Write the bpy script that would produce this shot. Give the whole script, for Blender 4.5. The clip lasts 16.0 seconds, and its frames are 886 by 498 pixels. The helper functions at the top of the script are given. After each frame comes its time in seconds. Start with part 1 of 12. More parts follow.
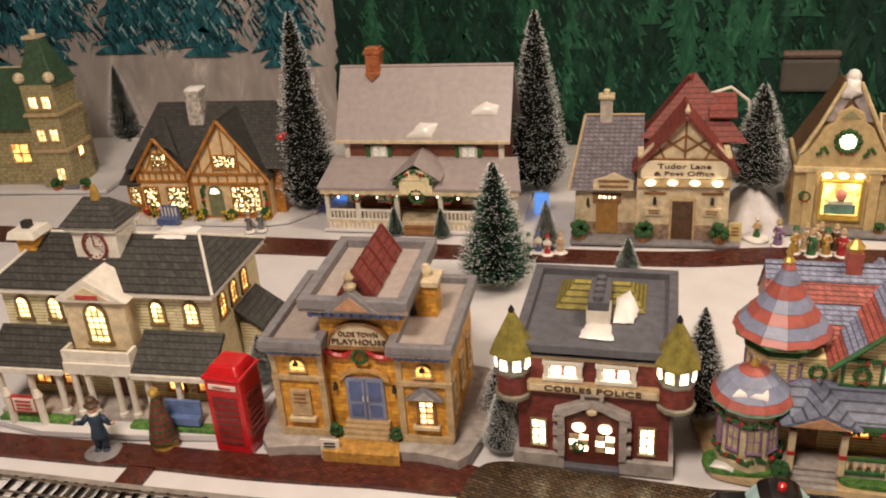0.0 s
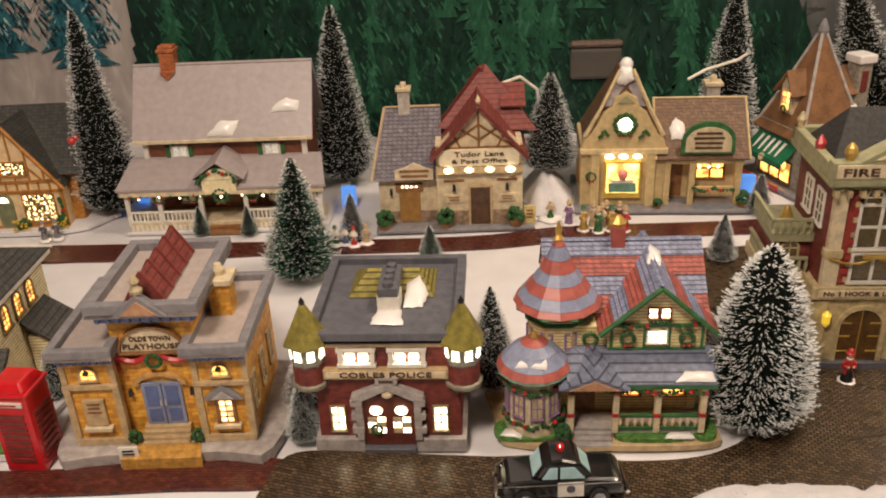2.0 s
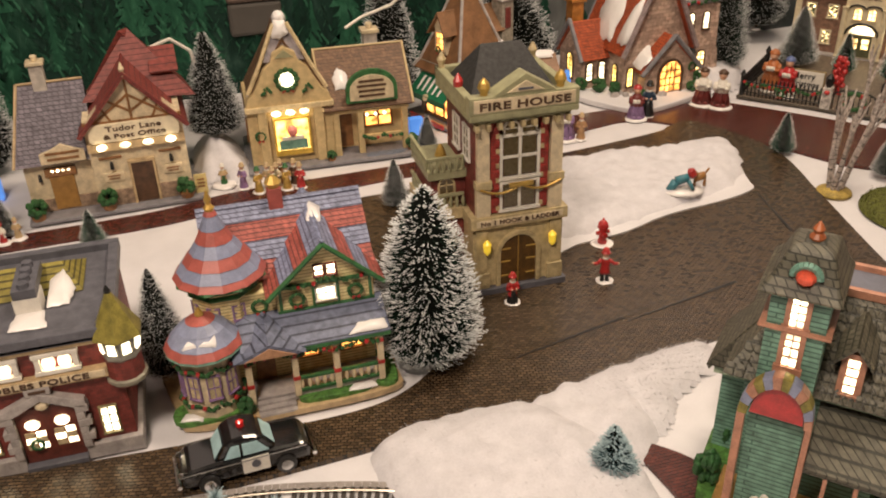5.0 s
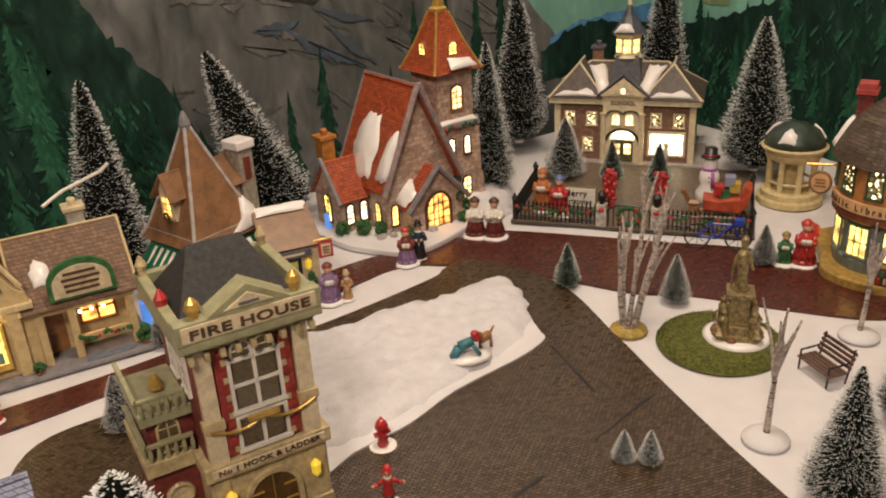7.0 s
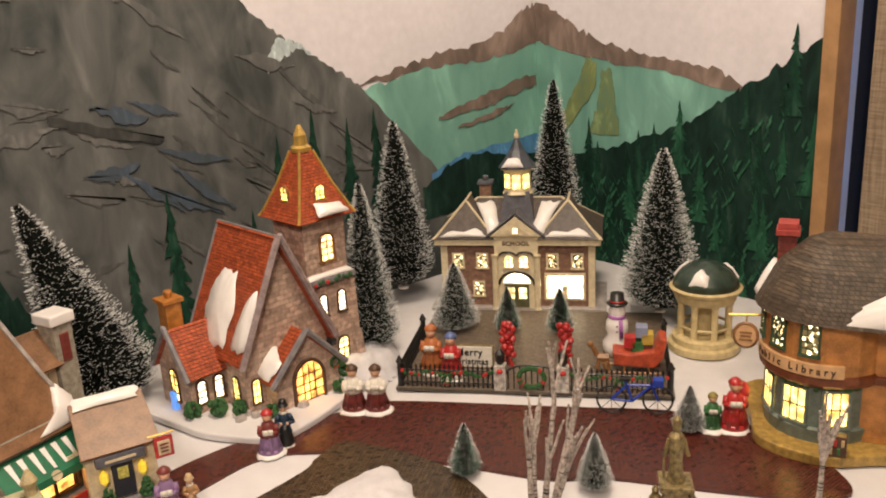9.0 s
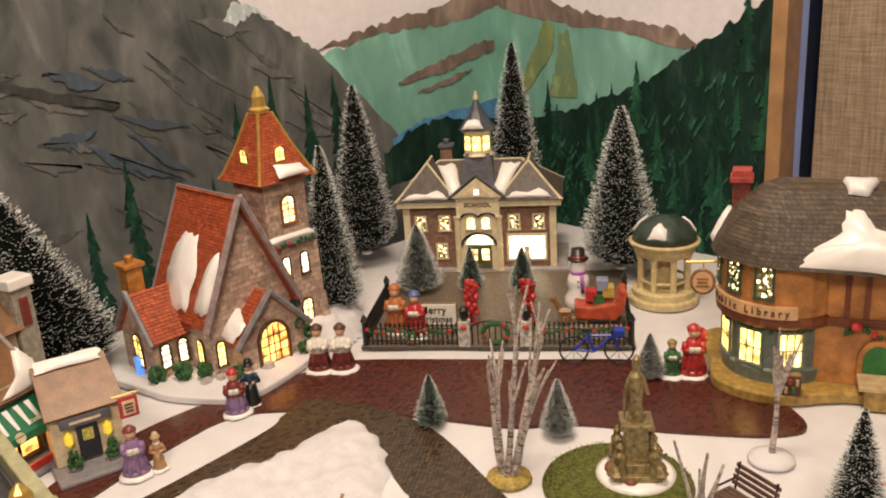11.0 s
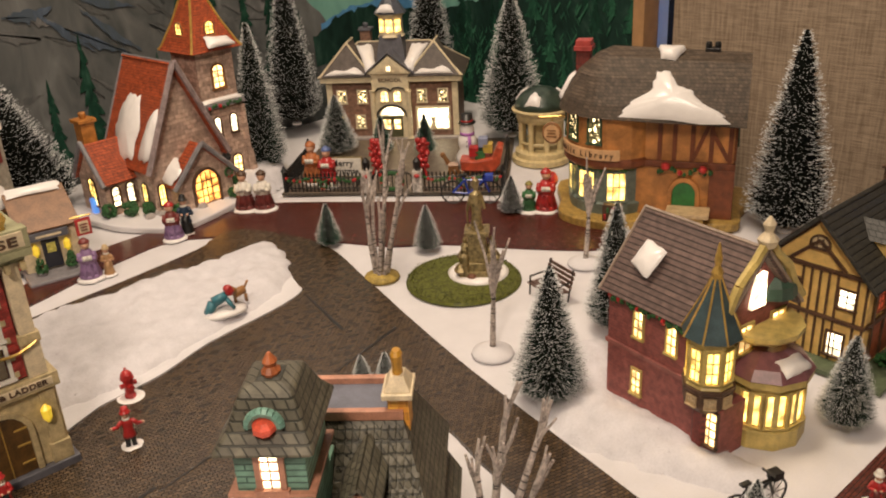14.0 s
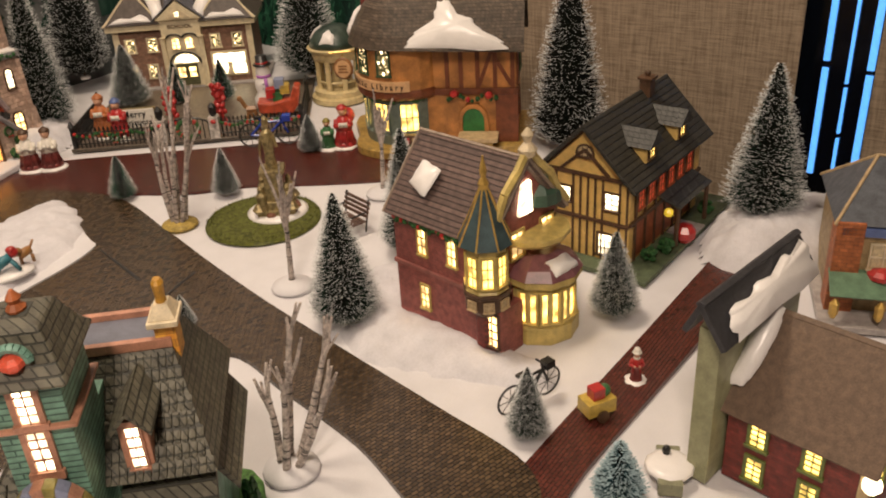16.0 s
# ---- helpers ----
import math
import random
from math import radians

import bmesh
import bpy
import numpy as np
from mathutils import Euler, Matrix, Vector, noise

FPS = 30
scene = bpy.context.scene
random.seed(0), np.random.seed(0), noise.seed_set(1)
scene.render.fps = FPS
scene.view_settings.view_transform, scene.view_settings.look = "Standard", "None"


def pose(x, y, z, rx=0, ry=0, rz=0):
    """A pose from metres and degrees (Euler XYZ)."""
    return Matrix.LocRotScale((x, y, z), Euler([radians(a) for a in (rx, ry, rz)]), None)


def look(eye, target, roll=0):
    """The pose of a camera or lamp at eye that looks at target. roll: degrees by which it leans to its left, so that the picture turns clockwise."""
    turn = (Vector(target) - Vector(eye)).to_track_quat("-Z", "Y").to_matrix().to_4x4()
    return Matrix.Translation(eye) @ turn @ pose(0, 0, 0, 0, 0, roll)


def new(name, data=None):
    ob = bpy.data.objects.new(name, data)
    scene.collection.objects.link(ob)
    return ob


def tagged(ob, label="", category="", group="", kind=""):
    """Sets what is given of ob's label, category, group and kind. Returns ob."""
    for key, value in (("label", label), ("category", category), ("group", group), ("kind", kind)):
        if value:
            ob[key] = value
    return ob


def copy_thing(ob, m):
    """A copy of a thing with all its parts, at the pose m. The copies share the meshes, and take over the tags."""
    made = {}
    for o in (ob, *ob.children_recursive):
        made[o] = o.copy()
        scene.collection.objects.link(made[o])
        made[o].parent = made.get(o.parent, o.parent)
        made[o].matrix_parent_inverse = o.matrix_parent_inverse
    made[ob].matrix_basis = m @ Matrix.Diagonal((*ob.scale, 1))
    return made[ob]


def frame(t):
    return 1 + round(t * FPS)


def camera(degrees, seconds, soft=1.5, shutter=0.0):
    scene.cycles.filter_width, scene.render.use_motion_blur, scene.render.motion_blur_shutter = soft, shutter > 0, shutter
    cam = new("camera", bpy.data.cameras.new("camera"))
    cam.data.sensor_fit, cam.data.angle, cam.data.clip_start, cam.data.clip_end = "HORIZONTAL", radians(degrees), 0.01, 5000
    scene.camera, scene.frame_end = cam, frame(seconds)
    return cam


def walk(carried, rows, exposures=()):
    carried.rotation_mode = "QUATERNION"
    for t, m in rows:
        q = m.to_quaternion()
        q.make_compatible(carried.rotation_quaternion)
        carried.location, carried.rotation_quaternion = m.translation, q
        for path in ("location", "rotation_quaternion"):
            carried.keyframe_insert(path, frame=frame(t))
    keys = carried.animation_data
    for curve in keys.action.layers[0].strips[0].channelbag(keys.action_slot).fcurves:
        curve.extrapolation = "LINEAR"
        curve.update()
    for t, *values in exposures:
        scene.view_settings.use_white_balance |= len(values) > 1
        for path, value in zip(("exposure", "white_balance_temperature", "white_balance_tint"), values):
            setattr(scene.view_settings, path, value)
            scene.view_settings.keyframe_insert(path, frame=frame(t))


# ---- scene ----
cam = camera(54.0, 16.0, soft=2.0)
PATH = [
    (0, (0.167, -0.078, 0.47), (-0.319, 1.672, -0.369), -4.0),
    (0.5, (0.186, -0.082, 0.474), (-0.226, 1.682, -0.374), -4.3),
    (1, (0.197, -0.094, 0.476), (-0.123, 1.689, -0.372), -3.9),
    (1.5, (0.206, -0.098, 0.479), (-0.015, 1.696, -0.376), -3.0),
    (2, (0.213, -0.089, 0.475), (0.085, 1.706, -0.398), -2.6),
    (2.5, (0.221, -0.09, 0.469), (0.201, 1.693, -0.435), -2.2),
    (3, (0.235, -0.097, 0.47), (0.322, 1.671, -0.461), -2.5),
    (3.2, (0.239, -0.097, 0.47), (0.363, 1.663, -0.472), -2.4),
    (5.3, (0.286, -0.062, 0.468), (0.807, 1.601, -0.514), -1.9),
    (5.5, (0.307, -0.04, 0.469), (0.856, 1.617, -0.508), -2.0),
    (6, (0.329, 0.022, 0.47), (1.025, 1.646, -0.467), -1.4),
    (6.5, (0.35, 0.059, 0.477), (1.178, 1.642, -0.422), -2.4),
    (7, (0.392, 0.087, 0.48), (1.32, 1.658, -0.337), -3.3),
    (7.5, (0.439, 0.138, 0.479), (1.447, 1.701, -0.257), -3.2),
    (8, (0.477, 0.195, 0.473), (1.573, 1.739, -0.172), -2.9),
    (8.5, (0.502, 0.222, 0.472), (1.662, 1.742, -0.115), -2.7),
    (8.7, (0.511, 0.226, 0.47), (1.688, 1.738, -0.103), -2.9),
    (10.8, (0.508, 0.221, 0.442), (1.742, 1.675, -0.16), -3.7),
    (11, (0.504, 0.213, 0.44), (1.746, 1.655, -0.175), -3.8),
    (11.5, (0.483, 0.183, 0.436), (1.722, 1.609, -0.223), -3.8),
    (12, (0.462, 0.119, 0.437), (1.663, 1.554, -0.268), -3.3),
    (12.5, (0.44, 0.08, 0.434), (1.628, 1.52, -0.283), -3.5),
    (13, (0.423, 0.051, 0.434), (1.608, 1.473, -0.323), -3.2),
    (13.5, (0.428, 0.017, 0.429), (1.633, 1.407, -0.356), -3.5),
    (14, (0.427, -0.028, 0.431), (1.651, 1.335, -0.372), -3.1),
    (14.5, (0.433, -0.03, 0.426), (1.718, 1.247, -0.422), -3.8),
    (15, (0.438, -0.025, 0.422), (1.812, 1.125, -0.465), -3.6),
    (15.5, (0.437, -0.033, 0.421), (1.863, 1.021, -0.503), -3.1),
    (16, (0.438, -0.081, 0.421), (1.857, 0.98, -0.507), -3.5),
]
walk(cam, [(t, look(eye, target, roll)) for t, eye, target, roll in PATH], exposures=[(0, 0.0), (3, -0.08), (5.5, -0.1), (7, -0.2), (8.5, 0.12), (11, 0.14), (12.5, 0.0), (14, -0.08), (15, -0.14), (16, -0.14)])

# ---- light ----
world = bpy.data.worlds.new("room")
scene.world = world
world.use_nodes = True
world.node_tree.nodes["Background"].inputs[0].default_value = (1.0, 0.86, 0.72, 1)
world.node_tree.nodes["Background"].inputs[1].default_value = 0.006


def area_lamp(name, eye, target, size, watts, colour):
    lamp = bpy.data.lights.new(name, "AREA")
    lamp.shape, lamp.size, lamp.energy, lamp.color = "DISK", size, watts, colour
    ob = new(name, lamp)
    ob.matrix_world = look(eye, target)
    return ob


area_lamp("ceiling_lamp", (0.86, 0.60, 1.42), (0.98, 0.85, 0.0), 0.36, 15.4, (1.0, 0.81, 0.61))
area_lamp("ceiling_lamp", (-0.12, -0.30, 1.42), (-0.12, 0.7, 0.0), 0.36, 25.0, (1.0, 0.81, 0.65))

# ---- materials ----
MATS = {}


def mat(name, colour, rough=0.5, metal=0.0, var=0.25, size=120.0, bump=0.25, emit=0.0, coat=0.12, second=None, fine=900.0, hot=0.0, spec=0.5, spots=95.0, glow=None):
    """A painted surface: colour that drifts at two scales, fine relief, optional glow (hot: peak of noise-placed bright
    spots that imitate bulbs).
    """
    if name in MATS:
        return MATS[name]
    m = bpy.data.materials.new(name)
    m.use_nodes = True
    nt = m.node_tree
    b = nt.nodes["Principled BSDF"]
    b.inputs["Roughness"].default_value = rough
    b.inputs["Metallic"].default_value = metal
    b.inputs["Specular IOR Level"].default_value = spec
    b.inputs["Coat Weight"].default_value = coat
    b.inputs["Coat Roughness"].default_value = 0.25
    tc = nt.nodes.new("ShaderNodeTexCoord")
    n1 = nt.nodes.new("ShaderNodeTexNoise")
    n1.inputs["Scale"].default_value, n1.inputs["Detail"].default_value = size, 5.0
    n2 = nt.nodes.new("ShaderNodeTexNoise")
    n2.inputs["Scale"].default_value, n2.inputs["Detail"].default_value = fine, 3.0
    for n in (n1, n2):
        nt.links.new(tc.outputs["Object"], n.inputs["Vector"])
    mix = nt.nodes.new("ShaderNodeMix")
    mix.data_type = "RGBA"
    var = min(0.75, var * 1.45)
    other = second if second else tuple(c * (1 - var) for c in colour)
    mix.inputs[6].default_value = (*other, 1)
    mix.inputs[7].default_value = (*[min(1.0, c * (1 + 0.35 * var)) for c in colour], 1)
    ramp = nt.nodes.new("ShaderNodeMapRange")
    ramp.inputs[1].default_value, ramp.inputs[2].default_value = 0.35, 0.65
    add = nt.nodes.new("ShaderNodeMath")
    add.operation = "MULTIPLY_ADD"
    add.inputs[1].default_value = 0.35
    nt.links.new(n2.outputs["Fac"], add.inputs[0])
    sc = nt.nodes.new("ShaderNodeMath")
    sc.operation = "MULTIPLY"
    sc.inputs[1].default_value = 0.65
    nt.links.new(n1.outputs["Fac"], sc.inputs[0])
    nt.links.new(sc.outputs[0], add.inputs[2])
    nt.links.new(add.outputs[0], ramp.inputs[0])
    nt.links.new(ramp.outputs[0], mix.inputs[0])
    nt.links.new(mix.outputs[2], b.inputs["Base Color"])
    if bump:
        bp = nt.nodes.new("ShaderNodeBump")
        bp.inputs["Strength"].default_value, bp.inputs["Distance"].default_value = min(1.0, bump * 1.5), 0.0008
        nt.links.new(add.outputs[0], bp.inputs["Height"])
        nt.links.new(bp.outputs["Normal"], b.inputs["Normal"])
    if emit:
        b.inputs["Emission Color"].default_value = (*(glow or colour), 1)
        if hot:
            # bright patches of a bulb behind the pane, painted in by noise
            spot = nt.nodes.new("ShaderNodeTexNoise")
            spot.inputs["Scale"].default_value, spot.inputs["Detail"].default_value = spots, 1.0
            nt.links.new(tc.outputs["Object"], spot.inputs["Vector"])
            lamp = nt.nodes.new("ShaderNodeMapRange")
            lamp.inputs[1].default_value, lamp.inputs[2].default_value = (0.34, 0.66) if spots < 200 else (0.53, 0.70)
            lamp.inputs[3].default_value, lamp.inputs[4].default_value = emit * (0.3 if spots < 200 else 0.0), emit * hot
            nt.links.new(spot.outputs["Fac"], lamp.inputs[0])
            nt.links.new(lamp.outputs[0], b.inputs["Emission Strength"])
        else:
            b.inputs["Emission Strength"].default_value = emit
    MATS[name] = m
    return m


def courses(name, colour, mortar, w, h, rough=0.55, depth=0.5, var=0.35, scale=1.0, offset=0.5, axis="XZ", gap=0.06, coat=0.0):
    """A moulded pattern of courses (brick, shingle, plank) with a recessed joint. w, h: a piece's size in metres."""
    if name in MATS:
        return MATS[name]
    m = bpy.data.materials.new(name)
    m.use_nodes = True
    nt = m.node_tree
    b = nt.nodes["Principled BSDF"]
    b.inputs["Roughness"].default_value = rough
    b.inputs["Coat Weight"].default_value = coat
    tc = nt.nodes.new("ShaderNodeTexCoord")
    sep = nt.nodes.new("ShaderNodeSeparateXYZ")
    nt.links.new(tc.outputs["Object"], sep.inputs[0])
    along = nt.nodes.new("ShaderNodeMath")
    along.operation = "ADD"
    nt.links.new(sep.outputs["X"], along.inputs[0])
    nt.links.new(sep.outputs["Y"], along.inputs[1])
    com = nt.nodes.new("ShaderNodeCombineXYZ")
    if axis == "XZ":
        nt.links.new(along.outputs[0], com.inputs[0])
        nt.links.new(sep.outputs["Z"], com.inputs[1])
    elif axis == "XY":
        nt.links.new(sep.outputs["X"], com.inputs[0])
        nt.links.new(sep.outputs["Y"], com.inputs[1])
    else:
        nt.links.new(sep.outputs["Z"], com.inputs[0])
        nt.links.new(along.outputs[0], com.inputs[1])
    br = nt.nodes.new("ShaderNodeTexBrick")
    br.offset = offset
    br.inputs["Scale"].default_value = 1.0
    br.inputs["Brick Width"].default_value, br.inputs["Row Height"].default_value = w, h
    br.inputs["Mortar Size"].default_value, br.inputs["Mortar Smooth"].default_value = h * gap, 0.4
    br.inputs["Color1"].default_value = (*colour, 1)
    br.inputs["Color2"].default_value = (*[c * (1 - var) for c in colour], 1)
    br.inputs["Mortar"].default_value = (*[c * 0.62 for c in mortar], 1)
    nt.links.new(com.outputs[0], br.inputs["Vector"])
    ns = nt.nodes.new("ShaderNodeTexNoise")
    ns.inputs["Scale"].default_value, ns.inputs["Detail"].default_value = 170.0, 6.0
    nt.links.new(tc.outputs["Object"], ns.inputs["Vector"])
    mix = nt.nodes.new("ShaderNodeMix")
    mix.data_type, mix.blend_type = "RGBA", "OVERLAY"
    mix.inputs[0].default_value = 0.75
    nt.links.new(br.outputs["Color"], mix.inputs[6])
    nt.links.new(ns.outputs["Fac"], mix.inputs[7])
    nt.links.new(mix.outputs[2], b.inputs["Base Color"])
    inv = nt.nodes.new("ShaderNodeMath")
    inv.operation = "SUBTRACT"
    inv.inputs[0].default_value = 1.0
    nt.links.new(br.outputs["Fac"], inv.inputs[1])
    bp = nt.nodes.new("ShaderNodeBump")
    bp.inputs["Strength"].default_value, bp.inputs["Distance"].default_value = depth, 0.0009
    nt.links.new(inv.outputs[0], bp.inputs["Height"])
    nt.links.new(bp.outputs["Normal"], b.inputs["Normal"])
    MATS[name] = m
    return m


SNOW = mat("snow", (0.69, 0.675, 0.695), 0.7, var=0.06, size=30, bump=0.4, coat=0.0)
GLAZE = mat("snow_glaze", (0.85, 0.82, 0.80), 0.3, var=0.06, size=60, bump=0.15, coat=0.3)
COTTON = mat("cotton_batting", (0.66, 0.645, 0.675), 0.95, var=0.10, size=60, bump=0.9, fine=500, coat=0.0)
LIT = mat("lit_pane", (1.0, 0.66, 0.27), 0.4, emit=2.2, var=0.15, bump=0, hot=2.6)
LITW = mat("lit_pane_white", (1.0, 0.84, 0.55), 0.4, emit=4.5, var=0.2, bump=0, hot=1.6)
LITY = mat("lit_pane_yellow", (1.0, 0.64, 0.16), 0.4, emit=2.2, var=0.45, size=220, bump=0, hot=2.4)
GLOW = mat("glow_orange", (1.0, 0.42, 0.09), 0.4, emit=1.7, var=0.4, size=200, bump=0, hot=3.0)
LEAD = mat("leaded_pane", (0.12, 0.15, 0.07), 0.2, emit=2.0, var=0.4, size=300, bump=0.4, hot=4.0, spots=330.0, glow=(1.0, 0.72, 0.34))
DARKP = mat("dark_pane", (0.045, 0.036, 0.024), 0.15, emit=0.04, var=0.5, size=260, bump=0.2, glow=(1.0, 0.55, 0.18))
DIMP = mat("dim_pane", (0.45, 0.33, 0.18), 0.25, emit=0.25, var=0.4, size=200, bump=0)
CREAM = mat("cream_paint", (0.72, 0.60, 0.40), 0.45, var=0.22)
WHITE = mat("white_paint", (0.78, 0.74, 0.66), 0.45, var=0.12)
SLATE = mat("slate_grey", (0.115, 0.115, 0.135), 0.5, var=0.25)
GREYP = mat("grey_paint", (0.23, 0.22, 0.235), 0.55, var=0.22)
STONE = mat("grey_stone", (0.44, 0.40, 0.38), 0.6, var=0.25, bump=0.5)
DKWOOD = mat("dark_wood", (0.10, 0.05, 0.025), 0.5, var=0.4)
WOOD = mat("brown_wood", (0.30, 0.14, 0.05), 0.5, var=0.35)
TAN = mat("tan_paint", (0.55, 0.40, 0.22), 0.5, var=0.25)
GOLD = mat("gold_paint", (0.62, 0.40, 0.10), 0.35, metal=0.5, var=0.25)
RED = mat("red_paint", (0.50, 0.03, 0.03), 0.35, var=0.3, coat=0.4)
DKRED = mat("dark_red", (0.20, 0.035, 0.03), 0.45, var=0.3)
BLUE = mat("blue_paint", (0.11, 0.16, 0.36), 0.4, var=0.25)
LILAC = mat("lilac_blue", (0.26, 0.29, 0.42), 0.45, var=0.2)
GREEN = mat("green_paint", (0.04, 0.16, 0.05), 0.5, var=0.4)
LEAF = mat("leaf_green", (0.03, 0.12, 0.03), 0.7, var=0.6, size=400, bump=1.0, fine=1500)
GRASS = mat("grass_paint", (0.10, 0.26, 0.05), 0.7, var=0.5, size=250, bump=1.0)
MOSS = mat("moss", (0.115, 0.125, 0.018), 0.95, var=0.6, size=300, bump=1.0)
BLACK = mat("black_paint", (0.012, 0.012, 0.012), 0.4, var=0.3)
GLOSSBLACK = mat("black_enamel", (0.008, 0.008, 0.009), 0.12, var=0.2, coat=0.8, bump=0)
CHROME = mat("chrome", (0.7, 0.7, 0.7), 0.15, metal=1.0, var=0.1, bump=0)
SKYGLASS = mat("pale_window", (0.45, 0.68, 0.72), 0.15, var=0.15, bump=0)
SKIN = mat("painted_face", (0.62, 0.36, 0.24), 0.5, var=0.15)
OLIVE = mat("olive_roof", (0.26, 0.22, 0.045), 0.5, var=0.35)
PURPLE = mat("mauve_paint", (0.28, 0.17, 0.33), 0.5, var=0.25)
TEAL = mat("teal_paint", (0.17, 0.34, 0.27), 0.5, var=0.3)
PINK = mat("salmon_trim", (0.52, 0.25, 0.16), 0.5, var=0.25)
NEEDLE = mat("green_bristle", (0.012, 0.034, 0.021), 0.8, var=0.5, spec=0.1, coat=0.0, size=300, bump=0)
NEEDLEG = mat("bright_bristle", (0.026, 0.115, 0.065), 0.8, var=0.5, spec=0.1, coat=0.0, size=300, bump=0)
NEEDLED = mat("dark_bristle_and_inner_shade", (0.006, 0.008, 0.006), 0.8, var=0.5, spec=0.1, coat=0.0, size=300, bump=0)
FLOCK = mat("flock_snow", (0.80, 0.82, 0.82), 0.8, var=0.15, bump=0)
FLOCKB = mat("flock_bluish", (0.42, 0.56, 0.60), 0.8, var=0.25, bump=0)
BRASS = mat("antique_brass", (0.36, 0.28, 0.13), 0.35, metal=0.5, var=0.5, size=200, bump=0.6)
BARK = mat("birch_bark", (0.58, 0.50, 0.45), 0.75, var=0.55, size=260, bump=0.8)
YBRICK = courses("yellow_brick", (0.84, 0.42, 0.06), (0.80, 0.32, 0.05), 0.0085, 0.0042, depth=0.7)
RBRICK = courses("red_brick", (0.22, 0.04, 0.03), (0.13, 0.035, 0.03), 0.0055, 0.0028, depth=0.5)
PBRICK = courses("rose_brick", (0.33, 0.10, 0.085), (0.26, 0.09, 0.08), 0.006, 0.003, depth=0.4, var=0.2)
BRBRICK = courses("brown_brick", (0.28, 0.15, 0.10), (0.35, 0.25, 0.19), 0.006, 0.003, depth=0.4)
CBRICK = courses("chimney_brick", (0.48, 0.15, 0.05), (0.25, 0.10, 0.05), 0.007, 0.0035, depth=0.7)
CLAP = courses("clapboard", (0.84, 0.76, 0.48), (0.62, 0.52, 0.28), 0.2, 0.0032, depth=0.6, var=0.12, gap=0.16)
DKSHINGLE = courses("charcoal_shingle", (0.065, 0.065, 0.06), (0.03, 0.03, 0.03), 0.006, 0.0038, depth=0.9, gap=0.1)
PSHINGLE = courses("purple_shingle", (0.18, 0.155, 0.19), (0.08, 0.065, 0.09), 0.0065, 0.0045, depth=0.9, gap=0.1)
BRSHINGLE = courses("brown_shingle", (0.21, 0.11, 0.055), (0.12, 0.06, 0.03), 0.005, 0.0035, depth=0.7, gap=0.1)
MBSHINGLE = courses("mauve_brown_shingle", (0.16, 0.105, 0.09), (0.075, 0.05, 0.045), 0.3, 0.0036, depth=0.9, gap=0.16)
REDROOF = courses("maroon_roof", (0.23, 0.05, 0.04), (0.12, 0.03, 0.03), 0.3, 0.006, depth=0.6, gap=0.08, var=0.15)
RUST = courses("rust_tile", (0.50, 0.095, 0.028), (0.22, 0.05, 0.025), 0.006, 0.0035, depth=0.9, gap=0.12)
GRSHINGLE = courses("greygreen_shingle", (0.13, 0.12, 0.085), (0.05, 0.05, 0.035), 0.006, 0.0045, depth=0.9, gap=0.12)
THATCH = courses("brown_thatch", (0.115, 0.082, 0.055), (0.085, 0.06, 0.04), 0.0052, 0.0038, rough=0.6, depth=1.0, gap=0.14, var=0.45)
GREYROOF = mat("dove_grey_roof", (0.37, 0.32, 0.32), 0.5, var=0.1, bump=0.3)
RUBBLE = mat("rubble_stone", (0.36, 0.25, 0.17), 0.65, var=0.5, size=140, bump=1.0)


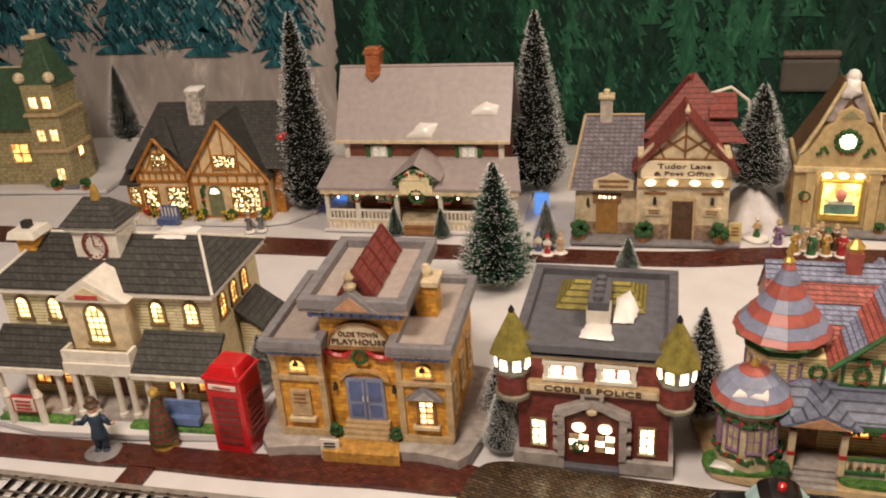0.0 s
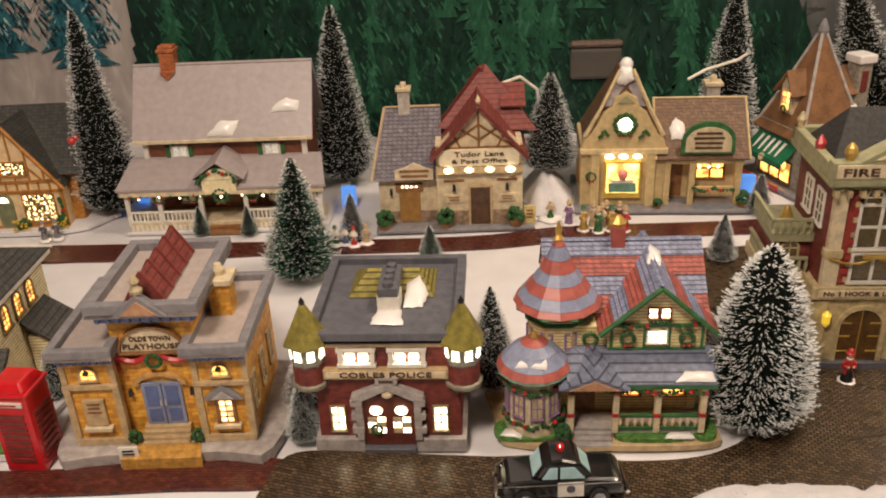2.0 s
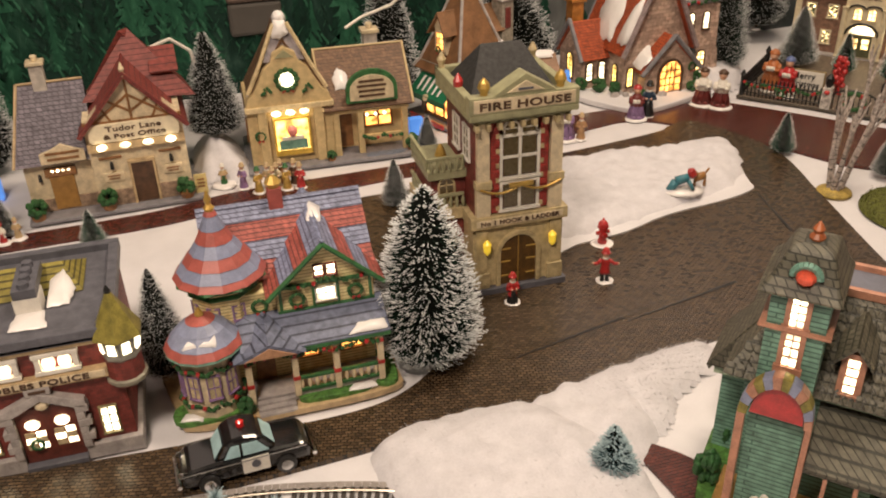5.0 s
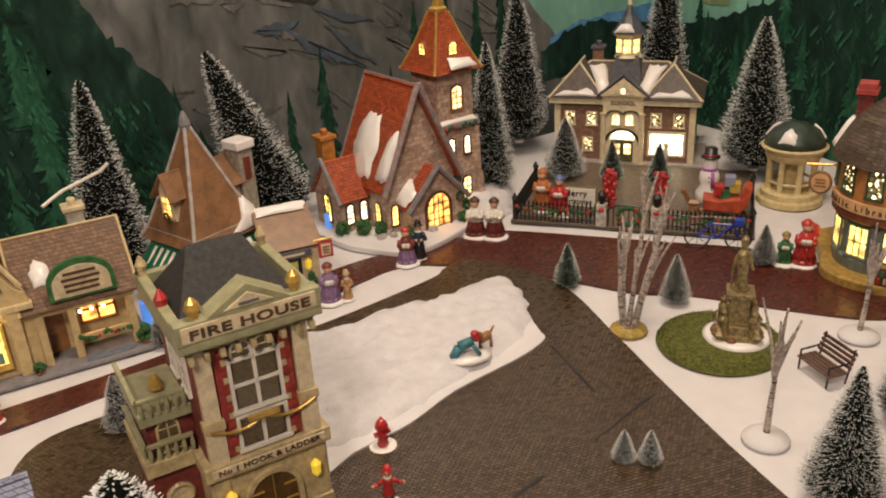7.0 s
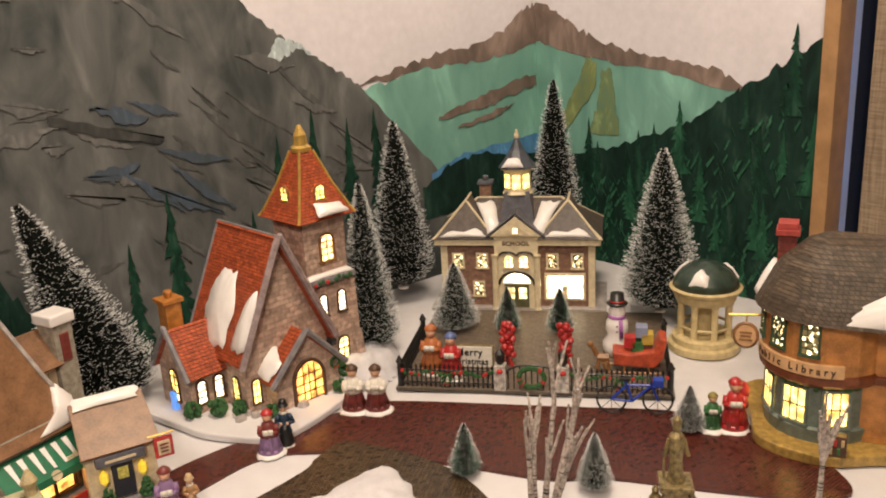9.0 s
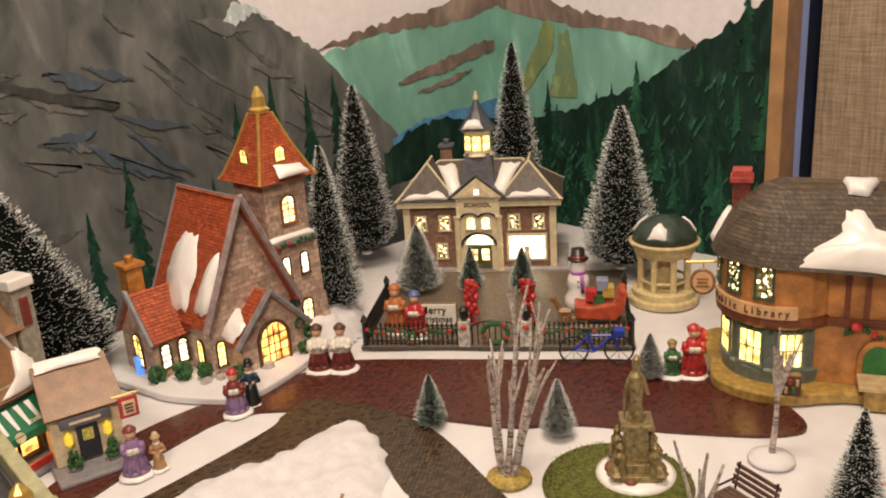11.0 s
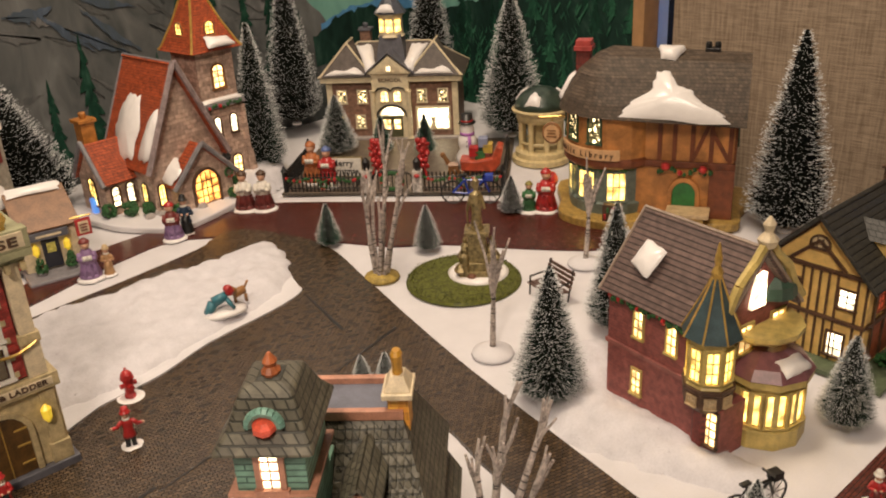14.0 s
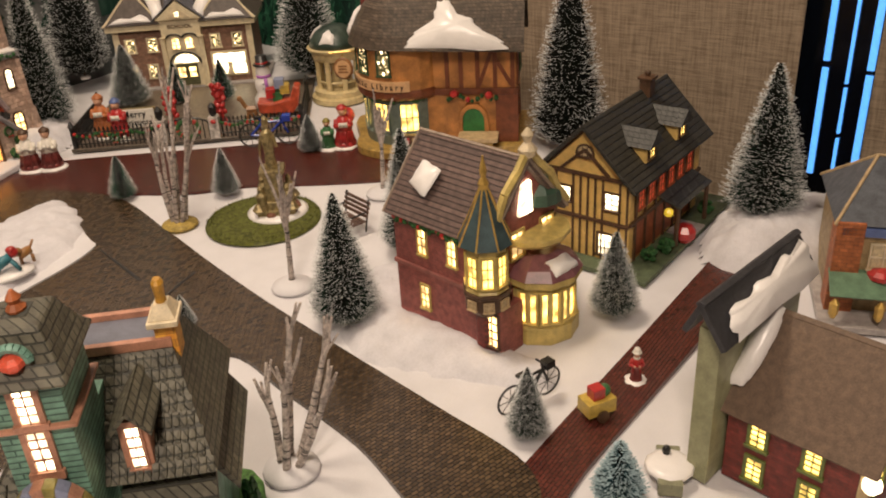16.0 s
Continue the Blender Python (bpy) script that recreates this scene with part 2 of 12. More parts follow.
# ---- building blocks ----
class G:
    """Gathers faces; every face remembers a material slot."""

    def __init__(self, m=None):
        self.v, self.f, self.s, self.m, self.slot = [], [], [], m, 0

    def put(self, vs, fs):
        k = len(self.v)
        self.v += [tuple(self.m @ Vector(p)) if self.m else tuple(p) for p in vs]
        self.f += [tuple(k + i for i in f) for f in fs]
        self.s += [self.slot] * len(fs)
        return self

    def box(self, x0, x1, y0, y1, z0, z1, top=1.0):
        cx, cy = (x0 + x1) / 2, (y0 + y1) / 2
        t = lambda x, c: c + (x - c) * top
        vs = [(x0, y0, z0), (x1, y0, z0), (x1, y1, z0), (x0, y1, z0), (t(x0, cx), t(y0, cy), z1), (t(x1, cx), t(y0, cy), z1), (t(x1, cx), t(y1, cy), z1), (t(x0, cx), t(y1, cy), z1)]
        return self.put(vs, [(3, 2, 1, 0), (4, 5, 6, 7), (0, 1, 5, 4), (1, 2, 6, 5), (2, 3, 7, 6), (3, 0, 4, 7)])

    def prism(self, poly, y0, y1):
        """A polygon in x, z (anticlockwise seen from the front), from y0 (front) to y1."""
        n = len(poly)
        vs = [(x, y0, z) for x, z in poly] + [(x, y1, z) for x, z in poly]
        fs = [tuple(range(n)), tuple(range(2 * n - 1, n - 1, -1))] + [(i, i + n, (i + 1) % n + n, (i + 1) % n) for i in range(n)]
        return self.put(vs, fs)

    def plate(self, poly, z0, z1):
        """A polygon in x, y (anticlockwise from above), from z0 to z1."""
        n = len(poly)
        vs = [(x, y, z0) for x, y in poly] + [(x, y, z1) for x, y in poly]
        fs = [tuple(range(n - 1, -1, -1)), tuple(range(n, 2 * n))] + [(i, (i + 1) % n, (i + 1) % n + n, i + n) for i in range(n)]
        return self.put(vs, fs)

    def lathe(self, prof, cx=0, cy=0, n=12, rot=0.0, sx=1.0, sy=1.0):
        """prof: (radius, z) from bottom to top."""
        vs, fs = [], []
        for r, z in prof:
            vs += [(cx + sx * r * math.cos(rot + 2 * math.pi * i / n), cy + sy * r * math.sin(rot + 2 * math.pi * i / n), z) for i in range(n)]
        for k in range(len(prof) - 1):
            fs += [(k * n + i, k * n + (i + 1) % n, (k + 1) * n + (i + 1) % n, (k + 1) * n + i) for i in range(n)]
        fs += [tuple(range(n - 1, -1, -1)), tuple(range((len(prof) - 1) * n, len(prof) * n))]
        return self.put(vs, fs)

    def ball(self, x, y, z, r, rz=None, n=8, k=5):
        rz = rz or r
        return self.lathe([(max(1e-5, r * math.sin(math.pi * i / k)), z - rz * math.cos(math.pi * i / k)) for i in range(k + 1)], x, y, n)

    def slab(self, a, b, c, d, t):
        """A roof plane with corners a b (eave, left to right), c d (ridge, right to left), thickness t downwards along its normal."""
        a, b, c, d = map(Vector, (a, b, c, d))
        nrm = (b - a).cross(d - a).normalized() * t
        vs = [a, b, c, d, a - nrm, b - nrm, c - nrm, d - nrm]
        return self.put(vs, [(0, 1, 2, 3), (7, 6, 5, 4), (4, 5, 1, 0), (5, 6, 2, 1), (6, 7, 3, 2), (7, 4, 0, 3)])

    def tube(self, a, b, r0, r1=None, n=6):
        a, b = Vector(a), Vector(b)
        r1 = r0 if r1 is None else r1
        w = (b - a).normalized()
        u = w.orthogonal().normalized()
        v = w.cross(u)
        vs = [p + r * (u * math.cos(2 * math.pi * i / n) + v * math.sin(2 * math.pi * i / n)) for p, r in ((a, r0), (b, r1)) for i in range(n)]
        return self.put(vs, [(i, (i + 1) % n, (i + 1) % n + n, i + n) for i in range(n)] + [tuple(range(n - 1, -1, -1)), tuple(range(n, 2 * n))])


def part(name, g, mats, parent=None, label="", bevel=0.0005, smooth=False):
    me = bpy.data.meshes.new(name)
    me.from_pydata(g.v, [], g.f)
    for m in mats if isinstance(mats, (list, tuple)) else [mats]:
        me.materials.append(m)
    if max(g.s, default=0):
        me.polygons.foreach_set("material_index", g.s)
    if smooth:
        me.polygons.foreach_set("use_smooth", [True] * len(me.polygons))
    me.update()
    ob = new(name, me)
    if parent:
        ob.parent = parent
    if label:
        ob["label"] = label
    if bevel and len(g.f) < 600:
        bv = ob.modifiers.new("edge", "BEVEL")
        bv.width, bv.segments, bv.limit_method, bv.angle_limit = bevel, 2, "ANGLE", radians(35)
    return ob


def pieces(name, g, material, parent, label="", bevel=0):
    """Every separate solid of a gathered mesh becomes a part of its own."""
    root = list(range(len(g.v)))

    def find(i):
        while root[i] != i:
            root[i] = root[root[i]]
            i = root[i]
        return i

    for f in g.f:
        for i in f[1:]:
            root[find(i)] = find(f[0])
    groups = {}
    for f in g.f:
        groups.setdefault(find(f[0]), []).append(f)
    for faces in groups.values():
        ids = sorted({i for f in faces for i in f})
        at_ = {i: k for k, i in enumerate(ids)}
        one = G().put([g.v[i] for i in ids], [tuple(at_[i] for i in f) for f in faces])
        part(name, one, material, parent, label, bevel)


def thing(name, label, category, x=0, y=0, z=0, rz=0, group=""):
    ob = new(name)
    ob.empty_display_size = 0.02
    ob.matrix_world = pose(x, y, z, 0, 0, rz)
    return tagged(ob, label, category, group)


def at(x, y, z, rz=0):
    """Places a front-facing detail: its back against a wall at (x, y, z); rz turns it round the vertical."""
    return pose(x, y, z, 0, 0, rz)


def shape(root, f):
    """Bends every part of a thing by one rule for places."""
    for ob in root.children_recursive:
        for v in ob.data.vertices:
            v.co = f(*v.co)


def window(parent, m, w, h, nx=2, ny=3, pane=None, frame=None, arch=False, rim=0.0018, label="", sill=True):
    """A moulded window on a wall face: frame, muntins, sill; every pane a child."""
    pane, frame = pane or LIT, frame or WHITE
    g = G(m)
    g.box(-w / 2 - rim, -w / 2, -0.0014, 0.001, 0, h)
    g.box(w / 2, w / 2 + rim, -0.0014, 0.001, 0, h)
    if arch:
        k = 8
        pts = [(w / 2 * math.cos(math.pi * i / k), h + 0.5 * w * math.sin(math.pi * i / k)) for i in range(k + 1)]
        out = [((w / 2 + rim) * math.cos(math.pi * i / k), h + (0.5 * w + rim) * math.sin(math.pi * i / k)) for i in range(k + 1)]
        for i in range(k):
            g.prism([pts[i], out[i], out[i + 1], pts[i + 1]], -0.0014, 0.001)
    else:
        g.box(-w / 2 - rim, w / 2 + rim, -0.0014, 0.001, h, h + rim)
    if sill:
        g.box(-w / 2 - rim * 1.4, w / 2 + rim * 1.4, -0.0024, 0.001, -rim, 0)
    else:
        g.box(-w / 2 - rim, w / 2 + rim, -0.0014, 0.001, -rim, 0)
    bar = max(0.0008, 0.17 * min(w / nx, h / ny))
    for i in range(1, nx):
        x = -w / 2 + w * i / nx
        g.box(x - bar / 2, x + bar / 2, -0.0010, 0.0006, 0, h + (0.42 * w if arch else 0))
    for j in range(1, ny + (1 if arch else 0)):
        z = h * j / ny
        g.box(-w / 2, w / 2, -0.0010, 0.0006, z - bar / 2, z + bar / 2)
    ob = part("window", g, frame, parent, label, bevel=0)
    for i in range(nx):
        for j in range(ny):
            p = G(m)
            x0, x1 = -w / 2 + w * i / nx + bar / 2, -w / 2 + w * (i + 1) / nx - bar / 2
            z0, z1 = h * j / ny + bar / 2, h * (j + 1) / ny - (bar / 2 if j < ny - 1 or arch else 0)
            p.box(x0, x1, -0.0004, 0.0006, z0, z1)
            part("pane", p, pane, ob, bevel=0)
    if arch:
        p = G(m)
        k = 8
        p.prism([(w / 2 * math.cos(math.pi * i / k), h + bar / 2 + 0.5 * w * math.sin(math.pi * i / k)) for i in range(k + 1)], -0.0004, 0.0006)
        part("pane", p, pane, ob, bevel=0)
    return ob


def lettering(parent, text, m, size, material, bold=0.0002, width=None):
    cu = bpy.data.curves.new("lettering", "FONT")
    cu.body, cu.size, cu.align_x, cu.align_y, cu.extrude, cu.offset = text, size, "CENTER", "CENTER", 0.0004, bold
    cu.space_character = 1.08
    tmp = bpy.data.objects.new("lettering", cu)
    scene.collection.objects.link(tmp)
    bpy.context.view_layer.update()
    me = bpy.data.meshes.new_from_object(tmp.evaluated_get(bpy.context.evaluated_depsgraph_get()))
    bpy.data.objects.remove(tmp)
    t = m @ pose(0, 0, 0, 90)
    if width:
        xs = [v.co.x for v in me.vertices]
        t = t @ Matrix.Diagonal((width / (max(xs) - min(xs)), 1, 1, 1))
    me.transform(t)
    me.materials.clear()
    me.materials.append(material)
    ob = new("lettering", me)
    ob.parent = parent
    ob["label"] = "raised painted lettering"
    return ob


def bars(parent, m, w, h, rows, material):
    g = G(m)
    rnd = random.Random(int(w * 1e5) + rows)
    for r in range(rows):
        z = h * (0.5 - (r + 0.5) / rows)
        k = w * rnd.uniform(0.7, 0.95)
        g.box(-k / 2, k / 2, -0.0006, 0.0003, z - h / rows * 0.22, z + h / rows * 0.22)
    part("lettering", g, material, parent, "worn illegible lettering", bevel=0)


def gable_roof(parent, x0, x1, y0, y1, ze, zr, material, over=0.004, t=0.003, axis="x", trim=None, name="roof"):
    """A ridge roof over the plan; axis: the ridge's direction."""
    g = G()
    if axis == "x":
        cy, s = (y0 + y1) / 2, (zr - ze) / ((y1 - y0) / 2)
        f, b, d = y0 - over, y1 + over, over * s
        g.slab((x0 - over, f, ze - d), (x1 + over, f, ze - d), (x1 + over, cy, zr), (x0 - over, cy, zr), t)
        g.slab((x1 + over, b, ze - d), (x0 - over, b, ze - d), (x0 - over, cy, zr), (x1 + over, cy, zr), t)
    else:
        cx, s = (x0 + x1) / 2, (zr - ze) / ((x1 - x0) / 2)
        l, r, d = x0 - over, x1 + over, over * s
        g.slab((l, y1 + over, ze - d), (l, y0 - over, ze - d), (cx, y0 - over, zr), (cx, y1 + over, zr), t)
        g.slab((r, y0 - over, ze - d), (r, y1 + over, ze - d), (cx, y1 + over, zr), (cx, y0 - over, zr), t)
    ob = part(name, g, material, parent, bevel=0.0006)
    if trim:
        h = G()
        if axis == "x":
            for x in (x0 - over, x1 + over):
                h.tube((x, f, ze - d), (x, cy, zr + 0.0005), 0.0016)
                h.tube((x, b, ze - d), (x, cy, zr + 0.0005), 0.0016)
            h.tube((x0 - over, cy, zr), (x1 + over, cy, zr), 0.0016)
        else:
            for y in (y0 - over, y1 + over):
                h.tube((l, y, ze - d), (cx, y, zr + 0.0005), 0.0016)
                h.tube((r, y, ze - d), (cx, y, zr + 0.0005), 0.0016)
            h.tube((cx, y0 - over, zr), (cx, y1 + over, zr), 0.0016)
        part("trim", h, trim, ob, bevel=0)
    return ob


def hip_roof(parent, x0, x1, y0, y1, ze, zr, inset, material, trim=None, name="roof", over=0.004):
    cy = (y0 + y1) / 2
    a = [(x0 - over, y0 - over, ze), (x1 + over, y0 - over, ze), (x1 + over, y1 + over, ze), (x0 - over, y1 + over, ze)]
    e, f = (x0 + inset, cy, zr), (x1 - inset, cy, zr)
    g = G().put(a + [e, f], [(3, 2, 1, 0), (0, 1, 5, 4), (1, 2, 5), (2, 3, 4, 5), (3, 0, 4)])
    ob = part(name, g, material, parent, bevel=0)
    if trim:
        h = G()
        for p, q in ((a[0], e), (a[1], f), (a[2], f), (a[3], e), (e, f)):
            h.tube(p, q, 0.0015)
        part("trim", h, trim, ob, bevel=0)
    return ob


def snow_patch(parent, pts, n=(0, 0, 1), t=0.0022, name="snow_patch"):
    """A glazed snow patch; pts lie on the surface, anticlockwise seen from outside."""
    pts = [Vector(p) for p in pts]
    c = sum(pts, Vector()) / len(pts)
    nrm = Vector(n).normalized()
    rnd = random.Random(len(pts) * 7 + int(abs(c.x) * 1e4))
    ring = []
    for i, p in enumerate(pts):
        q = pts[(i + 1) % len(pts)]
        for k in range(4):
            s = p.lerp(q, k / 4)
            ring.append(c + (s - c) * rnd.uniform(0.9, 1.06))
    k = len(ring)
    vs = [p + nrm * 0.0003 for p in ring] + [c + (p - c) * 0.86 + nrm * t for p in ring] + [c + nrm * t * 1.25]
    fs = [(i, (i + 1) % k, (i + 1) % k + k, i + k) for i in range(k)] + [(i + k, (i + 1) % k + k, 2 * k) for i in range(k)]
    return part(name, G().put(vs, fs), GLAZE, parent, "glossy white snow", bevel=0, smooth=True)


def chimney(parent, x, y, z0, z1, w, material, cap=None, pots=1):
    g = G().box(x - w / 2, x + w / 2, y - w / 2, y + w / 2, z0, z1)
    ob = part("chimney", g, material, parent)
    c = G().box(x - w * 0.66, x + w * 0.66, y - w * 0.66, y + w * 0.66, z1, z1 + w * 0.25)
    for i in range(pots):
        c.lathe([(w * 0.22, z1 + w * 0.25), (w * 0.28, z1 + w * 0.6), (w * 0.22, z1 + w * 0.7)], x + (i - (pots - 1) / 2) * w * 0.6, y, 8)
    part("cap", c, cap or STONE, ob)
    return ob


def wreath(parent, m, r, bow=True):
    g = G(m)
    n = 12
    for i in range(n):
        a = 2 * math.pi * i / n
        g.slot = 0
        g.m = m @ pose(r * math.cos(a), -0.001, r * math.sin(a), 0, 40 * i, 0)
        g.ball(0, 0, 0, r * 0.36, r * 0.3, 6, 4)
    if bow:
        g.slot = 1
        g.m = m
        for dx in (-1, 1):
            g.put([(0, -0.0028, -r), (dx * r * 0.6, -0.003, -r * 1.35), (dx * r * 0.6, -0.003, -r * 0.65), (0, -0.001, -r)], [(0, 1, 2), (3, 2, 1), (0, 2, 3), (0, 3, 1)])
    part("wreath", g, [LEAF, RED], parent, "green wreath with red bow", bevel=0)


def garland(parent, pts, r=0.0016, berries=True):
    g = G()
    rnd = random.Random(len(pts))
    for a, b in zip(pts, pts[1:]):
        a, b = Vector(a), Vector(b)
        k = max(2, int((b - a).length / (r * 1.3)))
        for i in range(k):
            p = a.lerp(b, i / k)
            g.slot = 1 if berries and rnd.random() < 0.14 else 0
            g.ball(p.x + rnd.uniform(-1, 1) * r * 0.4, p.y + rnd.uniform(-1, 1) * r * 0.3 - (0.0006 if g.slot else 0), p.z + rnd.uniform(-1, 1) * r * 0.4, r * rnd.uniform(0.7, 1.15), None, 5, 4)
    part("garland", g, [LEAF, RED], parent, "green garland with red berries", bevel=0)["kind"] = "stuff"


def bush(parent, x, y, z, r, pot=None):
    g = G()
    rnd = random.Random(int(x * 1e4) + int(y * 1e4))
    for _ in range(26):
        d = Vector((rnd.gauss(0, 1), rnd.gauss(0, 1), rnd.gauss(0, 1))).normalized() * r * 0.72
        g.ball(x + d.x, y + d.y, z + r + d.z, r * rnd.uniform(0.25, 0.42), None, 5, 4)
    ob = part("bush", g, LEAF, parent, "clipped green bush", bevel=0)
    if pot:
        part("pot", G().lathe([(r * 0.6, z - 0.002), (r * 0.75, z + r * 0.4), (r * 0.6, z + r * 0.45)], x, y, 10), pot, ob, bevel=0)
    return ob

# ---- structure ----
def smooth_loop(pts, k=6):
    n, out = len(pts), []
    for i in range(n):
        p0, p1, p2, p3 = (Vector((*pts[(i + j - 1) % n], 0)) for j in range(4))
        for s in range(k):
            t = s / k
            q = 0.5 * (2 * p1 + (p2 - p0) * t + (2 * p0 - 5 * p1 + 4 * p2 - p3) * t * t + (3 * p1 - p0 - 3 * p2 + p3) * t**3)
            out.append((q.x, q.y))
    return out


def setting(name, g, mats, label, category, bevel=0, smooth=False):
    return tagged(part(name, g, mats, bevel=bevel, smooth=smooth), label, category, kind="structure")


def ground_sheet():
    nx, ny = 150, 130
    g = G()
    vs = []
    for j in range(ny + 1):
        for i in range(nx + 1):
            x, y = -1.75 + 3.38 * i / nx, -1.55 + 2.89 * j / ny
            vs.append((x, y, -0.0022 + 0.0016 * noise.noise((x * 9, y * 9, 0)) + 0.0004 * noise.noise((x * 40, y * 40, 3))))
    fs = [(j * (nx + 1) + i, j * (nx + 1) + i + 1, (j + 1) * (nx + 1) + i + 1, (j + 1) * (nx + 1) + i) for j in range(ny) for i in range(nx)]
    on_table = lambda x, y: not (x > 1.345 and y < 0.37 or x > 1.50 and y < 0.78)
    fs = [f for f in fs if on_table(*vs[f[2]][:2])]
    g.put(vs, fs)
    setting("ground", g, SNOW, "white snow sheet spread over the display table", "snow ground", smooth=True)


ground_sheet()
setting("table", G().plate([(-1.75, -1.55), (1.34, -1.55), (1.34, 0.38), (1.49, 0.38), (1.49, 0.79), (1.60, 0.79), (1.60, 1.33), (-1.75, 1.33)], -0.04, -0.006), WHITE, "white display table top under the snow", "table")


def cobble_mat():
    m = bpy.data.materials.new("brown_cobbles")
    m.use_nodes = True
    nt = m.node_tree
    b = nt.nodes["Principled BSDF"]
    b.inputs["Roughness"].default_value = 0.27
    tc = nt.nodes.new("ShaderNodeTexCoord")
    warp = nt.nodes.new("ShaderNodeMapping")
    warp.inputs["Rotation"].default_value = (0, 0, radians(14))
    wob = nt.nodes.new("ShaderNodeTexNoise")
    wob.inputs["Scale"].default_value, wob.inputs["Detail"].default_value = 90.0, 2.0
    nt.links.new(tc.outputs["Object"], wob.inputs["Vector"])
    push = nt.nodes.new("ShaderNodeVectorMath")
    push.operation = "MULTIPLY_ADD"
    push.inputs[1].default_value = (0.0022, 0.0022, 0.0)
    nt.links.new(wob.outputs["Color"], push.inputs[0])
    nt.links.new(tc.outputs["Object"], push.inputs[2])
    nt.links.new(push.outputs[0], warp.inputs[0])
    v = nt.nodes.new("ShaderNodeTexBrick")
    v.inputs["Scale"].default_value = 1.0
    v.inputs["Brick Width"].default_value, v.inputs["Row Height"].default_value = 0.0054, 0.0034
    v.inputs["Mortar Size"].default_value, v.inputs["Mortar Smooth"].default_value = 0.0005, 0.6
    v.inputs["Color1"].default_value, v.inputs["Color2"].default_value = (0, 0, 0, 1), (1, 1, 1, 1)
    nt.links.new(warp.outputs[0], v.inputs["Vector"])
    mr = nt.nodes.new("ShaderNodeMath")
    mr.operation = "SUBTRACT"
    mr.inputs[0].default_value = 1.0
    nt.links.new(v.outputs["Fac"], mr.inputs[1])
    hue = nt.nodes.new("ShaderNodeMix")
    hue.data_type = "RGBA"
    hue.inputs[6].default_value, hue.inputs[7].default_value = (0.040, 0.026, 0.014, 1), (0.105, 0.068, 0.036, 1)
    nt.links.new(v.outputs["Color"], hue.inputs[0])
    mix = nt.nodes.new("ShaderNodeMix")
    mix.data_type = "RGBA"
    mix.inputs[6].default_value = (0.014, 0.010, 0.007, 1)
    nt.links.new(mr.outputs[0], mix.inputs[0])
    nt.links.new(hue.outputs[2], mix.inputs[7])
    nt.links.new(mix.outputs[2], b.inputs["Base Color"])
    bp = nt.nodes.new("ShaderNodeBump")
    bp.inputs["Strength"].default_value, bp.inputs["Distance"].default_value = 0.4, 0.0006
    nt.links.new(mr.outputs[0], bp.inputs["Height"])
    nt.links.new(bp.outputs["Normal"], b.inputs["Normal"])
    return m


COBBLE = cobble_mat()
ROADBRICK = courses("road_brick", (0.105, 0.026, 0.018), (0.045, 0.014, 0.012), 0.0062, 0.0031, rough=0.27, depth=0.35, axis="XY", gap=0.1)


def road(name, pts, material, label, z=0.0016, k=6):
    setting(name, G().plate(smooth_loop(pts, k), -0.003, z), material, label, "road")


road("road_cobbled", [(0.036, 0.424), (0.022, 0.455), (0.04, 0.492), (0.12, 0.491), (0.22, 0.486), (0.34, 0.482), (0.40, 0.498), (0.44, 0.54), (0.43, 0.60), (0.39, 0.62), (0.375, 0.66), (0.36, 0.78), (0.40, 0.865), (0.50, 0.878), (0.60, 0.898),
      (0.67, 0.910), (0.776, 0.922), (0.878, 0.939), (0.905, 0.953), (0.95, 0.955), (0.992, 0.835), (0.963, 0.70), (0.936, 0.598), (0.913, 0.505), (0.897, 0.43), (0.880, 0.343), (0.862, 0.25), (0.842, 0.160),
      (0.80, 0.13), (0.755, 0.17), (0.772, 0.216), (0.797, 0.28), (0.815, 0.37), (0.828, 0.452), (0.76, 0.49), (0.68, 0.478), (0.59, 0.47), (0.49, 0.447), (0.40, 0.44), (0.30, 0.432), (0.20, 0.428)], COBBLE, "dark brown cobbled road sheet with a satin sheen", z=0.0025)
road("road_front", [(-1.3, 0.435), (-0.8, 0.43), (-0.40, 0.432), (-0.26, 0.438), (-0.154, 0.440), (-0.05, 0.447), (0.028, 0.452), (0.03, 0.484), (-0.06, 0.484), (-0.159, 0.471), (-0.26, 0.467), (-0.42, 0.461), (-0.8, 0.46), (-1.3, 0.465)], ROADBRICK, "dark red brick-patterned road strip on snow")
road("road_spur", [(-0.272, 0.405), (-0.248, 0.405), (-0.248, 0.4375), (-0.272, 0.4365)], ROADBRICK, "short dark red brick-patterned path to the track", z=0.0011, k=1)
road("road_back", [(-1.3, 0.86), (-0.7, 0.862), (-0.313, 0.866), (-0.05, 0.878), (0.183, 0.886), (0.30, 0.905), (0.45, 0.915), (0.58, 0.925), (0.66, 0.945), (0.79, 0.985), (0.88, 0.99), (0.965, 0.90), (1.006, 0.835), (1.05, 0.76), (1.096, 0.715), (1.15, 0.63), (1.21, 0.555),
      (1.25, 0.56), (1.29, 0.66), (1.245, 0.72), (1.25, 0.76), (1.17, 0.855), (1.06, 0.985), (1.02, 1.015), (0.93, 1.035), (0.86, 1.045), (0.78, 1.04), (0.70, 1.015), (0.62, 0.975), (0.50, 0.957), (0.30, 0.948), (0.18, 0.923), (-0.05, 0.915), (-0.334, 0.913), (-0.7, 0.91), (-1.3, 0.91)], ROADBRICK, "dark red brick-patterned street and plaza sheet", z=0.0011)
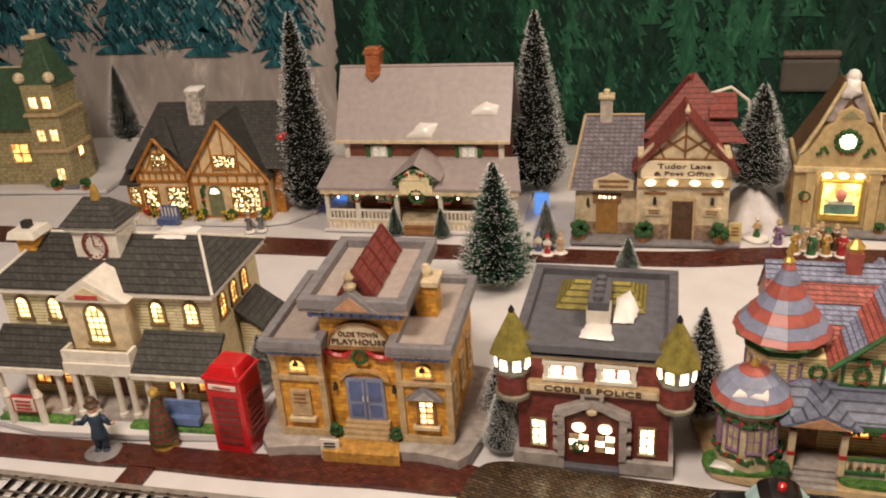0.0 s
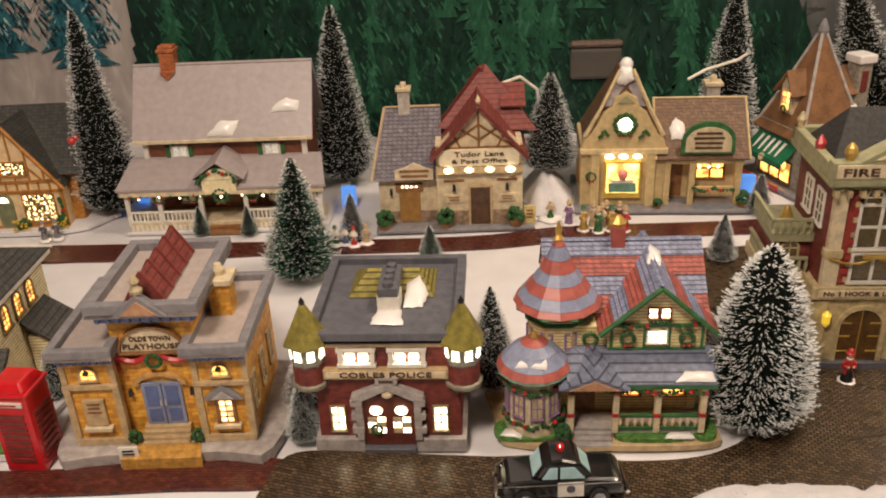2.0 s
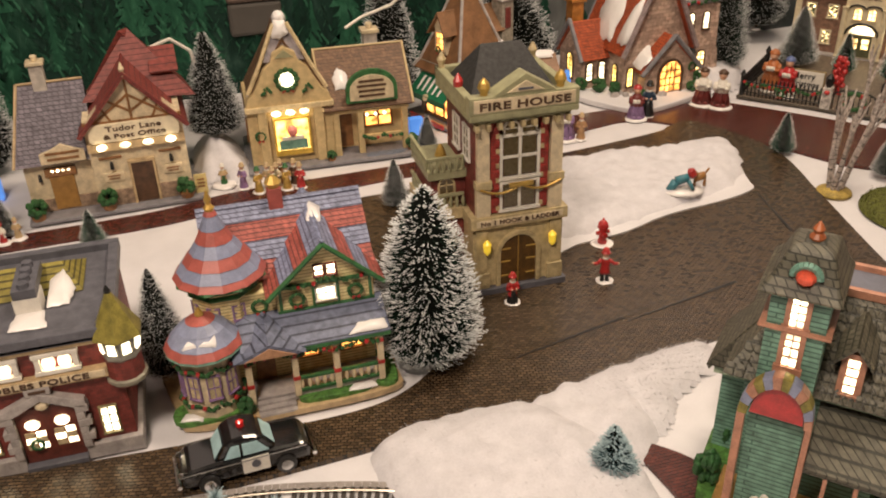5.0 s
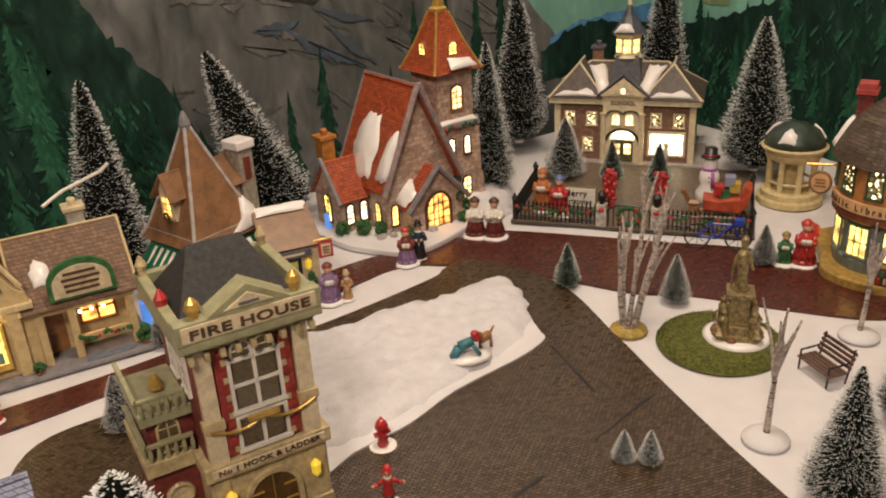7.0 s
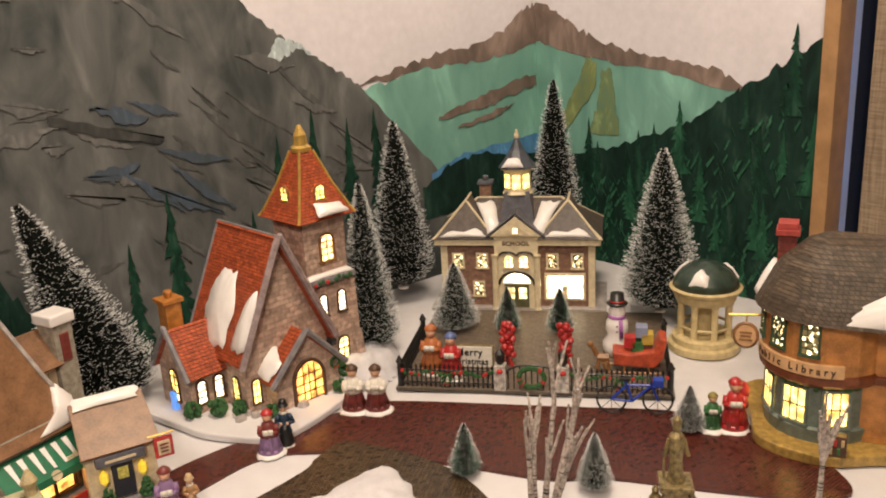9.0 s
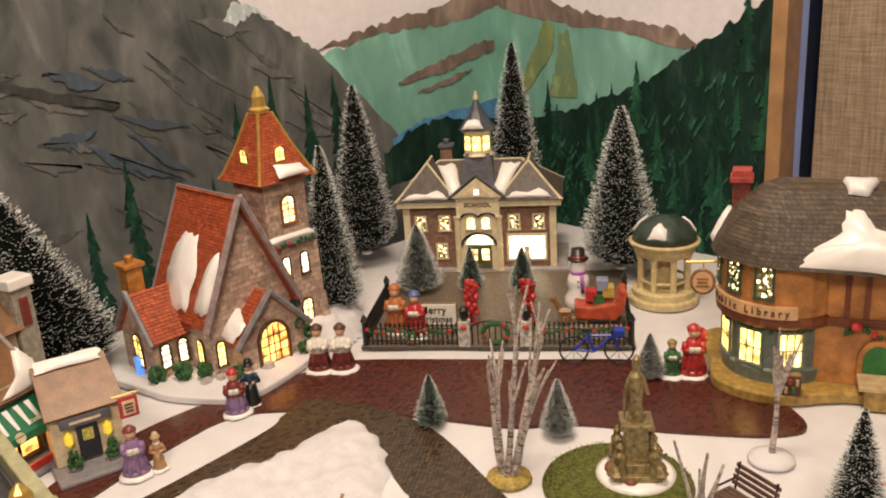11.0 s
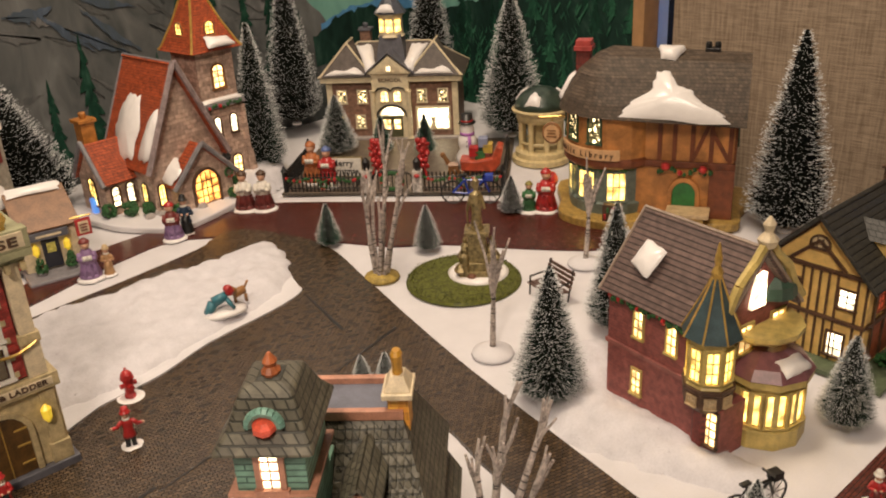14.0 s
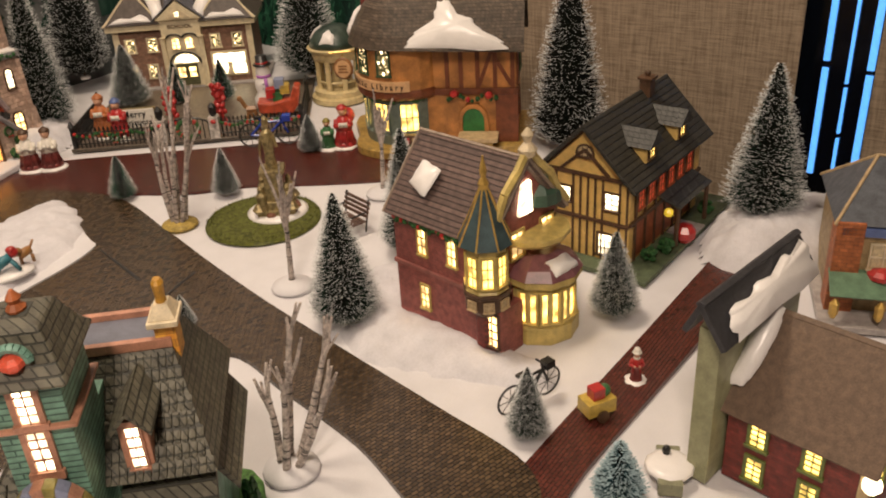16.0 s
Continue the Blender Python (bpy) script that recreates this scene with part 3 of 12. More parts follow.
road("road_side", [(0.80, 0.12), (0.86, 0.122), (1.0, 0.115), (1.164, 0.110), (1.30, 0.105), (1.30, 0.150), (1.169, 0.155), (1.0, 0.158), (0.86, 0.161), (0.80, 0.158)], ROADBRICK, "dark red brick-patterned side street strip", z=0.0022, k=4)
road("path_brick", [(0.545, 0.375), (0.562, 0.372), (0.59, 0.33), (0.60, 0.24), (0.56, 0.24), (0.55, 0.33)], ROADBRICK, "dark red brick-patterned curved path in snow", z=0.0012)
seams = G()
for a, b, w in (((0.893, 0.722), (0.872, 0.628), 0.0042), ((0.822, 0.568), (0.912, 0.590), 0.0036), ((0.50, 0.508), (0.62, 0.535), 0.0030), ((0.62, 0.528), (0.755, 0.556), 0.0034)):
    a, b = Vector((*a, 0)), Vector((*b, 0))
    s = Vector((-(b - a).y, (b - a).x, 0)).normalized() * w / 2
    seams.plate([tuple((a - s * 0.4)[:2]), tuple((b - s)[:2]), tuple((b + s)[:2]), tuple((a + s * 0.4)[:2])], 0.0025, 0.0029)
setting("road_seam", seams, BLACK, "black gaps between overlapping road sheets", "road")

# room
# dark plaster: the unseen south and west walls should bounce little light
WALLP = mat("dark_plaster", (0.085, 0.075, 0.066), 0.8, var=0.1, size=6, bump=0.2, fine=60)
WALLSKY = mat("mural_sky", (0.78, 0.75, 0.80), 0.7, var=0.08, size=5, bump=0.2, fine=80)
setting("floor", G().box(-1.85, 1.95, -1.65, 1.42, -0.86, -0.80), mat("brown_floor", (0.09, 0.06, 0.04), 0.6, var=0.3, size=12), "plain brown room floor", "floor")
setting("wall_north", G().box(-1.85, 1.75, 1.34, 1.42, -0.8, 1.5), WALLSKY, "pale painted backdrop board behind the village", "wall")
setting("wall_east", G().box(1.63, 1.71, 0.80, 1.34, -0.8, 1.5), WALLSKY, "pale painted backdrop board at the side", "wall")
setting("wall_south", G().box(-1.85, 1.95, -1.65, -1.57, -0.8, 1.5), WALLP, "unseen room wall, darkened to cut bounced light", "wall")
setting("wall_west", G().box(-1.85, -1.77, -1.57, 1.34, -0.8, 1.5), WALLP, "unseen room wall, darkened to cut bounced light", "wall")
# unseen ceiling closes the room, kept dark to hold bounce down
setting("ceiling", G().box(-1.85, 1.95, -1.65, 1.42, 1.5, 1.55), mat("ceiling_grey", (0.24, 0.22, 0.20), 0.8, var=0.05, size=4), "unseen grey ceiling, darkened to cut bounced light", "ceiling")
NIGHT = mat("dark_window", (0.004, 0.004, 0.006), 0.15, var=0.2, bump=0)
setting("wall_window", G().box(1.70, 1.78, -1.57, 0.80, -0.8, 1.5), NIGHT, "dark night window behind the shades", "window")
BLUELIGHT = mat("blue_dusk", (0.10, 0.36, 0.85), 0.4, emit=1.5, var=0.2, bump=0)
for y0, y1, lab in ((0.765, 0.776, "narrow slit"), (0.178, 0.186, "slit"), (0.120, 0.129, "slit"), (0.150, 0.154, "slit")):
    g = G()
    z = -0.1
    rnd = random.Random(int(y0 * 999))
    while z < 0.6:
        k = rnd.uniform(0.05, 0.16)
        g.box(1.694, 1.699, y0, y1, z, z + k)
        z += k + rnd.uniform(0.006, 0.015)
    setting("window_light", g, BLUELIGHT, "blue evening light between window shades", "window")


def weave_mat():
    m = bpy.data.materials.new("woven_shade")
    m.use_nodes = True
    nt = m.node_tree
    b = nt.nodes["Principled BSDF"]
    b.inputs["Roughness"].default_value = 0.85
    tc = nt.nodes.new("ShaderNodeTexCoord")
    facs = []
    for sc in ((1, 30, 420), (1, 320, 22)):
        mp = nt.nodes.new("ShaderNodeMapping")
        mp.inputs["Scale"].default_value = sc
        nt.links.new(tc.outputs["Object"], mp.inputs[0])
        n = nt.nodes.new("ShaderNodeTexNoise")
        n.inputs["Scale"].default_value, n.inputs["Detail"].default_value = 1.0, 4.0
        nt.links.new(mp.outputs[0], n.inputs["Vector"])
        facs.append(n)
    add = nt.nodes.new("ShaderNodeMath")
    add.operation = "ADD"
    nt.links.new(facs[0].outputs["Fac"], add.inputs[0])
    nt.links.new(facs[1].outputs["Fac"], add.inputs[1])
    mr = nt.nodes.new("ShaderNodeMapRange")
    mr.inputs[1].default_value, mr.inputs[2].default_value = 0.7, 1.3
    nt.links.new(add.outputs[0], mr.inputs[0])
    mix = nt.nodes.new("ShaderNodeMix")
    mix.data_type = "RGBA"
    mix.inputs[6].default_value, mix.inputs[7].default_value = (0.19, 0.14, 0.095, 1), (0.40, 0.31, 0.22, 1)
    nt.links.new(mr.outputs[0], mix.inputs[0])
    nt.links.new(mix.outputs[2], b.inputs["Base Color"])
    bp = nt.nodes.new("ShaderNodeBump")
    bp.inputs["Strength"].default_value, bp.inputs["Distance"].default_value = 0.5, 0.001
    nt.links.new(add.outputs[0], bp.inputs["Height"])
    nt.links.new(bp.outputs["Normal"], b.inputs["Normal"])
    return m


WEAVE = weave_mat()
setting("window_frame", G().box(1.60, 1.64, 0.779, 0.800, -0.8, 1.5), mat("pine_trim", (0.42, 0.24, 0.11), 0.5, var=0.25, size=30), "bare pine edge of the backdrop board", "trim", bevel=0.001)


def shade_panel(y0, y1, x):
    g = G()
    n = 24
    for i in range(n):
        a, b = y0 + (y1 - y0) * i / n, y0 + (y1 - y0) * (i + 1) / n
        xa, xb = (x + 0.004 * math.sin(t * 23) for t in (a, b))
        g.put([(xa, a, -0.8), (xb, b, -0.8), (xb, b, 1.5), (xa, a, 1.5), (xa + 0.003, a, -0.8), (xb + 0.003, b, -0.8), (xb + 0.003, b, 1.5), (xa + 0.003, a, 1.5)], [(3, 2, 1, 0), (4, 5, 6, 7)])
    tagged(part("window_shade", g, WEAVE, bevel=0), "woven beige fabric window shade hanging straight", "window shade", "window shades")


shade_panel(0.208, 0.758, 1.655)
shade_panel(-1.5, 0.112, 1.655)


# mural: flat painted shapes on the backdrop boards
def paint(name, colour, other, size=18, fine=130):
    """Brushed mural paint: soft blotches pulled into strokes, with lighter touches."""
    m = bpy.data.materials.new(name)
    m.use_nodes = True
    nt = m.node_tree
    b = nt.nodes["Principled BSDF"]
    b.inputs["Roughness"].default_value = 0.75
    b.inputs["Specular IOR Level"].default_value = 0.2
    tc = nt.nodes.new("ShaderNodeTexCoord")
    mp = nt.nodes.new("ShaderNodeMapping")
    mp.inputs["Rotation"].default_value = (0.5, 0.6, 0.3)
    mp.inputs["Scale"].default_value = (1.0, 1.0, 0.45)
    nt.links.new(tc.outputs["Object"], mp.inputs["Vector"])
    ns = []
    for s, d in ((size, 1.6), (size * 4.5, 0.8), (fine * 1.5, 0.2)):
        n = nt.nodes.new("ShaderNodeTexNoise")
        n.inputs["Scale"].default_value, n.inputs["Detail"].default_value, n.inputs["Distortion"].default_value = s, 5.0, d
        nt.links.new(mp.outputs[0], n.inputs["Vector"])
        ns.append(n)
    a = nt.nodes.new("ShaderNodeMath")
    a.operation = "MULTIPLY_ADD"
    a.inputs[1].default_value = 0.55
    nt.links.new(ns[1].outputs["Fac"], a.inputs[0])
    c = nt.nodes.new("ShaderNodeMath")
    c.operation = "MULTIPLY"
    c.inputs[1].default_value = 0.6
    nt.links.new(ns[0].outputs["Fac"], c.inputs[0])
    nt.links.new(c.outputs[0], a.inputs[2])
    r = nt.nodes.new("ShaderNodeValToRGB")
    r.color_ramp.elements[0].position, r.color_ramp.elements[0].color = 0.42, (*other, 1)
    r.color_ramp.elements[1].position, r.color_ramp.elements[1].color = 0.62, (*colour, 1)
    e = r.color_ramp.elements.new(0.76)
    e.color = (*[min(0.9, k * 1.5 + 0.015) for k in colour], 1)
    nt.links.new(a.outputs[0], r.inputs["Fac"])
    nt.links.new(r.outputs["Color"], b.inputs["Base Color"])
    bp = nt.nodes.new("ShaderNodeBump")
    bp.inputs["Strength"].default_value, bp.inputs["Distance"].default_value = 0.3, 0.001
    nt.links.new(ns[2].outputs["Fac"], bp.inputs["Height"])
    nt.links.new(bp.outputs[0], b.inputs["Normal"])
    return m


M_MOUNT = paint("mural_grey", (0.118, 0.122, 0.120), (0.046, 0.054, 0.055), 6)
M_BROWN = paint("mural_brown", (0.22, 0.165, 0.14), (0.12, 0.095, 0.08), 9)
M_TEAL = paint("mural_teal", (0.20, 0.42, 0.35), (0.14, 0.31, 0.26), 5)
M_OLIVE = paint("mural_olive", (0.20, 0.25, 0.10), (0.13, 0.21, 0.14), 12)
M_LAKE = paint("mural_lake", (0.10, 0.28, 0.52), (0.07, 0.20, 0.38), 20)
M_DKFOREST = paint("mural_forest", (0.010, 0.036, 0.026), (0.004, 0.015, 0.012), 12)
M_FIR = paint("mural_fir", (0.008, 0.044, 0.026), (0.003, 0.016, 0.011), 22)
M_FIRL = paint("mural_fir_light", (0.020, 0.095, 0.052), (0.009, 0.046, 0.028), 26)
M_BLUEFIR = paint("mural_blue_fir", (0.022, 0.115, 0.145), (0.004, 0.022, 0.034), 26)
M_FROST = paint("mural_frost", (0.30, 0.42, 0.44), (0.08, 0.22, 0.26), 40)
M_SNOWP = paint("mural_snowcap", (0.50, 0.58, 0.60), (0.36, 0.44, 0.48), 40)
M_GREYW = paint("mural_pale_grey", (0.40, 0.36, 0.34), (0.30, 0.27, 0.26), 8)


def mural(name, polys, material, layer, label, side="n"):
    g = G()
    for k, poly in enumerate(polys):
        d = 0.0007 * layer + 0.0006 * k / len(polys)
        n = len(poly)
        if side == "n":
            vs = [(u, 1.34 - d, z) for u, z in poly] + [(u, 1.34 - d + 0.0005, z) for u, z in poly]
        else:
            vs = [(1.63 - d, u, z) for u, z in poly] + [(1.63 - d + 0.0005, u, z) for u, z in poly]
        g.put(vs, [tuple(range(n))] + [(i, i + n, (i + 1) % n + n, (i + 1) % n) for i in range(n)])
    setting(name, g, material, label, "mural")


def rough_line(pts, seed, amp=0.004, k=8):
    rnd = random.Random(seed)
    out = []
    for (a, b), (c, d) in zip(pts, pts[1:]):
        for i in range(k):
            t = i / k
            out.append((a + (c - a) * t + rnd.uniform(-amp, amp) * 0.5, b + (d - b) * t + rnd.uniform(-amp, amp)))
    return out + [pts[-1]]


def fir_shape(u, z, h, w, rnd, tiers=6):
    """A painted fir: drooping, uneven boughs that thin out towards the tip."""
    left, right = [], []
    n = tiers + 5
    for i in range(n):
        f = i / n
        zz = z + h * f
        for side, k in ((right, 1), (left, -1)):
            r = w * (1 - f) ** 0.85 * rnd.uniform(0.55, 1.2)
            d = h * rnd.uniform(0.02, 0.07)
            side += [(u + k * r, zz - d), (u + k * r * 0.72, zz + h * 0.012), (u + k * r * rnd.uniform(0.3, 0.5), zz + h * 0.055)]
    return right + [(u, z + h)] + left[::-1]


mural("mural_mountain", [[(0.55, -0.05), (1.45, -0.05)] + rough_line([(1.45, 0.10), (1.38, 0.195), (1.249, 0.337), (1.19, 0.372), (1.148, 0.403), (1.11, 0.425), (1.06, 0.47), (0.9, 0.56), (0.55, 0.60)], 1)], M_MOUNT, 3, "dark grey painted mountain on the backdrop")
mural("mural_snowcap", [rough_line([(1.10, 0.365), (1.125, 0.385), (1.148, 0.395), (1.175, 0.385), (1.150, 0.405), (1.120, 0.412), (1.10, 0.388), (1.10, 0.365)], 5, 0.003)], M_SNOWP, 4, "pale snow streak painted on the mountain")
# long soft brush strokes down the mountain's flanks, in three tones
def mountain_top(u):
    line = [(0.55, 0.56), (0.9, 0.52), (1.06, 0.43), (1.148, 0.37), (1.249, 0.30), (1.38, 0.16), (1.45, 0.06)]
    for (a, b), (c, d) in zip(line, line[1:]):
        if u <= c:
            return b + (d - b) * (u - a) / (c - a)
    return 0.05


rnd = random.Random(8)
for name, tone, count, wide, layer, label in (
    ("mural_strokes_dark", ((0.096, 0.099, 0.097), (0.062, 0.067, 0.067)), 26, 0.013, 4, "dark grey brush strokes painted on the mountain"),
    ("mural_strokes_pale", ((0.130, 0.131, 0.129), (0.085, 0.090, 0.090)), 30, 0.015, 5, "pale grey brush strokes painted on the mountain"),
    ("mural_strokes_blue", ((0.064, 0.086, 0.118), (0.058, 0.074, 0.082)), 8, 0.016, 6, "blue-grey brush strokes painted on the mountain"),
):
    strokes = []
    for _ in range(count):
        u = rnd.uniform(0.66, 1.30) if "blue" not in name else rnd.uniform(0.78, 0.95)
        z = mountain_top(u) * (rnd.uniform(0.25, 0.98) if "blue" not in name else rnd.uniform(0.45, 0.68))
        l, w, k = rnd.uniform(0.03, 0.11), wide * rnd.uniform(0.35, 1.1), rnd.uniform(-1.0, -0.25) if u > 0.85 else rnd.uniform(-0.5, 0.2)
        strokes.append(rough_line([(u, z), (u + l * 0.5, z + k * l * 0.5 - w), (u + l, z + k * l)], int(u * 999), w * 0.22) + rough_line([(u + l, z + k * l), (u + l * 0.5, z + k * l * 0.5 + w * 0.4), (u, z)], int(z * 999), w * 0.22))
    mural(name, [q[::-1] for q in strokes], paint(name + "_paint", *tone, 14), layer, label)
for pts, seed in (([(0.80, 0.345), (0.86, 0.325), (0.94, 0.300), (0.93, 0.294), (0.85, 0.312), (0.80, 0.335)], 61),):
    mural("mural_ridges", [rough_line(pts + pts[:1], seed, 0.0025)[::-1]], paint("mural_shadow", (0.050, 0.053, 0.052), (0.028, 0.031, 0.031), 14), 7, "black-grey ridge stroke painted on the mountain")
mural("mural_hills", [[(1.2, -0.05), (1.63, -0.05), (1.63, 0.40)] + rough_line([(1.63, 0.372), (1.54, 0.362), (1.44, 0.352), (1.39, 0.355), (1.30, 0.332), (1.2, 0.32)], 3)], M_TEAL, 1, "teal painted hills on the backdrop")
mural("mural_peak", [rough_line([(1.25, 0.337), (1.33, 0.352), (1.40, 0.368), (1.48, 0.375), (1.55, 0.395), (1.60, 0.425), (1.628, 0.435)], 4, 0.005) + [(1.628, 0.37)] + rough_line([(1.628, 0.365), (1.54, 0.352), (1.44, 0.345), (1.38, 0.348), (1.25, 0.33)], 5)], M_BROWN, 2, "brown painted ridge line on the backdrop")
mural("mural_rocks", [rough_line([(1.40, 0.265), (1.47, 0.285), (1.56, 0.305), (1.625, 0.315), (1.625, 0.295), (1.55, 0.28), (1.50, 0.270), (1.40, 0.262)], 6, 0.004), rough_line([(1.44, 0.245), (1.52, 0.262), (1.57, 0.268), (1.52, 0.25), (1.44, 0.242)], 9, 0.003)], M_BROWN, 4, "brown painted rocks on the hills")
mural("mural_lake", [rough_line([(1.38, 0.178), (1.45, 0.198), (1.55, 0.205), (1.628, 0.208), (1.628, 0.16), (1.38, 0.16)], 7, 0.003)], M_LAKE, 4, "blue painted lake on the backdrop")
mural("mural_hills_side", [[(1.34, -0.05), (0.80, -0.05)][::-1] + [(1.34, 0.37)] + rough_line([(1.30, 0.365), (1.20, 0.345), (1.10, 0.335), (0.95, 0.31), (0.80, 0.30)], 11)], M_TEAL, 1, "teal painted hills on the side board", "e")
mural("mural_peak_side", [[(1.339, 0.37)] + [(1.339, 0.436)] + rough_line([(1.31, 0.43), (1.26, 0.40), (1.20, 0.375), (1.12, 0.355), (1.05, 0.345), (0.98, 0.335), (0.92, 0.312)], 12, 0.005) + rough_line([(0.92, 0.30), (1.05, 0.325), (1.15, 0.335), (1.25, 0.35), (1.339, 0.37)], 13, 0.004)], M_BROWN, 2, "brown painted peak on the side board", "e")
mural("mural_gorge", [rough_line([(1.20, 0.34), (1.22, 0.345), (1.26, 0.27), (1.30, 0.22), (1.30, 0.19), (1.25, 0.24), (1.20, 0.30), (1.20, 0.34)], 15, 0.004)], M_OLIVE, 4, "olive painted gorge with a stream", "e")
mural("mural_gorge_glow", [rough_line([(1.17, 0.33), (1.19, 0.325), (1.20, 0.26), (1.22, 0.22), (1.15, 0.22), (1.16, 0.28), (1.17, 0.33)], 16, 0.004)], paint("mural_moss_green", (0.18, 0.25, 0.12), (0.12, 0.24, 0.17), 20), 3, "moss green painted slope", "e")
mural("mural_forest_side", [[(1.335, -0.05), (1.335, 0.165)] + rough_line([(1.30, 0.175), (1.20, 0.19), (1.10, 0.22), (1.02, 0.25), (0.96, 0.29), (0.92, 0.315), (0.86, 0.35), (0.80, 0.395)], 17, 0.006) + [(0.80, -0.05)]], M_DKFOREST, 5, "dark painted forest slope on the side board", "e")
rnd = random.Random(21)
firs = [[], []]
for i in range(60):
    u = rnd.uniform(0.81, 1.33)
    top = 0.19 + max(0, (1.12 - u)) * 0.55
    h = rnd.uniform(0.05, 0.12)
    firs[i % 2].append(fir_shape(u, rnd.uniform(-0.02, top - 0.04), h, h * 0.2, rnd))
mural("mural_firs_side", firs[0], M_FIR, 6, "dark green painted fir trees", "e")
mural("mural_firs_side_light", firs[1][:22], M_FIRL, 7, "lighter green painted fir trees", "e")
mural("mural_shore", [rough_line([(1.36, 0.155), (1.42, 0.185), (1.50, 0.192), (1.628, 0.172), (1.628, 0.10), (1.36, 0.10)], 18, 0.006)], M_DKFOREST, 5, "dark painted shore line", "n")
mural("mural_forest", [[(-0.40, -0.05), (0.74, -0.05)] + rough_line([(0.74, 0.10), (0.70, 0.20), (0.64, 0.26), (0.60, 0.34), (0.50, 0.60), (-0.42, 0.60), (-0.385, 0.2), (-0.40, 0.1)], 19, 0.01)], M_DKFOREST, 6, "dark green painted forest on the backdrop")
rnd = random.Random(22)
firs = [[], [], []]
for i in range(230):
    u, z = rnd.uniform(-0.38, 0.72), rnd.uniform(-0.02, 0.38)
    if u > 0.55 and z > 0.12:
        continue
    h = rnd.uniform(0.10, 0.17)
    firs[i % 3].append(fir_shape(u, z, h, h * rnd.uniform(0.14, 0.24), rnd, 8))
mural("mural_firs", firs[0] + firs[2], M_FIR, 7, "dark green painted fir trees")
mural("mural_firs_light", firs[1][: len(firs[1]) * 2 // 3], M_FIRL, 8, "lighter green painted fir trees")
firs = []
for u, z, h in ((0.70, 0.05, 0.16), (0.78, 0.04, 0.13), (0.93, 0.03, 0.20), (0.87, 0.02, 0.15), (1.10, 0.12, 0.16), (1.16, 0.10, 0.21), (1.22, 0.14, 0.15), (1.27, 0.10, 0.2), (1.05, 0.06, 0.12), (1.33, 0.06, 0.15)):
    firs.append(fir_shape(u, z, h, h * 0.14, rnd, 5))
mural("mural_firs_mid", firs, M_FIR, 7, "dark green painted fir trees before the mountain")
mural("mural_pale", [[(-1.77, -0.05), (-0.385, -0.05), (-0.385, 0.45), (-1.77, 0.45)]], M_GREYW, 3, "pale grey painted mist")
rnd = random.Random(23)
blue, frost = [], []
for i in range(46):
    u = rnd.uniform(-1.7, -0.46)
    z = rnd.uniform(0.11, 0.40) - 0.02 * math.sin(u * 20)
    h = rnd.uniform(0.16, 0.26)
    blue.append(fir_shape(u, z, h, h * 0.33, rnd, 9))
    for _ in range(26):
        a, b = u + rnd.uniform(-0.06, 0.06), z + rnd.uniform(0, h)
        l = rnd.uniform(0.006, 0.016)
        dx = rnd.choice((-1, 1)) * rnd.uniform(0.4, 0.9)
        frost.append([(a, b), (a + dx * l, b - l), (a + dx * l * 1.15, b - l * 0.7), (a + 0.002, b + 0.004)] if dx > 0 else [(a + 0.002, b + 0.004), (a + dx * l * 1.15, b - l * 0.7), (a + dx * l, b - l), (a, b)])
mural("mural_blue_firs", blue, M_BLUEFIR, 9, "blue-teal painted snowy fir trees")
mural("mural_frost", frost, M_FROST, 10, "pale frost strokes painted on the fir trees")


# lighter brush touches along the painted boughs
def touches(name, count, u0, u1, top, side, layer, seed, tone=((0.030, 0.120, 0.068), (0.012, 0.058, 0.036)), low=0.0, label="lighter green brush touches on painted firs"):
    rnd = random.Random(seed)
    out = []
    for _ in range(count):
        u = rnd.uniform(u0, u1)
        z = rnd.uniform(low, top(u))
        l, dx = rnd.uniform(0.006, 0.020), rnd.choice((-1, 1)) * rnd.uniform(0.3, 0.7)
        q = [(u, z), (u + dx * l, z - l), (u + dx * l + 0.0022, z - l * 0.7), (u + 0.0016, z + 0.003)]
        out.append(q if dx > 0 else q[::-1])
    mural(name, out, paint("mural_bough", *tone, 40), layer, label, side)


touches("mural_boughs", 1300, -0.38, 0.66, lambda u: 0.5 if u < 0.52 else 0.2, "n", 9, 41)
touches("mural_boughs_side", 420, 0.82, 1.32, lambda u: 0.16 + max(0, 1.12 - u) * 0.5, "e", 8, 42)
touches("mural_boughs_shade", 900, -0.38, 0.66, lambda u: 0.5 if u < 0.52 else 0.2, "n", 10, 43, ((0.007, 0.030, 0.020), (0.003, 0.012, 0.009)), label="blackish green brush touches between painted firs")
touches("mural_blue_boughs", 1500, -1.2, -0.42, lambda u: 0.45, "n", 10, 44, ((0.030, 0.150, 0.185), (0.010, 0.060, 0.085)), 0.17, "teal brush touches on painted snowy firs")
touches("mural_blue_shade", 1300, -1.2, -0.42, lambda u: 0.45, "n", 11, 45, ((0.008, 0.030, 0.044), (0.003, 0.012, 0.018)), 0.18, "dark teal brush touches between painted snowy firs")


# cotton and snow mounds
def inside(poly, x, y):
    r = False
    for (a, b), (c, d) in zip(poly, poly[1:] + poly[:1]):
        if (b > y) != (d > y) and x < (c - a) * (y - b) / (d - b) + a:
            r = not r
    return r


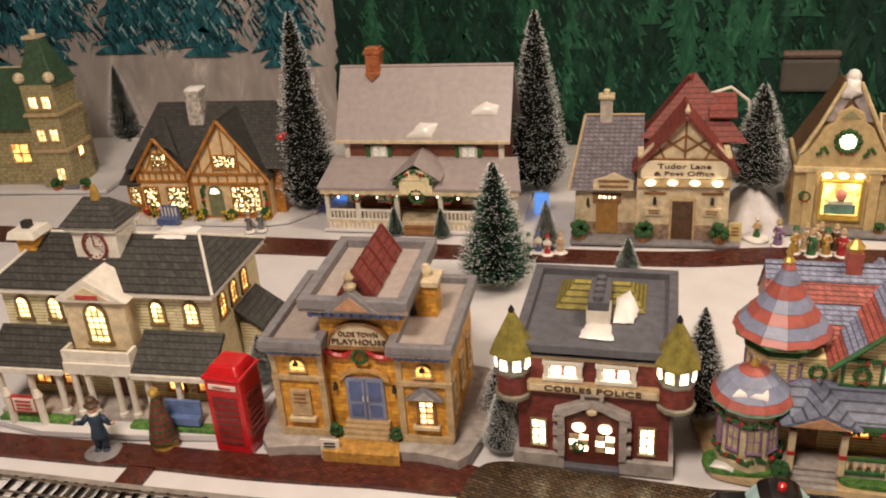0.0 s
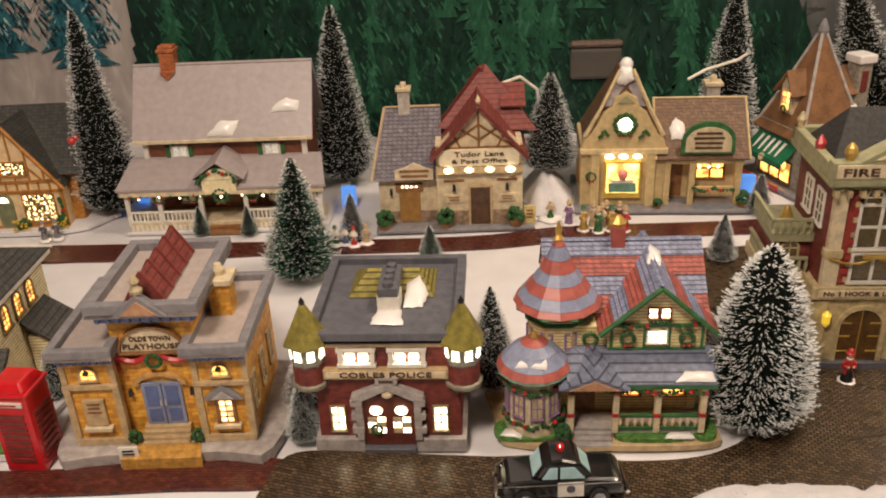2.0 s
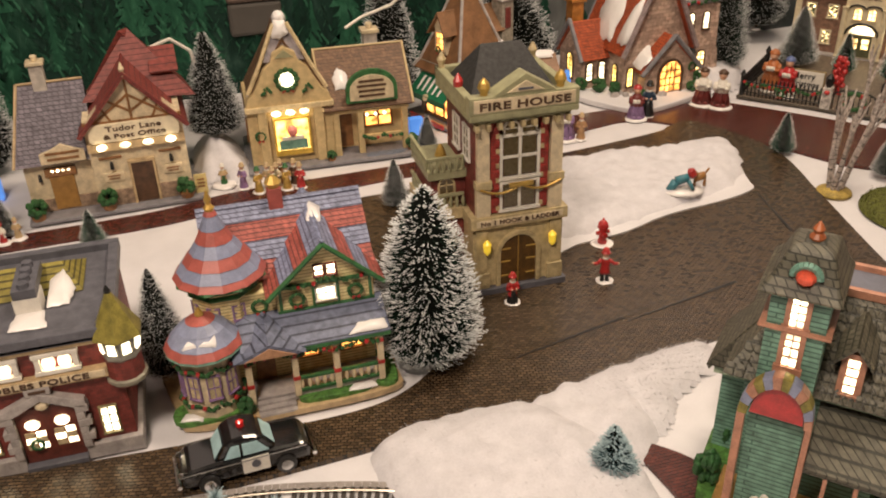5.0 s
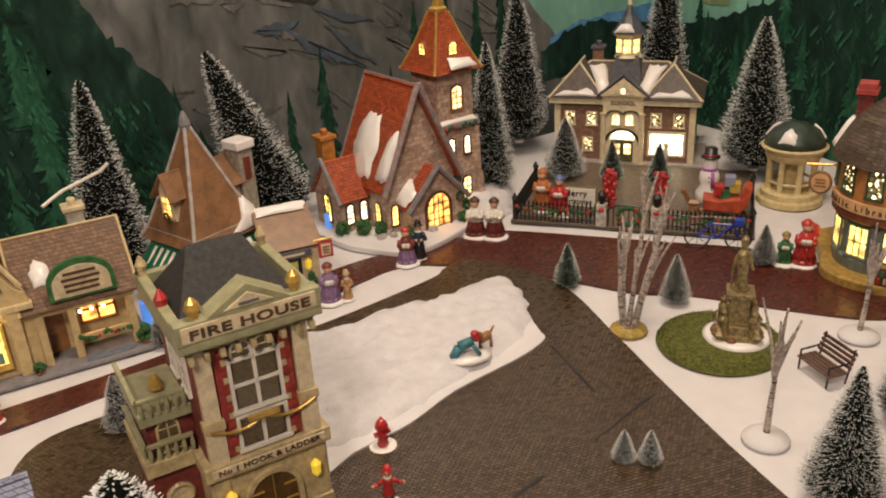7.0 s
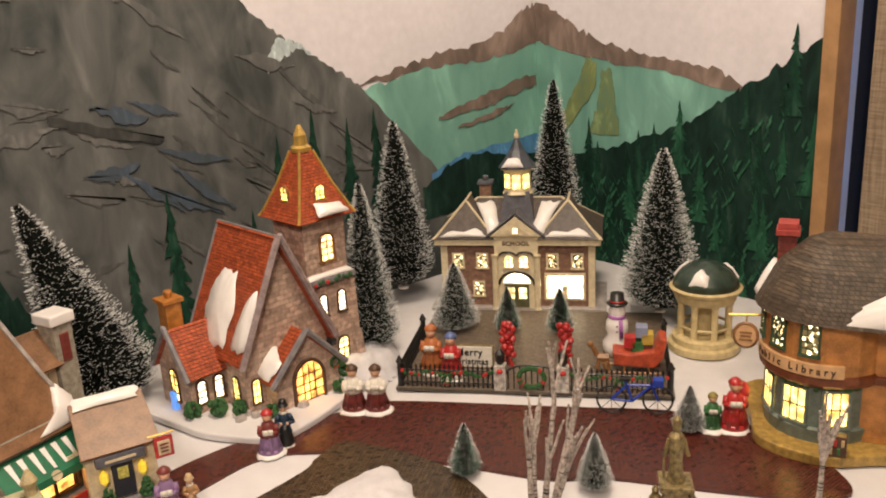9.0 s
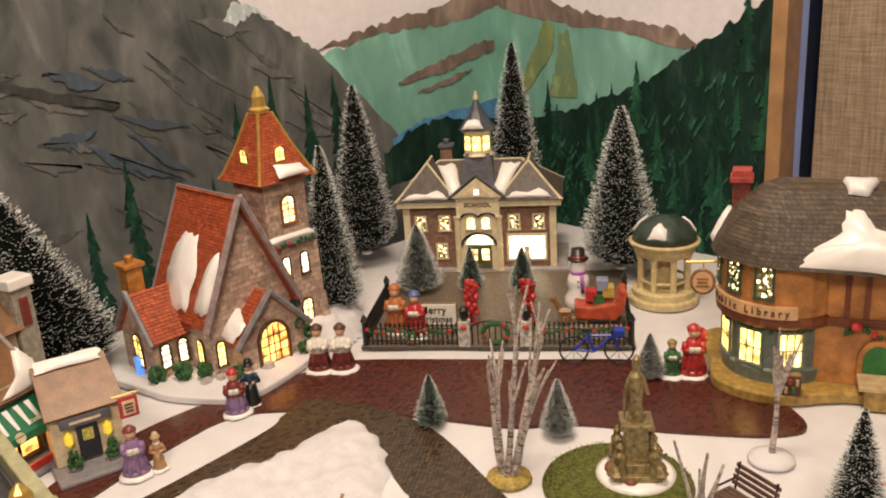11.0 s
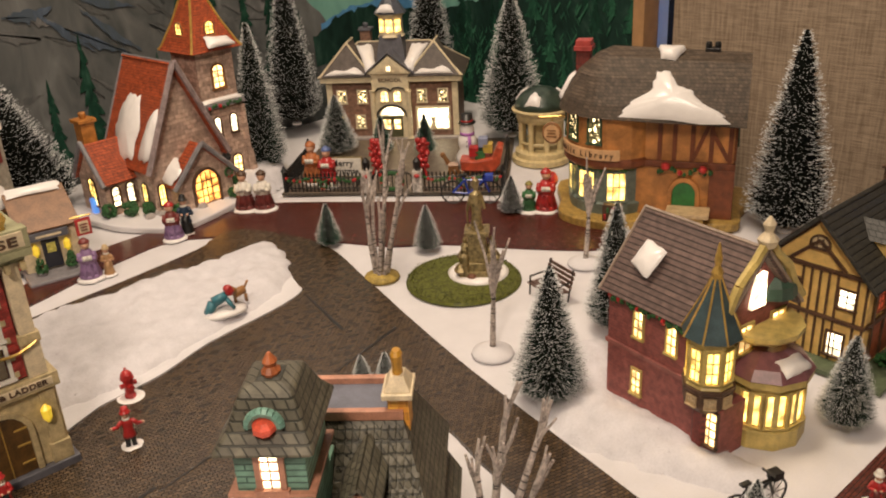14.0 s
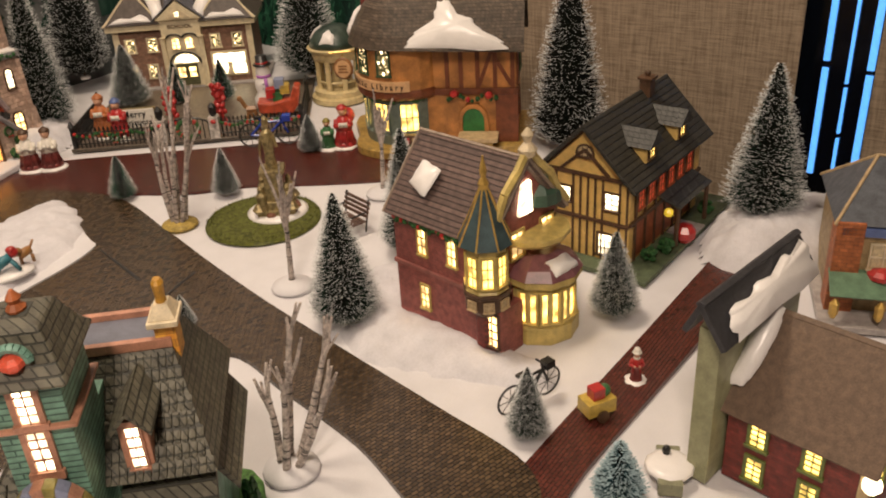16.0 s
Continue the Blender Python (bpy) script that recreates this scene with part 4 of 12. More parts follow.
def edge_gap(poly, x, y):
    best = 9.0
    for (a, b), (c, d) in zip(poly, poly[1:] + poly[:1]):
        t = max(0, min(1, ((x - a) * (c - a) + (y - b) * (d - b)) / ((c - a) ** 2 + (d - b) ** 2 + 1e-12)))
        best = min(best, math.hypot(x - a - t * (c - a), y - b - t * (d - b)))
    return best


def mound(name, pts, h, label, step=0.005, soft=0.03, rough=0.4, fuzz=3200, material=None, z=0.0032):
    """A pad of cotton or snow: thick inside, feathered at its edge, with stray fibres."""
    poly = smooth_loop(pts, 4)
    xs, ys = [p[0] for p in poly], [p[1] for p in poly]
    nx, ny = int((max(xs) - min(xs)) / step) + 3, int((max(ys) - min(ys)) / step) + 3
    idx, vs, fs = {}, [], []
    for j in range(ny):
        for i in range(nx):
            x, y = min(xs) - step + i * step, min(ys) - step + j * step
            g = edge_gap(poly, x, y) * (1 if inside(poly, x, y) else -1) + 0.010 * rough * noise.noise((x * 60, y * 60, 5))
            if g < -step * 1.7:
                continue
            s = max(0.0, min(1.0, g / soft)) ** 0.6
            zz = z + h * s * (1 + rough * (0.9 * noise.noise((x * 22, y * 22, 1)) + 0.5 * noise.noise((x * 70, y * 70, 2)) + 0.25 * noise.noise((x * 190, y * 190, 2))))
            if g < 0:
                zz = z + g * 0.9
            idx[i, j] = len(vs)
            vs.append((x, y, zz))
    for i, j in idx:
        q = [idx.get(k) for k in ((i, j), (i + 1, j), (i + 1, j + 1), (i, j + 1))]
        if None not in q:
            fs.append(tuple(q))
    g = G().put(vs, fs)
    rnd = random.Random(len(vs))
    for _ in range(fuzz):
        p = Vector(rnd.choice(vs))
        d = Vector((rnd.gauss(0, 1), rnd.gauss(0, 1), abs(rnd.gauss(0, 0.5)))).normalized() * rnd.uniform(0.0015, 0.0055)
        s = Vector((rnd.uniform(-1, 1), rnd.uniform(-1, 1), rnd.uniform(-1, 1))) * 0.00016
        g.put([p - s, p + s, p + d + Vector((0, 0, 0.001))], [(0, 1, 2)])
    ob = part(name, g, material or COTTON, bevel=0, smooth=True)
    return tagged(ob, label, "cotton snow", kind="stuff")


setting("snow_sheet", G().plate(smooth_loop([(0.56, 0.655), (0.636, 0.677), (0.70, 0.686), (0.763, 0.707), (0.844, 0.718), (0.880, 0.727), (0.897, 0.736), (0.900, 0.748), (0.909, 0.778), (0.915, 0.82), (0.90, 0.86), (0.80, 0.87), (0.60, 0.87), (0.55, 0.78)], 3), 0, 0.0042), SNOW, "white felt snow sheet with a cut edge on the road", "snow ground")
mound("cotton_snow", [(0.60, 0.700), (0.70, 0.703), (0.78, 0.722), (0.86, 0.742), (0.905, 0.778), (0.937, 0.832), (0.945, 0.880), (0.916, 0.893), (0.86, 0.884), (0.80, 0.894), (0.734, 0.890), (0.672, 0.896), (0.60, 0.88), (0.565, 0.78)], 0.010, "white fluffy cotton batting spread as a snowfield", soft=0.02, rough=0.75, z=0.004)
mound("cotton_snow", [(0.36, 0.438), (0.42, 0.452), (0.48, 0.446), (0.51, 0.425), (0.535, 0.38), (0.53, 0.30), (0.46, 0.26), (0.38, 0.30), (0.36, 0.37)], 0.016, "white fluffy cotton batting heap beside the road")
mound("cotton_snow", [(0.51, 0.445), (0.58, 0.468), (0.66, 0.476), (0.665, 0.45), (0.61, 0.42), (0.575, 0.385), (0.545, 0.41)], 0.012, "white fluffy cotton batting beside the green house")
mound("cotton_snow", [(0.48, 0.425), (0.50, 0.452), (0.545, 0.460), (0.585, 0.45), (0.575, 0.392), (0.54, 0.362), (0.50, 0.37)], 0.013, "white fluffy cotton batting over the path's end", fuzz=800, rough=0.7)
mound("cotton_snow", [(1.20, 0.165), (1.33, 0.17), (1.36, 0.06), (1.28, 0.03), (1.18, 0.10)], 0.03, "white cotton batting heap under a flocked tree", fuzz=800)
mound("cotton_snow", [(0.36, 0.56), (0.42, 0.57), (0.44, 0.61), (0.37, 0.70), (0.30, 0.70), (0.28, 0.64)], 0.02, "white cotton batting behind the striped house", fuzz=900)
mound("cotton_snow", [(0.255, 1.0), (0.31, 0.985), (0.315, 1.06), (0.29, 1.12), (0.25, 1.10)], 0.035, "white cotton batting heap under a flocked tree", fuzz=700)
mound("cotton_snow", [(1.04, 1.06), (1.10, 1.08), (1.14, 1.16), (1.05, 1.22), (1.0, 1.16)], 0.025, "white cotton batting behind the church", fuzz=600)

mound("cotton_snow", [(0.885, 0.36), (0.905, 0.27), (0.925, 0.205), (0.952, 0.195), (0.958, 0.26), (0.968, 0.36), (0.94, 0.40)], 0.013, "white cotton batting along the brick shop", fuzz=900, rough=0.7, z=-0.001)
mound("cotton_snow", [(0.935, 0.345), (0.975, 0.365), (1.02, 0.40), (1.03, 0.43), (0.97, 0.44), (0.91, 0.41)], 0.012, "white cotton batting under the flocked trees", fuzz=700, rough=0.7, z=-0.001)


# ---- front row ----
def parapet(parent, x0, x1, y0, y1, z, h, w, rim, deck, name="roof"):
    g = G().box(x0, x1, y0, y1, z, z + h * 0.35)
    ob = part(name, g, deck, parent)
    e = G()
    e.box(x0, x1, y0, y0 + w, z, z + h).box(x0, x1, y1 - w, y1, z, z + h)
    e.box(x0, x0 + w, y0 + w, y1 - w, z, z + h).box(x1 - w, x1, y0 + w, y1 - w, z, z + h)
    part("parapet", e, rim, ob, bevel=0.0009)
    return ob


def playhouse():
    t = thing("playhouse", "yellow brick theatre model with grey cornices and a red ridge roof", "model building", -0.071, 0.484, 0, 3)
    part("base", G().plate(smooth_loop([(-0.092, 0.0), (-0.05, -0.004), (0.05, -0.004), (0.092, 0.0), (0.092, 0.13), (-0.092, 0.13)], 3), 0, 0.011), STONE, t)
    DECK = mat("pale_deck", (0.42, 0.36, 0.33), 0.6, var=0.12)
    for s in (-1, 1):
        x0, x1 = sorted((s * 0.034, s * 0.075))
        w = part("wing", G().box(x0, x1, 0.012, 0.125, 0.011, 0.098), YBRICK, t)
        q = G()
        for x in (x0, x1):
            q.box(x - 0.003, x + 0.003, 0.0095, 0.016, 0.016, 0.07).box(x - 0.0025, x + 0.0025, 0.010, 0.016, 0.072, 0.094)
        q.box(x0 - 0.003, x1 + 0.003, 0.0085, 0.016, 0.068, 0.0725).box(x0 - 0.002, x1 + 0.002, 0.009, 0.014, 0.011, 0.018)
        pieces("pilaster", q, TAN, w, bevel=0.0005)
        f = G().box(x0 - 0.003, x1 + 0.003, 0.007, 0.128, 0.094, 0.101)
        for k in range(7):
            xx = x0 + (x1 - x0) * (k + 0.5) / 7
            f.box(xx - 0.0014, xx + 0.0014, 0.004, 0.008, 0.095, 0.100)
        part("frieze", f, BLUE, w)
        parapet(w, x0 - 0.007, x1 + 0.007, 0.0, 0.132, 0.101, 0.010, 0.0075, GREYP, DECK)
        xm = (x0 + x1) / 2
        window(w, at(xm, 0.0115, 0.077), 0.012, 0.004, 2, 1, GLOW, TAN, arch=True)
        part("lamp", G().lathe([(0.002, 0.0), (0.0028, 0.002), (0.0006, 0.005)], xm, 0.008, 8), BLACK, w).location.z = 0.083
    part("wall", G().box(-0.034, 0.034, 0.022, 0.125, 0.011, 0.128), YBRICK, t)
    arch = [(0.026 * math.cos(math.pi * i / 12), 0.098 + 0.022 * math.sin(math.pi * i / 12)) for i in range(13)]
    sg = part("sign", G().prism(arch[::-1][::-1], 0.0185, 0.024), CREAM, t, "arched cream sign board")
    out = [(0.0285 * math.cos(math.pi * i / 12), 0.0975 + 0.0245 * math.sin(math.pi * i / 12)) for i in range(13)]
    g = G()
    for a, b, c, d in zip(arch, out, out[1:], arch[1:]):
        g.prism([a, b, c, d], 0.0165, 0.024)
    g.box(-0.0285, 0.0285, 0.0165, 0.024, 0.0955, 0.098)
    part("rim", g, WOOD, sg)
    lettering(sg, "OLDE TOWN", at(0, 0.018, 0.1098), 0.0062, DKWOOD, width=0.034)
    lettering(sg, "PLAYHOUSE", at(0, 0.018, 0.1025), 0.0070, DKWOOD, width=0.047)
    # swags and wreath
    sw = G()
    for s in (-1, 1):
        for k in range(7):
            a, b = k / 7, (k + 1) / 7
            za, zb = (0.095 - 0.007 * math.sin(math.pi * q) for q in (a, b))
            sw.tube((s * (0.004 + 0.028 * a), 0.019, za), (s * (0.004 + 0.028 * b), 0.019, zb), 0.0028, 0.0028)
        sw.prism([(s * 0.033, 0.094), (s * 0.034 + 0.004, 0.080), (s * 0.034 - 0.003, 0.078), (s * 0.031, 0.094)][:: s], 0.0175, 0.0205)
    part("swag", sw, RED, t, "draped red bunting", bevel=0)
    wreath(t, at(0, 0.0165, 0.090), 0.0058, False)
    # door
    dr = part("door", G().box(-0.017, 0.017, 0.0195, 0.023, 0.024, 0.066), LILAC, t, "pale blue double door")
    dd = G().box(-0.0006, 0.0006, 0.0187, 0.0196, 0.024, 0.066)
    for x in (-0.0085, 0.0085):
        for z0, z1 in ((0.027, 0.040), (0.043, 0.063)):
            dd.box(x - 0.0055, x + 0.0055, 0.0188, 0.0196, z0, z1)
    part("panel", dd, BLUE, dr)
    part("handle", G().tube((-0.002, 0.018, 0.044), (-0.002, 0.018, 0.049), 0.0006).tube((0.002, 0.018, 0.044), (0.002, 0.018, 0.049), 0.0006), WHITE, dr, bevel=0)
    g = G()
    for i in range(10):
        a, b = math.pi * i / 10, math.pi * (i + 1) / 10
        g.prism([(0.018 * math.cos(a), 0.064 + 0.009 * math.sin(a)), (0.023 * math.cos(a), 0.064 + 0.013 * math.sin(a)), (0.023 * math.cos(b), 0.064 + 0.013 * math.sin(b)), (0.018 * math.cos(b), 0.064 + 0.009 * math.sin(b))], 0.018, 0.0228)
    part("arch", g, mat("gold_stone", (0.62, 0.36, 0.12), 0.5), t)
    st = G()
    for k in range(4):
        st.box(-0.020, 0.020, 0.006 + 0.0035 * k, 0.022, 0.011 + 0.0032 * k, 0.0142 + 0.0032 * k)
    part("steps", st, TAN, t)
    part("forecourt", G().plate([(-0.034, -0.012), (0.034, -0.012), (0.029, 0.008), (-0.029, 0.008)], 0, 0.0122), mat("gold_paving", (0.60, 0.32, 0.07), 0.45, var=0.35, size=200, bump=0.7), t)
    for s in (-1, 1):
        bush(t, s * 0.027, 0.010, 0.012, 0.0062)
        part("lantern", G().box(s * 0.026 - 0.0018, s * 0.026 + 0.0018, 0.017, 0.021, 0.054, 0.061, 0.7), BLACK, t)
    # centre pediment and roofs
    parapet(t, -0.046, 0.046, 0.010, 0.135, 0.134, 0.012, 0.009, GREYP, DECK)
    f = G().box(-0.041, 0.041, 0.016, 0.13, 0.127, 0.134)
    for k in range(10):
        x = -0.037 + 0.0082 * k
        f.box(x - 0.0016, x + 0.0016, 0.0125, 0.017, 0.128, 0.133)
    part("frieze", f, BLUE, t)
    part("pediment", G().prism([(-0.022, 0.136), (0.022, 0.136), (0, 0.156)], 0.007, 0.016), GREYP, t)
    part("tympanum", G().prism([(-0.015, 0.138), (0.015, 0.138), (0, 0.151)], 0.006, 0.0075), mat("salmon", (0.50, 0.27, 0.15), 0.5), t)
    rf = G().prism([(-0.016, 0.140), (0.016, 0.140), (0, 0.166)], 0.025, 0.118)
    part("ridge_roof", rf, REDROOF, t, "dark red standing-seam ridge roof")
    rb = G()
    for k in range(5):
        y = 0.026 + 0.0225 * k
        rb.tube((-0.0165, y, 0.1405), (0, y, 0.167), 0.0013).tube((0.0165, y, 0.1405), (0, y, 0.167), 0.0013)
    pieces("seam", rb, DKRED, t)
    part("finial", G().lathe([(0.005, 0.156), (0.0055, 0.159), (0.002, 0.162), (0.0045, 0.166), (0.001, 0.172)], 0, 0.012, 8), mat("tan_statuary", (0.45, 0.36, 0.22), 0.5), t, bevel=0)
    c = part("chimney", G().box(0.040, 0.058, 0.062, 0.082, 0.104, 0.134), YBRICK, t)
    part("cap", G().box(0.037, 0.061, 0.059, 0.085, 0.134, 0.139).lathe([(0.004, 0.139), (0.005, 0.144), (0.003, 0.150)], 0.049, 0.072, 8), CREAM, c)
    # left poster, right bay window
    pp = part("poster", G().box(-0.064, -0.046, 0.0085, 0.012, 0.032, 0.058), TAN, t, "small tan poster panel")
    bars(pp, at(-0.055, 0.0085, 0.050), 0.014, 0.012, 3, WOOD)
    part("sill", G().box(-0.067, -0.043, 0.006, 0.012, 0.027, 0.031), CREAM, t)
    b = part("window_hood", G().prism([(0.038, 0.056), (0.071, 0.056), (0.0545, 0.070)], 0.0055, 0.012), GREYP, t)
    part("shell", G().prism([(0.045, 0.0565), (0.064, 0.0565), (0.0545, 0.0645)], 0.0048, 0.006), STONE, b)
    window(t, at(0.0545, 0.0115, 0.030), 0.011, 0.022, 2, 4, LIT, WOOD, rim=0.0028)
    part("sill", G().box(0.043, 0.066, 0.006, 0.012, 0.026, 0.0295), CREAM, t)
    for k, y in enumerate((0.03, 0.065, 0.10)):
        window(t, at(0.0755, y, 0.035, 90), 0.012, 0.03, 2, 3, DIMP, TAN)
    s = thing("notice_board", "white notice board with small dark lines leaning on the theatre", "sign", -0.098, 0.474, 0.0, 5)
    part("board", G().box(-0.0085, 0.0085, 0, 0.0022, 0.001, 0.0215), WHITE, s)
    bars(s, at(0, 0, 0.0115), 0.013, 0.016, 5, BLACK)


playhouse()


def police_station():
    t = thing("police_station", "dark red brick police station model with corner turrets and slate roof", "model building", 0.12, 0.498, 0, 0)
    part("plinth", G().box(-0.064, -0.022, -0.003, 0.132, 0, 0.014).box(0.022, 0.064, -0.003, 0.132, 0, 0.014).box(-0.022, 0.022, 0.004, 0.132, 0, 0.012), STONE, t, bevel=0.001)
    part("wall", G().box(-0.060, 0.060, 0.002, 0.13, 0.012, 0.104, 0.985), RBRICK, t)
    part("cornice", G().box(-0.060, 0.060, -0.002, 0.132, 0.104, 0.108), TAN, t)
    parapet(t, -0.063, 0.063, -0.004, 0.137, 0.108, 0.010, 0.008, SLATE, SLATE)
    hip = G().put([(-0.037, 0.065, 0.1125), (0.037, 0.065, 0.1125), (0.037, 0.118, 0.1125), (-0.037, 0.118, 0.1125), (-0.022, 0.092, 0.127), (0.022, 0.092, 0.127)], [(0, 1, 5, 4), (1, 2, 5), (2, 3, 4, 5), (3, 0, 4)])
    part("hip_roof", hip, courses("olive_tile", (0.30, 0.25, 0.05), (0.12, 0.10, 0.03), 0.3, 0.0032, depth=0.9, gap=0.16), t, "olive tiled hip roof")
    c = part("chimney", G().box(-0.009, 0.010, 0.040, 0.060, 0.110, 0.126), WHITE, t)
    part("cap", G().box(-0.008, 0.009, 0.040, 0.085, 0.126, 0.134), SLATE, c, "dark slate cap with four pots")
    for k in range(4):
        part("pot", G().lathe([(0.0045, 0.134), (0.004, 0.138)], 0.0005, 0.045 + 0.011 * k, 10), SLATE, c, bevel=0)
    snow_patch(t, [(0.012, 0.045, 0.1125), (0.028, 0.048, 0.1125), (0.033, 0.066, 0.114), (0.024, 0.088, 0.122), (0.012, 0.078, 0.117)], t=0.003)
    snow_patch(t, [(-0.014, 0.018, 0.1125), (0.015, 0.018, 0.1125), (0.011, 0.042, 0.1125), (-0.010, 0.042, 0.1125)])
    sg = part("sign", G().box(-0.051, 0.051, -0.003, 0.004, 0.074, 0.083), TAN, t, "long stone sign board")
    part("face", G().box(-0.049, 0.049, -0.0036, 0.001, 0.0755, 0.0815), CREAM, sg)
    lettering(sg, "COBLES POLICE", at(0, -0.0038, 0.0785), 0.0068, DKWOOD, width=0.075)
    for x in (-0.023, 0.018):
        w = part("window_surround", G().box(x - 0.016, x + 0.016, -0.002, 0.004, 0.084, 0.0875).box(x - 0.016, x + 0.016, -0.002, 0.004, 0.0985, 0.1025).box(x - 0.015, x - 0.011, -0.001, 0.004, 0.0875, 0.0985).box(x + 0.011, x + 0.015, -0.001, 0.004, 0.0875, 0.0985), WHITE, t)
        for d in (-0.0055, 0.0055):
            part("pane", G().lathe([(0.0002, -0.001), (0.0046, -0.0006), (0.0046, 0.0015)], 0, 0, 14, 0, 1, 1.15), LITW, w, bevel=0).matrix_local = pose(x + d, 0.0012, 0.093, 90)
    for x in (-0.043, 0.043):
        window(t, at(x, 0.0018, 0.020), 0.011, 0.024, 2, 3, LITW, mat("olive_frame", (0.28, 0.24, 0.12), 0.5), rim=0.0012)
    # portal
    pt = part("portal", G().box(-0.009, 0.009, -0.004, 0.004, 0.069, 0.0755), STONE, t, "grey stone portal with quoins")
    for s in (-1, 1):
        for k in range(6):
            d = 0.0035 if k % 2 else 0.0
            part("quoin", G().box(*sorted((s * 0.0215, s * (0.0275 + d))), -0.005, 0.004, 0.014 + 0.0068 * k, 0.0205 + 0.0068 * k), STONE, pt)
        part("arch_stone", G().prism([(s * 0.030, 0.052), (s * 0.030, 0.058), (0, 0.071), (0, 0.064), (s * 0.021, 0.0535)][:: -s], -0.005, 0.004), STONE, pt)
    bars(pt, at(0, -0.0042, 0.0725), 0.013, 0.005, 1, DKWOOD)
    part("shell", G().ball(0, -0.001, 0.059, 0.0055, 0.004), CREAM, pt, bevel=0)
    d = part("door", G().box(-0.0215, 0.0215, -0.0005, 0.004, 0.006, 0.056), mat("oxblood_door", (0.13, 0.028, 0.018), 0.4, var=0.3), t, "dark red double door with lit panes")
    for s in (-1, 1):
        part("pane", G().lathe([(0.0002, -0.001), (0.0055, -0.0006), (0.0055, 0.0015)], 0, 0, 14, 0, 1, 0.75), LITW, d, bevel=0).matrix_local = pose(s * 0.0105, -0.0006, 0.042, 90)
        for i in range(2):
            for j in range(3):
                x = s * 0.0105 + (i - 0.5) * 0.008
                z = 0.019 + 0.0055 * j
                part("pane", G().box(x - 0.0034, x + 0.0034, -0.0012, 0, z, z + 0.0048), LITW if (i + j) % 2 else DIMP, d, bevel=0)
    wreath(d, at(-0.0105, -0.002, 0.024), 0.0042, False)
    part("step", G().box(-0.022, 0.022, -0.007, 0.003, 0, 0.006), SLATE, t)
    for s in (-1, 1):
        tw = part("turret", G().lathe([(0.004, 0.062), (0.013, 0.066), (0.0145, 0.069), (0.0145, 0.071), (0.0135, 0.0715), (0.0135, 0.088)], s * 0.063, 0.004, 12), RBRICK, t, bevel=0)
        part("corbel", G().lathe([(0.003, 0.061), (0.0135, 0.0655), (0.0155, 0.068), (0.0155, 0.0705), (0.0138, 0.0715)], s * 0.063, 0.004, 12), mat("olive_stone", (0.26, 0.24, 0.18), 0.5), tw, bevel=0)
        ln = part("lantern", G().lathe([(0.0125, 0.087), (0.0145, 0.089), (0.0145, 0.091), (0.0138, 0.093), (0.0150, 0.106), (0.0165, 0.108)], s * 0.063, 0.004, 8), mat("lantern_grey", (0.22, 0.21, 0.18), 0.5), tw)
        for a in range(8):
            an = math.radians(22.5 + 45 * a)
            pn = part("pane", G().box(-0.003, 0.003, -0.0006, 0.0006, -0.0045, 0.0045), LITW, ln, bevel=0)
            pn.matrix_local = pose(s * 0.063 + 0.0137 * math.cos(an), 0.004 + 0.0137 * math.sin(an), 0.0995, 0, 0, math.degrees(an) + 90)
        part("roof", G().lathe([(0.0195, 0.107), (0.0185, 0.110), (0.0008, 0.144)], s * 0.063, 0.004, 6, 0.5), OLIVE, tw, "olive pointed turret roof", bevel=0.0004)
        part("finial", G().lathe([(0.002, 0.139), (0.0026, 0.143), (0.0005, 0.147)], s * 0.063, 0.004, 8), BLACK, tw, bevel=0)


police_station()


def banded_cone(parent, name, cx, cy, prof, mats, n=8, rot=0.0):
    """A pointed roof of coloured bands; each band is its own ring."""
    ob = part(name, G().lathe([(r * 0.97, z) for r, z in prof], cx, cy, n, rot), mats[0], parent, bevel=0)
    for k, ((r0, z0), (r1, z1)) in enumerate(zip(prof, prof[1:])):
        part("tile_band", G().lathe([(r0 + 0.0007, z0), (r1 + 0.0001, z1)], cx, cy, n, rot), mats[k % len(mats)], ob, bevel=0)
    return ob


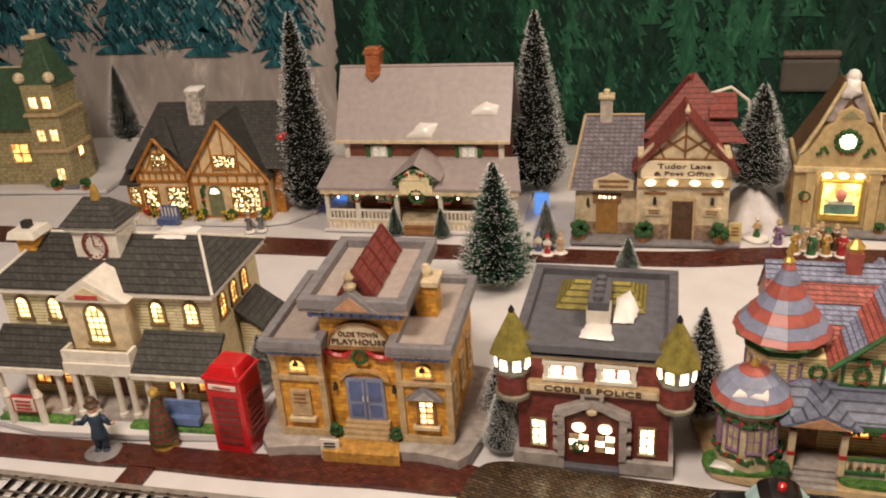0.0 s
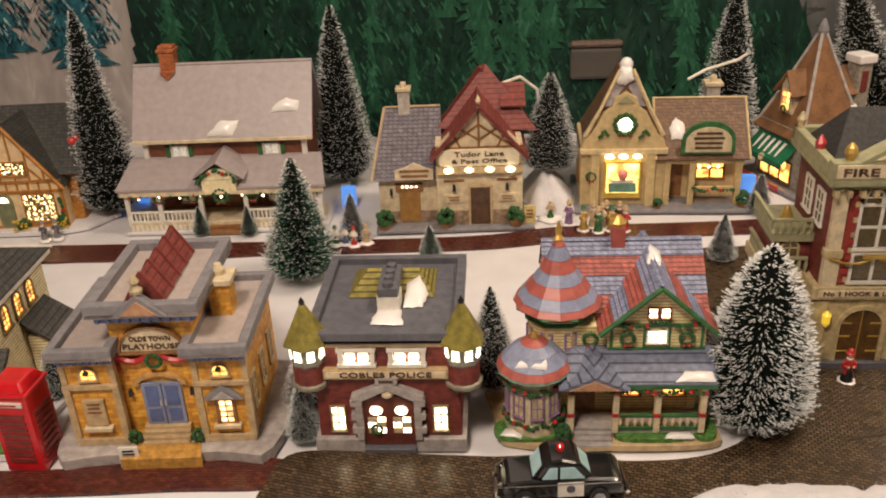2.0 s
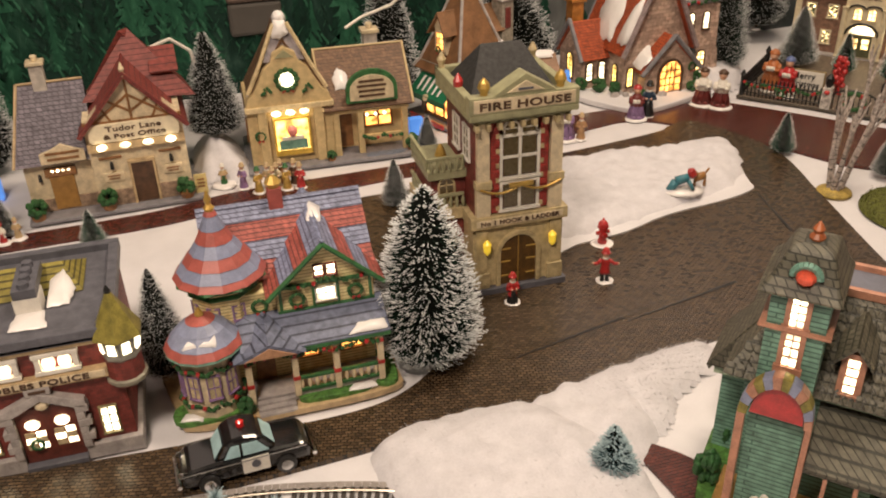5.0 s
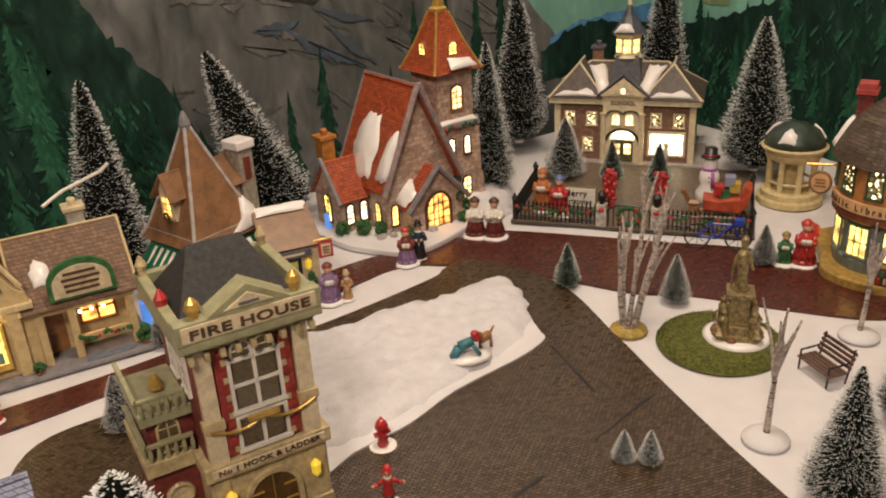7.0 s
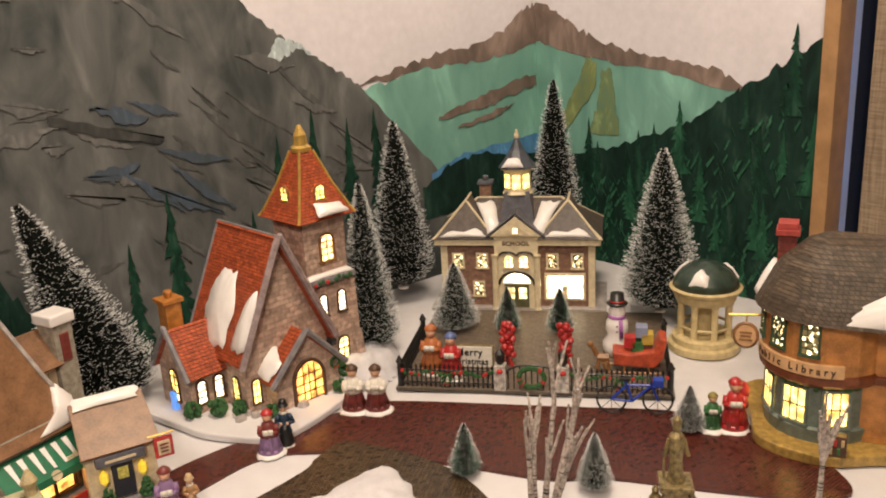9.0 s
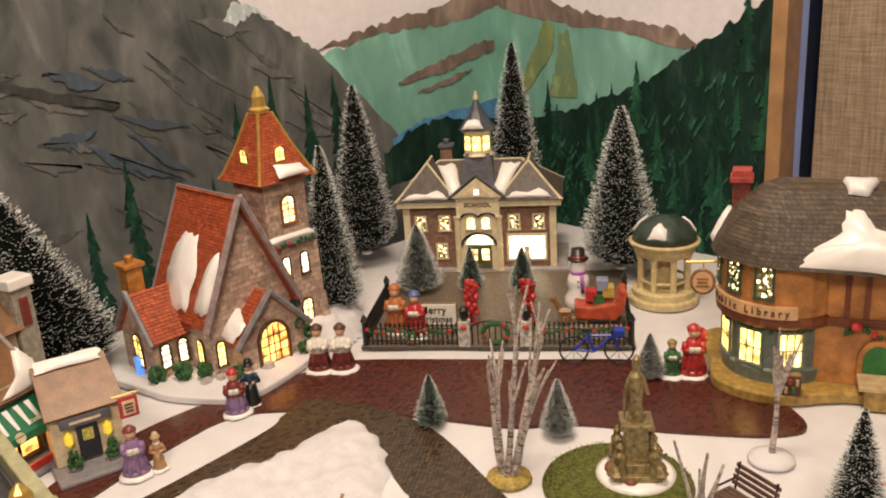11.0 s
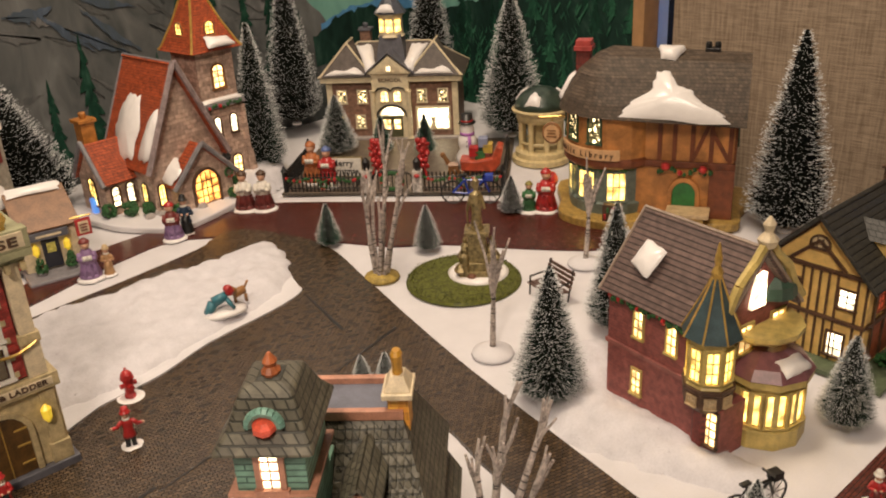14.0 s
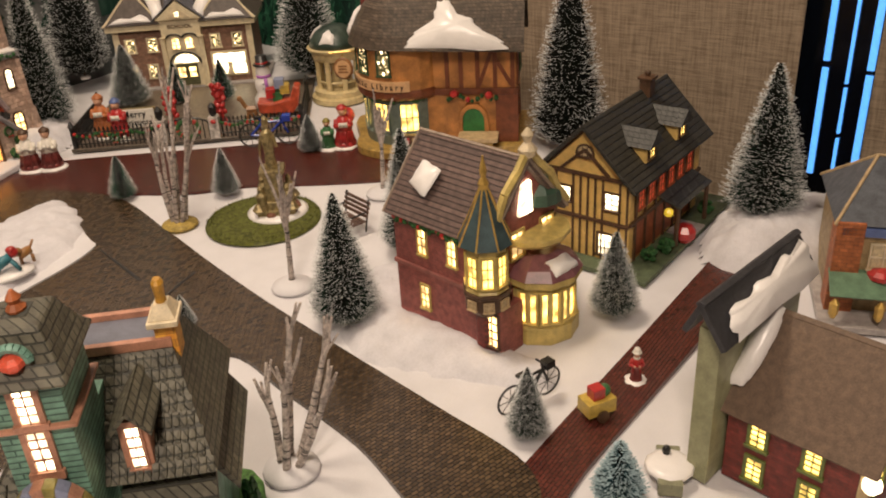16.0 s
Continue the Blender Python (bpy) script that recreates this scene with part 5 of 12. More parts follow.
def victorian_house():
    t = thing("victorian_house", "cream and green ornate house model with lilac and salmon banded roofs", "model building", 0.302, 0.506, 0, 0)
    SAL = mat("salmon_roof", (0.42, 0.105, 0.085), 0.5, var=0.2)
    SALT = courses("salmon_tile", (0.46, 0.115, 0.09), (0.24, 0.07, 0.06), 0.006, 0.0028, depth=0.8, gap=0.14, var=0.25)
    LILT = courses("lilac_tile", (0.27, 0.30, 0.44), (0.15, 0.16, 0.25), 0.006, 0.0028, depth=0.8, gap=0.14, var=0.2)
    part("base", G().plate(smooth_loop([(-0.092, 0.015), (-0.075, -0.006), (0.0, -0.010), (0.085, -0.006), (0.094, 0.02), (0.09, 0.12), (-0.09, 0.12)], 4), 0, 0.006), TAN, t)
    for x0, x1, y0, y1 in ((-0.090, -0.045, -0.003, 0.02), (0.012, 0.062, -0.005, 0.008), (0.072, 0.090, 0.0, 0.04)):
        part("lawn", G().plate(smooth_loop([(x0, y0), (x1, y0), (x1, y1), (x0, y1)], 4), 0.005, 0.0105), GRASS, t, bevel=0.001)
    snow_patch(t, [(-0.090, -0.002, 0.0095), (-0.072, -0.006, 0.0095), (-0.070, 0.002, 0.0105), (-0.086, 0.006, 0.0105)])
    snow_patch(t, [(0.045, -0.006, 0.0095), (0.072, -0.006, 0.0095), (0.070, 0.001, 0.0105), (0.050, 0.001, 0.0105)])
    CLAPC = courses("cream_clapboard", (0.74, 0.60, 0.30), (0.52, 0.40, 0.18), 0.2, 0.003, depth=0.6, var=0.1, gap=0.16)
    part("wall", G().box(-0.045, 0.078, 0.030, 0.118, 0.006, 0.098), CLAPC, t)
    # main gable, faces front
    gx, gw = 0.040, 0.040
    part("gable", G().prism([(gx - gw, 0.078), (gx + gw, 0.078), (gx + gw, 0.103), (gx, 0.137), (gx - gw, 0.103)], 0.026, 0.04), CLAPC, t)
    rf = part("roof", G().prism([(gx - gw - 0.004, 0.0945), (gx + gw + 0.004, 0.0945), (gx, 0.1345)], 0.034, 0.120), SAL, t, "steep roof of salmon and lilac tile bands", bevel=0)
    nb = 4
    for k in range(nb):
        for s in (-1, 1):
            u0, u1 = k / nb, (k + 1) / nb
            P = lambda u, y, up: (gx + s * (gw + 0.009) * (1 - u), y, 0.0955 + 0.0450 * u + up)
            q = [P(u0, 0.018, 0.0024), P(u0, 0.122, 0.0024), P(u1 + 0.03, 0.122, 0.0008), P(u1 + 0.03, 0.018, 0.0008)]
            part("tile_band", G().slab(*(q if s > 0 else [q[1], q[0], q[3], q[2]]), 0.0022), (SALT, LILT)[k % 2], rf, bevel=0)
    tr = G()
    for s in (-1, 1):
        tr.tube((gx + s * (gw + 0.008), 0.0175, 0.096), (gx, 0.0175, 0.1395), 0.0022)
    part("trim", tr, GREEN, rf, bevel=0)
    # rear cross roof
    rr = part("roof", G().put([(-0.051, 0.046, 0.097), (0.085, 0.046, 0.097), (0.085, 0.134, 0.101), (-0.051, 0.134, 0.101), (-0.051, 0.095, 0.145), (0.085, 0.095, 0.145)], [(0, 1, 5, 4), (2, 3, 4, 5), (1, 2, 5), (3, 0, 4), (3, 2, 1, 0)]), SAL, t, "rear roof of lilac and salmon tile bands", bevel=0)
    for k in range(4):
        u0, u1 = k / 4, (k + 1) / 4 + 0.03
        F = lambda x, u, up: (x, 0.045 + 0.050 * u, 0.0985 + 0.048 * u + up)
        B = lambda x, u, up: (x, 0.135 - 0.040 * u, 0.1035 + 0.043 * u + up)
        part("tile_band", G().slab(F(-0.052, u0, 0.0022), F(0.086, u0, 0.0022), F(0.086, u1, 0.0006), F(-0.052, u1, 0.0006), 0.0022), (SALT, LILT)[k % 2], rr, bevel=0)
        part("tile_band", G().slab(B(0.086, u0, 0.0022), B(-0.052, u0, 0.0022), B(-0.052, u1, 0.0006), B(0.086, u1, 0.0006), 0.0022), (SALT, LILT)[k % 2], rr, bevel=0)
    part("wall", G().prism([(-0.05, 0.098), (0.084, 0.098), (0.084, 0.10), (-0.05, 0.10)], 0.046, 0.13), CLAPC, t)
    ch = part("chimney", G().box(0.008, 0.020, 0.088, 0.100, 0.130, 0.160), SAL, t)
    part("cap", G().lathe([(0.006, 0.160), (0.0075, 0.164), (0.002, 0.170)], 0.014, 0.094, 8), GOLD, ch, bevel=0)
    snow_patch(t, [(0.034, 0.062, 0.139), (0.046, 0.060, 0.137), (0.050, 0.088, 0.135), (0.040, 0.094, 0.140)], (0.3, 0, 1), 0.004)
    for x in (0.036, 0.046):
        window(t, at(x, 0.0255, 0.108), 0.007, 0.009, 1, 2, LITW, DKRED, rim=0.001)
    window(t, at(0.040, 0.0255, 0.085), 0.015, 0.011, 2, 2, LITW, WHITE, rim=0.0012)
    tm = G()
    for x in (0.003, 0.030, 0.050, 0.077):
        tm.box(x - 0.0012, x + 0.0012, 0.0245, 0.027, 0.078, 0.1015)
    tm.box(0.0, 0.08, 0.0245, 0.027, 0.0775, 0.080).box(0.0, 0.08, 0.0245, 0.027, 0.0995, 0.1025)
    part("trim", tm, GREEN, t)
    wreath(t, at(0.016, 0.024, 0.0895), 0.0055)
    wreath(t, at(0.064, 0.024, 0.0895), 0.0055)
    wreath(t, at(-0.014, 0.0295, 0.086), 0.0055)
    garland(t, [(0.004, 0.0225, 0.105), (0.022, 0.0225, 0.101), (0.040, 0.0225, 0.106), (0.058, 0.0225, 0.101), (0.076, 0.0225, 0.105)], 0.0022)
    # porch
    BL = courses("blue_slate", (0.16, 0.18, 0.26), (0.09, 0.10, 0.15), 0.2, 0.004, depth=0.7, gap=0.12, var=0.15)
    pr = G().slab((-0.035, -0.004, 0.063), (0.086, -0.004, 0.063), (0.086, 0.030, 0.080), (-0.035, 0.030, 0.080), 0.003)
    prf = part("porch_roof", pr, BL, t, "grey-blue sloping porch roof")
    part("fascia", G().box(-0.035, 0.086, -0.0035, -0.001, 0.0575, 0.0615), GREEN, prf)
    pd = G().slab((-0.040, -0.008, 0.060), (-0.040, 0.020, 0.060), (-0.013, 0.020, 0.0765), (-0.013, -0.008, 0.0765), 0.003)
    pd = G()
    pd.put([(-0.042, -0.009, 0.060), (-0.013, -0.009, 0.073), (0.016, -0.009, 0.060), (-0.042, 0.028, 0.062), (-0.013, 0.028, 0.082), (0.016, 0.028, 0.062)], [(0, 3, 4, 1)[::-1], (1, 4, 5, 2)[::-1], (0, 1, 2), (5, 4, 3)])
    part("porch_gable", pd, BL, t, bevel=0)
    part("tympanum", G().prism([(-0.034, 0.0602), (0.008, 0.0602), (-0.013, 0.0698)], -0.0096, -0.008), mat("salmon", (0.5, 0.27, 0.15)), t)
    part("porch_floor", G().box(-0.035, 0.080, 0.002, 0.03, 0.006, 0.014), STONE, t)
    for x in (-0.031, 0.006, 0.040, 0.077):
        po = part("post", G().box(x - 0.0026, x + 0.0026, -0.001, 0.0042, 0.012, 0.060), CREAM, t)
        part("ribbon", G().box(x - 0.0030, x + 0.0030, -0.0014, 0.0046, 0.028, 0.032).box(x - 0.0030, x + 0.0030, -0.0014, 0.0046, 0.050, 0.054), RED, po)
    rl = G().box(0.006, 0.077, 0.0, 0.003, 0.027, 0.030).box(0.006, 0.077, 0.0, 0.003, 0.015, 0.018)
    part("railing", rl, GREEN, t)
    for k in range(11):
        part("baluster", G().lathe([(0.001, 0.018), (0.0018, 0.022), (0.001, 0.027)], 0.010 + 0.0062 * k, 0.0015, 6), CREAM, t, bevel=0)
    st = G()
    for k in range(4):
        st.box(-0.028, 0.003, -0.010 + 0.004 * k, 0.004, 0.004 + 0.0028 * k, 0.0068 + 0.0028 * k)
    part("steps", st, STONE, t)
    part("door", G().box(-0.024, -0.008, 0.0285, 0.031, 0.014, 0.045), WOOD, t)
    window(t, at(0.022, 0.0295, 0.030), 0.014, 0.016, 2, 1, GLOW, WOOD)
    window(t, at(0.058, 0.0295, 0.030), 0.018, 0.018, 2, 1, GLOW, WOOD)
    garland(t, [(-0.030, -0.002, 0.054), (-0.012, -0.002, 0.058), (0.006, -0.002, 0.053), (0.022, -0.002, 0.056), (0.040, -0.002, 0.052), (0.06, -0.002, 0.056), (0.077, -0.002, 0.052)], 0.002)
    snow_patch(t, [(0.052, -0.003, 0.0645), (0.084, -0.003, 0.0645), (0.084, 0.006, 0.0685), (0.060, 0.006, 0.0685)], (0, -0.45, 1))
    # corner turret (large) and round bay (small)
    tx, ty = -0.040, 0.052
    tw = part("turret", G().lathe([(0.027, 0.03), (0.027, 0.112)], tx, ty, 8, 0.39), CLAPC, t)
    for a in (-158, -113, -68, -23):
        an = math.radians(a + 0)
        window(tw, at(tx + 0.0252 * math.cos(an), ty + 0.0252 * math.sin(an), 0.079, a + 90), 0.0085, 0.012, 2, 2, DIMP, PURPLE, rim=0.0012)
    part("cornice", G().lathe([(0.028, 0.098), (0.030, 0.100), (0.028, 0.102)], tx, ty, 8, 0.39), GREEN, tw, bevel=0)
    part("eave", G().lathe([(0.034, 0.107), (0.038, 0.110), (0.036, 0.1125)], tx, ty, 8, 0.39), GREEN, tw, bevel=0)
    banded_cone(tw, "cone_roof", tx, ty, [(0.037, 0.112), (0.033, 0.117), (0.027, 0.125), (0.0205, 0.133), (0.0145, 0.142), (0.0095, 0.152), (0.005, 0.163), (0.002, 0.169)], [SAL, LILAC], 12)
    part("finial", G().lathe([(0.0035, 0.166), (0.0045, 0.169), (0.002, 0.172), (0.003, 0.176), (0.0006, 0.184)], tx, ty, 8), GOLD, tw, bevel=0)
    bx, by = -0.061, 0.020
    b = part("bay", G().lathe([(0.025, 0.006), (0.026, 0.018), (0.023, 0.020), (0.023, 0.066)], bx, by, 12), CREAM, t, "rounded cream bay with garlands")
    for a in (-165, -125, -85, -45):
        an = math.radians(a)
        window(b, at(bx + 0.0226 * math.cos(an), by + 0.0226 * math.sin(an), 0.028, a + 90), 0.009, 0.021, 2, 2, DIMP, PURPLE, rim=0.001)
    for z in (0.021, 0.055):
        pts = [(bx + 0.0255 * math.cos(math.radians(a)), by + 0.0255 * math.sin(math.radians(a)), z + 0.0025 * math.cos(math.radians(a * 9))) for a in range(-190, 11, 10)]
        garland(b, pts, 0.0022)
    part("eave", G().lathe([(0.027, 0.063), (0.032, 0.067), (0.030, 0.070)], bx, by, 14), TEAL, b, bevel=0)
    banded_cone(b, "cone_roof", bx, by, [(0.031, 0.069), (0.027, 0.075), (0.019, 0.084), (0.011, 0.090), (0.003, 0.094)], [SAL, LILAC, LILAC, SAL], 14)
    part("finial", G().lathe([(0.003, 0.092), (0.0038, 0.095), (0.0006, 0.101)], bx, by, 8), GOLD, b, bevel=0)
    snow_patch(b, [(-0.078, 0.000, 0.0765), (-0.052, -0.004, 0.0765), (-0.050, 0.006, 0.082), (-0.072, 0.008, 0.082)], (0, -0.8, 1), 0.003)
    bush(t, -0.037, -0.002, 0.006, 0.008)


victorian_house()


def fire_house():
    t = thing("fire_house", "tall cream and red fire station model with a sage parapet", "model building", 0.5445, 0.6195, 0, -1)
    SAGE = mat("sage_trim", (0.34, 0.33, 0.19), 0.5, var=0.2)
    BUFF = mat("buff_stone", (0.55, 0.44, 0.24), 0.5, var=0.3)
    FRED = courses("fire_red_brick", (0.40, 0.045, 0.035), (0.26, 0.05, 0.04), 0.0055, 0.0028, depth=0.6)
    part("base", G().box(-0.050, 0.050, -0.006, 0.10, 0, 0.009), SLATE, t, bevel=0.001)
    part("wall", G().box(-0.046, 0.046, 0.0, 0.096, 0.009, 0.078), BUFF, t)
    part("wall", G().box(-0.043, 0.043, 0.003, 0.094, 0.086, 0.186), RBRICK, t)
    sg = part("band", G().box(-0.049, 0.049, -0.005, 0.098, 0.076, 0.088), BUFF, t)
    part("face", G().box(-0.044, 0.044, -0.0056, 0, 0.0785, 0.0855), CREAM, sg)
    lettering(sg, "No 1 HOOK & LADDER", at(0, -0.0058, 0.082), 0.0062, DKWOOD, width=0.080)
    # garage door
    k = 10
    g = G().box(-0.023, -0.0185, -0.003, 0.002, 0.009, 0.045).box(0.0185, 0.023, -0.003, 0.002, 0.009, 0.045)
    for i in range(k):
        a, b = math.pi * i / k, math.pi * (i + 1) / k
        g.prism([(0.0185 * math.cos(a), 0.045 + 0.0185 * math.sin(a)), (0.023 * math.cos(a), 0.045 + 0.023 * math.sin(a)), (0.023 * math.cos(b), 0.045 + 0.023 * math.sin(b)), (0.0185 * math.cos(b), 0.045 + 0.0185 * math.sin(b))], -0.003, 0.002)
    part("arch", g, BUFF, t)
    door = part("door", G().prism([(-0.0185, 0.009), (0.0185, 0.009)] + [(0.0185 * math.cos(math.pi * i / k), 0.045 + 0.0185 * math.sin(math.pi * i / k)) for i in range(k + 1)], -0.0008, 0.002), mat("brown_door", (0.12, 0.06, 0.015), 0.4, var=0.4), t, "brown arched double door with brass hinges")
    h = G().box(-0.0005, 0.0005, -0.0016, 0, 0.009, 0.063)
    for s in (-1, 1):
        for z in (0.018, 0.034, 0.048):
            h.box(*sorted((s * 0.018, s * 0.008)), -0.0018, 0, z, z + 0.0018)
    part("hinge", h, GOLD, door)
    for s in (-1, 1):
        pl = part("pilaster", G().box(*sorted((s * 0.030, s * 0.046)), -0.004, 0.002, 0.009, 0.026).box(*sorted((s * 0.032, s * 0.044)), -0.002, 0.002, 0.026, 0.074), BUFF, t)
        ln = part("lantern", G().lathe([(0.001, 0.048), (0.0036, 0.052), (0.0042, 0.060), (0.001, 0.064)], s * 0.0335, -0.0055, 8), mat("yellow_lamp", (0.9, 0.62, 0.05), 0.35, emit=0.5, var=0.1), t, bevel=0)
        part("column", G().box(*sorted((s * 0.029, s * 0.043)), -0.003, 0.004, 0.088, 0.120, 1), CREAM, t)
        part("column", G().box(*sorted((s * 0.030, s * 0.042)), -0.003, 0.004, 0.122, 0.183), CREAM, t)
        part("capital", G().box(*sorted((s * 0.028, s * 0.044)), -0.0045, 0.004, 0.117, 0.125), BUFF, t)
        bp = part("brick_panel", G().box(*sorted((s * 0.0205, s * 0.0285)), -0.0006, 0.004, 0.090, 0.180), FRED, t, "bright red toothed brick strip")
        for i in range(12):
            z = 0.0925 + 0.0073 * i
            part("quoin", G().box(*sorted((s * 0.0200, s * (0.0235 + 0.0025 * (i % 2)))), -0.0018, 0.003, z, z + 0.0044), FRED if i % 2 else BUFF, bp, bevel=0)
    window(t, at(0, -0.0002, 0.126), 0.034, 0.040, 2, 2, DARKP, WHITE, rim=0.0028)
    window(t, at(-0.0085, -0.0004, 0.168), 0.013, 0.006, 1, 1, DARKP, WHITE, arch=True)
    window(t, at(0.0085, -0.0004, 0.168), 0.013, 0.006, 1, 1, DARKP, WHITE, arch=True)
    window(t, at(0, -0.0002, 0.093), 0.034, 0.026, 2, 1, DARKP, WHITE, rim=0.0028)
    gg = G()
    for i in range(12):
        a, b = i / 12, (i + 1) / 12
        f = lambda q: (-0.040 + 0.08 * q, -0.005, 0.118 - 0.006 * math.sin(math.pi * ((2 * q) % 1)))
        gg.tube(f(a), f(b), 0.0012)
    part("garland", gg, GOLD, t, "gold swag garland", bevel=0)
    part("cornice", G().box(-0.047, 0.047, -0.006, 0.098, 0.183, 0.188).box(-0.052, 0.052, -0.012, 0.102, 0.188, 0.194), SAGE, t, bevel=0.0009)
    pp = part("parapet", G().box(-0.052, 0.052, -0.012, 0.0, 0.194, 0.210).box(-0.052, -0.044, 0.0, 0.102, 0.194, 0.207).box(0.044, 0.052, 0.0, 0.102, 0.194, 0.207).box(-0.052, 0.052, 0.094, 0.102, 0.194, 0.207), SAGE, t, bevel=0.0009)
    part("face", G().box(-0.048, 0.048, -0.0126, -0.011, 0.196, 0.208), CREAM, pp)
    lettering(pp, "FIRE HOUSE", at(0, -0.0128, 0.201), 0.0098, DKWOOD, width=0.086, bold=0.0003)
    pd = part("pediment", G().prism([(-0.030, 0.210), (0.030, 0.210), (0, 0.228)], -0.012, 0.006), SAGE, t)
    part("tympanum", G().prism([(-0.018, 0.212), (0.018, 0.212), (0, 0.222)], -0.0128, -0.011), CREAM, pd)
    bars(pd, at(0, -0.013, 0.2148), 0.018, 0.004, 1, SLATE)
    part("deck", G().box(-0.044, 0.044, 0.0, 0.094, 0.194, 0.198), SLATE, t)
    part("hipped_roof", G().put([(-0.042, 0.016, 0.198), (0.042, 0.016, 0.198), (0.042, 0.093, 0.198), (-0.042, 0.093, 0.198), (-0.020, 0.055, 0.238), (0.020, 0.055, 0.238)], [(0, 1, 5, 4), (1, 2, 5), (2, 3, 4, 5), (3, 0, 4)]), mat("charcoal_felt", (0.035, 0.034, 0.034), 0.75, var=0.35, size=250, bump=0.8), t, "charcoal hipped roof")
    for x in (-0.036, 0.036):
        part("urn", G().lathe([(0.004, 0.208), (0.0035, 0.212), (0.006, 0.217), (0.0045, 0.221), (0.001, 0.225)], x, -0.004, 8), GOLD, t, bevel=0)
    part("ornament", G().lathe([(0.004, 0.205), (0.005, 0.212), (0.001, 0.219)], -0.048, 0.035, 8), RED, t, bevel=0)
    for i in range(9):
        x = -0.044 + 0.011 * i
        part("bracket", G().box(x - 0.0018, x + 0.0018, -0.0105, -0.003, 0.1775, 0.1835), BUFF, t, bevel=0)
    part("wreath_swag", G().box(-0.012, 0.012, -0.0075, -0.004, 0.117, 0.1215), GOLD, t, "gold wreath cluster on the swag", bevel=0.001)
    for s in (-1, 1):
        part("finial", G().lathe([(0.0036, 0.207), (0.003, 0.210), (0.0048, 0.215), (0.0012, 0.222)], s * 0.047, 0.094, 8), BUFF, t, bevel=0)
    for z0, z1, hh in ((0.100, 0.016, 0.030), (0.140, 0.016, 0.030)):
        for y in (0.026, 0.058):
            window(t, at(0.0435, y, z0, 90), z1, hh, 2, 3, DARKP, WHITE, rim=0.002)
            if z0 > 0.12:
                window(t, at(-0.0435, y, z0, -90), z1, hh, 2, 3, DARKP, WHITE, rim=0.002)
    # lower side wing with balcony
    part("wing", G().box(-0.080, -0.046, 0.030, 0.094, 0.009, 0.078), RBRICK, t)
    part("wing", G().box(-0.077, -0.043, 0.034, 0.092, 0.086, 0.120), RBRICK, t)
    part("band", G().box(-0.084, -0.043, 0.026, 0.098, 0.076, 0.088), BUFF, t)
    part("band", G().box(-0.081, -0.043, 0.029, 0.096, 0.118, 0.127), SAGE, t)
    for z in (0.088, 0.127):
        rl = part("railing", G().box(-0.082, -0.046, 0.0265, 0.030, z + 0.012, z + 0.015).box(-0.083, -0.0795, 0.0265, 0.096, z + 0.012, z + 0.015), SAGE, t)
        for i in range(6):
            part("baluster", G().lathe([(0.0012, z), (0.002, z + 0.006), (0.001, z + 0.012)], -0.078 + 0.0062 * i, 0.028, 6), SAGE, rl, bevel=0)
        for i in range(9):
            part("baluster", G().lathe([(0.0012, z), (0.002, z + 0.006), (0.001, z + 0.012)], -0.0812, 0.035 + 0.0068 * i, 6), SAGE, rl, bevel=0)
    g = G()
    for i in range(16):
        a = 2 * math.pi * i / 16
        g.tube((-0.063 + 0.009 * math.cos(a), 0.0285, 0.052 + 0.009 * math.sin(a)), (-0.063 + 0.009 * math.cos(a + 0.39), 0.0285, 0.052 + 0.009 * math.sin(a + 0.39)), 0.0022)
    part("round_window", g, BUFF, t, bevel=0)
    part("pane", G().lathe([(0.0001, -0.001), (0.009, -0.0005), (0.009, 0.001)], 0, 0, 14), DIMP, t, bevel=0).matrix_local = pose(-0.063, 0.030, 0.052, 90)
    part("bell", G().lathe([(0.006, 0.130), (0.005, 0.134), (0.003, 0.139), (0.0008, 0.142)], -0.060, 0.06, 10), GOLD, t, "brass bell on the balcony", bevel=0)
    window(t, at(-0.062, 0.0335, 0.092), 0.014, 0.018, 2, 2, DARKP, BUFF, arch=True)


fire_house()


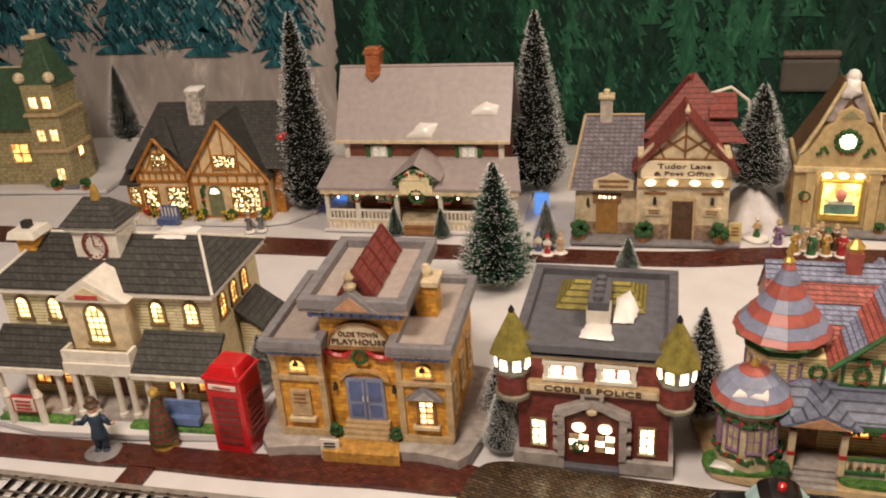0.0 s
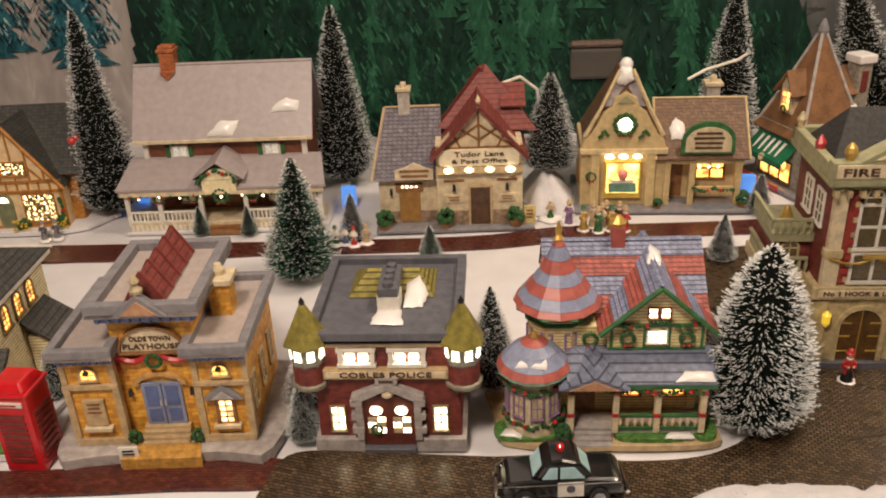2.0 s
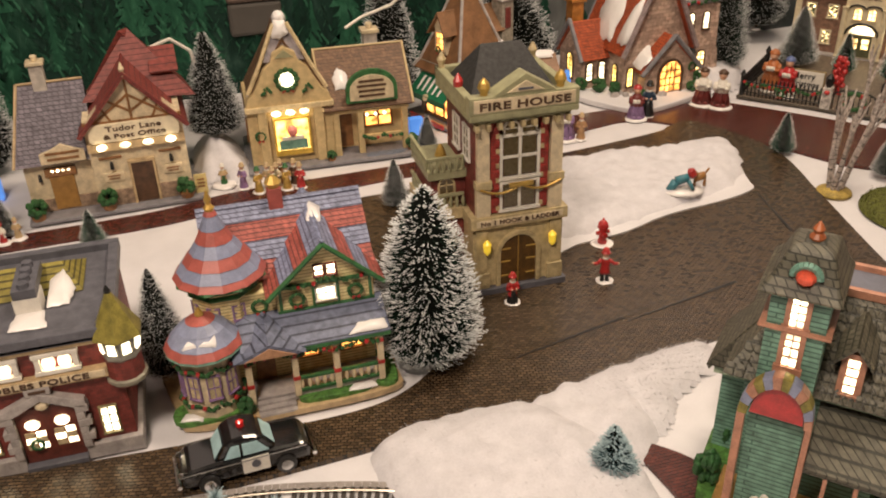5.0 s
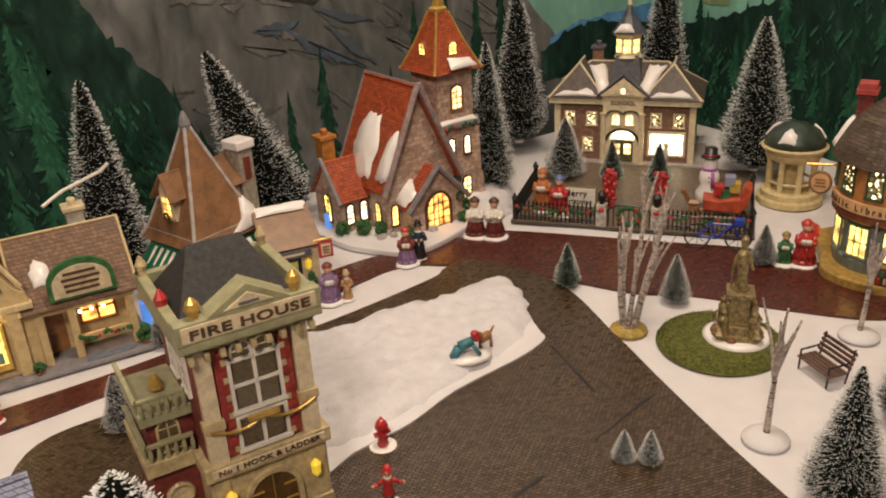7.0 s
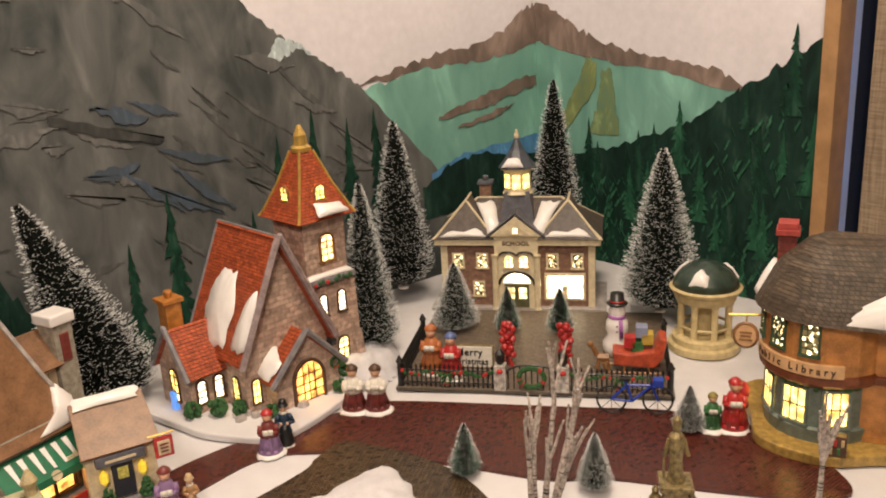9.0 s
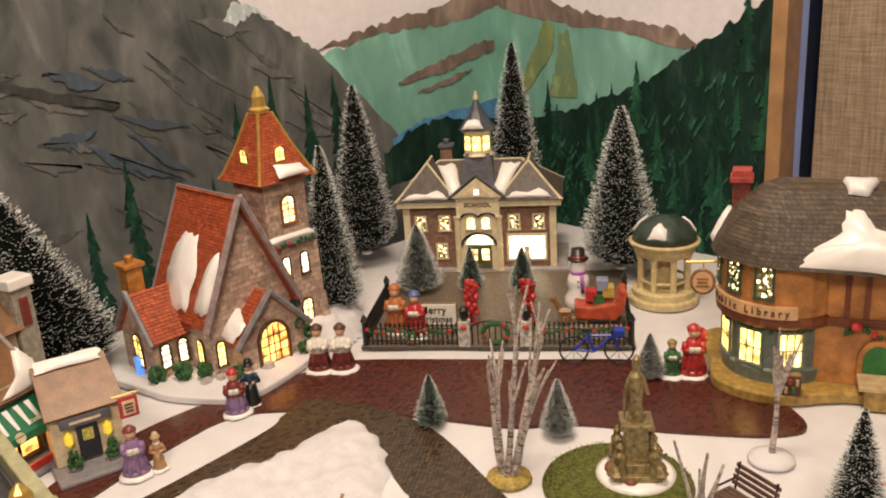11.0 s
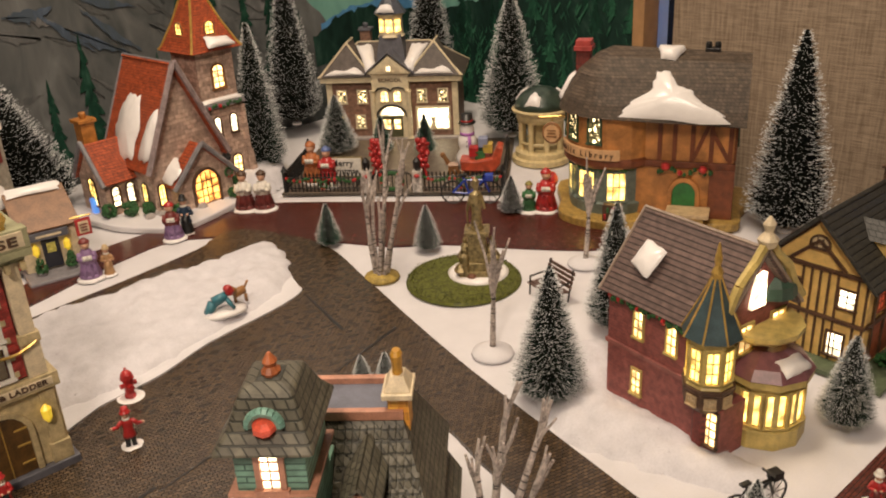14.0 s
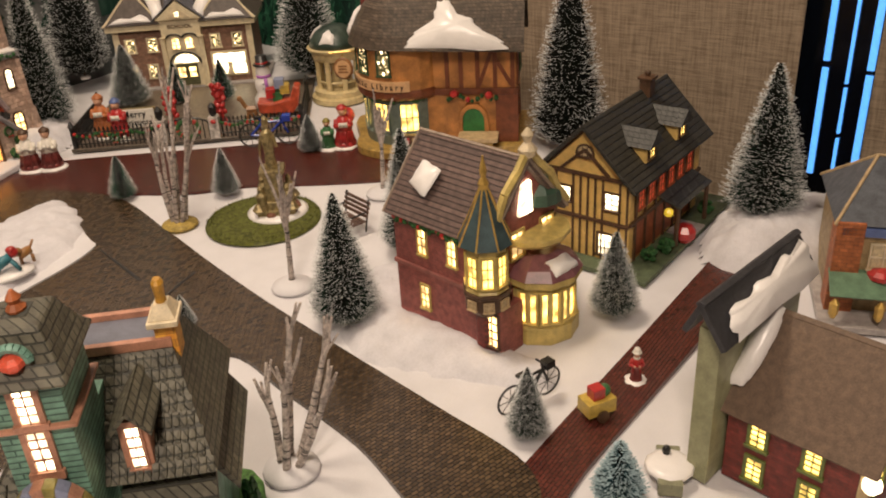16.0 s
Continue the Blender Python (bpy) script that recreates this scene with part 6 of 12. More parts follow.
def station():
    t = thing("town_hall", "cream clapboard hall model with charcoal roofs, columns and a clock cupola", "model building", -0.322, 0.492, 0, 3)
    part("base", G().plate(smooth_loop([(-0.125, -0.012), (0.10, -0.016), (0.118, 0.01), (0.118, 0.14), (-0.125, 0.14)], 3), 0, 0.006), SNOW, t)
    part("lawn", G().box(-0.110, -0.035, -0.014, 0.004, 0.004, 0.010), GRASS, t, bevel=0.002)
    part("lawn", G().box(0.025, 0.112, -0.014, 0.004, 0.004, 0.010), GRASS, t, bevel=0.002)
    part("wall", G().box(-0.105, 0.105, 0.03, 0.135, 0.006, 0.110), CLAP, t)
    hip_roof(t, -0.108, 0.108, 0.026, 0.138, 0.112, 0.138, 0.03, DKSHINGLE, WHITE, over=0.006)
    part("cornice", G().box(-0.113, 0.113, 0.021, 0.142, 0.1075, 0.1125), WHITE, t)
    for x in (-0.085, -0.052, 0.052, 0.085):
        window(t, at(x, 0.0295, 0.083), 0.011, 0.012, 2, 3, LIT, mat("bronze_frame", (0.22, 0.15, 0.05), 0.45), arch=True, rim=0.0025)
    for y in (0.05, 0.075, 0.10):
        window(t, at(0.1055, y, 0.083, 90), 0.011, 0.012, 2, 3, GLOW, mat("bronze_frame", (0.22, 0.15, 0.05), 0.45), arch=True, rim=0.0025)
    # centre bay with pediment
    part("bay", G().box(-0.030, 0.030, 0.014, 0.035, 0.064, 0.110), CREAM, t)
    pd = part("pediment", G().prism([(-0.037, 0.108), (0.037, 0.108), (0, 0.127)], 0.008, 0.045), WHITE, t)
    part("tympanum", G().prism([(-0.022, 0.1105), (0.022, 0.1105), (0, 0.1215)], 0.0072, 0.009), CREAM, pd)
    part("ornament", G().box(-0.011, 0.011, 0.0066, 0.009, 0.111, 0.1145), RED, pd)
    window(t, at(0, 0.0135, 0.072), 0.018, 0.022, 3, 4, LIT, mat("bronze_frame", (0.22, 0.15, 0.05), 0.45), arch=True, rim=0.0028)
    part("balcony", G().box(-0.034, 0.034, -0.002, 0.012, 0.058, 0.062).box(-0.034, 0.034, -0.002, 0.0015, 0.062, 0.070).box(-0.034, -0.0305, 0, 0.013, 0.062, 0.070).box(0.0305, 0.034, 0, 0.013, 0.062, 0.070), WHITE, t)
    for s in (-1, 1):
        x0, x1 = sorted((s * 0.034, s * 0.113))
        pr = part("porch_roof", G().slab((x0, -0.006, 0.056), (x1, -0.006, 0.056), (x1, 0.03, 0.076), (x0, 0.03, 0.076), 0.004), DKSHINGLE, t, "charcoal shingled porch roof")
        part("gutter", G().box(x0, x1, -0.008, -0.004, 0.050, 0.0545), WHITE, pr)
    part("porch_floor", G().box(-0.113, 0.113, -0.004, 0.032, 0.006, 0.011), STONE, t)
    for x in (-0.108, -0.075, -0.045, -0.028, -0.014, 0.014, 0.028, 0.045, 0.075, 0.108):
        part("column", G().lathe([(0.0045, 0.010), (0.0045, 0.014), (0.0032, 0.015), (0.0030, 0.047), (0.0045, 0.050), (0.0045, 0.053)], x, 0.0, 10), WHITE, t, bevel=0)
    part("arch", G().box(-0.034, 0.034, -0.004, 0.004, 0.050, 0.060), WHITE, t)
    part("door", G().box(-0.010, 0.010, 0.0285, 0.031, 0.011, 0.046), DKRED, t, "dark red arched door")
    for x in (-0.085, -0.055, 0.055, 0.085):
        window(t, at(x, 0.0295, 0.022), 0.014, 0.022, 2, 3, GLOW, WOOD)
    cu = part("cupola", G().box(-0.022, 0.022, 0.055, 0.090, 0.120, 0.152), WHITE, t)
    part("cornice", G().box(-0.026, 0.026, 0.051, 0.094, 0.149, 0.154), WHITE, cu)
    hip_roof(cu, -0.025, 0.025, 0.052, 0.093, 0.154, 0.172, 0.012, DKSHINGLE, name="cupola_roof")
    part("finial", G().lathe([(0.005, 0.170), (0.004, 0.175), (0.002, 0.182)], 0, 0.072, 8), GOLD, cu, bevel=0)
    ck = part("clock", G().lathe([(0.0001, -0.002), (0.0115, -0.0012), (0.0115, 0.002)], 0, 0, 20), WHITE, cu, "round white clock face", bevel=0)
    ck.matrix_local = pose(0, 0.0545, 0.137, 90)
    rg = G()
    for i in range(20):
        a, b = 2 * math.pi * i / 20, 2 * math.pi * (i + 1) / 20
        rg.tube((0.0115 * math.cos(a), 0.0535, 0.137 + 0.0115 * math.sin(a)), (0.0115 * math.cos(b), 0.0535, 0.137 + 0.0115 * math.sin(b)), 0.0014)
    rg.box(-0.0005, 0.0005, 0.052, 0.0525, 0.137, 0.145).box(0, 0.006, 0.052, 0.0525, 0.1365, 0.1375)
    for i in range(12):
        a = math.pi * i / 6
        rg.box(0.0085 * math.cos(a) - 0.0007, 0.0085 * math.cos(a) + 0.0007, 0.052, 0.0525, 0.137 + 0.0085 * math.sin(a) - 0.0007, 0.137 + 0.0085 * math.sin(a) + 0.0007)
    part("dial", rg, DKRED, cu, bevel=0)
    for ob in [cu] + list(cu.children_recursive):
        if ob is ck:
            ob.location.x -= 0.012
        else:
            ob.data.transform(Matrix.Translation((-0.012, 0, 0)))
    snow_patch(t, [(0.032, 0.075, 0.1345), (0.068, 0.075, 0.1345), (0.072, 0.100, 0.137), (0.032, 0.100, 0.137)])
    c = part("chimney", G().box(-0.098, -0.080, 0.060, 0.078, 0.118, 0.140), YBRICK, t)
    part("cap", G().box(-0.104, -0.074, 0.054, 0.084, 0.140, 0.146, 0.85), WHITE, c)
    part("pot", G().box(-0.093, -0.085, 0.065, 0.073, 0.146, 0.152), BLACK, c)
    part("annex", G().box(0.106, 0.130, 0.075, 0.12, 0.0, 0.062), CLAP, t)
    part("annex_roof", G().slab((0.133, 0.07, 0.060), (0.133, 0.125, 0.060), (0.104, 0.125, 0.078), (0.104, 0.07, 0.078), 0.003), DKSHINGLE, t)
    sb = part("sign", G().box(-0.090, -0.062, -0.016, -0.0135, 0.018, 0.034), RED, t, "red-edged white porch sign")
    part("face", G().box(-0.087, -0.065, -0.0166, -0.015, 0.020, 0.032), WHITE, sb)
    bars(sb, at(-0.076, -0.0168, 0.026), 0.018, 0.010, 3, RED)
    for x in (-0.092, -0.060):
        part("post", G().lathe([(0.0035, 0.006), (0.0035, 0.032), (0.0045, 0.034), (0.002, 0.040)], x, -0.0148, 8), WHITE, sb, bevel=0)
    part("bench", G().box(0.060, 0.095, -0.012, -0.004, 0.012, 0.020).box(0.060, 0.095, -0.005, -0.002, 0.020, 0.032), mat("pale_blue", (0.16, 0.24, 0.48), 0.45, var=0.2), t, "pale blue porch bench")
    shape(t, lambda x, y, z: (x, y, z if z < 0.02 else 0.02 + (z - 0.02) * 1.18))


station()


def farmhouse():
    t = thing("farmhouse", "red-brown farmhouse model with dove grey roofs and a white porch", "model building", -0.148, 0.950, 0, 2)
    part("base", G().box(-0.135, 0.135, -0.004, 0.15, 0, 0.004), SNOW, t)
    BR = mat("russet_wall", (0.20, 0.062, 0.030), 0.5, var=0.25)
    part("wall", G().box(-0.108, 0.108, 0.048, 0.14, 0.004, 0.127), BR, t)
    part("gable_end", G().box(-0.1075, 0.1075, 0.05, 0.138, 0.12, 0.13), BR, t)
    for x in (-0.1, 0.1):
        part("gable_end", G(pose(0, 0, 0)).put([(x - 0.007, 0.05, 0.127), (x - 0.007, 0.138, 0.127), (x - 0.007, 0.094, 0.198), (x + 0.007, 0.05, 0.127), (x + 0.007, 0.138, 0.127), (x + 0.007, 0.094, 0.198)], [(0, 2, 1), (3, 4, 5), (0, 3, 5, 2), (1, 2, 5, 4), (0, 1, 4, 3)]), BR, t, bevel=0)
    gable_roof(t, -0.112, 0.112, 0.046, 0.142, 0.130, 0.207, GREYROOF, over=0.008, t=0.004)
    part("fascia", G().box(-0.120, 0.120, 0.036, 0.042, 0.113, 0.1175), CREAM, t)
    part("frieze", G().box(-0.110, 0.110, 0.044, 0.05, 0.112, 0.127), WHITE, t)
    for s in (-1, 1):
        part("corner_board", G().box(*sorted((s * 0.103, s * 0.110)), 0.045, 0.05, 0.07, 0.113), WHITE, t)
        w = window(t, at(s * 0.062, 0.0475, 0.088), 0.020, 0.017, 2, 1, mat("frosted_pane", (0.75, 0.72, 0.62), 0.3, emit=0.35, var=0.4, size=250), WHITE)
        garland(t, [(s * 0.062 - 0.016, 0.044, 0.108), (s * 0.062 - 0.006, 0.044, 0.111), (s * 0.062 + 0.006, 0.044, 0.111), (s * 0.062 + 0.016, 0.044, 0.108)], 0.0035)
        pieces("shutter", G().box(s * 0.062 - 0.018, s * 0.062 - 0.0125, 0.0455, 0.049, 0.088, 0.106).box(s * 0.062 + 0.0125, s * 0.062 + 0.018, 0.0455, 0.049, 0.088, 0.106), GREEN, t)
    c = part("chimney", G().box(-0.082, -0.062, 0.088, 0.106, 0.195, 0.222), CBRICK, t)
    part("cap", G().box(-0.084, -0.060, 0.086, 0.108, 0.222, 0.226).box(-0.082, -0.062, 0.088, 0.106, 0.226, 0.230), CBRICK, c)
    part("flashing", G().prism([(-0.082, 0.198), (-0.062, 0.198), (-0.072, 0.186)][::-1], 0.0785, 0.0885), CBRICK, c)
    nrm = (0, -0.86, 0.55)
    f = lambda x, s: (x, 0.038 + 0.056 * s, 0.1175 + 0.0895 * s)
    snow_patch(t, [f(-0.022, 0.03), f(0.015, 0.03), f(0.022, 0.22), (-0.002, *f(0, 0.24)[1:])], (0, -0.8, 0.6), 0.003)
    snow_patch(t, [f(0.064, 0.32), f(0.100, 0.32), f(0.104, 0.45), f(0.086, 0.50), f(0.070, 0.42)], (0, -0.8, 0.6), 0.003)
    # porch
    pr = part("porch_roof", G().put([(-0.138, -0.006, 0.066), (0.138, -0.006, 0.066), (0.128, 0.048, 0.092), (-0.128, 0.048, 0.092), (-0.138, -0.006, 0.062), (0.138, -0.006, 0.062), (0.128, 0.048, 0.088), (-0.128, 0.048, 0.088)], [(0, 1, 2, 3), (7, 6, 5, 4), (4, 5, 1, 0), (5, 6, 2, 1), (6, 7, 3, 2), (7, 4, 0, 3)]), GREYROOF, t, "dove grey sloping porch roof")
    part("fascia", G().box(-0.135, 0.135, -0.005, -0.001, 0.055, 0.0615), CREAM, pr)
    dm = G().put([(-0.034, -0.010, 0.078), (0.0, -0.010, 0.100), (0.034, -0.010, 0.078), (-0.034, 0.048, 0.080), (0.0, 0.048, 0.106), (0.034, 0.048, 0.080)], [(1, 4, 3, 0), (2, 5, 4, 1), (0, 2, 5, 3)])
    part("porch_gable", dm, GREYROOF, t, bevel=0)
    # gable board is no lamp; its cream paint carries a faint added glow
    part("gable_front", G().prism([(-0.022, 0.058), (0.022, 0.058), (0.022, 0.080), (0.010, 0.090), (-0.010, 0.090), (-0.022, 0.080)], -0.009, 0.0), mat("glowing_cream", (0.80, 0.66, 0.38), 0.45, emit=0.15), t)
    garland(t, [(-0.026, -0.011, 0.073), (-0.018, -0.011, 0.084), (0, -0.011, 0.091), (0.018, -0.011, 0.084), (0.026, -0.011, 0.073)], 0.003)
    wreath(t, at(0, -0.006, 0.055), 0.009)
    part("porch_floor", G().box(-0.130, 0.130, 0.0, 0.05, 0.004, 0.016), CREAM, t)
    lat = G()
    for i in range(40):
        x = -0.128 + 0.0064 * i
        if abs(x) > 0.024:
            lat.box(x, x + 0.003, -0.0012, 0.0008, 0.004, 0.0125)
    pieces("lattice_slat", lat, WHITE, t)
    part("steps", G().box(-0.022, 0.022, -0.010, 0.002, 0, 0.006).box(-0.022, 0.022, -0.005, 0.004, 0.006, 0.011), WOOD, t)
    part("door", G().box(-0.011, 0.011, 0.046, 0.049, 0.016, 0.052), WOOD, t)
    for x in (-0.128, -0.085, -0.030, 0.030, 0.085, 0.128):
        part("post", G().box(x - 0.003, x + 0.003, 0.0, 0.006, 0.012, 0.058), WHITE, t)
    for a, b in ((-0.128, -0.085), (-0.085, -0.030), (0.030, 0.085), (0.085, 0.128)):
        rl = part("railing", G().box(a, b, 0.0, 0.003, 0.029, 0.032).box(a, b, 0.0, 0.003, 0.016, 0.019), WHITE, t)
        n = int((b - a) / 0.0052)
        bl = G()
        for i in range(n):
            x = a + (b - a) * (i + 0.5) / n
            bl.box(x - 0.0011, x + 0.0011, 0.0003, 0.0025, 0.019, 0.029)
        pieces("baluster", bl, WHITE, rl)
    for x in (-0.105, -0.060, 0.060, 0.105):
        window(t, at(x, 0.0475, 0.026), 0.016, 0.024, 2, 2, DIMP, WHITE)
        wreath(t, at(x + 0.02 * (1 if x < 0 else -1), 0.001, 0.050), 0.006)
    for i in range(9):
        x = -0.11 + 0.0275 * i
        part("bulb", G().ball(x, -0.004, 0.052 + 0.002 * (i % 2), 0.0016), LITW, t, bevel=0)
    garland(t, [(-0.128 + 0.0128 * i, -0.003, 0.058 - 0.005 * abs(math.sin(i * 1.3))) for i in range(21)], 0.0024)


farmhouse()


def post_office():
    t = thing("post_office", "half-timbered cream post office model with maroon and purple-grey roofs", "model building", 0.157, 0.943, 0, 2)
    part("base", G().box(-0.103, 0.103, -0.008, 0.12, 0, 0.006), GREYP, t, bevel=0.002)
    # left wing
    part("wall", G().box(-0.098, -0.022, 0.018, 0.115, 0.006, 0.072), CREAM, t)
    part("plinth", G().box(-0.099, -0.021, 0.0165, 0.02, 0.006, 0.022), RUBBLE, t)
    part("roof", G().put([(-0.106, 0.008, 0.068), (-0.015, 0.008, 0.068), (-0.015, 0.062, 0.150), (-0.088, 0.062, 0.150), (-0.106, 0.118, 0.07), (-0.015, 0.118, 0.07)], [(0, 1, 2, 3), (0, 3, 4), (4, 3, 2, 5), (0, 4, 5, 1)]), PSHINGLE, t, "purple-grey tiled roof")
    part("barge", G().tube((-0.106, 0.008, 0.068), (-0.088, 0.062, 0.1505), 0.0018).tube((-0.088, 0.062, 0.1505), (-0.015, 0.062, 0.1505), 0.0016), TAN, t, bevel=0)
    c = chimney(t, -0.062, 0.064, 0.14, 0.172, 0.015, mat("white_brick", (0.55, 0.50, 0.44), 0.5, var=0.25), CREAM)
    part("door", G().box(-0.072, -0.045, 0.0155, 0.019, 0.008, 0.050), mat("tan_door", (0.38, 0.20, 0.05), 0.45, var=0.25), t, "tan plank door")
    part("lintel", G().box(-0.076, -0.041, 0.0145, 0.019, 0.050, 0.061), WOOD, t)
    for i in range(4):
        part("bulb", G().ball(-0.067 + 0.006 * i, 0.0138, 0.0575, 0.0021, 0.0016), LITW, t, bevel=0)
    part("lantern", G().box(-0.084, -0.080, 0.0125, 0.0175, 0.046, 0.055, 0.7), BLACK, t)
    sg = part("sign", G().prism([(-0.075, 0.071), (-0.026, 0.071), (-0.026, 0.084), (-0.038, 0.088), (-0.050, 0.094), (-0.062, 0.088), (-0.075, 0.084)], 0.002, 0.006), CREAM, t, "shaped tan sign board")
    bars(sg, at(-0.05, 0.0018, 0.080), 0.040, 0.014, 2, WOOD)
    # right gabled front
    part("wall", G().box(-0.022, 0.088, 0.006, 0.115, 0.006, 0.116), CREAM, t)
    part("plinth", G().box(-0.023, 0.089, 0.0045, 0.01, 0.006, 0.026), RUBBLE, t)
    part("gable", G().prism([(-0.022, 0.110), (0.088, 0.110), (0.033, 0.166)], 0.003, 0.02), CREAM, t)
    tb = G()
    for a, b in (((-0.022, 0.112), (0.088, 0.112)), ((0.033, 0.112), (0.033, 0.164)), ((0.033, 0.122), (0.008, 0.138)), ((0.033, 0.122), (0.058, 0.138)), ((0.010, 0.112), (0.0, 0.132)), ((0.056, 0.112), (0.066, 0.132)), ((-0.01, 0.112), (0.033, 0.142)), ((0.076, 0.112), (0.033, 0.142))):
        d = Vector((b[0] - a[0], b[1] - a[1])).normalized().orthogonal() * 0.0014
        tb.prism([(a[0] - d.x, a[1] - d.y), (b[0] - d.x, b[1] - d.y), (b[0] + d.x, b[1] + d.y), (a[0] + d.x, a[1] + d.y)], 0.0018, 0.006)
    pieces("timber", tb, WOOD, t)
    gable_roof(t, -0.022, 0.088, 0.0, 0.118, 0.108, 0.170, REDROOF, over=0.007, t=0.004, axis="y", trim=DKRED)
    r2 = G().put([(-0.020, 0.045, 0.125), (0.110, 0.045, 0.118), (0.100, 0.12, 0.118), (-0.01, 0.12, 0.125), (0.035, 0.075, 0.197), (0.045, 0.085, 0.197)], [(0, 1, 5, 4), (1, 2, 5), (2, 3, 4, 5), (3, 0, 4)])
    part("hip_roof", r2, REDROOF, t, "high maroon hipped roof", bevel=0)
    part("dormer_roof", G().slab((0.062, 0.05, 0.150), (0.095, 0.05, 0.150), (0.095, 0.085, 0.172), (0.062, 0.085, 0.172), 0.003), REDROOF, t)
    part("finial", G().lathe([(0.0035, 0.166), (0.002, 0.171), (0.0035, 0.174), (0.0005, 0.182)], 0.033, -0.004, 8), CREAM, t, bevel=0)
    sg = part("sign", G().prism([(-0.016, 0.089), (0.082, 0.089), (0.084, 0.094), (0.084, 0.108), (0.080, 0.111), (-0.014, 0.111), (-0.018, 0.108), (-0.018, 0.094)], -0.002, 0.006), mat("ivory_sign", (0.80, 0.70, 0.50), 0.45, var=0.12), t, "ivory sign board")
    lettering(sg, "Tudor Lane", at(0.033, -0.0022, 0.1047), 0.0088, DKWOOD, width=0.062)
    lettering(sg, "& Post Office", at(0.033, -0.0022, 0.0955), 0.0076, DKWOOD, width=0.070)
    part("beam", G().box(-0.022, 0.088, -0.001, 0.006, 0.078, 0.088), TAN, t)
    for i in range(4):
        part("bulb", G().ball(-0.006 + 0.026 * i, -0.003, 0.084, 0.0062, 0.0034), LITW, t, bevel=0)
    part("door", G().box(0.021, 0.046, 0.003, 0.008, 0.008, 0.058), DKWOOD, t, "dark plank door")
    part("door_frame", G().box(0.018, 0.021, 0.002, 0.008, 0.006, 0.061).box(0.046, 0.049, 0.002, 0.008, 0.006, 0.061).box(0.018, 0.049, 0.002, 0.008, 0.058, 0.062), TAN, t)
    for x in (0.0, 0.068):
        pl = part("plaque", G().box(x - 0.011, x + 0.011, 0.003, 0.007, 0.038, 0.049), CREAM, t)
        bars(pl, at(x, 0.0028, 0.0435), 0.016, 0.007, 2, WOOD)
        part("lantern", G().box(x - 0.0022, x + 0.0022, 0.0, 0.006, 0.054, 0.063, 0.7), BLACK, t)
        part("timber", G().box(x - 0.013, x + 0.013, 0.004, 0.0065, 0.066, 0.069), WOOD, t)
    for x in (-0.092, -0.012, 0.079):
        bush(t, x, -0.001, 0.008, 0.0125, WOOD)
    s = thing("menu_board", "small yellow standing notice board on snow", "sign", 0.254, 0.950, 0.004, 2)
    part("board", G().box(-0.0075, 0.0075, 0, 0.003, 0.0, 0.026), mat("pale_yellow", (0.72, 0.58, 0.25), 0.5), s)
    bars(s, at(0, 0, 0.015), 0.011, 0.014, 3, WOOD)


post_office()


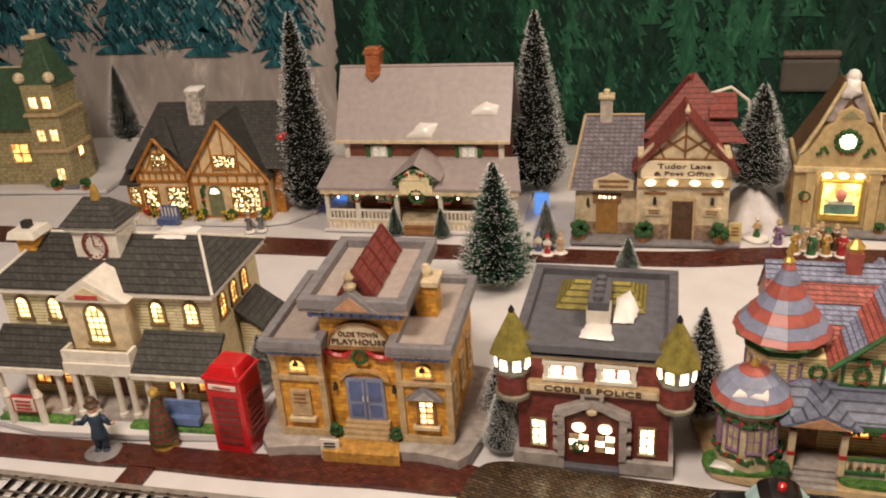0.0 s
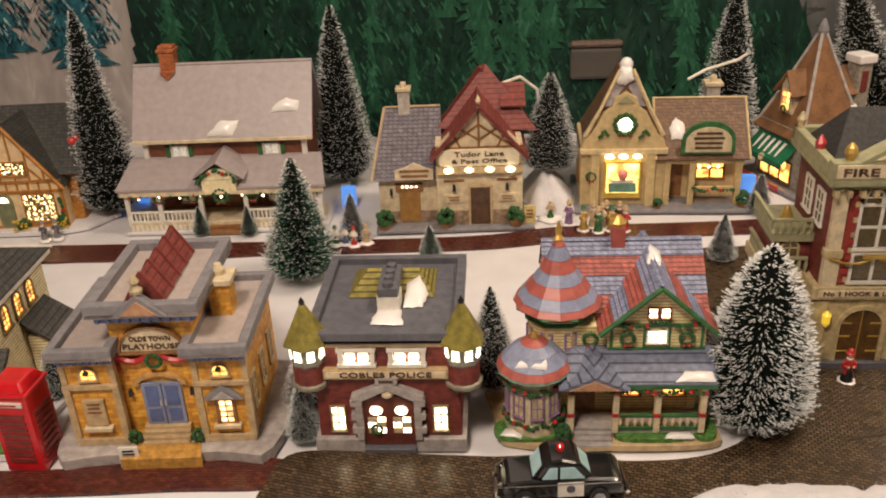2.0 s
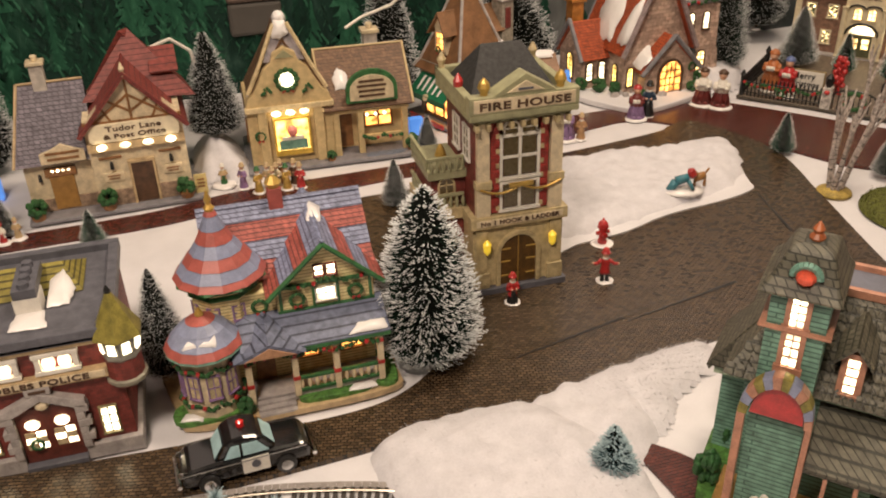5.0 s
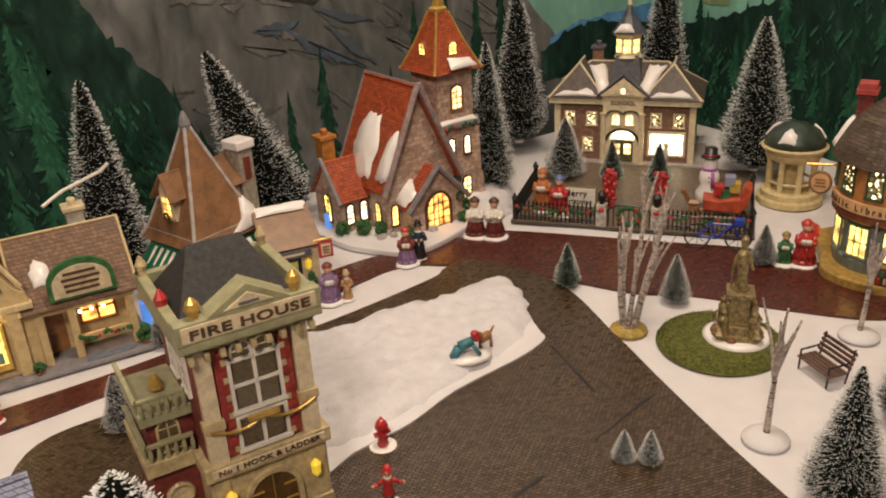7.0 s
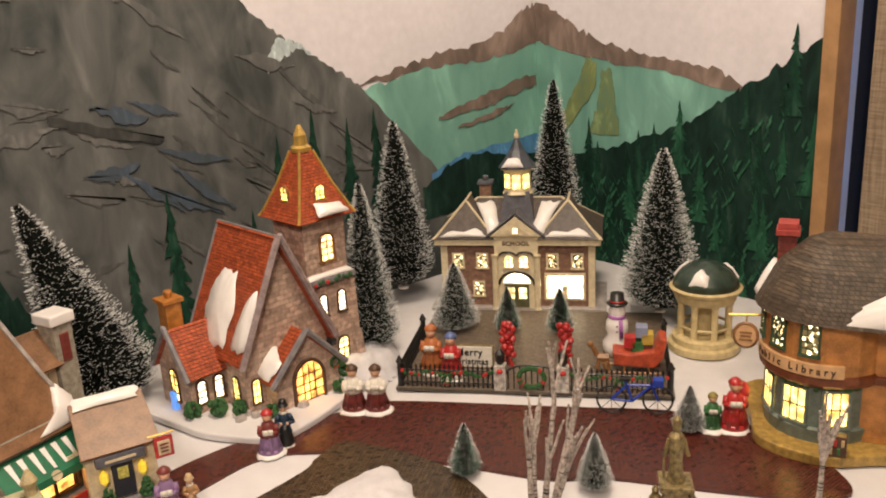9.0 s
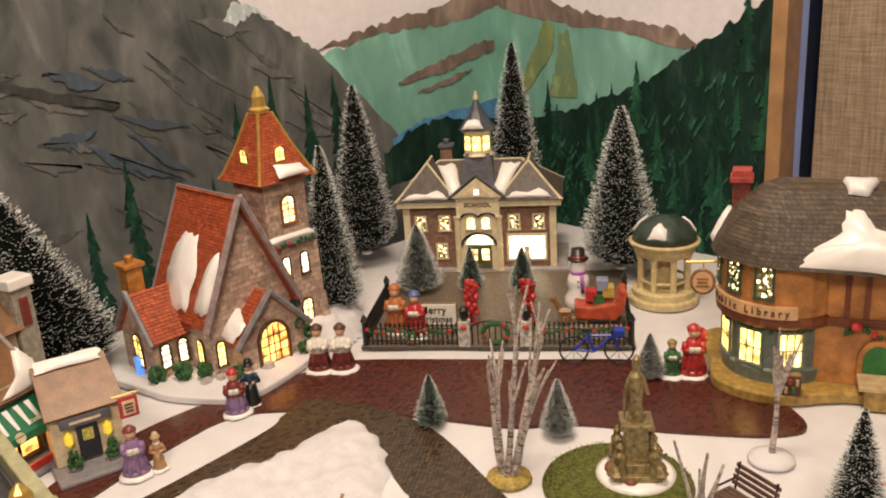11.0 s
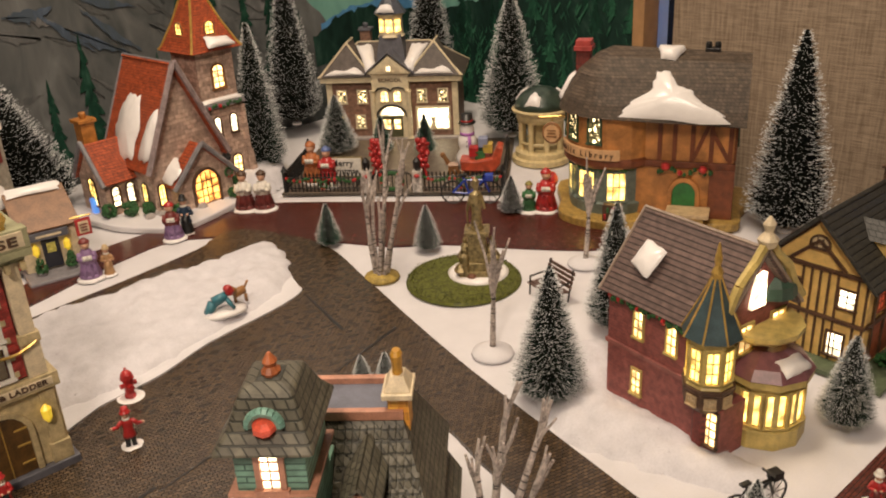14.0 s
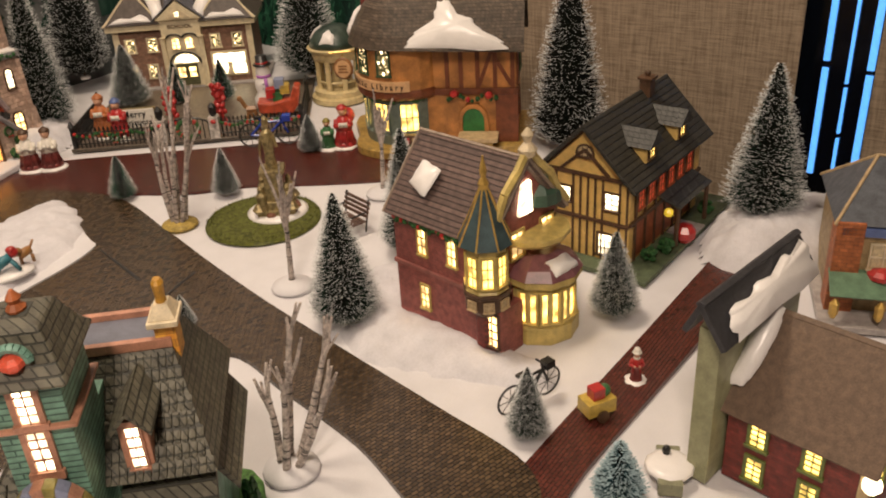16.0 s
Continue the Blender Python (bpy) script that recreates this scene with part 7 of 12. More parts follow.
def toy_shop():
    t = thing("toy_shop", "buff shop model with a curved gable, clock and brown roofs", "model building", 0.425, 1.0, 0, -2)
    BF = mat("buff_wall", (0.62, 0.47, 0.24), 0.5, var=0.18)
    part("base", G().box(-0.110, 0.118, -0.016, 0.12, 0, 0.006), GREYP, t, bevel=0.002)
    part("wall", G().box(-0.102, 0.008, 0.004, 0.11, 0.006, 0.088), BF, t)
    cx = -0.047
    out = [(-0.055, 0.086), (0.055, 0.086), (0.052, 0.098), (0.044, 0.104), (0.036, 0.118), (0.028, 0.134), (0.018, 0.142), (0.014, 0.154), (0.0, 0.162), (-0.014, 0.154), (-0.018, 0.142), (-0.028, 0.134), (-0.036, 0.118), (-0.044, 0.104), (-0.052, 0.098)]
    gb = part("gable", G().prism([(cx + a, b) for a, b in out], 0.0, 0.012), BF, t, "curved buff gable", bevel=0.001)
    part("trim", G().prism([(cx - 0.012, 0.148), (cx + 0.012, 0.148), (cx, 0.158)], -0.0015, 0.002), SAGE2, gb)
    gable_roof(t, -0.100, 0.006, 0.010, 0.115, 0.084, 0.172, BRSHINGLE, over=0.004, t=0.003, axis="y")
    pk = part("roof_peak", G().prism([(cx - 0.049, 0.100), (cx + 0.049, 0.100), (cx + 0.007, 0.186), (cx - 0.007, 0.186)], 0.013, 0.055), BRSHINGLE, t, "peaked roof with a pale clipped front")
    part("facet", G().put([(cx - 0.026, 0.006, 0.142), (cx + 0.026, 0.006, 0.142), (cx + 0.008, 0.012, 0.188), (cx - 0.008, 0.012, 0.188), (cx - 0.026, 0.016, 0.142), (cx + 0.026, 0.016, 0.142), (cx + 0.008, 0.018, 0.188), (cx - 0.008, 0.018, 0.188)], [(0, 1, 2, 3), (3, 2, 6, 7), (1, 5, 6, 2), (4, 0, 3, 7)]), mat("lilac_grey_tiles", (0.42, 0.38, 0.40), 0.5, var=0.35, size=90), pk, "lilac-grey clipped gable", bevel=0)
    for k in (-1, 1):
        part("coping", G().tube((cx + k * 0.050, 0.003, 0.104), (cx + k * 0.033, 0.004, 0.136), 0.0030).tube((cx + k * 0.033, 0.004, 0.136), (cx + k * 0.008, 0.010, 0.189), 0.0026), mat("buff_light", (0.70, 0.56, 0.32), 0.5), t, bevel=0)
    snow_patch(t, [(cx - 0.013, 0.009, 0.172), (cx - 0.002, 0.009, 0.168), (cx + 0.010, 0.009, 0.176), (cx + 0.007, 0.012, 0.192), (cx - 0.007, 0.012, 0.192)], (0, -0.95, 0.2), 0.005)
    part("finial", G().ball(cx, 0.018, 0.193, 0.009, 0.010), GLAZE, t, bevel=0, smooth=True)
    f = lambda u, v: (-0.104 + 0.057 * u, 0.01 + 0.1 * v, 0.081 + 0.091 * u)
    snow_patch(t, [f(0.12, 0.05), f(0.12, 0.25), f(0.42, 0.28), f(0.42, 0.10)][::-1], (-0.85, 0, 0.53), 0.003)
    snow_patch(t, [f(0.55, 0.05), f(0.55, 0.2), f(0.78, 0.2), f(0.78, 0.07)][::-1], (-0.85, 0, 0.53), 0.003)
    ck = part("clock", G().lathe([(0.0001, -0.0022), (0.0105, -0.0014), (0.0105, 0.002)], 0, 0, 18), LITW, gb, "round lit clock", bevel=0)
    ck.matrix_local = pose(cx, -0.0006, 0.120, 90)
    wreath(t, at(cx, -0.0012, 0.120), 0.0125)
    garland(t, [(cx - 0.032, -0.003, 0.104), (cx - 0.026, -0.003, 0.112), (cx - 0.020, -0.003, 0.103)], 0.0025, False)
    garland(t, [(cx + 0.020, -0.003, 0.103), (cx + 0.026, -0.003, 0.112), (cx + 0.032, -0.003, 0.104)], 0.0025, False)
    part("band", G().box(-0.104, 0.010, -0.004, 0.006, 0.080, 0.087), mat("buff_light", (0.70, 0.56, 0.32), 0.5), t, bevel=0.001)
    for i in range(3):
        part("bulb", G().ball(cx - 0.018 + 0.018 * i, -0.004, 0.077, 0.0062, 0.003), LITW, t, bevel=0)
    sw = part("shop_window", G().box(cx - 0.024, cx + 0.024, -0.003, 0.006, 0.018, 0.070), mat("gold_frame", (0.70, 0.46, 0.08), 0.4, var=0.2), t, "gold-framed shop window with a painted display")
    part("pane", G().box(cx - 0.021, cx + 0.021, -0.0036, 0.0, 0.026, 0.067), LITY, sw, bevel=0)
    dsp = G().box(cx - 0.018, cx + 0.018, -0.0055, -0.003, 0.027, 0.040)
    dsp.slot = 1
    dsp.ball(cx, -0.0045, 0.052, 0.007, 0.008)
    dsp.slot = 2
    dsp.box(cx - 0.014, cx + 0.014, -0.006, -0.003, 0.040, 0.045)
    part("display", dsp, [TEAL, mat("candy_pink", (0.75, 0.25, 0.22), 0.4), WHITE], sw, bevel=0.0008)
    for s in (-1, 1):
        part("pilaster", G().box(cx + s * 0.036 - 0.006, cx + s * 0.036 + 0.006, -0.003, 0.006, 0.006, 0.080), BF, t)
    wreath(t, at(-0.098 + 0.01, -0.001, 0.048), 0.006)
    window(t, at(-0.1025, 0.045, 0.03, -90), 0.016, 0.03, 2, 3, DIMP, WOOD)
    # right wing with porch
    part("wall", G().box(0.008, 0.108, 0.030, 0.11, 0.006, 0.080), BF, t)
    gable_roof(t, 0.0, 0.110, 0.0, 0.112, 0.078, 0.138, BRSHINGLE, over=0.005, t=0.004, trim=BF)
    part("door", G().box(0.018, 0.036, 0.0285, 0.032, 0.008, 0.060), WOOD, t)
    window(t, at(0.072, 0.0295, 0.034), 0.036, 0.028, 2, 2, GLOW, WOOD)
    part("lintel", G().box(0.008, 0.110, 0.002, 0.010, 0.064, 0.074), BF, t)
    for x in (0.012, 0.044, 0.104):
        part("post", G().box(x - 0.004, x + 0.004, 0.002, 0.010, 0.006, 0.066), BF, t)
    part("bar", G().box(0.044, 0.104, 0.003, 0.007, 0.026, 0.031), BF, t)
    ar = [(0.060 + 0.034 * math.cos(math.pi * i / 10), 0.098 + 0.026 * math.sin(math.pi * i / 10)) for i in range(11)]
    sg = part("sign", G().prism([(0.026, 0.080), (0.094, 0.080)] + ar, -0.006, -0.001), GREEN, t, "green arched sign")
    ai = [(0.060 + 0.029 * math.cos(math.pi * i / 10), 0.097 + 0.020 * math.sin(math.pi * i / 10)) for i in range(11)]
    part("face", G().prism([(0.031, 0.083), (0.089, 0.083)] + ai, -0.0068, -0.004), mat("sign_cream", (0.66, 0.55, 0.36), 0.5), sg)
    bars(sg, at(0.06, -0.007, 0.099), 0.046, 0.026, 4, DKWOOD)
    for i in range(3):
        part("bulb", G().ball(0.052 + 0.012 * i, 0.0, 0.061, 0.0022), LITW, t, bevel=0)
    chimney(t, 0.075, 0.075, 0.125, 0.150, 0.018, mat("white_brick", (0.55, 0.50, 0.44)), CREAM)
    g = lambda u, v: (0.01 + 0.1 * u, -0.005 + 0.061 * v, 0.075 + 0.063 * v)
    snow_patch(t, [g(0.05, 0.30), g(0.22, 0.30), g(0.24, 0.55), g(0.12, 0.68), g(0.04, 0.5)], (0, -0.7, 0.7), 0.003)
    garland(t, [(0.046, 0.0, 0.030), (0.062, -0.001, 0.027), (0.075, 0, 0.030), (0.09, -0.001, 0.027), (0.103, 0, 0.030)], 0.0028)
    bush(t, 0.112, -0.002, 0.006, 0.011, WOOD)
    bush(t, 0.0, -0.008, 0.006, 0.007, WOOD)
    part("puddle", G().plate(smooth_loop([(0.05, -0.012), (0.09, -0.012), (0.10, -0.002), (0.055, 0.0)], 4), 0.0058, 0.0068), mat("blue_grey_paving", (0.13, 0.17, 0.24), 0.4, var=0.3), t, bevel=0)


SAGE2 = mat("sage_trim", (0.34, 0.33, 0.19), 0.5, var=0.2)
toy_shop()


def tudor_cottage():
    t = thing("tudor_cottage", "orange-timbered cottage model with lit leaded windows and charcoal roof", "model building", -0.475, 0.965, 0, 4)
    OW = mat("orange_timber", (0.50, 0.21, 0.035), 0.5, var=0.35)
    PL = mat("warm_plaster", (0.80, 0.60, 0.34), 0.5, var=0.15)
    part("base", G().plate(smooth_loop([(-0.13, -0.01), (0.0, -0.022), (0.13, -0.012), (0.14, 0.10), (-0.13, 0.10)], 3), 0, 0.006), SNOW, t)
    part("wall", G().box(-0.105, 0.118, 0.016, 0.115, 0.006, 0.080), OW, t)
    part("roof", G().put([(-0.116, 0.004, 0.076), (0.130, 0.004, 0.076), (0.104, 0.066, 0.158), (-0.076, 0.066, 0.158), (0.130, 0.125, 0.08), (-0.116, 0.125, 0.08)], [(0, 1, 2, 3), (1, 4, 2), (4, 5, 3, 2), (5, 0, 3), (0, 5, 4, 1)]), DKSHINGLE, t, "charcoal shingled roof")

    def stick(gb, y, p, q, w=0.0022):
        p, q = Vector(p), Vector(q)
        d = (q - p).normalized()
        d = Vector((-d.y, d.x)) * w / 2
        part("timber", G().prism([tuple(p - d), tuple(q - d), tuple(q + d), tuple(p + d)][::-1], y - 0.0022, y + 0.001), OW, gb, bevel=0)

    for x, w, top, y in ((-0.058, 0.040, 0.122, 0.004), (0.046, 0.058, 0.150, -0.006)):
        gb = part("gable", G().prism([(x - w, 0.006), (x + w, 0.006), (x + w, 0.072), (x, top), (x - w, 0.072)], y, 0.03), PL, t)
        sl = (top - 0.072) / w
        for z in (0.008, 0.058, 0.072):
            stick(gb, y, (x - w, z), (x + w, z), 0.0036)
        for i in range(9):
            u = x - w + 2 * w * i / 8
            stick(gb, y, (u, 0.056), (u, 0.074), 0.0022)
        for i in range(1, 6):
            u = x - w + 2 * w * i / 6
            stick(gb, y, (u, 0.072), (u, top - abs(u - x) * sl - 0.003), 0.0020)
        for s in (-1, 1):
            stick(gb, y, (x + s * w * 0.97, 0.006), (x + s * w * 0.97, 0.074), 0.0040)
            stick(gb, y, (x + s * w * 0.60, 0.074), (x + s * w * 0.30, 0.094), 0.0022)
        window(gb, at(x, y - 0.0016, 0.082), w * 0.52, 0.017, 4, 2, LEAD, OW)
        gr = G()
        e = 0.006
        for s in (-1, 1):
            q = [(x + s * (w + e), y - 0.006, 0.072 - e * sl), (x + s * (w + e), 0.05, 0.072 - e * sl), (x, 0.078, top + 0.003), (x, y - 0.006, top + 0.003)]
            gr.slab(*(q if s > 0 else [q[1], q[0], q[3], q[2]]), 0.003)
        part("gable_roof", gr, DKSHINGLE, gb, bevel=0.0005)
        for s in (-1, 1):
            part("barge_board", G().tube((x + s * (w + e), y - 0.007, 0.070 - e * sl), (x, y - 0.007, top + 0.001), 0.0026), OW, gb, bevel=0)
    part("gable_hip", G().put([(-0.092, -0.002, 0.096), (-0.024, -0.002, 0.096), (-0.058, 0.040, 0.146), (-0.040, -0.003, 0.111), (-0.076, -0.003, 0.111)], [(4, 3, 2), (0, 4, 2), (3, 1, 2)]), DKSHINGLE, t, "clipped charcoal gable hip", bevel=0)
    lw = part("lean_to", G().box(-0.122, -0.098, 0.010, 0.08, 0.006, 0.058), OW, t)
    part("lean_to_roof", G().slab((-0.128, 0.0, 0.054), (-0.094, 0.0, 0.054), (-0.094, 0.05, 0.088), (-0.120, 0.05, 0.088), 0.003), DKSHINGLE, lw)
    window(lw, at(-0.110, 0.0095, 0.020), 0.014, 0.026, 2, 3, LEAD, OW)
    window(t, at(0.070, -0.0078, 0.016), 0.040, 0.037, 5, 5, LEAD, OW)
    part("door", G().prism([(0.013, 0.008), (0.035, 0.008), (0.035, 0.046), (0.030, 0.054), (0.024, 0.057), (0.018, 0.054), (0.013, 0.046)], -0.0085, -0.004), mat("sage_door", (0.20, 0.22, 0.12), 0.5), t, "sage arched door")
    part("fanlight", G().prism([(0.017, 0.044), (0.031, 0.044), (0.029, 0.050), (0.024, 0.052), (0.019, 0.050)], -0.0092, -0.008), LITW, t, bevel=0)
    part("lantern", G().box(0.003, 0.007, -0.0125, -0.0075, 0.044, 0.052, 0.7), BLACK, t)
    window(t, at(-0.038, 0.0022, 0.018), 0.032, 0.030, 4, 3, LEAD, OW)
    window(t, at(-0.080, 0.0022, 0.018), 0.020, 0.030, 3, 3, LEAD, OW)
    for y in (0.035, 0.065):
        window(t, at(0.1185, y, 0.03, 90), 0.016, 0.03, 2, 3, LEAD, OW)
    c = part("chimney", G().box(-0.022, 0.000, 0.044, 0.066, 0.120, 0.178), mat("white_rubble", (0.62, 0.57, 0.52), 0.7, var=0.5, size=160, bump=1), t)
    snow_patch(c, [(-0.023, 0.043, 0.178), (0.001, 0.043, 0.178), (0.001, 0.067, 0.178), (-0.023, 0.067, 0.178)], t=0.004)
    part("window_box", G().box(-0.092, -0.066, -0.010, 0.002, 0.012, 0.020), RED, t)
    for x, y in ((0.0, -0.016), (0.045, -0.014), (0.095, -0.008), (-0.03, -0.008), (-0.075, -0.006)):
        bush(t, x, y, 0.005, 0.009)
        g = G()
        rnd = random.Random(int(x * 999))
        for _ in range(26):
            g.ball(x + rnd.uniform(-0.011, 0.011), y - 0.008 + rnd.uniform(-0.003, 0.003), 0.008 + rnd.uniform(0, 0.016), 0.0015, None, 5, 3)
        part("flowers", g, mat("yellow_bloom", (0.75, 0.50, 0.06), 0.5), t, bevel=0)["kind"] = "stuff"
    garland(t, [(0.005, -0.009, 0.012), (0.004, -0.009, 0.03), (0.006, -0.009, 0.05), (0.012, -0.009, 0.06)], 0.003)
    garland(t, [(0.098, -0.009, 0.010), (0.100, -0.009, 0.03), (0.099, -0.009, 0.05)], 0.003)
    b = thing("sleigh", "small dark blue and white painted sleigh on snow", "sleigh", -0.515, 0.930, 0.002, 0)
    part("seat", G().box(-0.016, 0.016, -0.006, 0.006, 0.004, 0.014), BLUE, b, bevel=0.001)
    part("backrest", G().prism([(-0.016, 0.012), (0.016, 0.012), (0.013, 0.030), (-0.013, 0.030)], 0.005, 0.009), BLUE, b)
    for k in range(5):
        part("stripe", G().box(-0.012 + 0.0055 * k, -0.0095 + 0.0055 * k, 0.0035, 0.0048, 0.014, 0.028), WHITE, b)
    part("runner", G().tube((-0.018, -0.006, 0.001), (0.018, -0.006, 0.001), 0.0014).tube((-0.018, 0.006, 0.001), (0.018, 0.006, 0.001), 0.0014), WHITE, b, bevel=0)
    f = thing("picket_fence", "low white picket fence on snow", "fence", -0.56, 0.935, 0, 4)
    part("rail", G().box(-0.03, 0.03, 0.0008, 0.002, 0.006, 0.0075).box(-0.03, 0.03, 0.0008, 0.002, 0.002, 0.0035), WHITE, f, bevel=0)
    for k in range(9):
        x = -0.028 + 0.007 * k
        part("picket", G().prism([(x - 0.0022, 0), (x + 0.0022, 0), (x + 0.0022, 0.010), (x, 0.0125), (x - 0.0022, 0.010)], 0, 0.0012), WHITE, f, bevel=0)


tudor_cottage()


def manor():
    t = thing("manor_house", "pale olive stone manor model with green tower roof and lit windows", "model building", -0.80, 1.06, 0, 6)
    OL = courses("olive_ashlar", (0.40, 0.34, 0.18), (0.26, 0.21, 0.10), 0.012, 0.006, depth=0.4, var=0.15)
    GT = mat("green_roof", (0.055, 0.11, 0.06), 0.5, var=0.3)
    part("base", G().box(-0.14, 0.10, -0.02, 0.1, 0, 0.006), SNOW, t)
    part("wall", G().box(-0.14, 0.02, 0.01, 0.11, 0.006, 0.115), OL, t)
    tw = part("tower", G().box(-0.012, 0.042, -0.006, 0.060, 0.006, 0.175), OL, t)
    part("string_course", G().box(-0.016, 0.046, -0.010, 0.064, 0.066, 0.072).box(-0.016, 0.046, -0.010, 0.064, 0.125, 0.130), TAN, tw)
    part("tower_roof", G().lathe([(0.047, 0.172), (0.042, 0.178), (0.016, 0.235), (0.014, 0.238)], 0.015, 0.027, 4, math.pi / 4), GT, tw, "green pyramid tower roof")
    for x in (-0.010, 0.040):
        part("pinnacle", G().ball(x, -0.004, 0.186, 0.009), CREAM, tw, bevel=0)
    for z, xs in ((0.020, (0.022,)), (0.085, (0.005, 0.027)), (0.138, (0.005, 0.027))):
        for x in xs:
            window(tw, at(x, -0.0065, z), 0.013, 0.018, 2, 2, LIT, TAN)
    window(tw, at(0.0425, 0.03, 0.05, 90), 0.013, 0.018, 2, 2, LIT, TAN)
    window(t, at(-0.05, 0.0095, 0.045), 0.03, 0.03, 2, 2, GLOW, TAN)
    gable_roof(t, -0.14, 0.0, 0.005, 0.115, 0.112, 0.19, GT, over=0.006, t=0.004, axis="x", trim=CREAM)
    chimney(t, -0.01, 0.06, 0.18, 0.235, 0.02, CBRICK, CREAM)
    for x in (0.015, 0.065):
        bush(t, x, -0.016, 0.008, 0.009, CBRICK)
    part("bench", G().box(0.028, 0.052, -0.018, -0.012, 0.008, 0.013), GREYP, t)


manor()


def cafe():
    t = thing("coffee_house", "stone cafe model with a tall brown flared roof and green awnings", "model building", 0.647, 1.10, 0, 0)
    GS = mat("grey_rubble", (0.36, 0.33, 0.27), 0.6, var=0.35, size=160, bump=0.8)
    RB = mat("brown_roof_paint", (0.25, 0.125, 0.058), 0.5, var=0.3, size=60, bump=0.5, fine=420)
    AG = mat("awning_green", (0.012, 0.16, 0.075), 0.5, var=0.2)
    M, W = pose(0, 0, 0, 0, 0, 20), pose(-0.002, -0.077, 0, 0, 0, -8)

    def put(name, g, material, m, label="", bevel=0.0005):
        ob = part(name, g, material, t, label, bevel)
        ob.matrix_local = m
        return ob

    put("base", G().box(-0.062, 0.075, -0.076, 0.07, 0, 0.006), GREYP, M, bevel=0.002)
    put("base", G().box(0.045, 0.122, -0.03, 0.06, 0, 0.0055), GREYP, W, bevel=0.002)
    put("wall", G().box(-0.047, 0.047, -0.047, 0.047, 0.006, 0.088), GS, M)
    prof = [(0.0765, 0.076), (0.066, 0.087), (0.0435, 0.128), (0.022, 0.172), (0.004, 0.210)]
    put("roof", G().lathe(prof, 0, 0, 4, math.pi / 4), RB, M, "steep brown flared roof")
    for i in range(4):
        a = math.pi / 4 + math.pi / 2 * i
        hp = G()
        for (r0, z0), (r1, z1) in zip(prof, prof[1:]):
            hp.tube((r0 * math.cos(a), r0 * math.sin(a), z0), (r1 * math.cos(a), r1 * math.sin(a), z1), 0.0024)
        put("hip", hp, STONE, M, bevel=0)
    put("finial", G().lathe([(0.006, 0.204), (0.0075, 0.212), (0.006, 0.218), (0.002, 0.227)], 0, 0, 8), GREYP, M, bevel=0)
    # dormer on the side towards the toy shop
    dm = put("dormer", G().box(-0.043, -0.012, -0.0125, 0.0125, 0.104, 0.142), CREAM, M)
    part("dormer_roof", G().slab((-0.052, -0.021, 0.132), (-0.005, -0.021, 0.132), (-0.005, 0.0, 0.163), (-0.048, 0.0, 0.163), 0.0025).slab((-0.005, 0.021, 0.132), (-0.052, 0.021, 0.132), (-0.048, 0.0, 0.163), (-0.005, 0.0, 0.163), 0.0025), RB, dm)
    part("gable", G().put([(-0.0435, -0.013, 0.140), (-0.0435, 0.013, 0.140), (-0.0435, 0, 0.159), (-0.02, -0.013, 0.140), (-0.02, 0.013, 0.140), (-0.02, 0, 0.159)], [(0, 2, 1), (3, 4, 5), (0, 3, 5, 2), (1, 2, 5, 4)]), CREAM, dm, bevel=0)
    window(t, M @ at(-0.0435, 0, 0.110, -90), 0.016, 0.024, 2, 3, GLOW, CREAM)
    wreath(t, M @ at(-0.046, 0, 0.110, -90), 0.0045)
    # cross roof behind, with its small lit front and the tall chimney
    put("cross_wall", G().box(0.020, 0.068, 0.004, 0.05, 0.085, 0.120), CREAM, M)
    put("cross_roof", G().slab((0.006, -0.003, 0.117), (0.074, -0.003, 0.117), (0.074, 0.028, 0.152), (0.006, 0.028, 0.152), 0.003).slab((0.074, 0.06, 0.117), (0.006, 0.06, 0.117), (0.006, 0.028, 0.152), (0.074, 0.028, 0.152), 0.003), RB, M)
    window(t, M @ at(0.052, 0.0035, 0.094), 0.012, 0.018, 2, 2, DIMP, CREAM)
    wreath(t, M @ at(0.052, 0.001, 0.096), 0.0045)
    c = put("chimney", G().box(0.070, 0.092, 0.000, 0.024, 0.0, 0.160), GS, M, "tall grey chimney with a red louvre")
    part("cap", G().box(0.0665, 0.0955, -0.0035, 0.0275, 0.158, 0.170), GLAZE, c, "snow-white cap", bevel=0.002)
    part("louvre", G().box(0.076, 0.086, -0.0015, 0.001, 0.118, 0.148), DKRED, c)
    snow_patch(t, [tuple(M @ Vector(p)) for p in ((0.002, -0.0535, 0.079), (0.052, -0.0535, 0.079), (0.050, -0.040, 0.100), (0.040, -0.034, 0.116), (0.033, -0.035, 0.114), (0.026, -0.045, 0.092))], tuple(M.to_3x3() @ Vector((0, -0.8, 0.6))), 0.004)
    # wing with the door
    put("wing", G().box(0.050, 0.115, 0.005, 0.075, 0.006, 0.062), CREAM, W)
    put("wing_roof", G().slab((0.046, -0.003, 0.060), (0.120, -0.003, 0.060), (0.117, 0.045, 0.098), (0.048, 0.045, 0.098), 0.004).slab((0.120, 0.09, 0.060), (0.046, 0.09, 0.060), (0.048, 0.045, 0.098), (0.117, 0.045, 0.098), 0.004), RB, W)
    snow_patch(t, [tuple(W @ Vector(p)) for p in ((0.052, 0.036, 0.0935), (0.112, 0.036, 0.0935), (0.113, 0.047, 0.1015), (0.052, 0.047, 0.1015))], (0, -0.6, 0.8), 0.002)
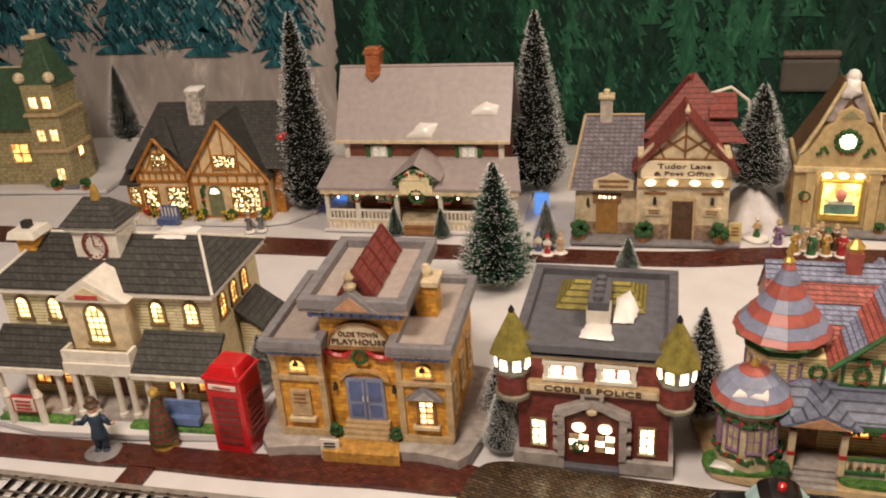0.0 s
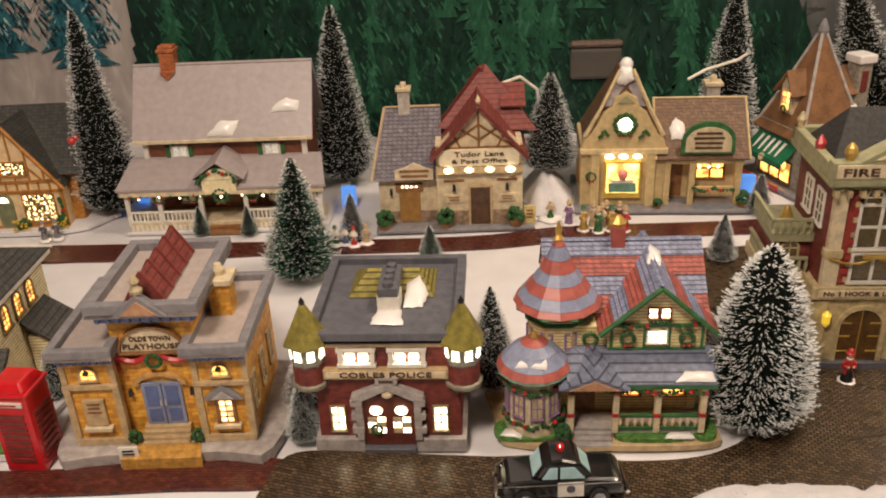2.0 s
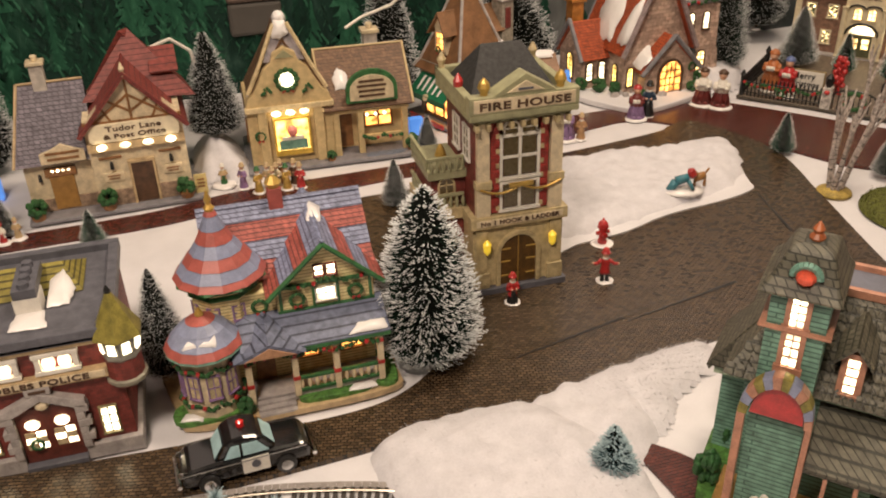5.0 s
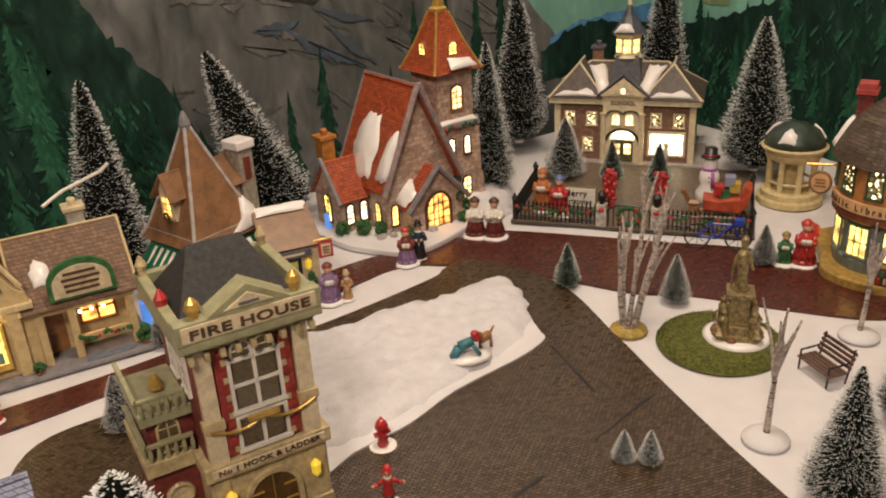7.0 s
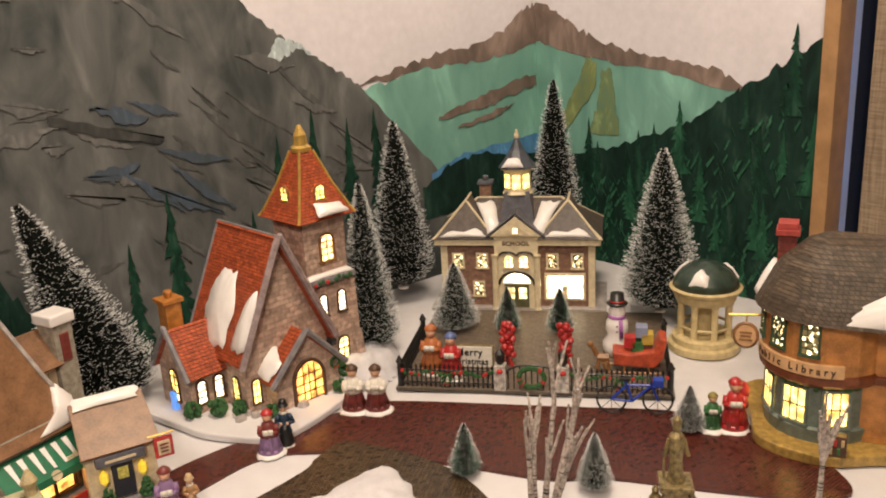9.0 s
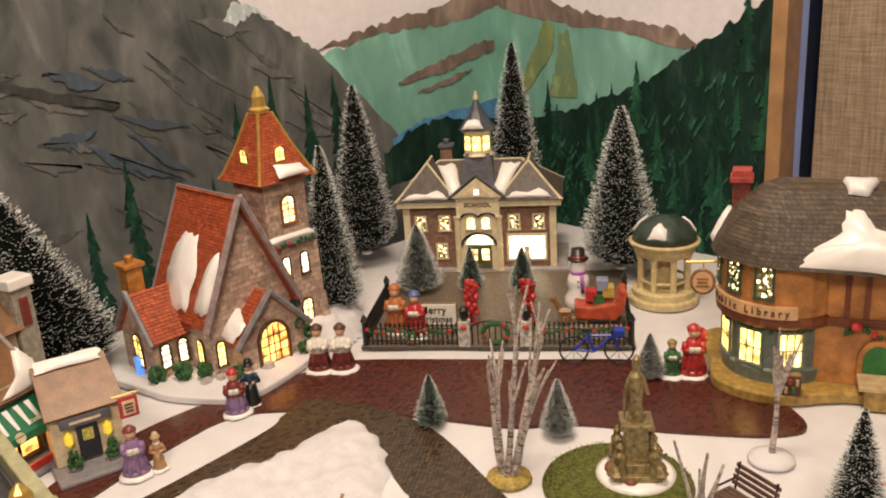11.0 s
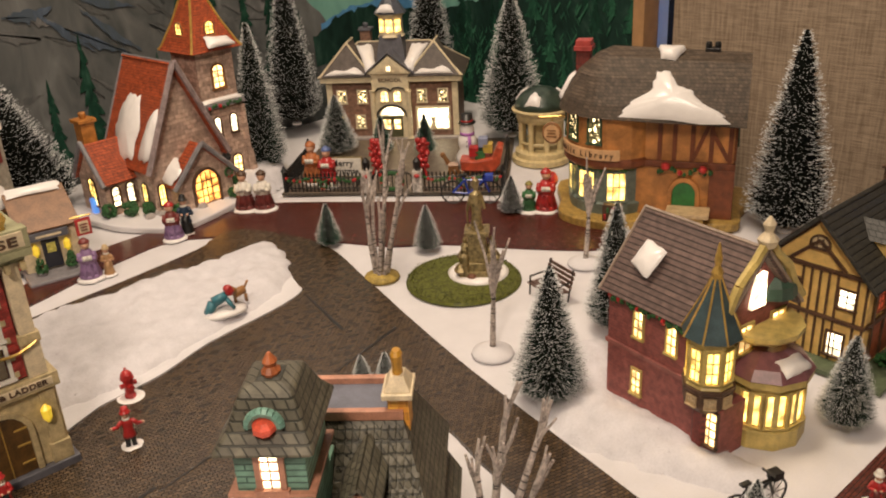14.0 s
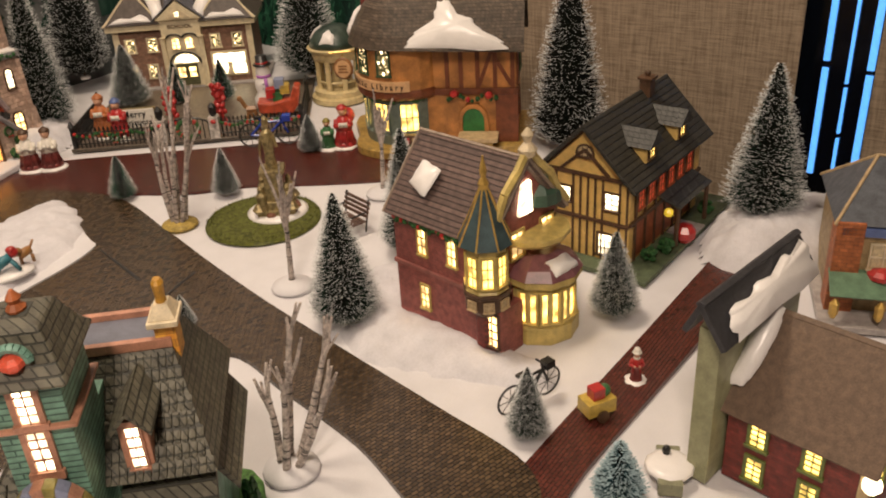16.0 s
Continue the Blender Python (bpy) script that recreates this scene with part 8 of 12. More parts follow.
    dr = put("door", G().box(0.072, 0.092, 0.0025, 0.006, 0.008, 0.044), mat("navy_door", (0.02, 0.022, 0.035), 0.4), W, "navy door with a yellow lattice pane")
    part("pane", G().box(0.077, 0.087, 0.0018, 0.003, 0.028, 0.040), mat("yellow_lattice", (0.6, 0.5, 0.1), 0.4, emit=0.2, var=0.6, size=400), dr, bevel=0)
    sg = put("sign", G().box(0.058, 0.104, -0.004, 0.005, 0.047, 0.057), SLATE, W)
    bars(sg, at(0.081, -0.004, 0.052), 0.038, 0.006, 1, CREAM)
    for x in (0.064, 0.100):
        put("lantern", G().lathe([(0.001, 0.026), (0.004, 0.030), (0.004, 0.038), (0.001, 0.042)], x, 0.001, 6), mat("yellow_lamp", (0.9, 0.62, 0.05)), W, bevel=0)
        p = W @ Vector((x, -0.008, 0.0))
        bush(t, p.x, p.y, 0.006, 0.008, GREYP)
        bush(t, p.x, p.y, 0.018, 0.005)
    hs = put("hanging_sign", G().box(0.112, 0.130, -0.010, -0.006, 0.043, 0.064), RED, W, "red hanging shop sign")
    part("face", G().box(0.115, 0.127, -0.0108, -0.009, 0.046, 0.061), CREAM, hs)
    bars(hs, at(0.121, -0.0108, 0.0535), 0.009, 0.011, 3, DKRED)
    part("bracket", G().tube((0.107, -0.008, 0.067), (0.132, -0.008, 0.067), 0.0012), GOLD, hs, bevel=0)
    # awnings and lit shop windows on both street sides
    for A, x0, n in ((M @ pose(0, -0.047, 0), -0.048, 8), (M @ pose(-0.047, 0, 0, 0, 0, -90), -0.042, 7)):
        x1 = x0 + 0.012 * n
        aw = put("awning", G().slab((x0, -0.025, 0.046), (x1, -0.025, 0.046), (x1, 0.0, 0.070), (x0, 0.0, 0.070), 0.0012).box(x0, x1, -0.0262, -0.025, 0.039, 0.0475), AG, A, "green shop awning")
        for k in range(n - 2):
            x = x0 + 0.014 + 0.012 * k
            part("snow_streak", G().put([(x, -0.021, 0.0512), (x + 0.003, -0.021, 0.0512), (x + 0.004, -0.004, 0.0676), (x - 0.002, -0.004, 0.0676)], [(0, 1, 2, 3)]), GLAZE, aw, bevel=0)
        part("badge", G().lathe([(0.0001, -0.0012), (0.0052, -0.0008), (0.0052, 0.001)], 0, 0, 14), CREAM, aw, bevel=0).matrix_local = pose((x0 + x1) / 2, -0.0255, 0.0455, 70)
        window(t, A @ at(0.0, -0.0006, 0.011), 0.066, 0.029, 3, 1, GLOW, DKWOOD)
        put("railing", G().box(-0.04, 0.04, -0.026, -0.023, 0.007, 0.014), RED, A)
    lettering(t, "coffee", M @ pose(0.026, -0.067, 0.0535, 44 - 90), 0.0075, CREAM)


cafe()


# ---- square: church, school, library ----
def church():
    t = thing("church", "brown stone church model with rust roofs, tower and lit arched door", "model building", 0.953, 1.094, 0, 5)
    CS = courses("church_stone", (0.60, 0.43, 0.34), (0.46, 0.32, 0.25), 0.011, 0.006, depth=0.8, var=0.45)
    part("base", G().plate(smooth_loop([(-0.125, 0.03), (-0.105, -0.03), (-0.07, -0.075), (-0.02, -0.075), (0.04, -0.058), (0.085, -0.042), (0.125, 0.0), (0.125, 0.17), (-0.12, 0.17)], 4), 0, 0.009), SNOW, t, bevel=0.002)
    # nave, ridge runs front to back
    part("nave", G().prism([(-0.060, 0.009), (0.055, 0.009), (0.055, 0.082), (-0.0025, 0.198), (-0.060, 0.082)], -0.008, 0.106), CS, t)
    gable_roof(t, -0.060, 0.055, -0.010, 0.106, 0.084, 0.210, RUST, over=0.007, t=0.004, axis="y", trim=GREYP)
    for s in (-1, 1):
        part("coping", G().tube((-0.0025 + s * 0.066, -0.018, 0.069), (-0.0025, -0.018, 0.212), 0.0042), mat("mauve_stone", (0.34, 0.27, 0.27), 0.5, var=0.3), t, bevel=0)
    # side aisle, its gable turned outwards
    part("aisle", G().box(-0.106, -0.055, 0.038, 0.108, 0.009, 0.062), CS, t)
    part("gable", G().put([(-0.1055, 0.038, 0.06), (-0.1055, 0.108, 0.06), (-0.1055, 0.073, 0.102), (-0.060, 0.038, 0.06), (-0.060, 0.108, 0.06), (-0.060, 0.073, 0.102)], [(0, 2, 1), (3, 4, 5), (0, 3, 5, 2), (1, 2, 5, 4)]), CS, t, bevel=0)
    part("aisle_roof", G().slab((-0.110, 0.031, 0.056), (-0.052, 0.031, 0.056), (-0.040, 0.073, 0.108), (-0.110, 0.073, 0.108), 0.004).slab((-0.052, 0.115, 0.056), (-0.110, 0.115, 0.056), (-0.110, 0.073, 0.108), (-0.040, 0.073, 0.108), 0.004), RUST, t, "rust tiled aisle roof")
    tr = G()
    for s in (-1, 1):
        tr.tube((-0.111, 0.073 + s * 0.043, 0.055), (-0.111, 0.073, 0.112), 0.0034)
    part("coping", tr, GREYP, t, bevel=0)
    chimney(t, -0.088, 0.098, 0.09, 0.132, 0.020, mat("orange_pot", (0.50, 0.20, 0.04), 0.5, var=0.3), mat("orange_pot", (0.50, 0.20, 0.04)))
    f = lambda u, v: (-0.067 + 0.063 * u, -0.010 + 0.112 * v, 0.071 + 0.139 * u)
    snow_patch(t, [f(0.06, 0.36), f(0.05, 0.72), f(0.28, 0.86), f(0.50, 0.84), f(0.66, 0.70), f(0.66, 0.46), f(0.36, 0.34)][::-1], (-0.9, 0, 0.44), 0.005)
    snow_patch(t, [f(0.10, -0.02), f(0.08, 0.20), f(0.26, 0.19), f(0.48, 0.12), f(0.60, 0.03), f(0.46, -0.02)][::-1], (-0.9, 0, 0.44), 0.005)
    # porch
    part("porch", G().prism([(-0.036, 0.009), (0.052, 0.009), (0.052, 0.052), (0.008, 0.094), (-0.036, 0.052)], -0.032, 0.03), CS, t)
    g = G()
    for s in (-1, 1):
        q = [(0.008 + s * 0.052, -0.036, 0.045), (0.008 + s * 0.052, 0.025, 0.045), (0.008, 0.025, 0.098), (0.008, -0.036, 0.098)]
        g.slab(*(q if s > 0 else [q[1], q[0], q[3], q[2]]), 0.004)
    part("porch_roof", g, RUST, t, bevel=0.0005)
    g = G()
    for s in (-1, 1):
        g.tube((0.008 + s * 0.053, -0.037, 0.043), (0.008, -0.037, 0.099), 0.0038)
    part("coping", g, GREYP, t, bevel=0)
    snow_patch(t, [(-0.044, -0.030, 0.049), (-0.044, 0.012, 0.049), (-0.030, 0.020, 0.070), (-0.004, 0.018, 0.090), (-0.016, -0.010, 0.078), (-0.026, -0.034, 0.068)], (-0.76, 0, 0.65), 0.005)
    k = 10
    ar = [(0.008 + 0.019 * math.cos(math.pi * i / k), 0.038 + 0.021 * math.sin(math.pi * i / k)) for i in range(k + 1)]
    d = part("door", G().prism([(-0.011, 0.012), (0.027, 0.012)] + ar, -0.0335, -0.028), GLOW, t, "arched door glowing orange behind iron bars")
    g = G().box(-0.0145, -0.011, -0.036, -0.028, 0.009, 0.040).box(0.027, 0.0305, -0.036, -0.028, 0.009, 0.040)
    for i in range(k):
        a, b = math.pi * i / k, math.pi * (i + 1) / k
        g.prism([(0.008 + 0.019 * math.cos(a), 0.038 + 0.021 * math.sin(a)), (0.008 + 0.023 * math.cos(a), 0.038 + 0.025 * math.sin(a)), (0.008 + 0.023 * math.cos(b), 0.038 + 0.025 * math.sin(b)), (0.008 + 0.019 * math.cos(b), 0.038 + 0.021 * math.sin(b))], -0.036, -0.028)
    part("door_arch", g, DKWOOD, d)
    g = G()
    for x in (0.0, 0.008, 0.016):
        g.box(x - 0.0007, x + 0.0007, -0.0345, -0.0335, 0.012, 0.056)
    for z in (0.022, 0.033, 0.044):
        g.box(-0.011, 0.027, -0.0345, -0.0335, z - 0.0006, z + 0.0006)
    part("bars", g, DKWOOD, d, bevel=0)
    # tower
    tx, ty, w = 0.080, 0.042, 0.034
    tw = part("tower", G().box(tx - w, tx + w, ty - w, ty + w, 0.009, 0.130).box(tx - w + 0.003, tx + w - 0.003, ty - w + 0.003, ty + w - 0.003, 0.13, 0.218), CS, t)
    part("string_course", G().box(tx - w - 0.004, tx + w + 0.004, ty - w - 0.004, ty + w + 0.004, 0.128, 0.136), GREYP, tw, bevel=0.0015)
    garland(tw, [(tx - w - 0.002 + 0.012 * i, ty - w - 0.005, 0.134 - 0.004 * (i % 2)) for i in range(7)], 0.0034)
    snow_patch(tw, [(tx - w, ty - w - 0.003, 0.1365), (tx + w, ty - w - 0.003, 0.1365), (tx + w, ty - w + 0.004, 0.140), (tx - w, ty - w + 0.004, 0.140)], (0, -0.5, 0.8), 0.003)
    sp = part("spire", G().lathe([(0.060, 0.210), (0.054, 0.216), (0.034, 0.248), (0.014, 0.288), (0.011, 0.292)], tx, ty, 4, math.pi / 4), RUST, tw, "rust tiled flared spire")
    h = G()
    for i in range(4):
        a = math.pi / 4 + math.pi / 2 * i
        pr = [(0.060, 0.211), (0.054, 0.217), (0.034, 0.249), (0.014, 0.289)]
        for (r0, z0), (r1, z1) in zip(pr, pr[1:]):
            h.tube((tx + r0 * math.cos(a), ty + r0 * math.sin(a), z0), (tx + r1 * math.cos(a), ty + r1 * math.sin(a), z1), 0.0018)
    h.lathe([(0.012, 0.288), (0.013, 0.293), (0.009, 0.296), (0.008, 0.308), (0.002, 0.320)], tx, ty, 8)
    part("gilding", h, GOLD, sp, "gold spire ribs and finial", bevel=0)
    snow_patch(sp, [(tx - 0.018, ty - 0.049, 0.216), (tx + 0.028, ty - 0.049, 0.216), (tx + 0.022, ty - 0.037, 0.226), (tx - 0.014, ty - 0.035, 0.230)], (0, -0.8, 0.6), 0.004)
    window(sp, at(tx, ty - 0.030, 0.232), 0.013, 0.011, 2, 2, LITY, WOOD, arch=True)
    window(sp, at(tx - 0.030, ty, 0.232, -90), 0.013, 0.011, 2, 2, LITY, WOOD, arch=True)
    window(tw, at(tx + 0.002, ty - w + 0.0025, 0.156), 0.017, 0.024, 2, 3, LIT, WOOD, arch=True, rim=0.003)
    for x in (tx - 0.013, tx + 0.015):
        window(tw, at(x, ty - w - 0.0005, 0.088), 0.010, 0.021, 1, 3, LITW, DKWOOD, arch=True, rim=0.002)
    window(tw, at(tx + 0.012, ty - w - 0.0005, 0.022), 0.014, 0.024, 2, 3, LIT, DKWOOD, arch=True)
    part("buttress", G().box(tx + w - 0.006, tx + w + 0.010, ty - w - 0.006, ty - w + 0.008, 0.009, 0.055, 0.6).box(tx + w - 0.004, tx + w + 0.004, ty - w - 0.003, ty - w + 0.006, 0.055, 0.125, 0.8), CS, tw)
    lo = part("lamp_housing", G().lathe([(0.006, 0.052), (0.008, 0.058), (0.001, 0.066)], tx - 0.012, ty - w - 0.008, 6), BLACK, tw, bevel=0)
    part("bulb", G().ball(tx - 0.012, ty - w - 0.008, 0.054, 0.003), LITW, lo, bevel=0)
    for x in (-0.092, -0.070):
        window(t, at(x, 0.0375, 0.022), 0.010, 0.022, 1, 3, LITW, DKWOOD, arch=True, rim=0.0025)
    window(t, at(-0.0605, 0.014, 0.020, -90), 0.011, 0.024, 2, 3, LITY, DKWOOD, arch=True)
    window(t, at(-0.048, -0.0085, 0.020), 0.009, 0.024, 2, 3, LITY, DKWOOD, arch=True)
    window(t, at(-0.1065, 0.073, 0.02, -90), 0.016, 0.03, 2, 3, LITY, DKWOOD, arch=True)
    wreath(t, at(0.046, -0.034, 0.046), 0.006)
    for x, y, r in ((-0.085, 0.018, 0.012), (-0.068, 0.0, 0.010), (-0.045, -0.034, 0.009), (0.045, -0.042, 0.009), (0.075, -0.010, 0.010), (-0.108, 0.035, 0.011)):
        bush(t, x, y, 0.008, r)
    rk = G()
    rnd = random.Random(4)
    for _ in range(16):
        a = rnd.uniform(-0.11, 0.11)
        rk.ball(a, -0.028 + rnd.uniform(-0.012, 0.012) + abs(a) * 0.35, 0.010, rnd.uniform(0.004, 0.009), 0.006, 6, 4)
    pieces("rock", rk, STONE, t)


church()


def school():
    t = thing("school", "brown brick school model with cream trim and snowy roofs", "model building", 1.358, 1.118, 0, -50)
    IV = mat("ivory_trim", (0.72, 0.62, 0.42), 0.45, var=0.15)
    part("base", G().box(-0.13, 0.13, -0.012, 0.115, 0, 0.006), STONE, t)
    part("wall", G().box(-0.112, 0.112, 0.0, 0.11, 0.006, 0.104), BRBRICK, t)
    part("cornice", G().box(-0.122, 0.122, -0.010, 0.118, 0.102, 0.112), IV, t, bevel=0.001)
    for s in (-1, 1):
        part("corner_board", G().box(*sorted((s * 0.104, s * 0.114)), -0.002, 0.006, 0.006, 0.102), IV, t)
    hip_roof(t, -0.118, 0.118, -0.006, 0.114, 0.112, 0.160, 0.055, mat("brown_slate", (0.10, 0.078, 0.065), 0.5, var=0.3, bump=0.6), IV, over=0.006)
    for s in (-1, 1):
        r = G().put([(s * 0.075 - 0.046, -0.014, 0.113), (s * 0.075 + 0.046, -0.014, 0.113), (s * 0.075, 0.012, 0.166), (s * 0.075, 0.06, 0.166)], [(0, 1, 2), (1, 3, 2), (0, 2, 3)])
        rr = part("roof", r, mat("brown_slate", (0.10, 0.078, 0.065)), t, bevel=0)
        e = G()
        for a, b in ((0, 2), (1, 2), (2, 3)):
            e.tube(r.v[a], r.v[b], 0.0018)
        part("trim", e, IV, rr, bevel=0)
        snow_patch(t, [(s * 0.075 - 0.036, -0.013, 0.116), (s * 0.075 + 0.036, -0.013, 0.116), (s * 0.075 + 0.016, -0.006, 0.128), (s * 0.075, -0.008, 0.122), (s * 0.075 - 0.022, -0.008, 0.124)], (0, -0.9, 0.45), 0.004)
        snow_patch(t, [(s * 0.020, -0.012, 0.118), (s * 0.040, -0.012, 0.120), (s * 0.062, 0.03, 0.158), (s * 0.035, 0.035, 0.160)][:: s], (0, -0.7, 0.7), 0.006)
        for x in (0.052, 0.088):
            window(t, at(s * x, -0.0006, 0.066), 0.013, 0.020, 2, 3, LEAD, IV, rim=0.0025)
    for x in (-0.092, -0.058):
        window(t, at(x, -0.0006, 0.022), 0.013, 0.020, 2, 3, LEAD, IV, rim=0.0025)
    bw = part("bay_window", G().box(0.040, 0.100, -0.003, 0.004, 0.016, 0.058), IV, t)
    part("pane", G().box(0.044, 0.096, -0.0036, 0.0, 0.020, 0.054), LITW, bw, "bright lit window", bevel=0)
    part("display", G().lathe([(0.006, 0.021), (0.003, 0.032), (0.005, 0.040)], 0.070, -0.005, 8), CREAM, bw, bevel=0)
    # centre bay
    cb = part("centre_bay", G().box(-0.032, 0.032, -0.012, 0.02, 0.006, 0.120), IV, t)
    pd = part("pediment", G().prism([(-0.038, 0.118), (0.038, 0.118), (0.0, 0.148)], -0.017, 0.03), IV, t)
    part("tympanum", G().prism([(-0.022, 0.121), (0.022, 0.121), (0, 0.138)], -0.0178, -0.016), CREAM, pd)
    window(pd, at(0, -0.018, 0.123), 0.007, 0.008, 2, 2, LITW, IV)
    part("gable_roof", G().slab((-0.042, -0.019, 0.117), (-0.042, 0.04, 0.117), (0, 0.04, 0.152), (0, -0.019, 0.152), 0.002).slab((0.042, 0.04, 0.117), (0.042, -0.019, 0.117), (0, -0.019, 0.152), (0, 0.04, 0.152), 0.002), SLATE, t)
    lettering(cb, "SCHOOL", at(0, -0.0125, 0.106), 0.0085, DKWOOD, width=0.040)
    for x in (-0.011, 0.011):
        window(cb, at(x, -0.0125, 0.070), 0.012, 0.012, 2, 2, LIT, IV, arch=True)
    g = G()
    for i in range(8):
        a, b = math.pi * i / 8, math.pi * (i + 1) / 8
        for cx in (-0.013, 0.013):
            g.tube((cx + 0.012 * math.cos(a), -0.014, 0.088 + 0.006 * math.sin(a)), (cx + 0.012 * math.cos(b), -0.014, 0.088 + 0.006 * math.sin(b)), 0.0014)
        g.tube((0.026 * math.cos(a), -0.014, 0.044 + 0.020 * math.sin(a)), (0.026 * math.cos(b), -0.014, 0.044 + 0.020 * math.sin(b)), 0.0018)
    part("iron_arch", g, BLACK, cb, bevel=0)
    part("fanlight", G().prism([(0.020 * math.cos(math.pi * i / 8), 0.046 + 0.014 * math.sin(math.pi * i / 8)) for i in range(9)], -0.013, -0.011), LITW, cb, bevel=0)
    d = part("door", G().box(-0.018, 0.018, -0.0135, -0.011, 0.008, 0.044), mat("olive_door", (0.10, 0.10, 0.05), 0.4), cb)
    for x in (-0.009, 0.009):
        for z in (0.022, 0.031):
            part("pane", G().box(x - 0.0055, x + 0.0055, -0.0142, -0.013, z, z + 0.0075), LIT, d, bevel=0)
    for s in (-1, 1):
        part("column", G().lathe([(0.006, 0.006), (0.0045, 0.010), (0.0042, 0.085), (0.0058, 0.09)], s * 0.031, -0.016, 10), IV, cb, bevel=0)
    # cupola
    part("cupola_base", G().box(-0.026, 0.026, 0.012, 0.06, 0.13, 0.176, 0.7), SLATE, t)
    cu = part("cupola", G().lathe([(0.024, 0.172), (0.021, 0.176), (0.0205, 0.205), (0.025, 0.208), (0.026, 0.212)], 0, 0.036, 8, 0.39), IV, t)
    for a in (-135, -90, -45):
        an = math.radians(a)
        part("pane", G().box(-0.0052, 0.0052, -0.0006, 0.0006, -0.010, 0.010), LITY, cu, bevel=0).matrix_local = pose(0.0195 * math.cos(an), 0.036 + 0.0195 * math.sin(an), 0.191, 0, 0, a + 90)
    part("cupola_roof", G().lathe([(0.029, 0.211), (0.022, 0.220), (0.011, 0.236), (0.003, 0.254)], 0, 0.036, 8, 0.39), mat("blue_slate_cone", (0.055, 0.065, 0.085), 0.45, var=0.25), cu, "slate blue cupola roof")
    part("finial", G().lathe([(0.003, 0.252), (0.004, 0.256), (0.001, 0.266)], 0, 0.036, 8), CREAM, cu, bevel=0)
    snow_patch(cu, [(-0.020, 0.010, 0.214), (0.012, 0.008, 0.214), (0.006, 0.016, 0.226), (-0.012, 0.018, 0.226)], (0, -0.8, 0.6), 0.004)
    chimney(t, -0.055, 0.085, 0.14, 0.175, 0.018, BRBRICK, SLATE)
    return t


school()
YARD = pose(1.173, 0.904, 0, 0, 0, -49.7)


def yard():
    t = thing("school_yard", "grey-brown flagstone school yard with a black iron fence", "yard")
    t.matrix_world = YARD
    part("paving", G().box(-0.165, 0.165, -0.006, 0.262, 0, 0.0045), courses("yard_flags", (0.16, 0.125, 0.095), (0.10, 0.08, 0.06), 0.012, 0.006, depth=0.4, axis="XY", var=0.15, rough=0.5), t)
    def run(x0, x1, y0, y1):
        n = int(math.hypot(x1 - x0, y1 - y0) / 0.0058)
        fc = part("fence", G().tube((x0, y0, 0.010), (x1, y1, 0.010), 0.0011).tube((x0, y0, 0.026), (x1, y1, 0.026), 0.0011), BLACK, t, "black iron fence", bevel=0)
        for i in range(n):
            a = (i + 0.5) / n
            x, y = x0 + (x1 - x0) * a, y0 + (y1 - y0) * a
            part("picket", G().lathe([(0.0011, 0.0045), (0.0011, 0.029), (0.0018, 0.030), (0.0003, 0.0345)], x, y, 5), BLACK, fc, bevel=0)
    run(-0.160, -0.044, 0, 0)
    run(0.044, 0.160, 0, 0)
    run(-0.160, -0.160, 0, 0.14)
    run(0.160, 0.160, 0, 0.14)
    for x in (-0.160, 0.160):
        for y in (0, 0.14):
            part("post", G().lathe([(0.0035, 0.0045), (0.0035, 0.034), (0.005, 0.036), (0.001, 0.044)], x, y, 8), BLACK, t, bevel=0)
    for x in (-0.037, 0.037):
        gp = part("gate_post", G().box(x - 0.007, x + 0.007, -0.007, 0.007, 0.0045, 0.036), mat("white_rubble", (0.62, 0.57, 0.52)), t, "white stone gate post")
        part("bow", G().ball(x, -0.0075, 0.030, 0.0042, 0.003), RED, gp, bevel=0)
        part("lantern", G().lathe([(0.003, 0.036), (0.0052, 0.040), (0.0058, 0.050), (0.001, 0.056)], x, 0, 6), BLACK, gp, bevel=0)
    g = G()
    for i in range(12):
        a, b = math.pi * i / 12, math.pi * (i + 1) / 12
        g.tube((0.030 * math.cos(a), 0, 0.024 + 0.012 * math.sin(a)), (0.030 * math.cos(b), 0, 0.024 + 0.012 * math.sin(b)), 0.0013)
    for i in range(9):
        x = -0.028 + 0.007 * i
        g.tube((x, 0, 0.0045), (x, 0, 0.024 + 0.012 * math.sqrt(max(0, 1 - (x / 0.03) ** 2))), 0.0009)
    gt = part("gate", g, BLACK, t, "black arched iron gate", bevel=0)
    g = G()
    rnd = random.Random(3)
    for i in range(40):
        a = 2 * math.pi * i / 40
        g.slot = 1 if rnd.random() < 0.15 else 0
        g.ball(0.015 * math.cos(a), -0.003, 0.021 + 0.012 * math.sin(a), 0.0034, None, 5, 4)
    part("wreath", g, [LEAF, RED], gt, "large green wreath", bevel=0)
    for s in (-1, 1):
        garland(t, [(s * (0.046 + 0.0114 * i), -0.003, 0.027 - 0.006 * abs(math.sin(i * math.pi / 3.3))) for i in range(11)], 0.0026)
        wreath(t, at(s * 0.102, -0.003, 0.016), 0.005)
    return t


yard()


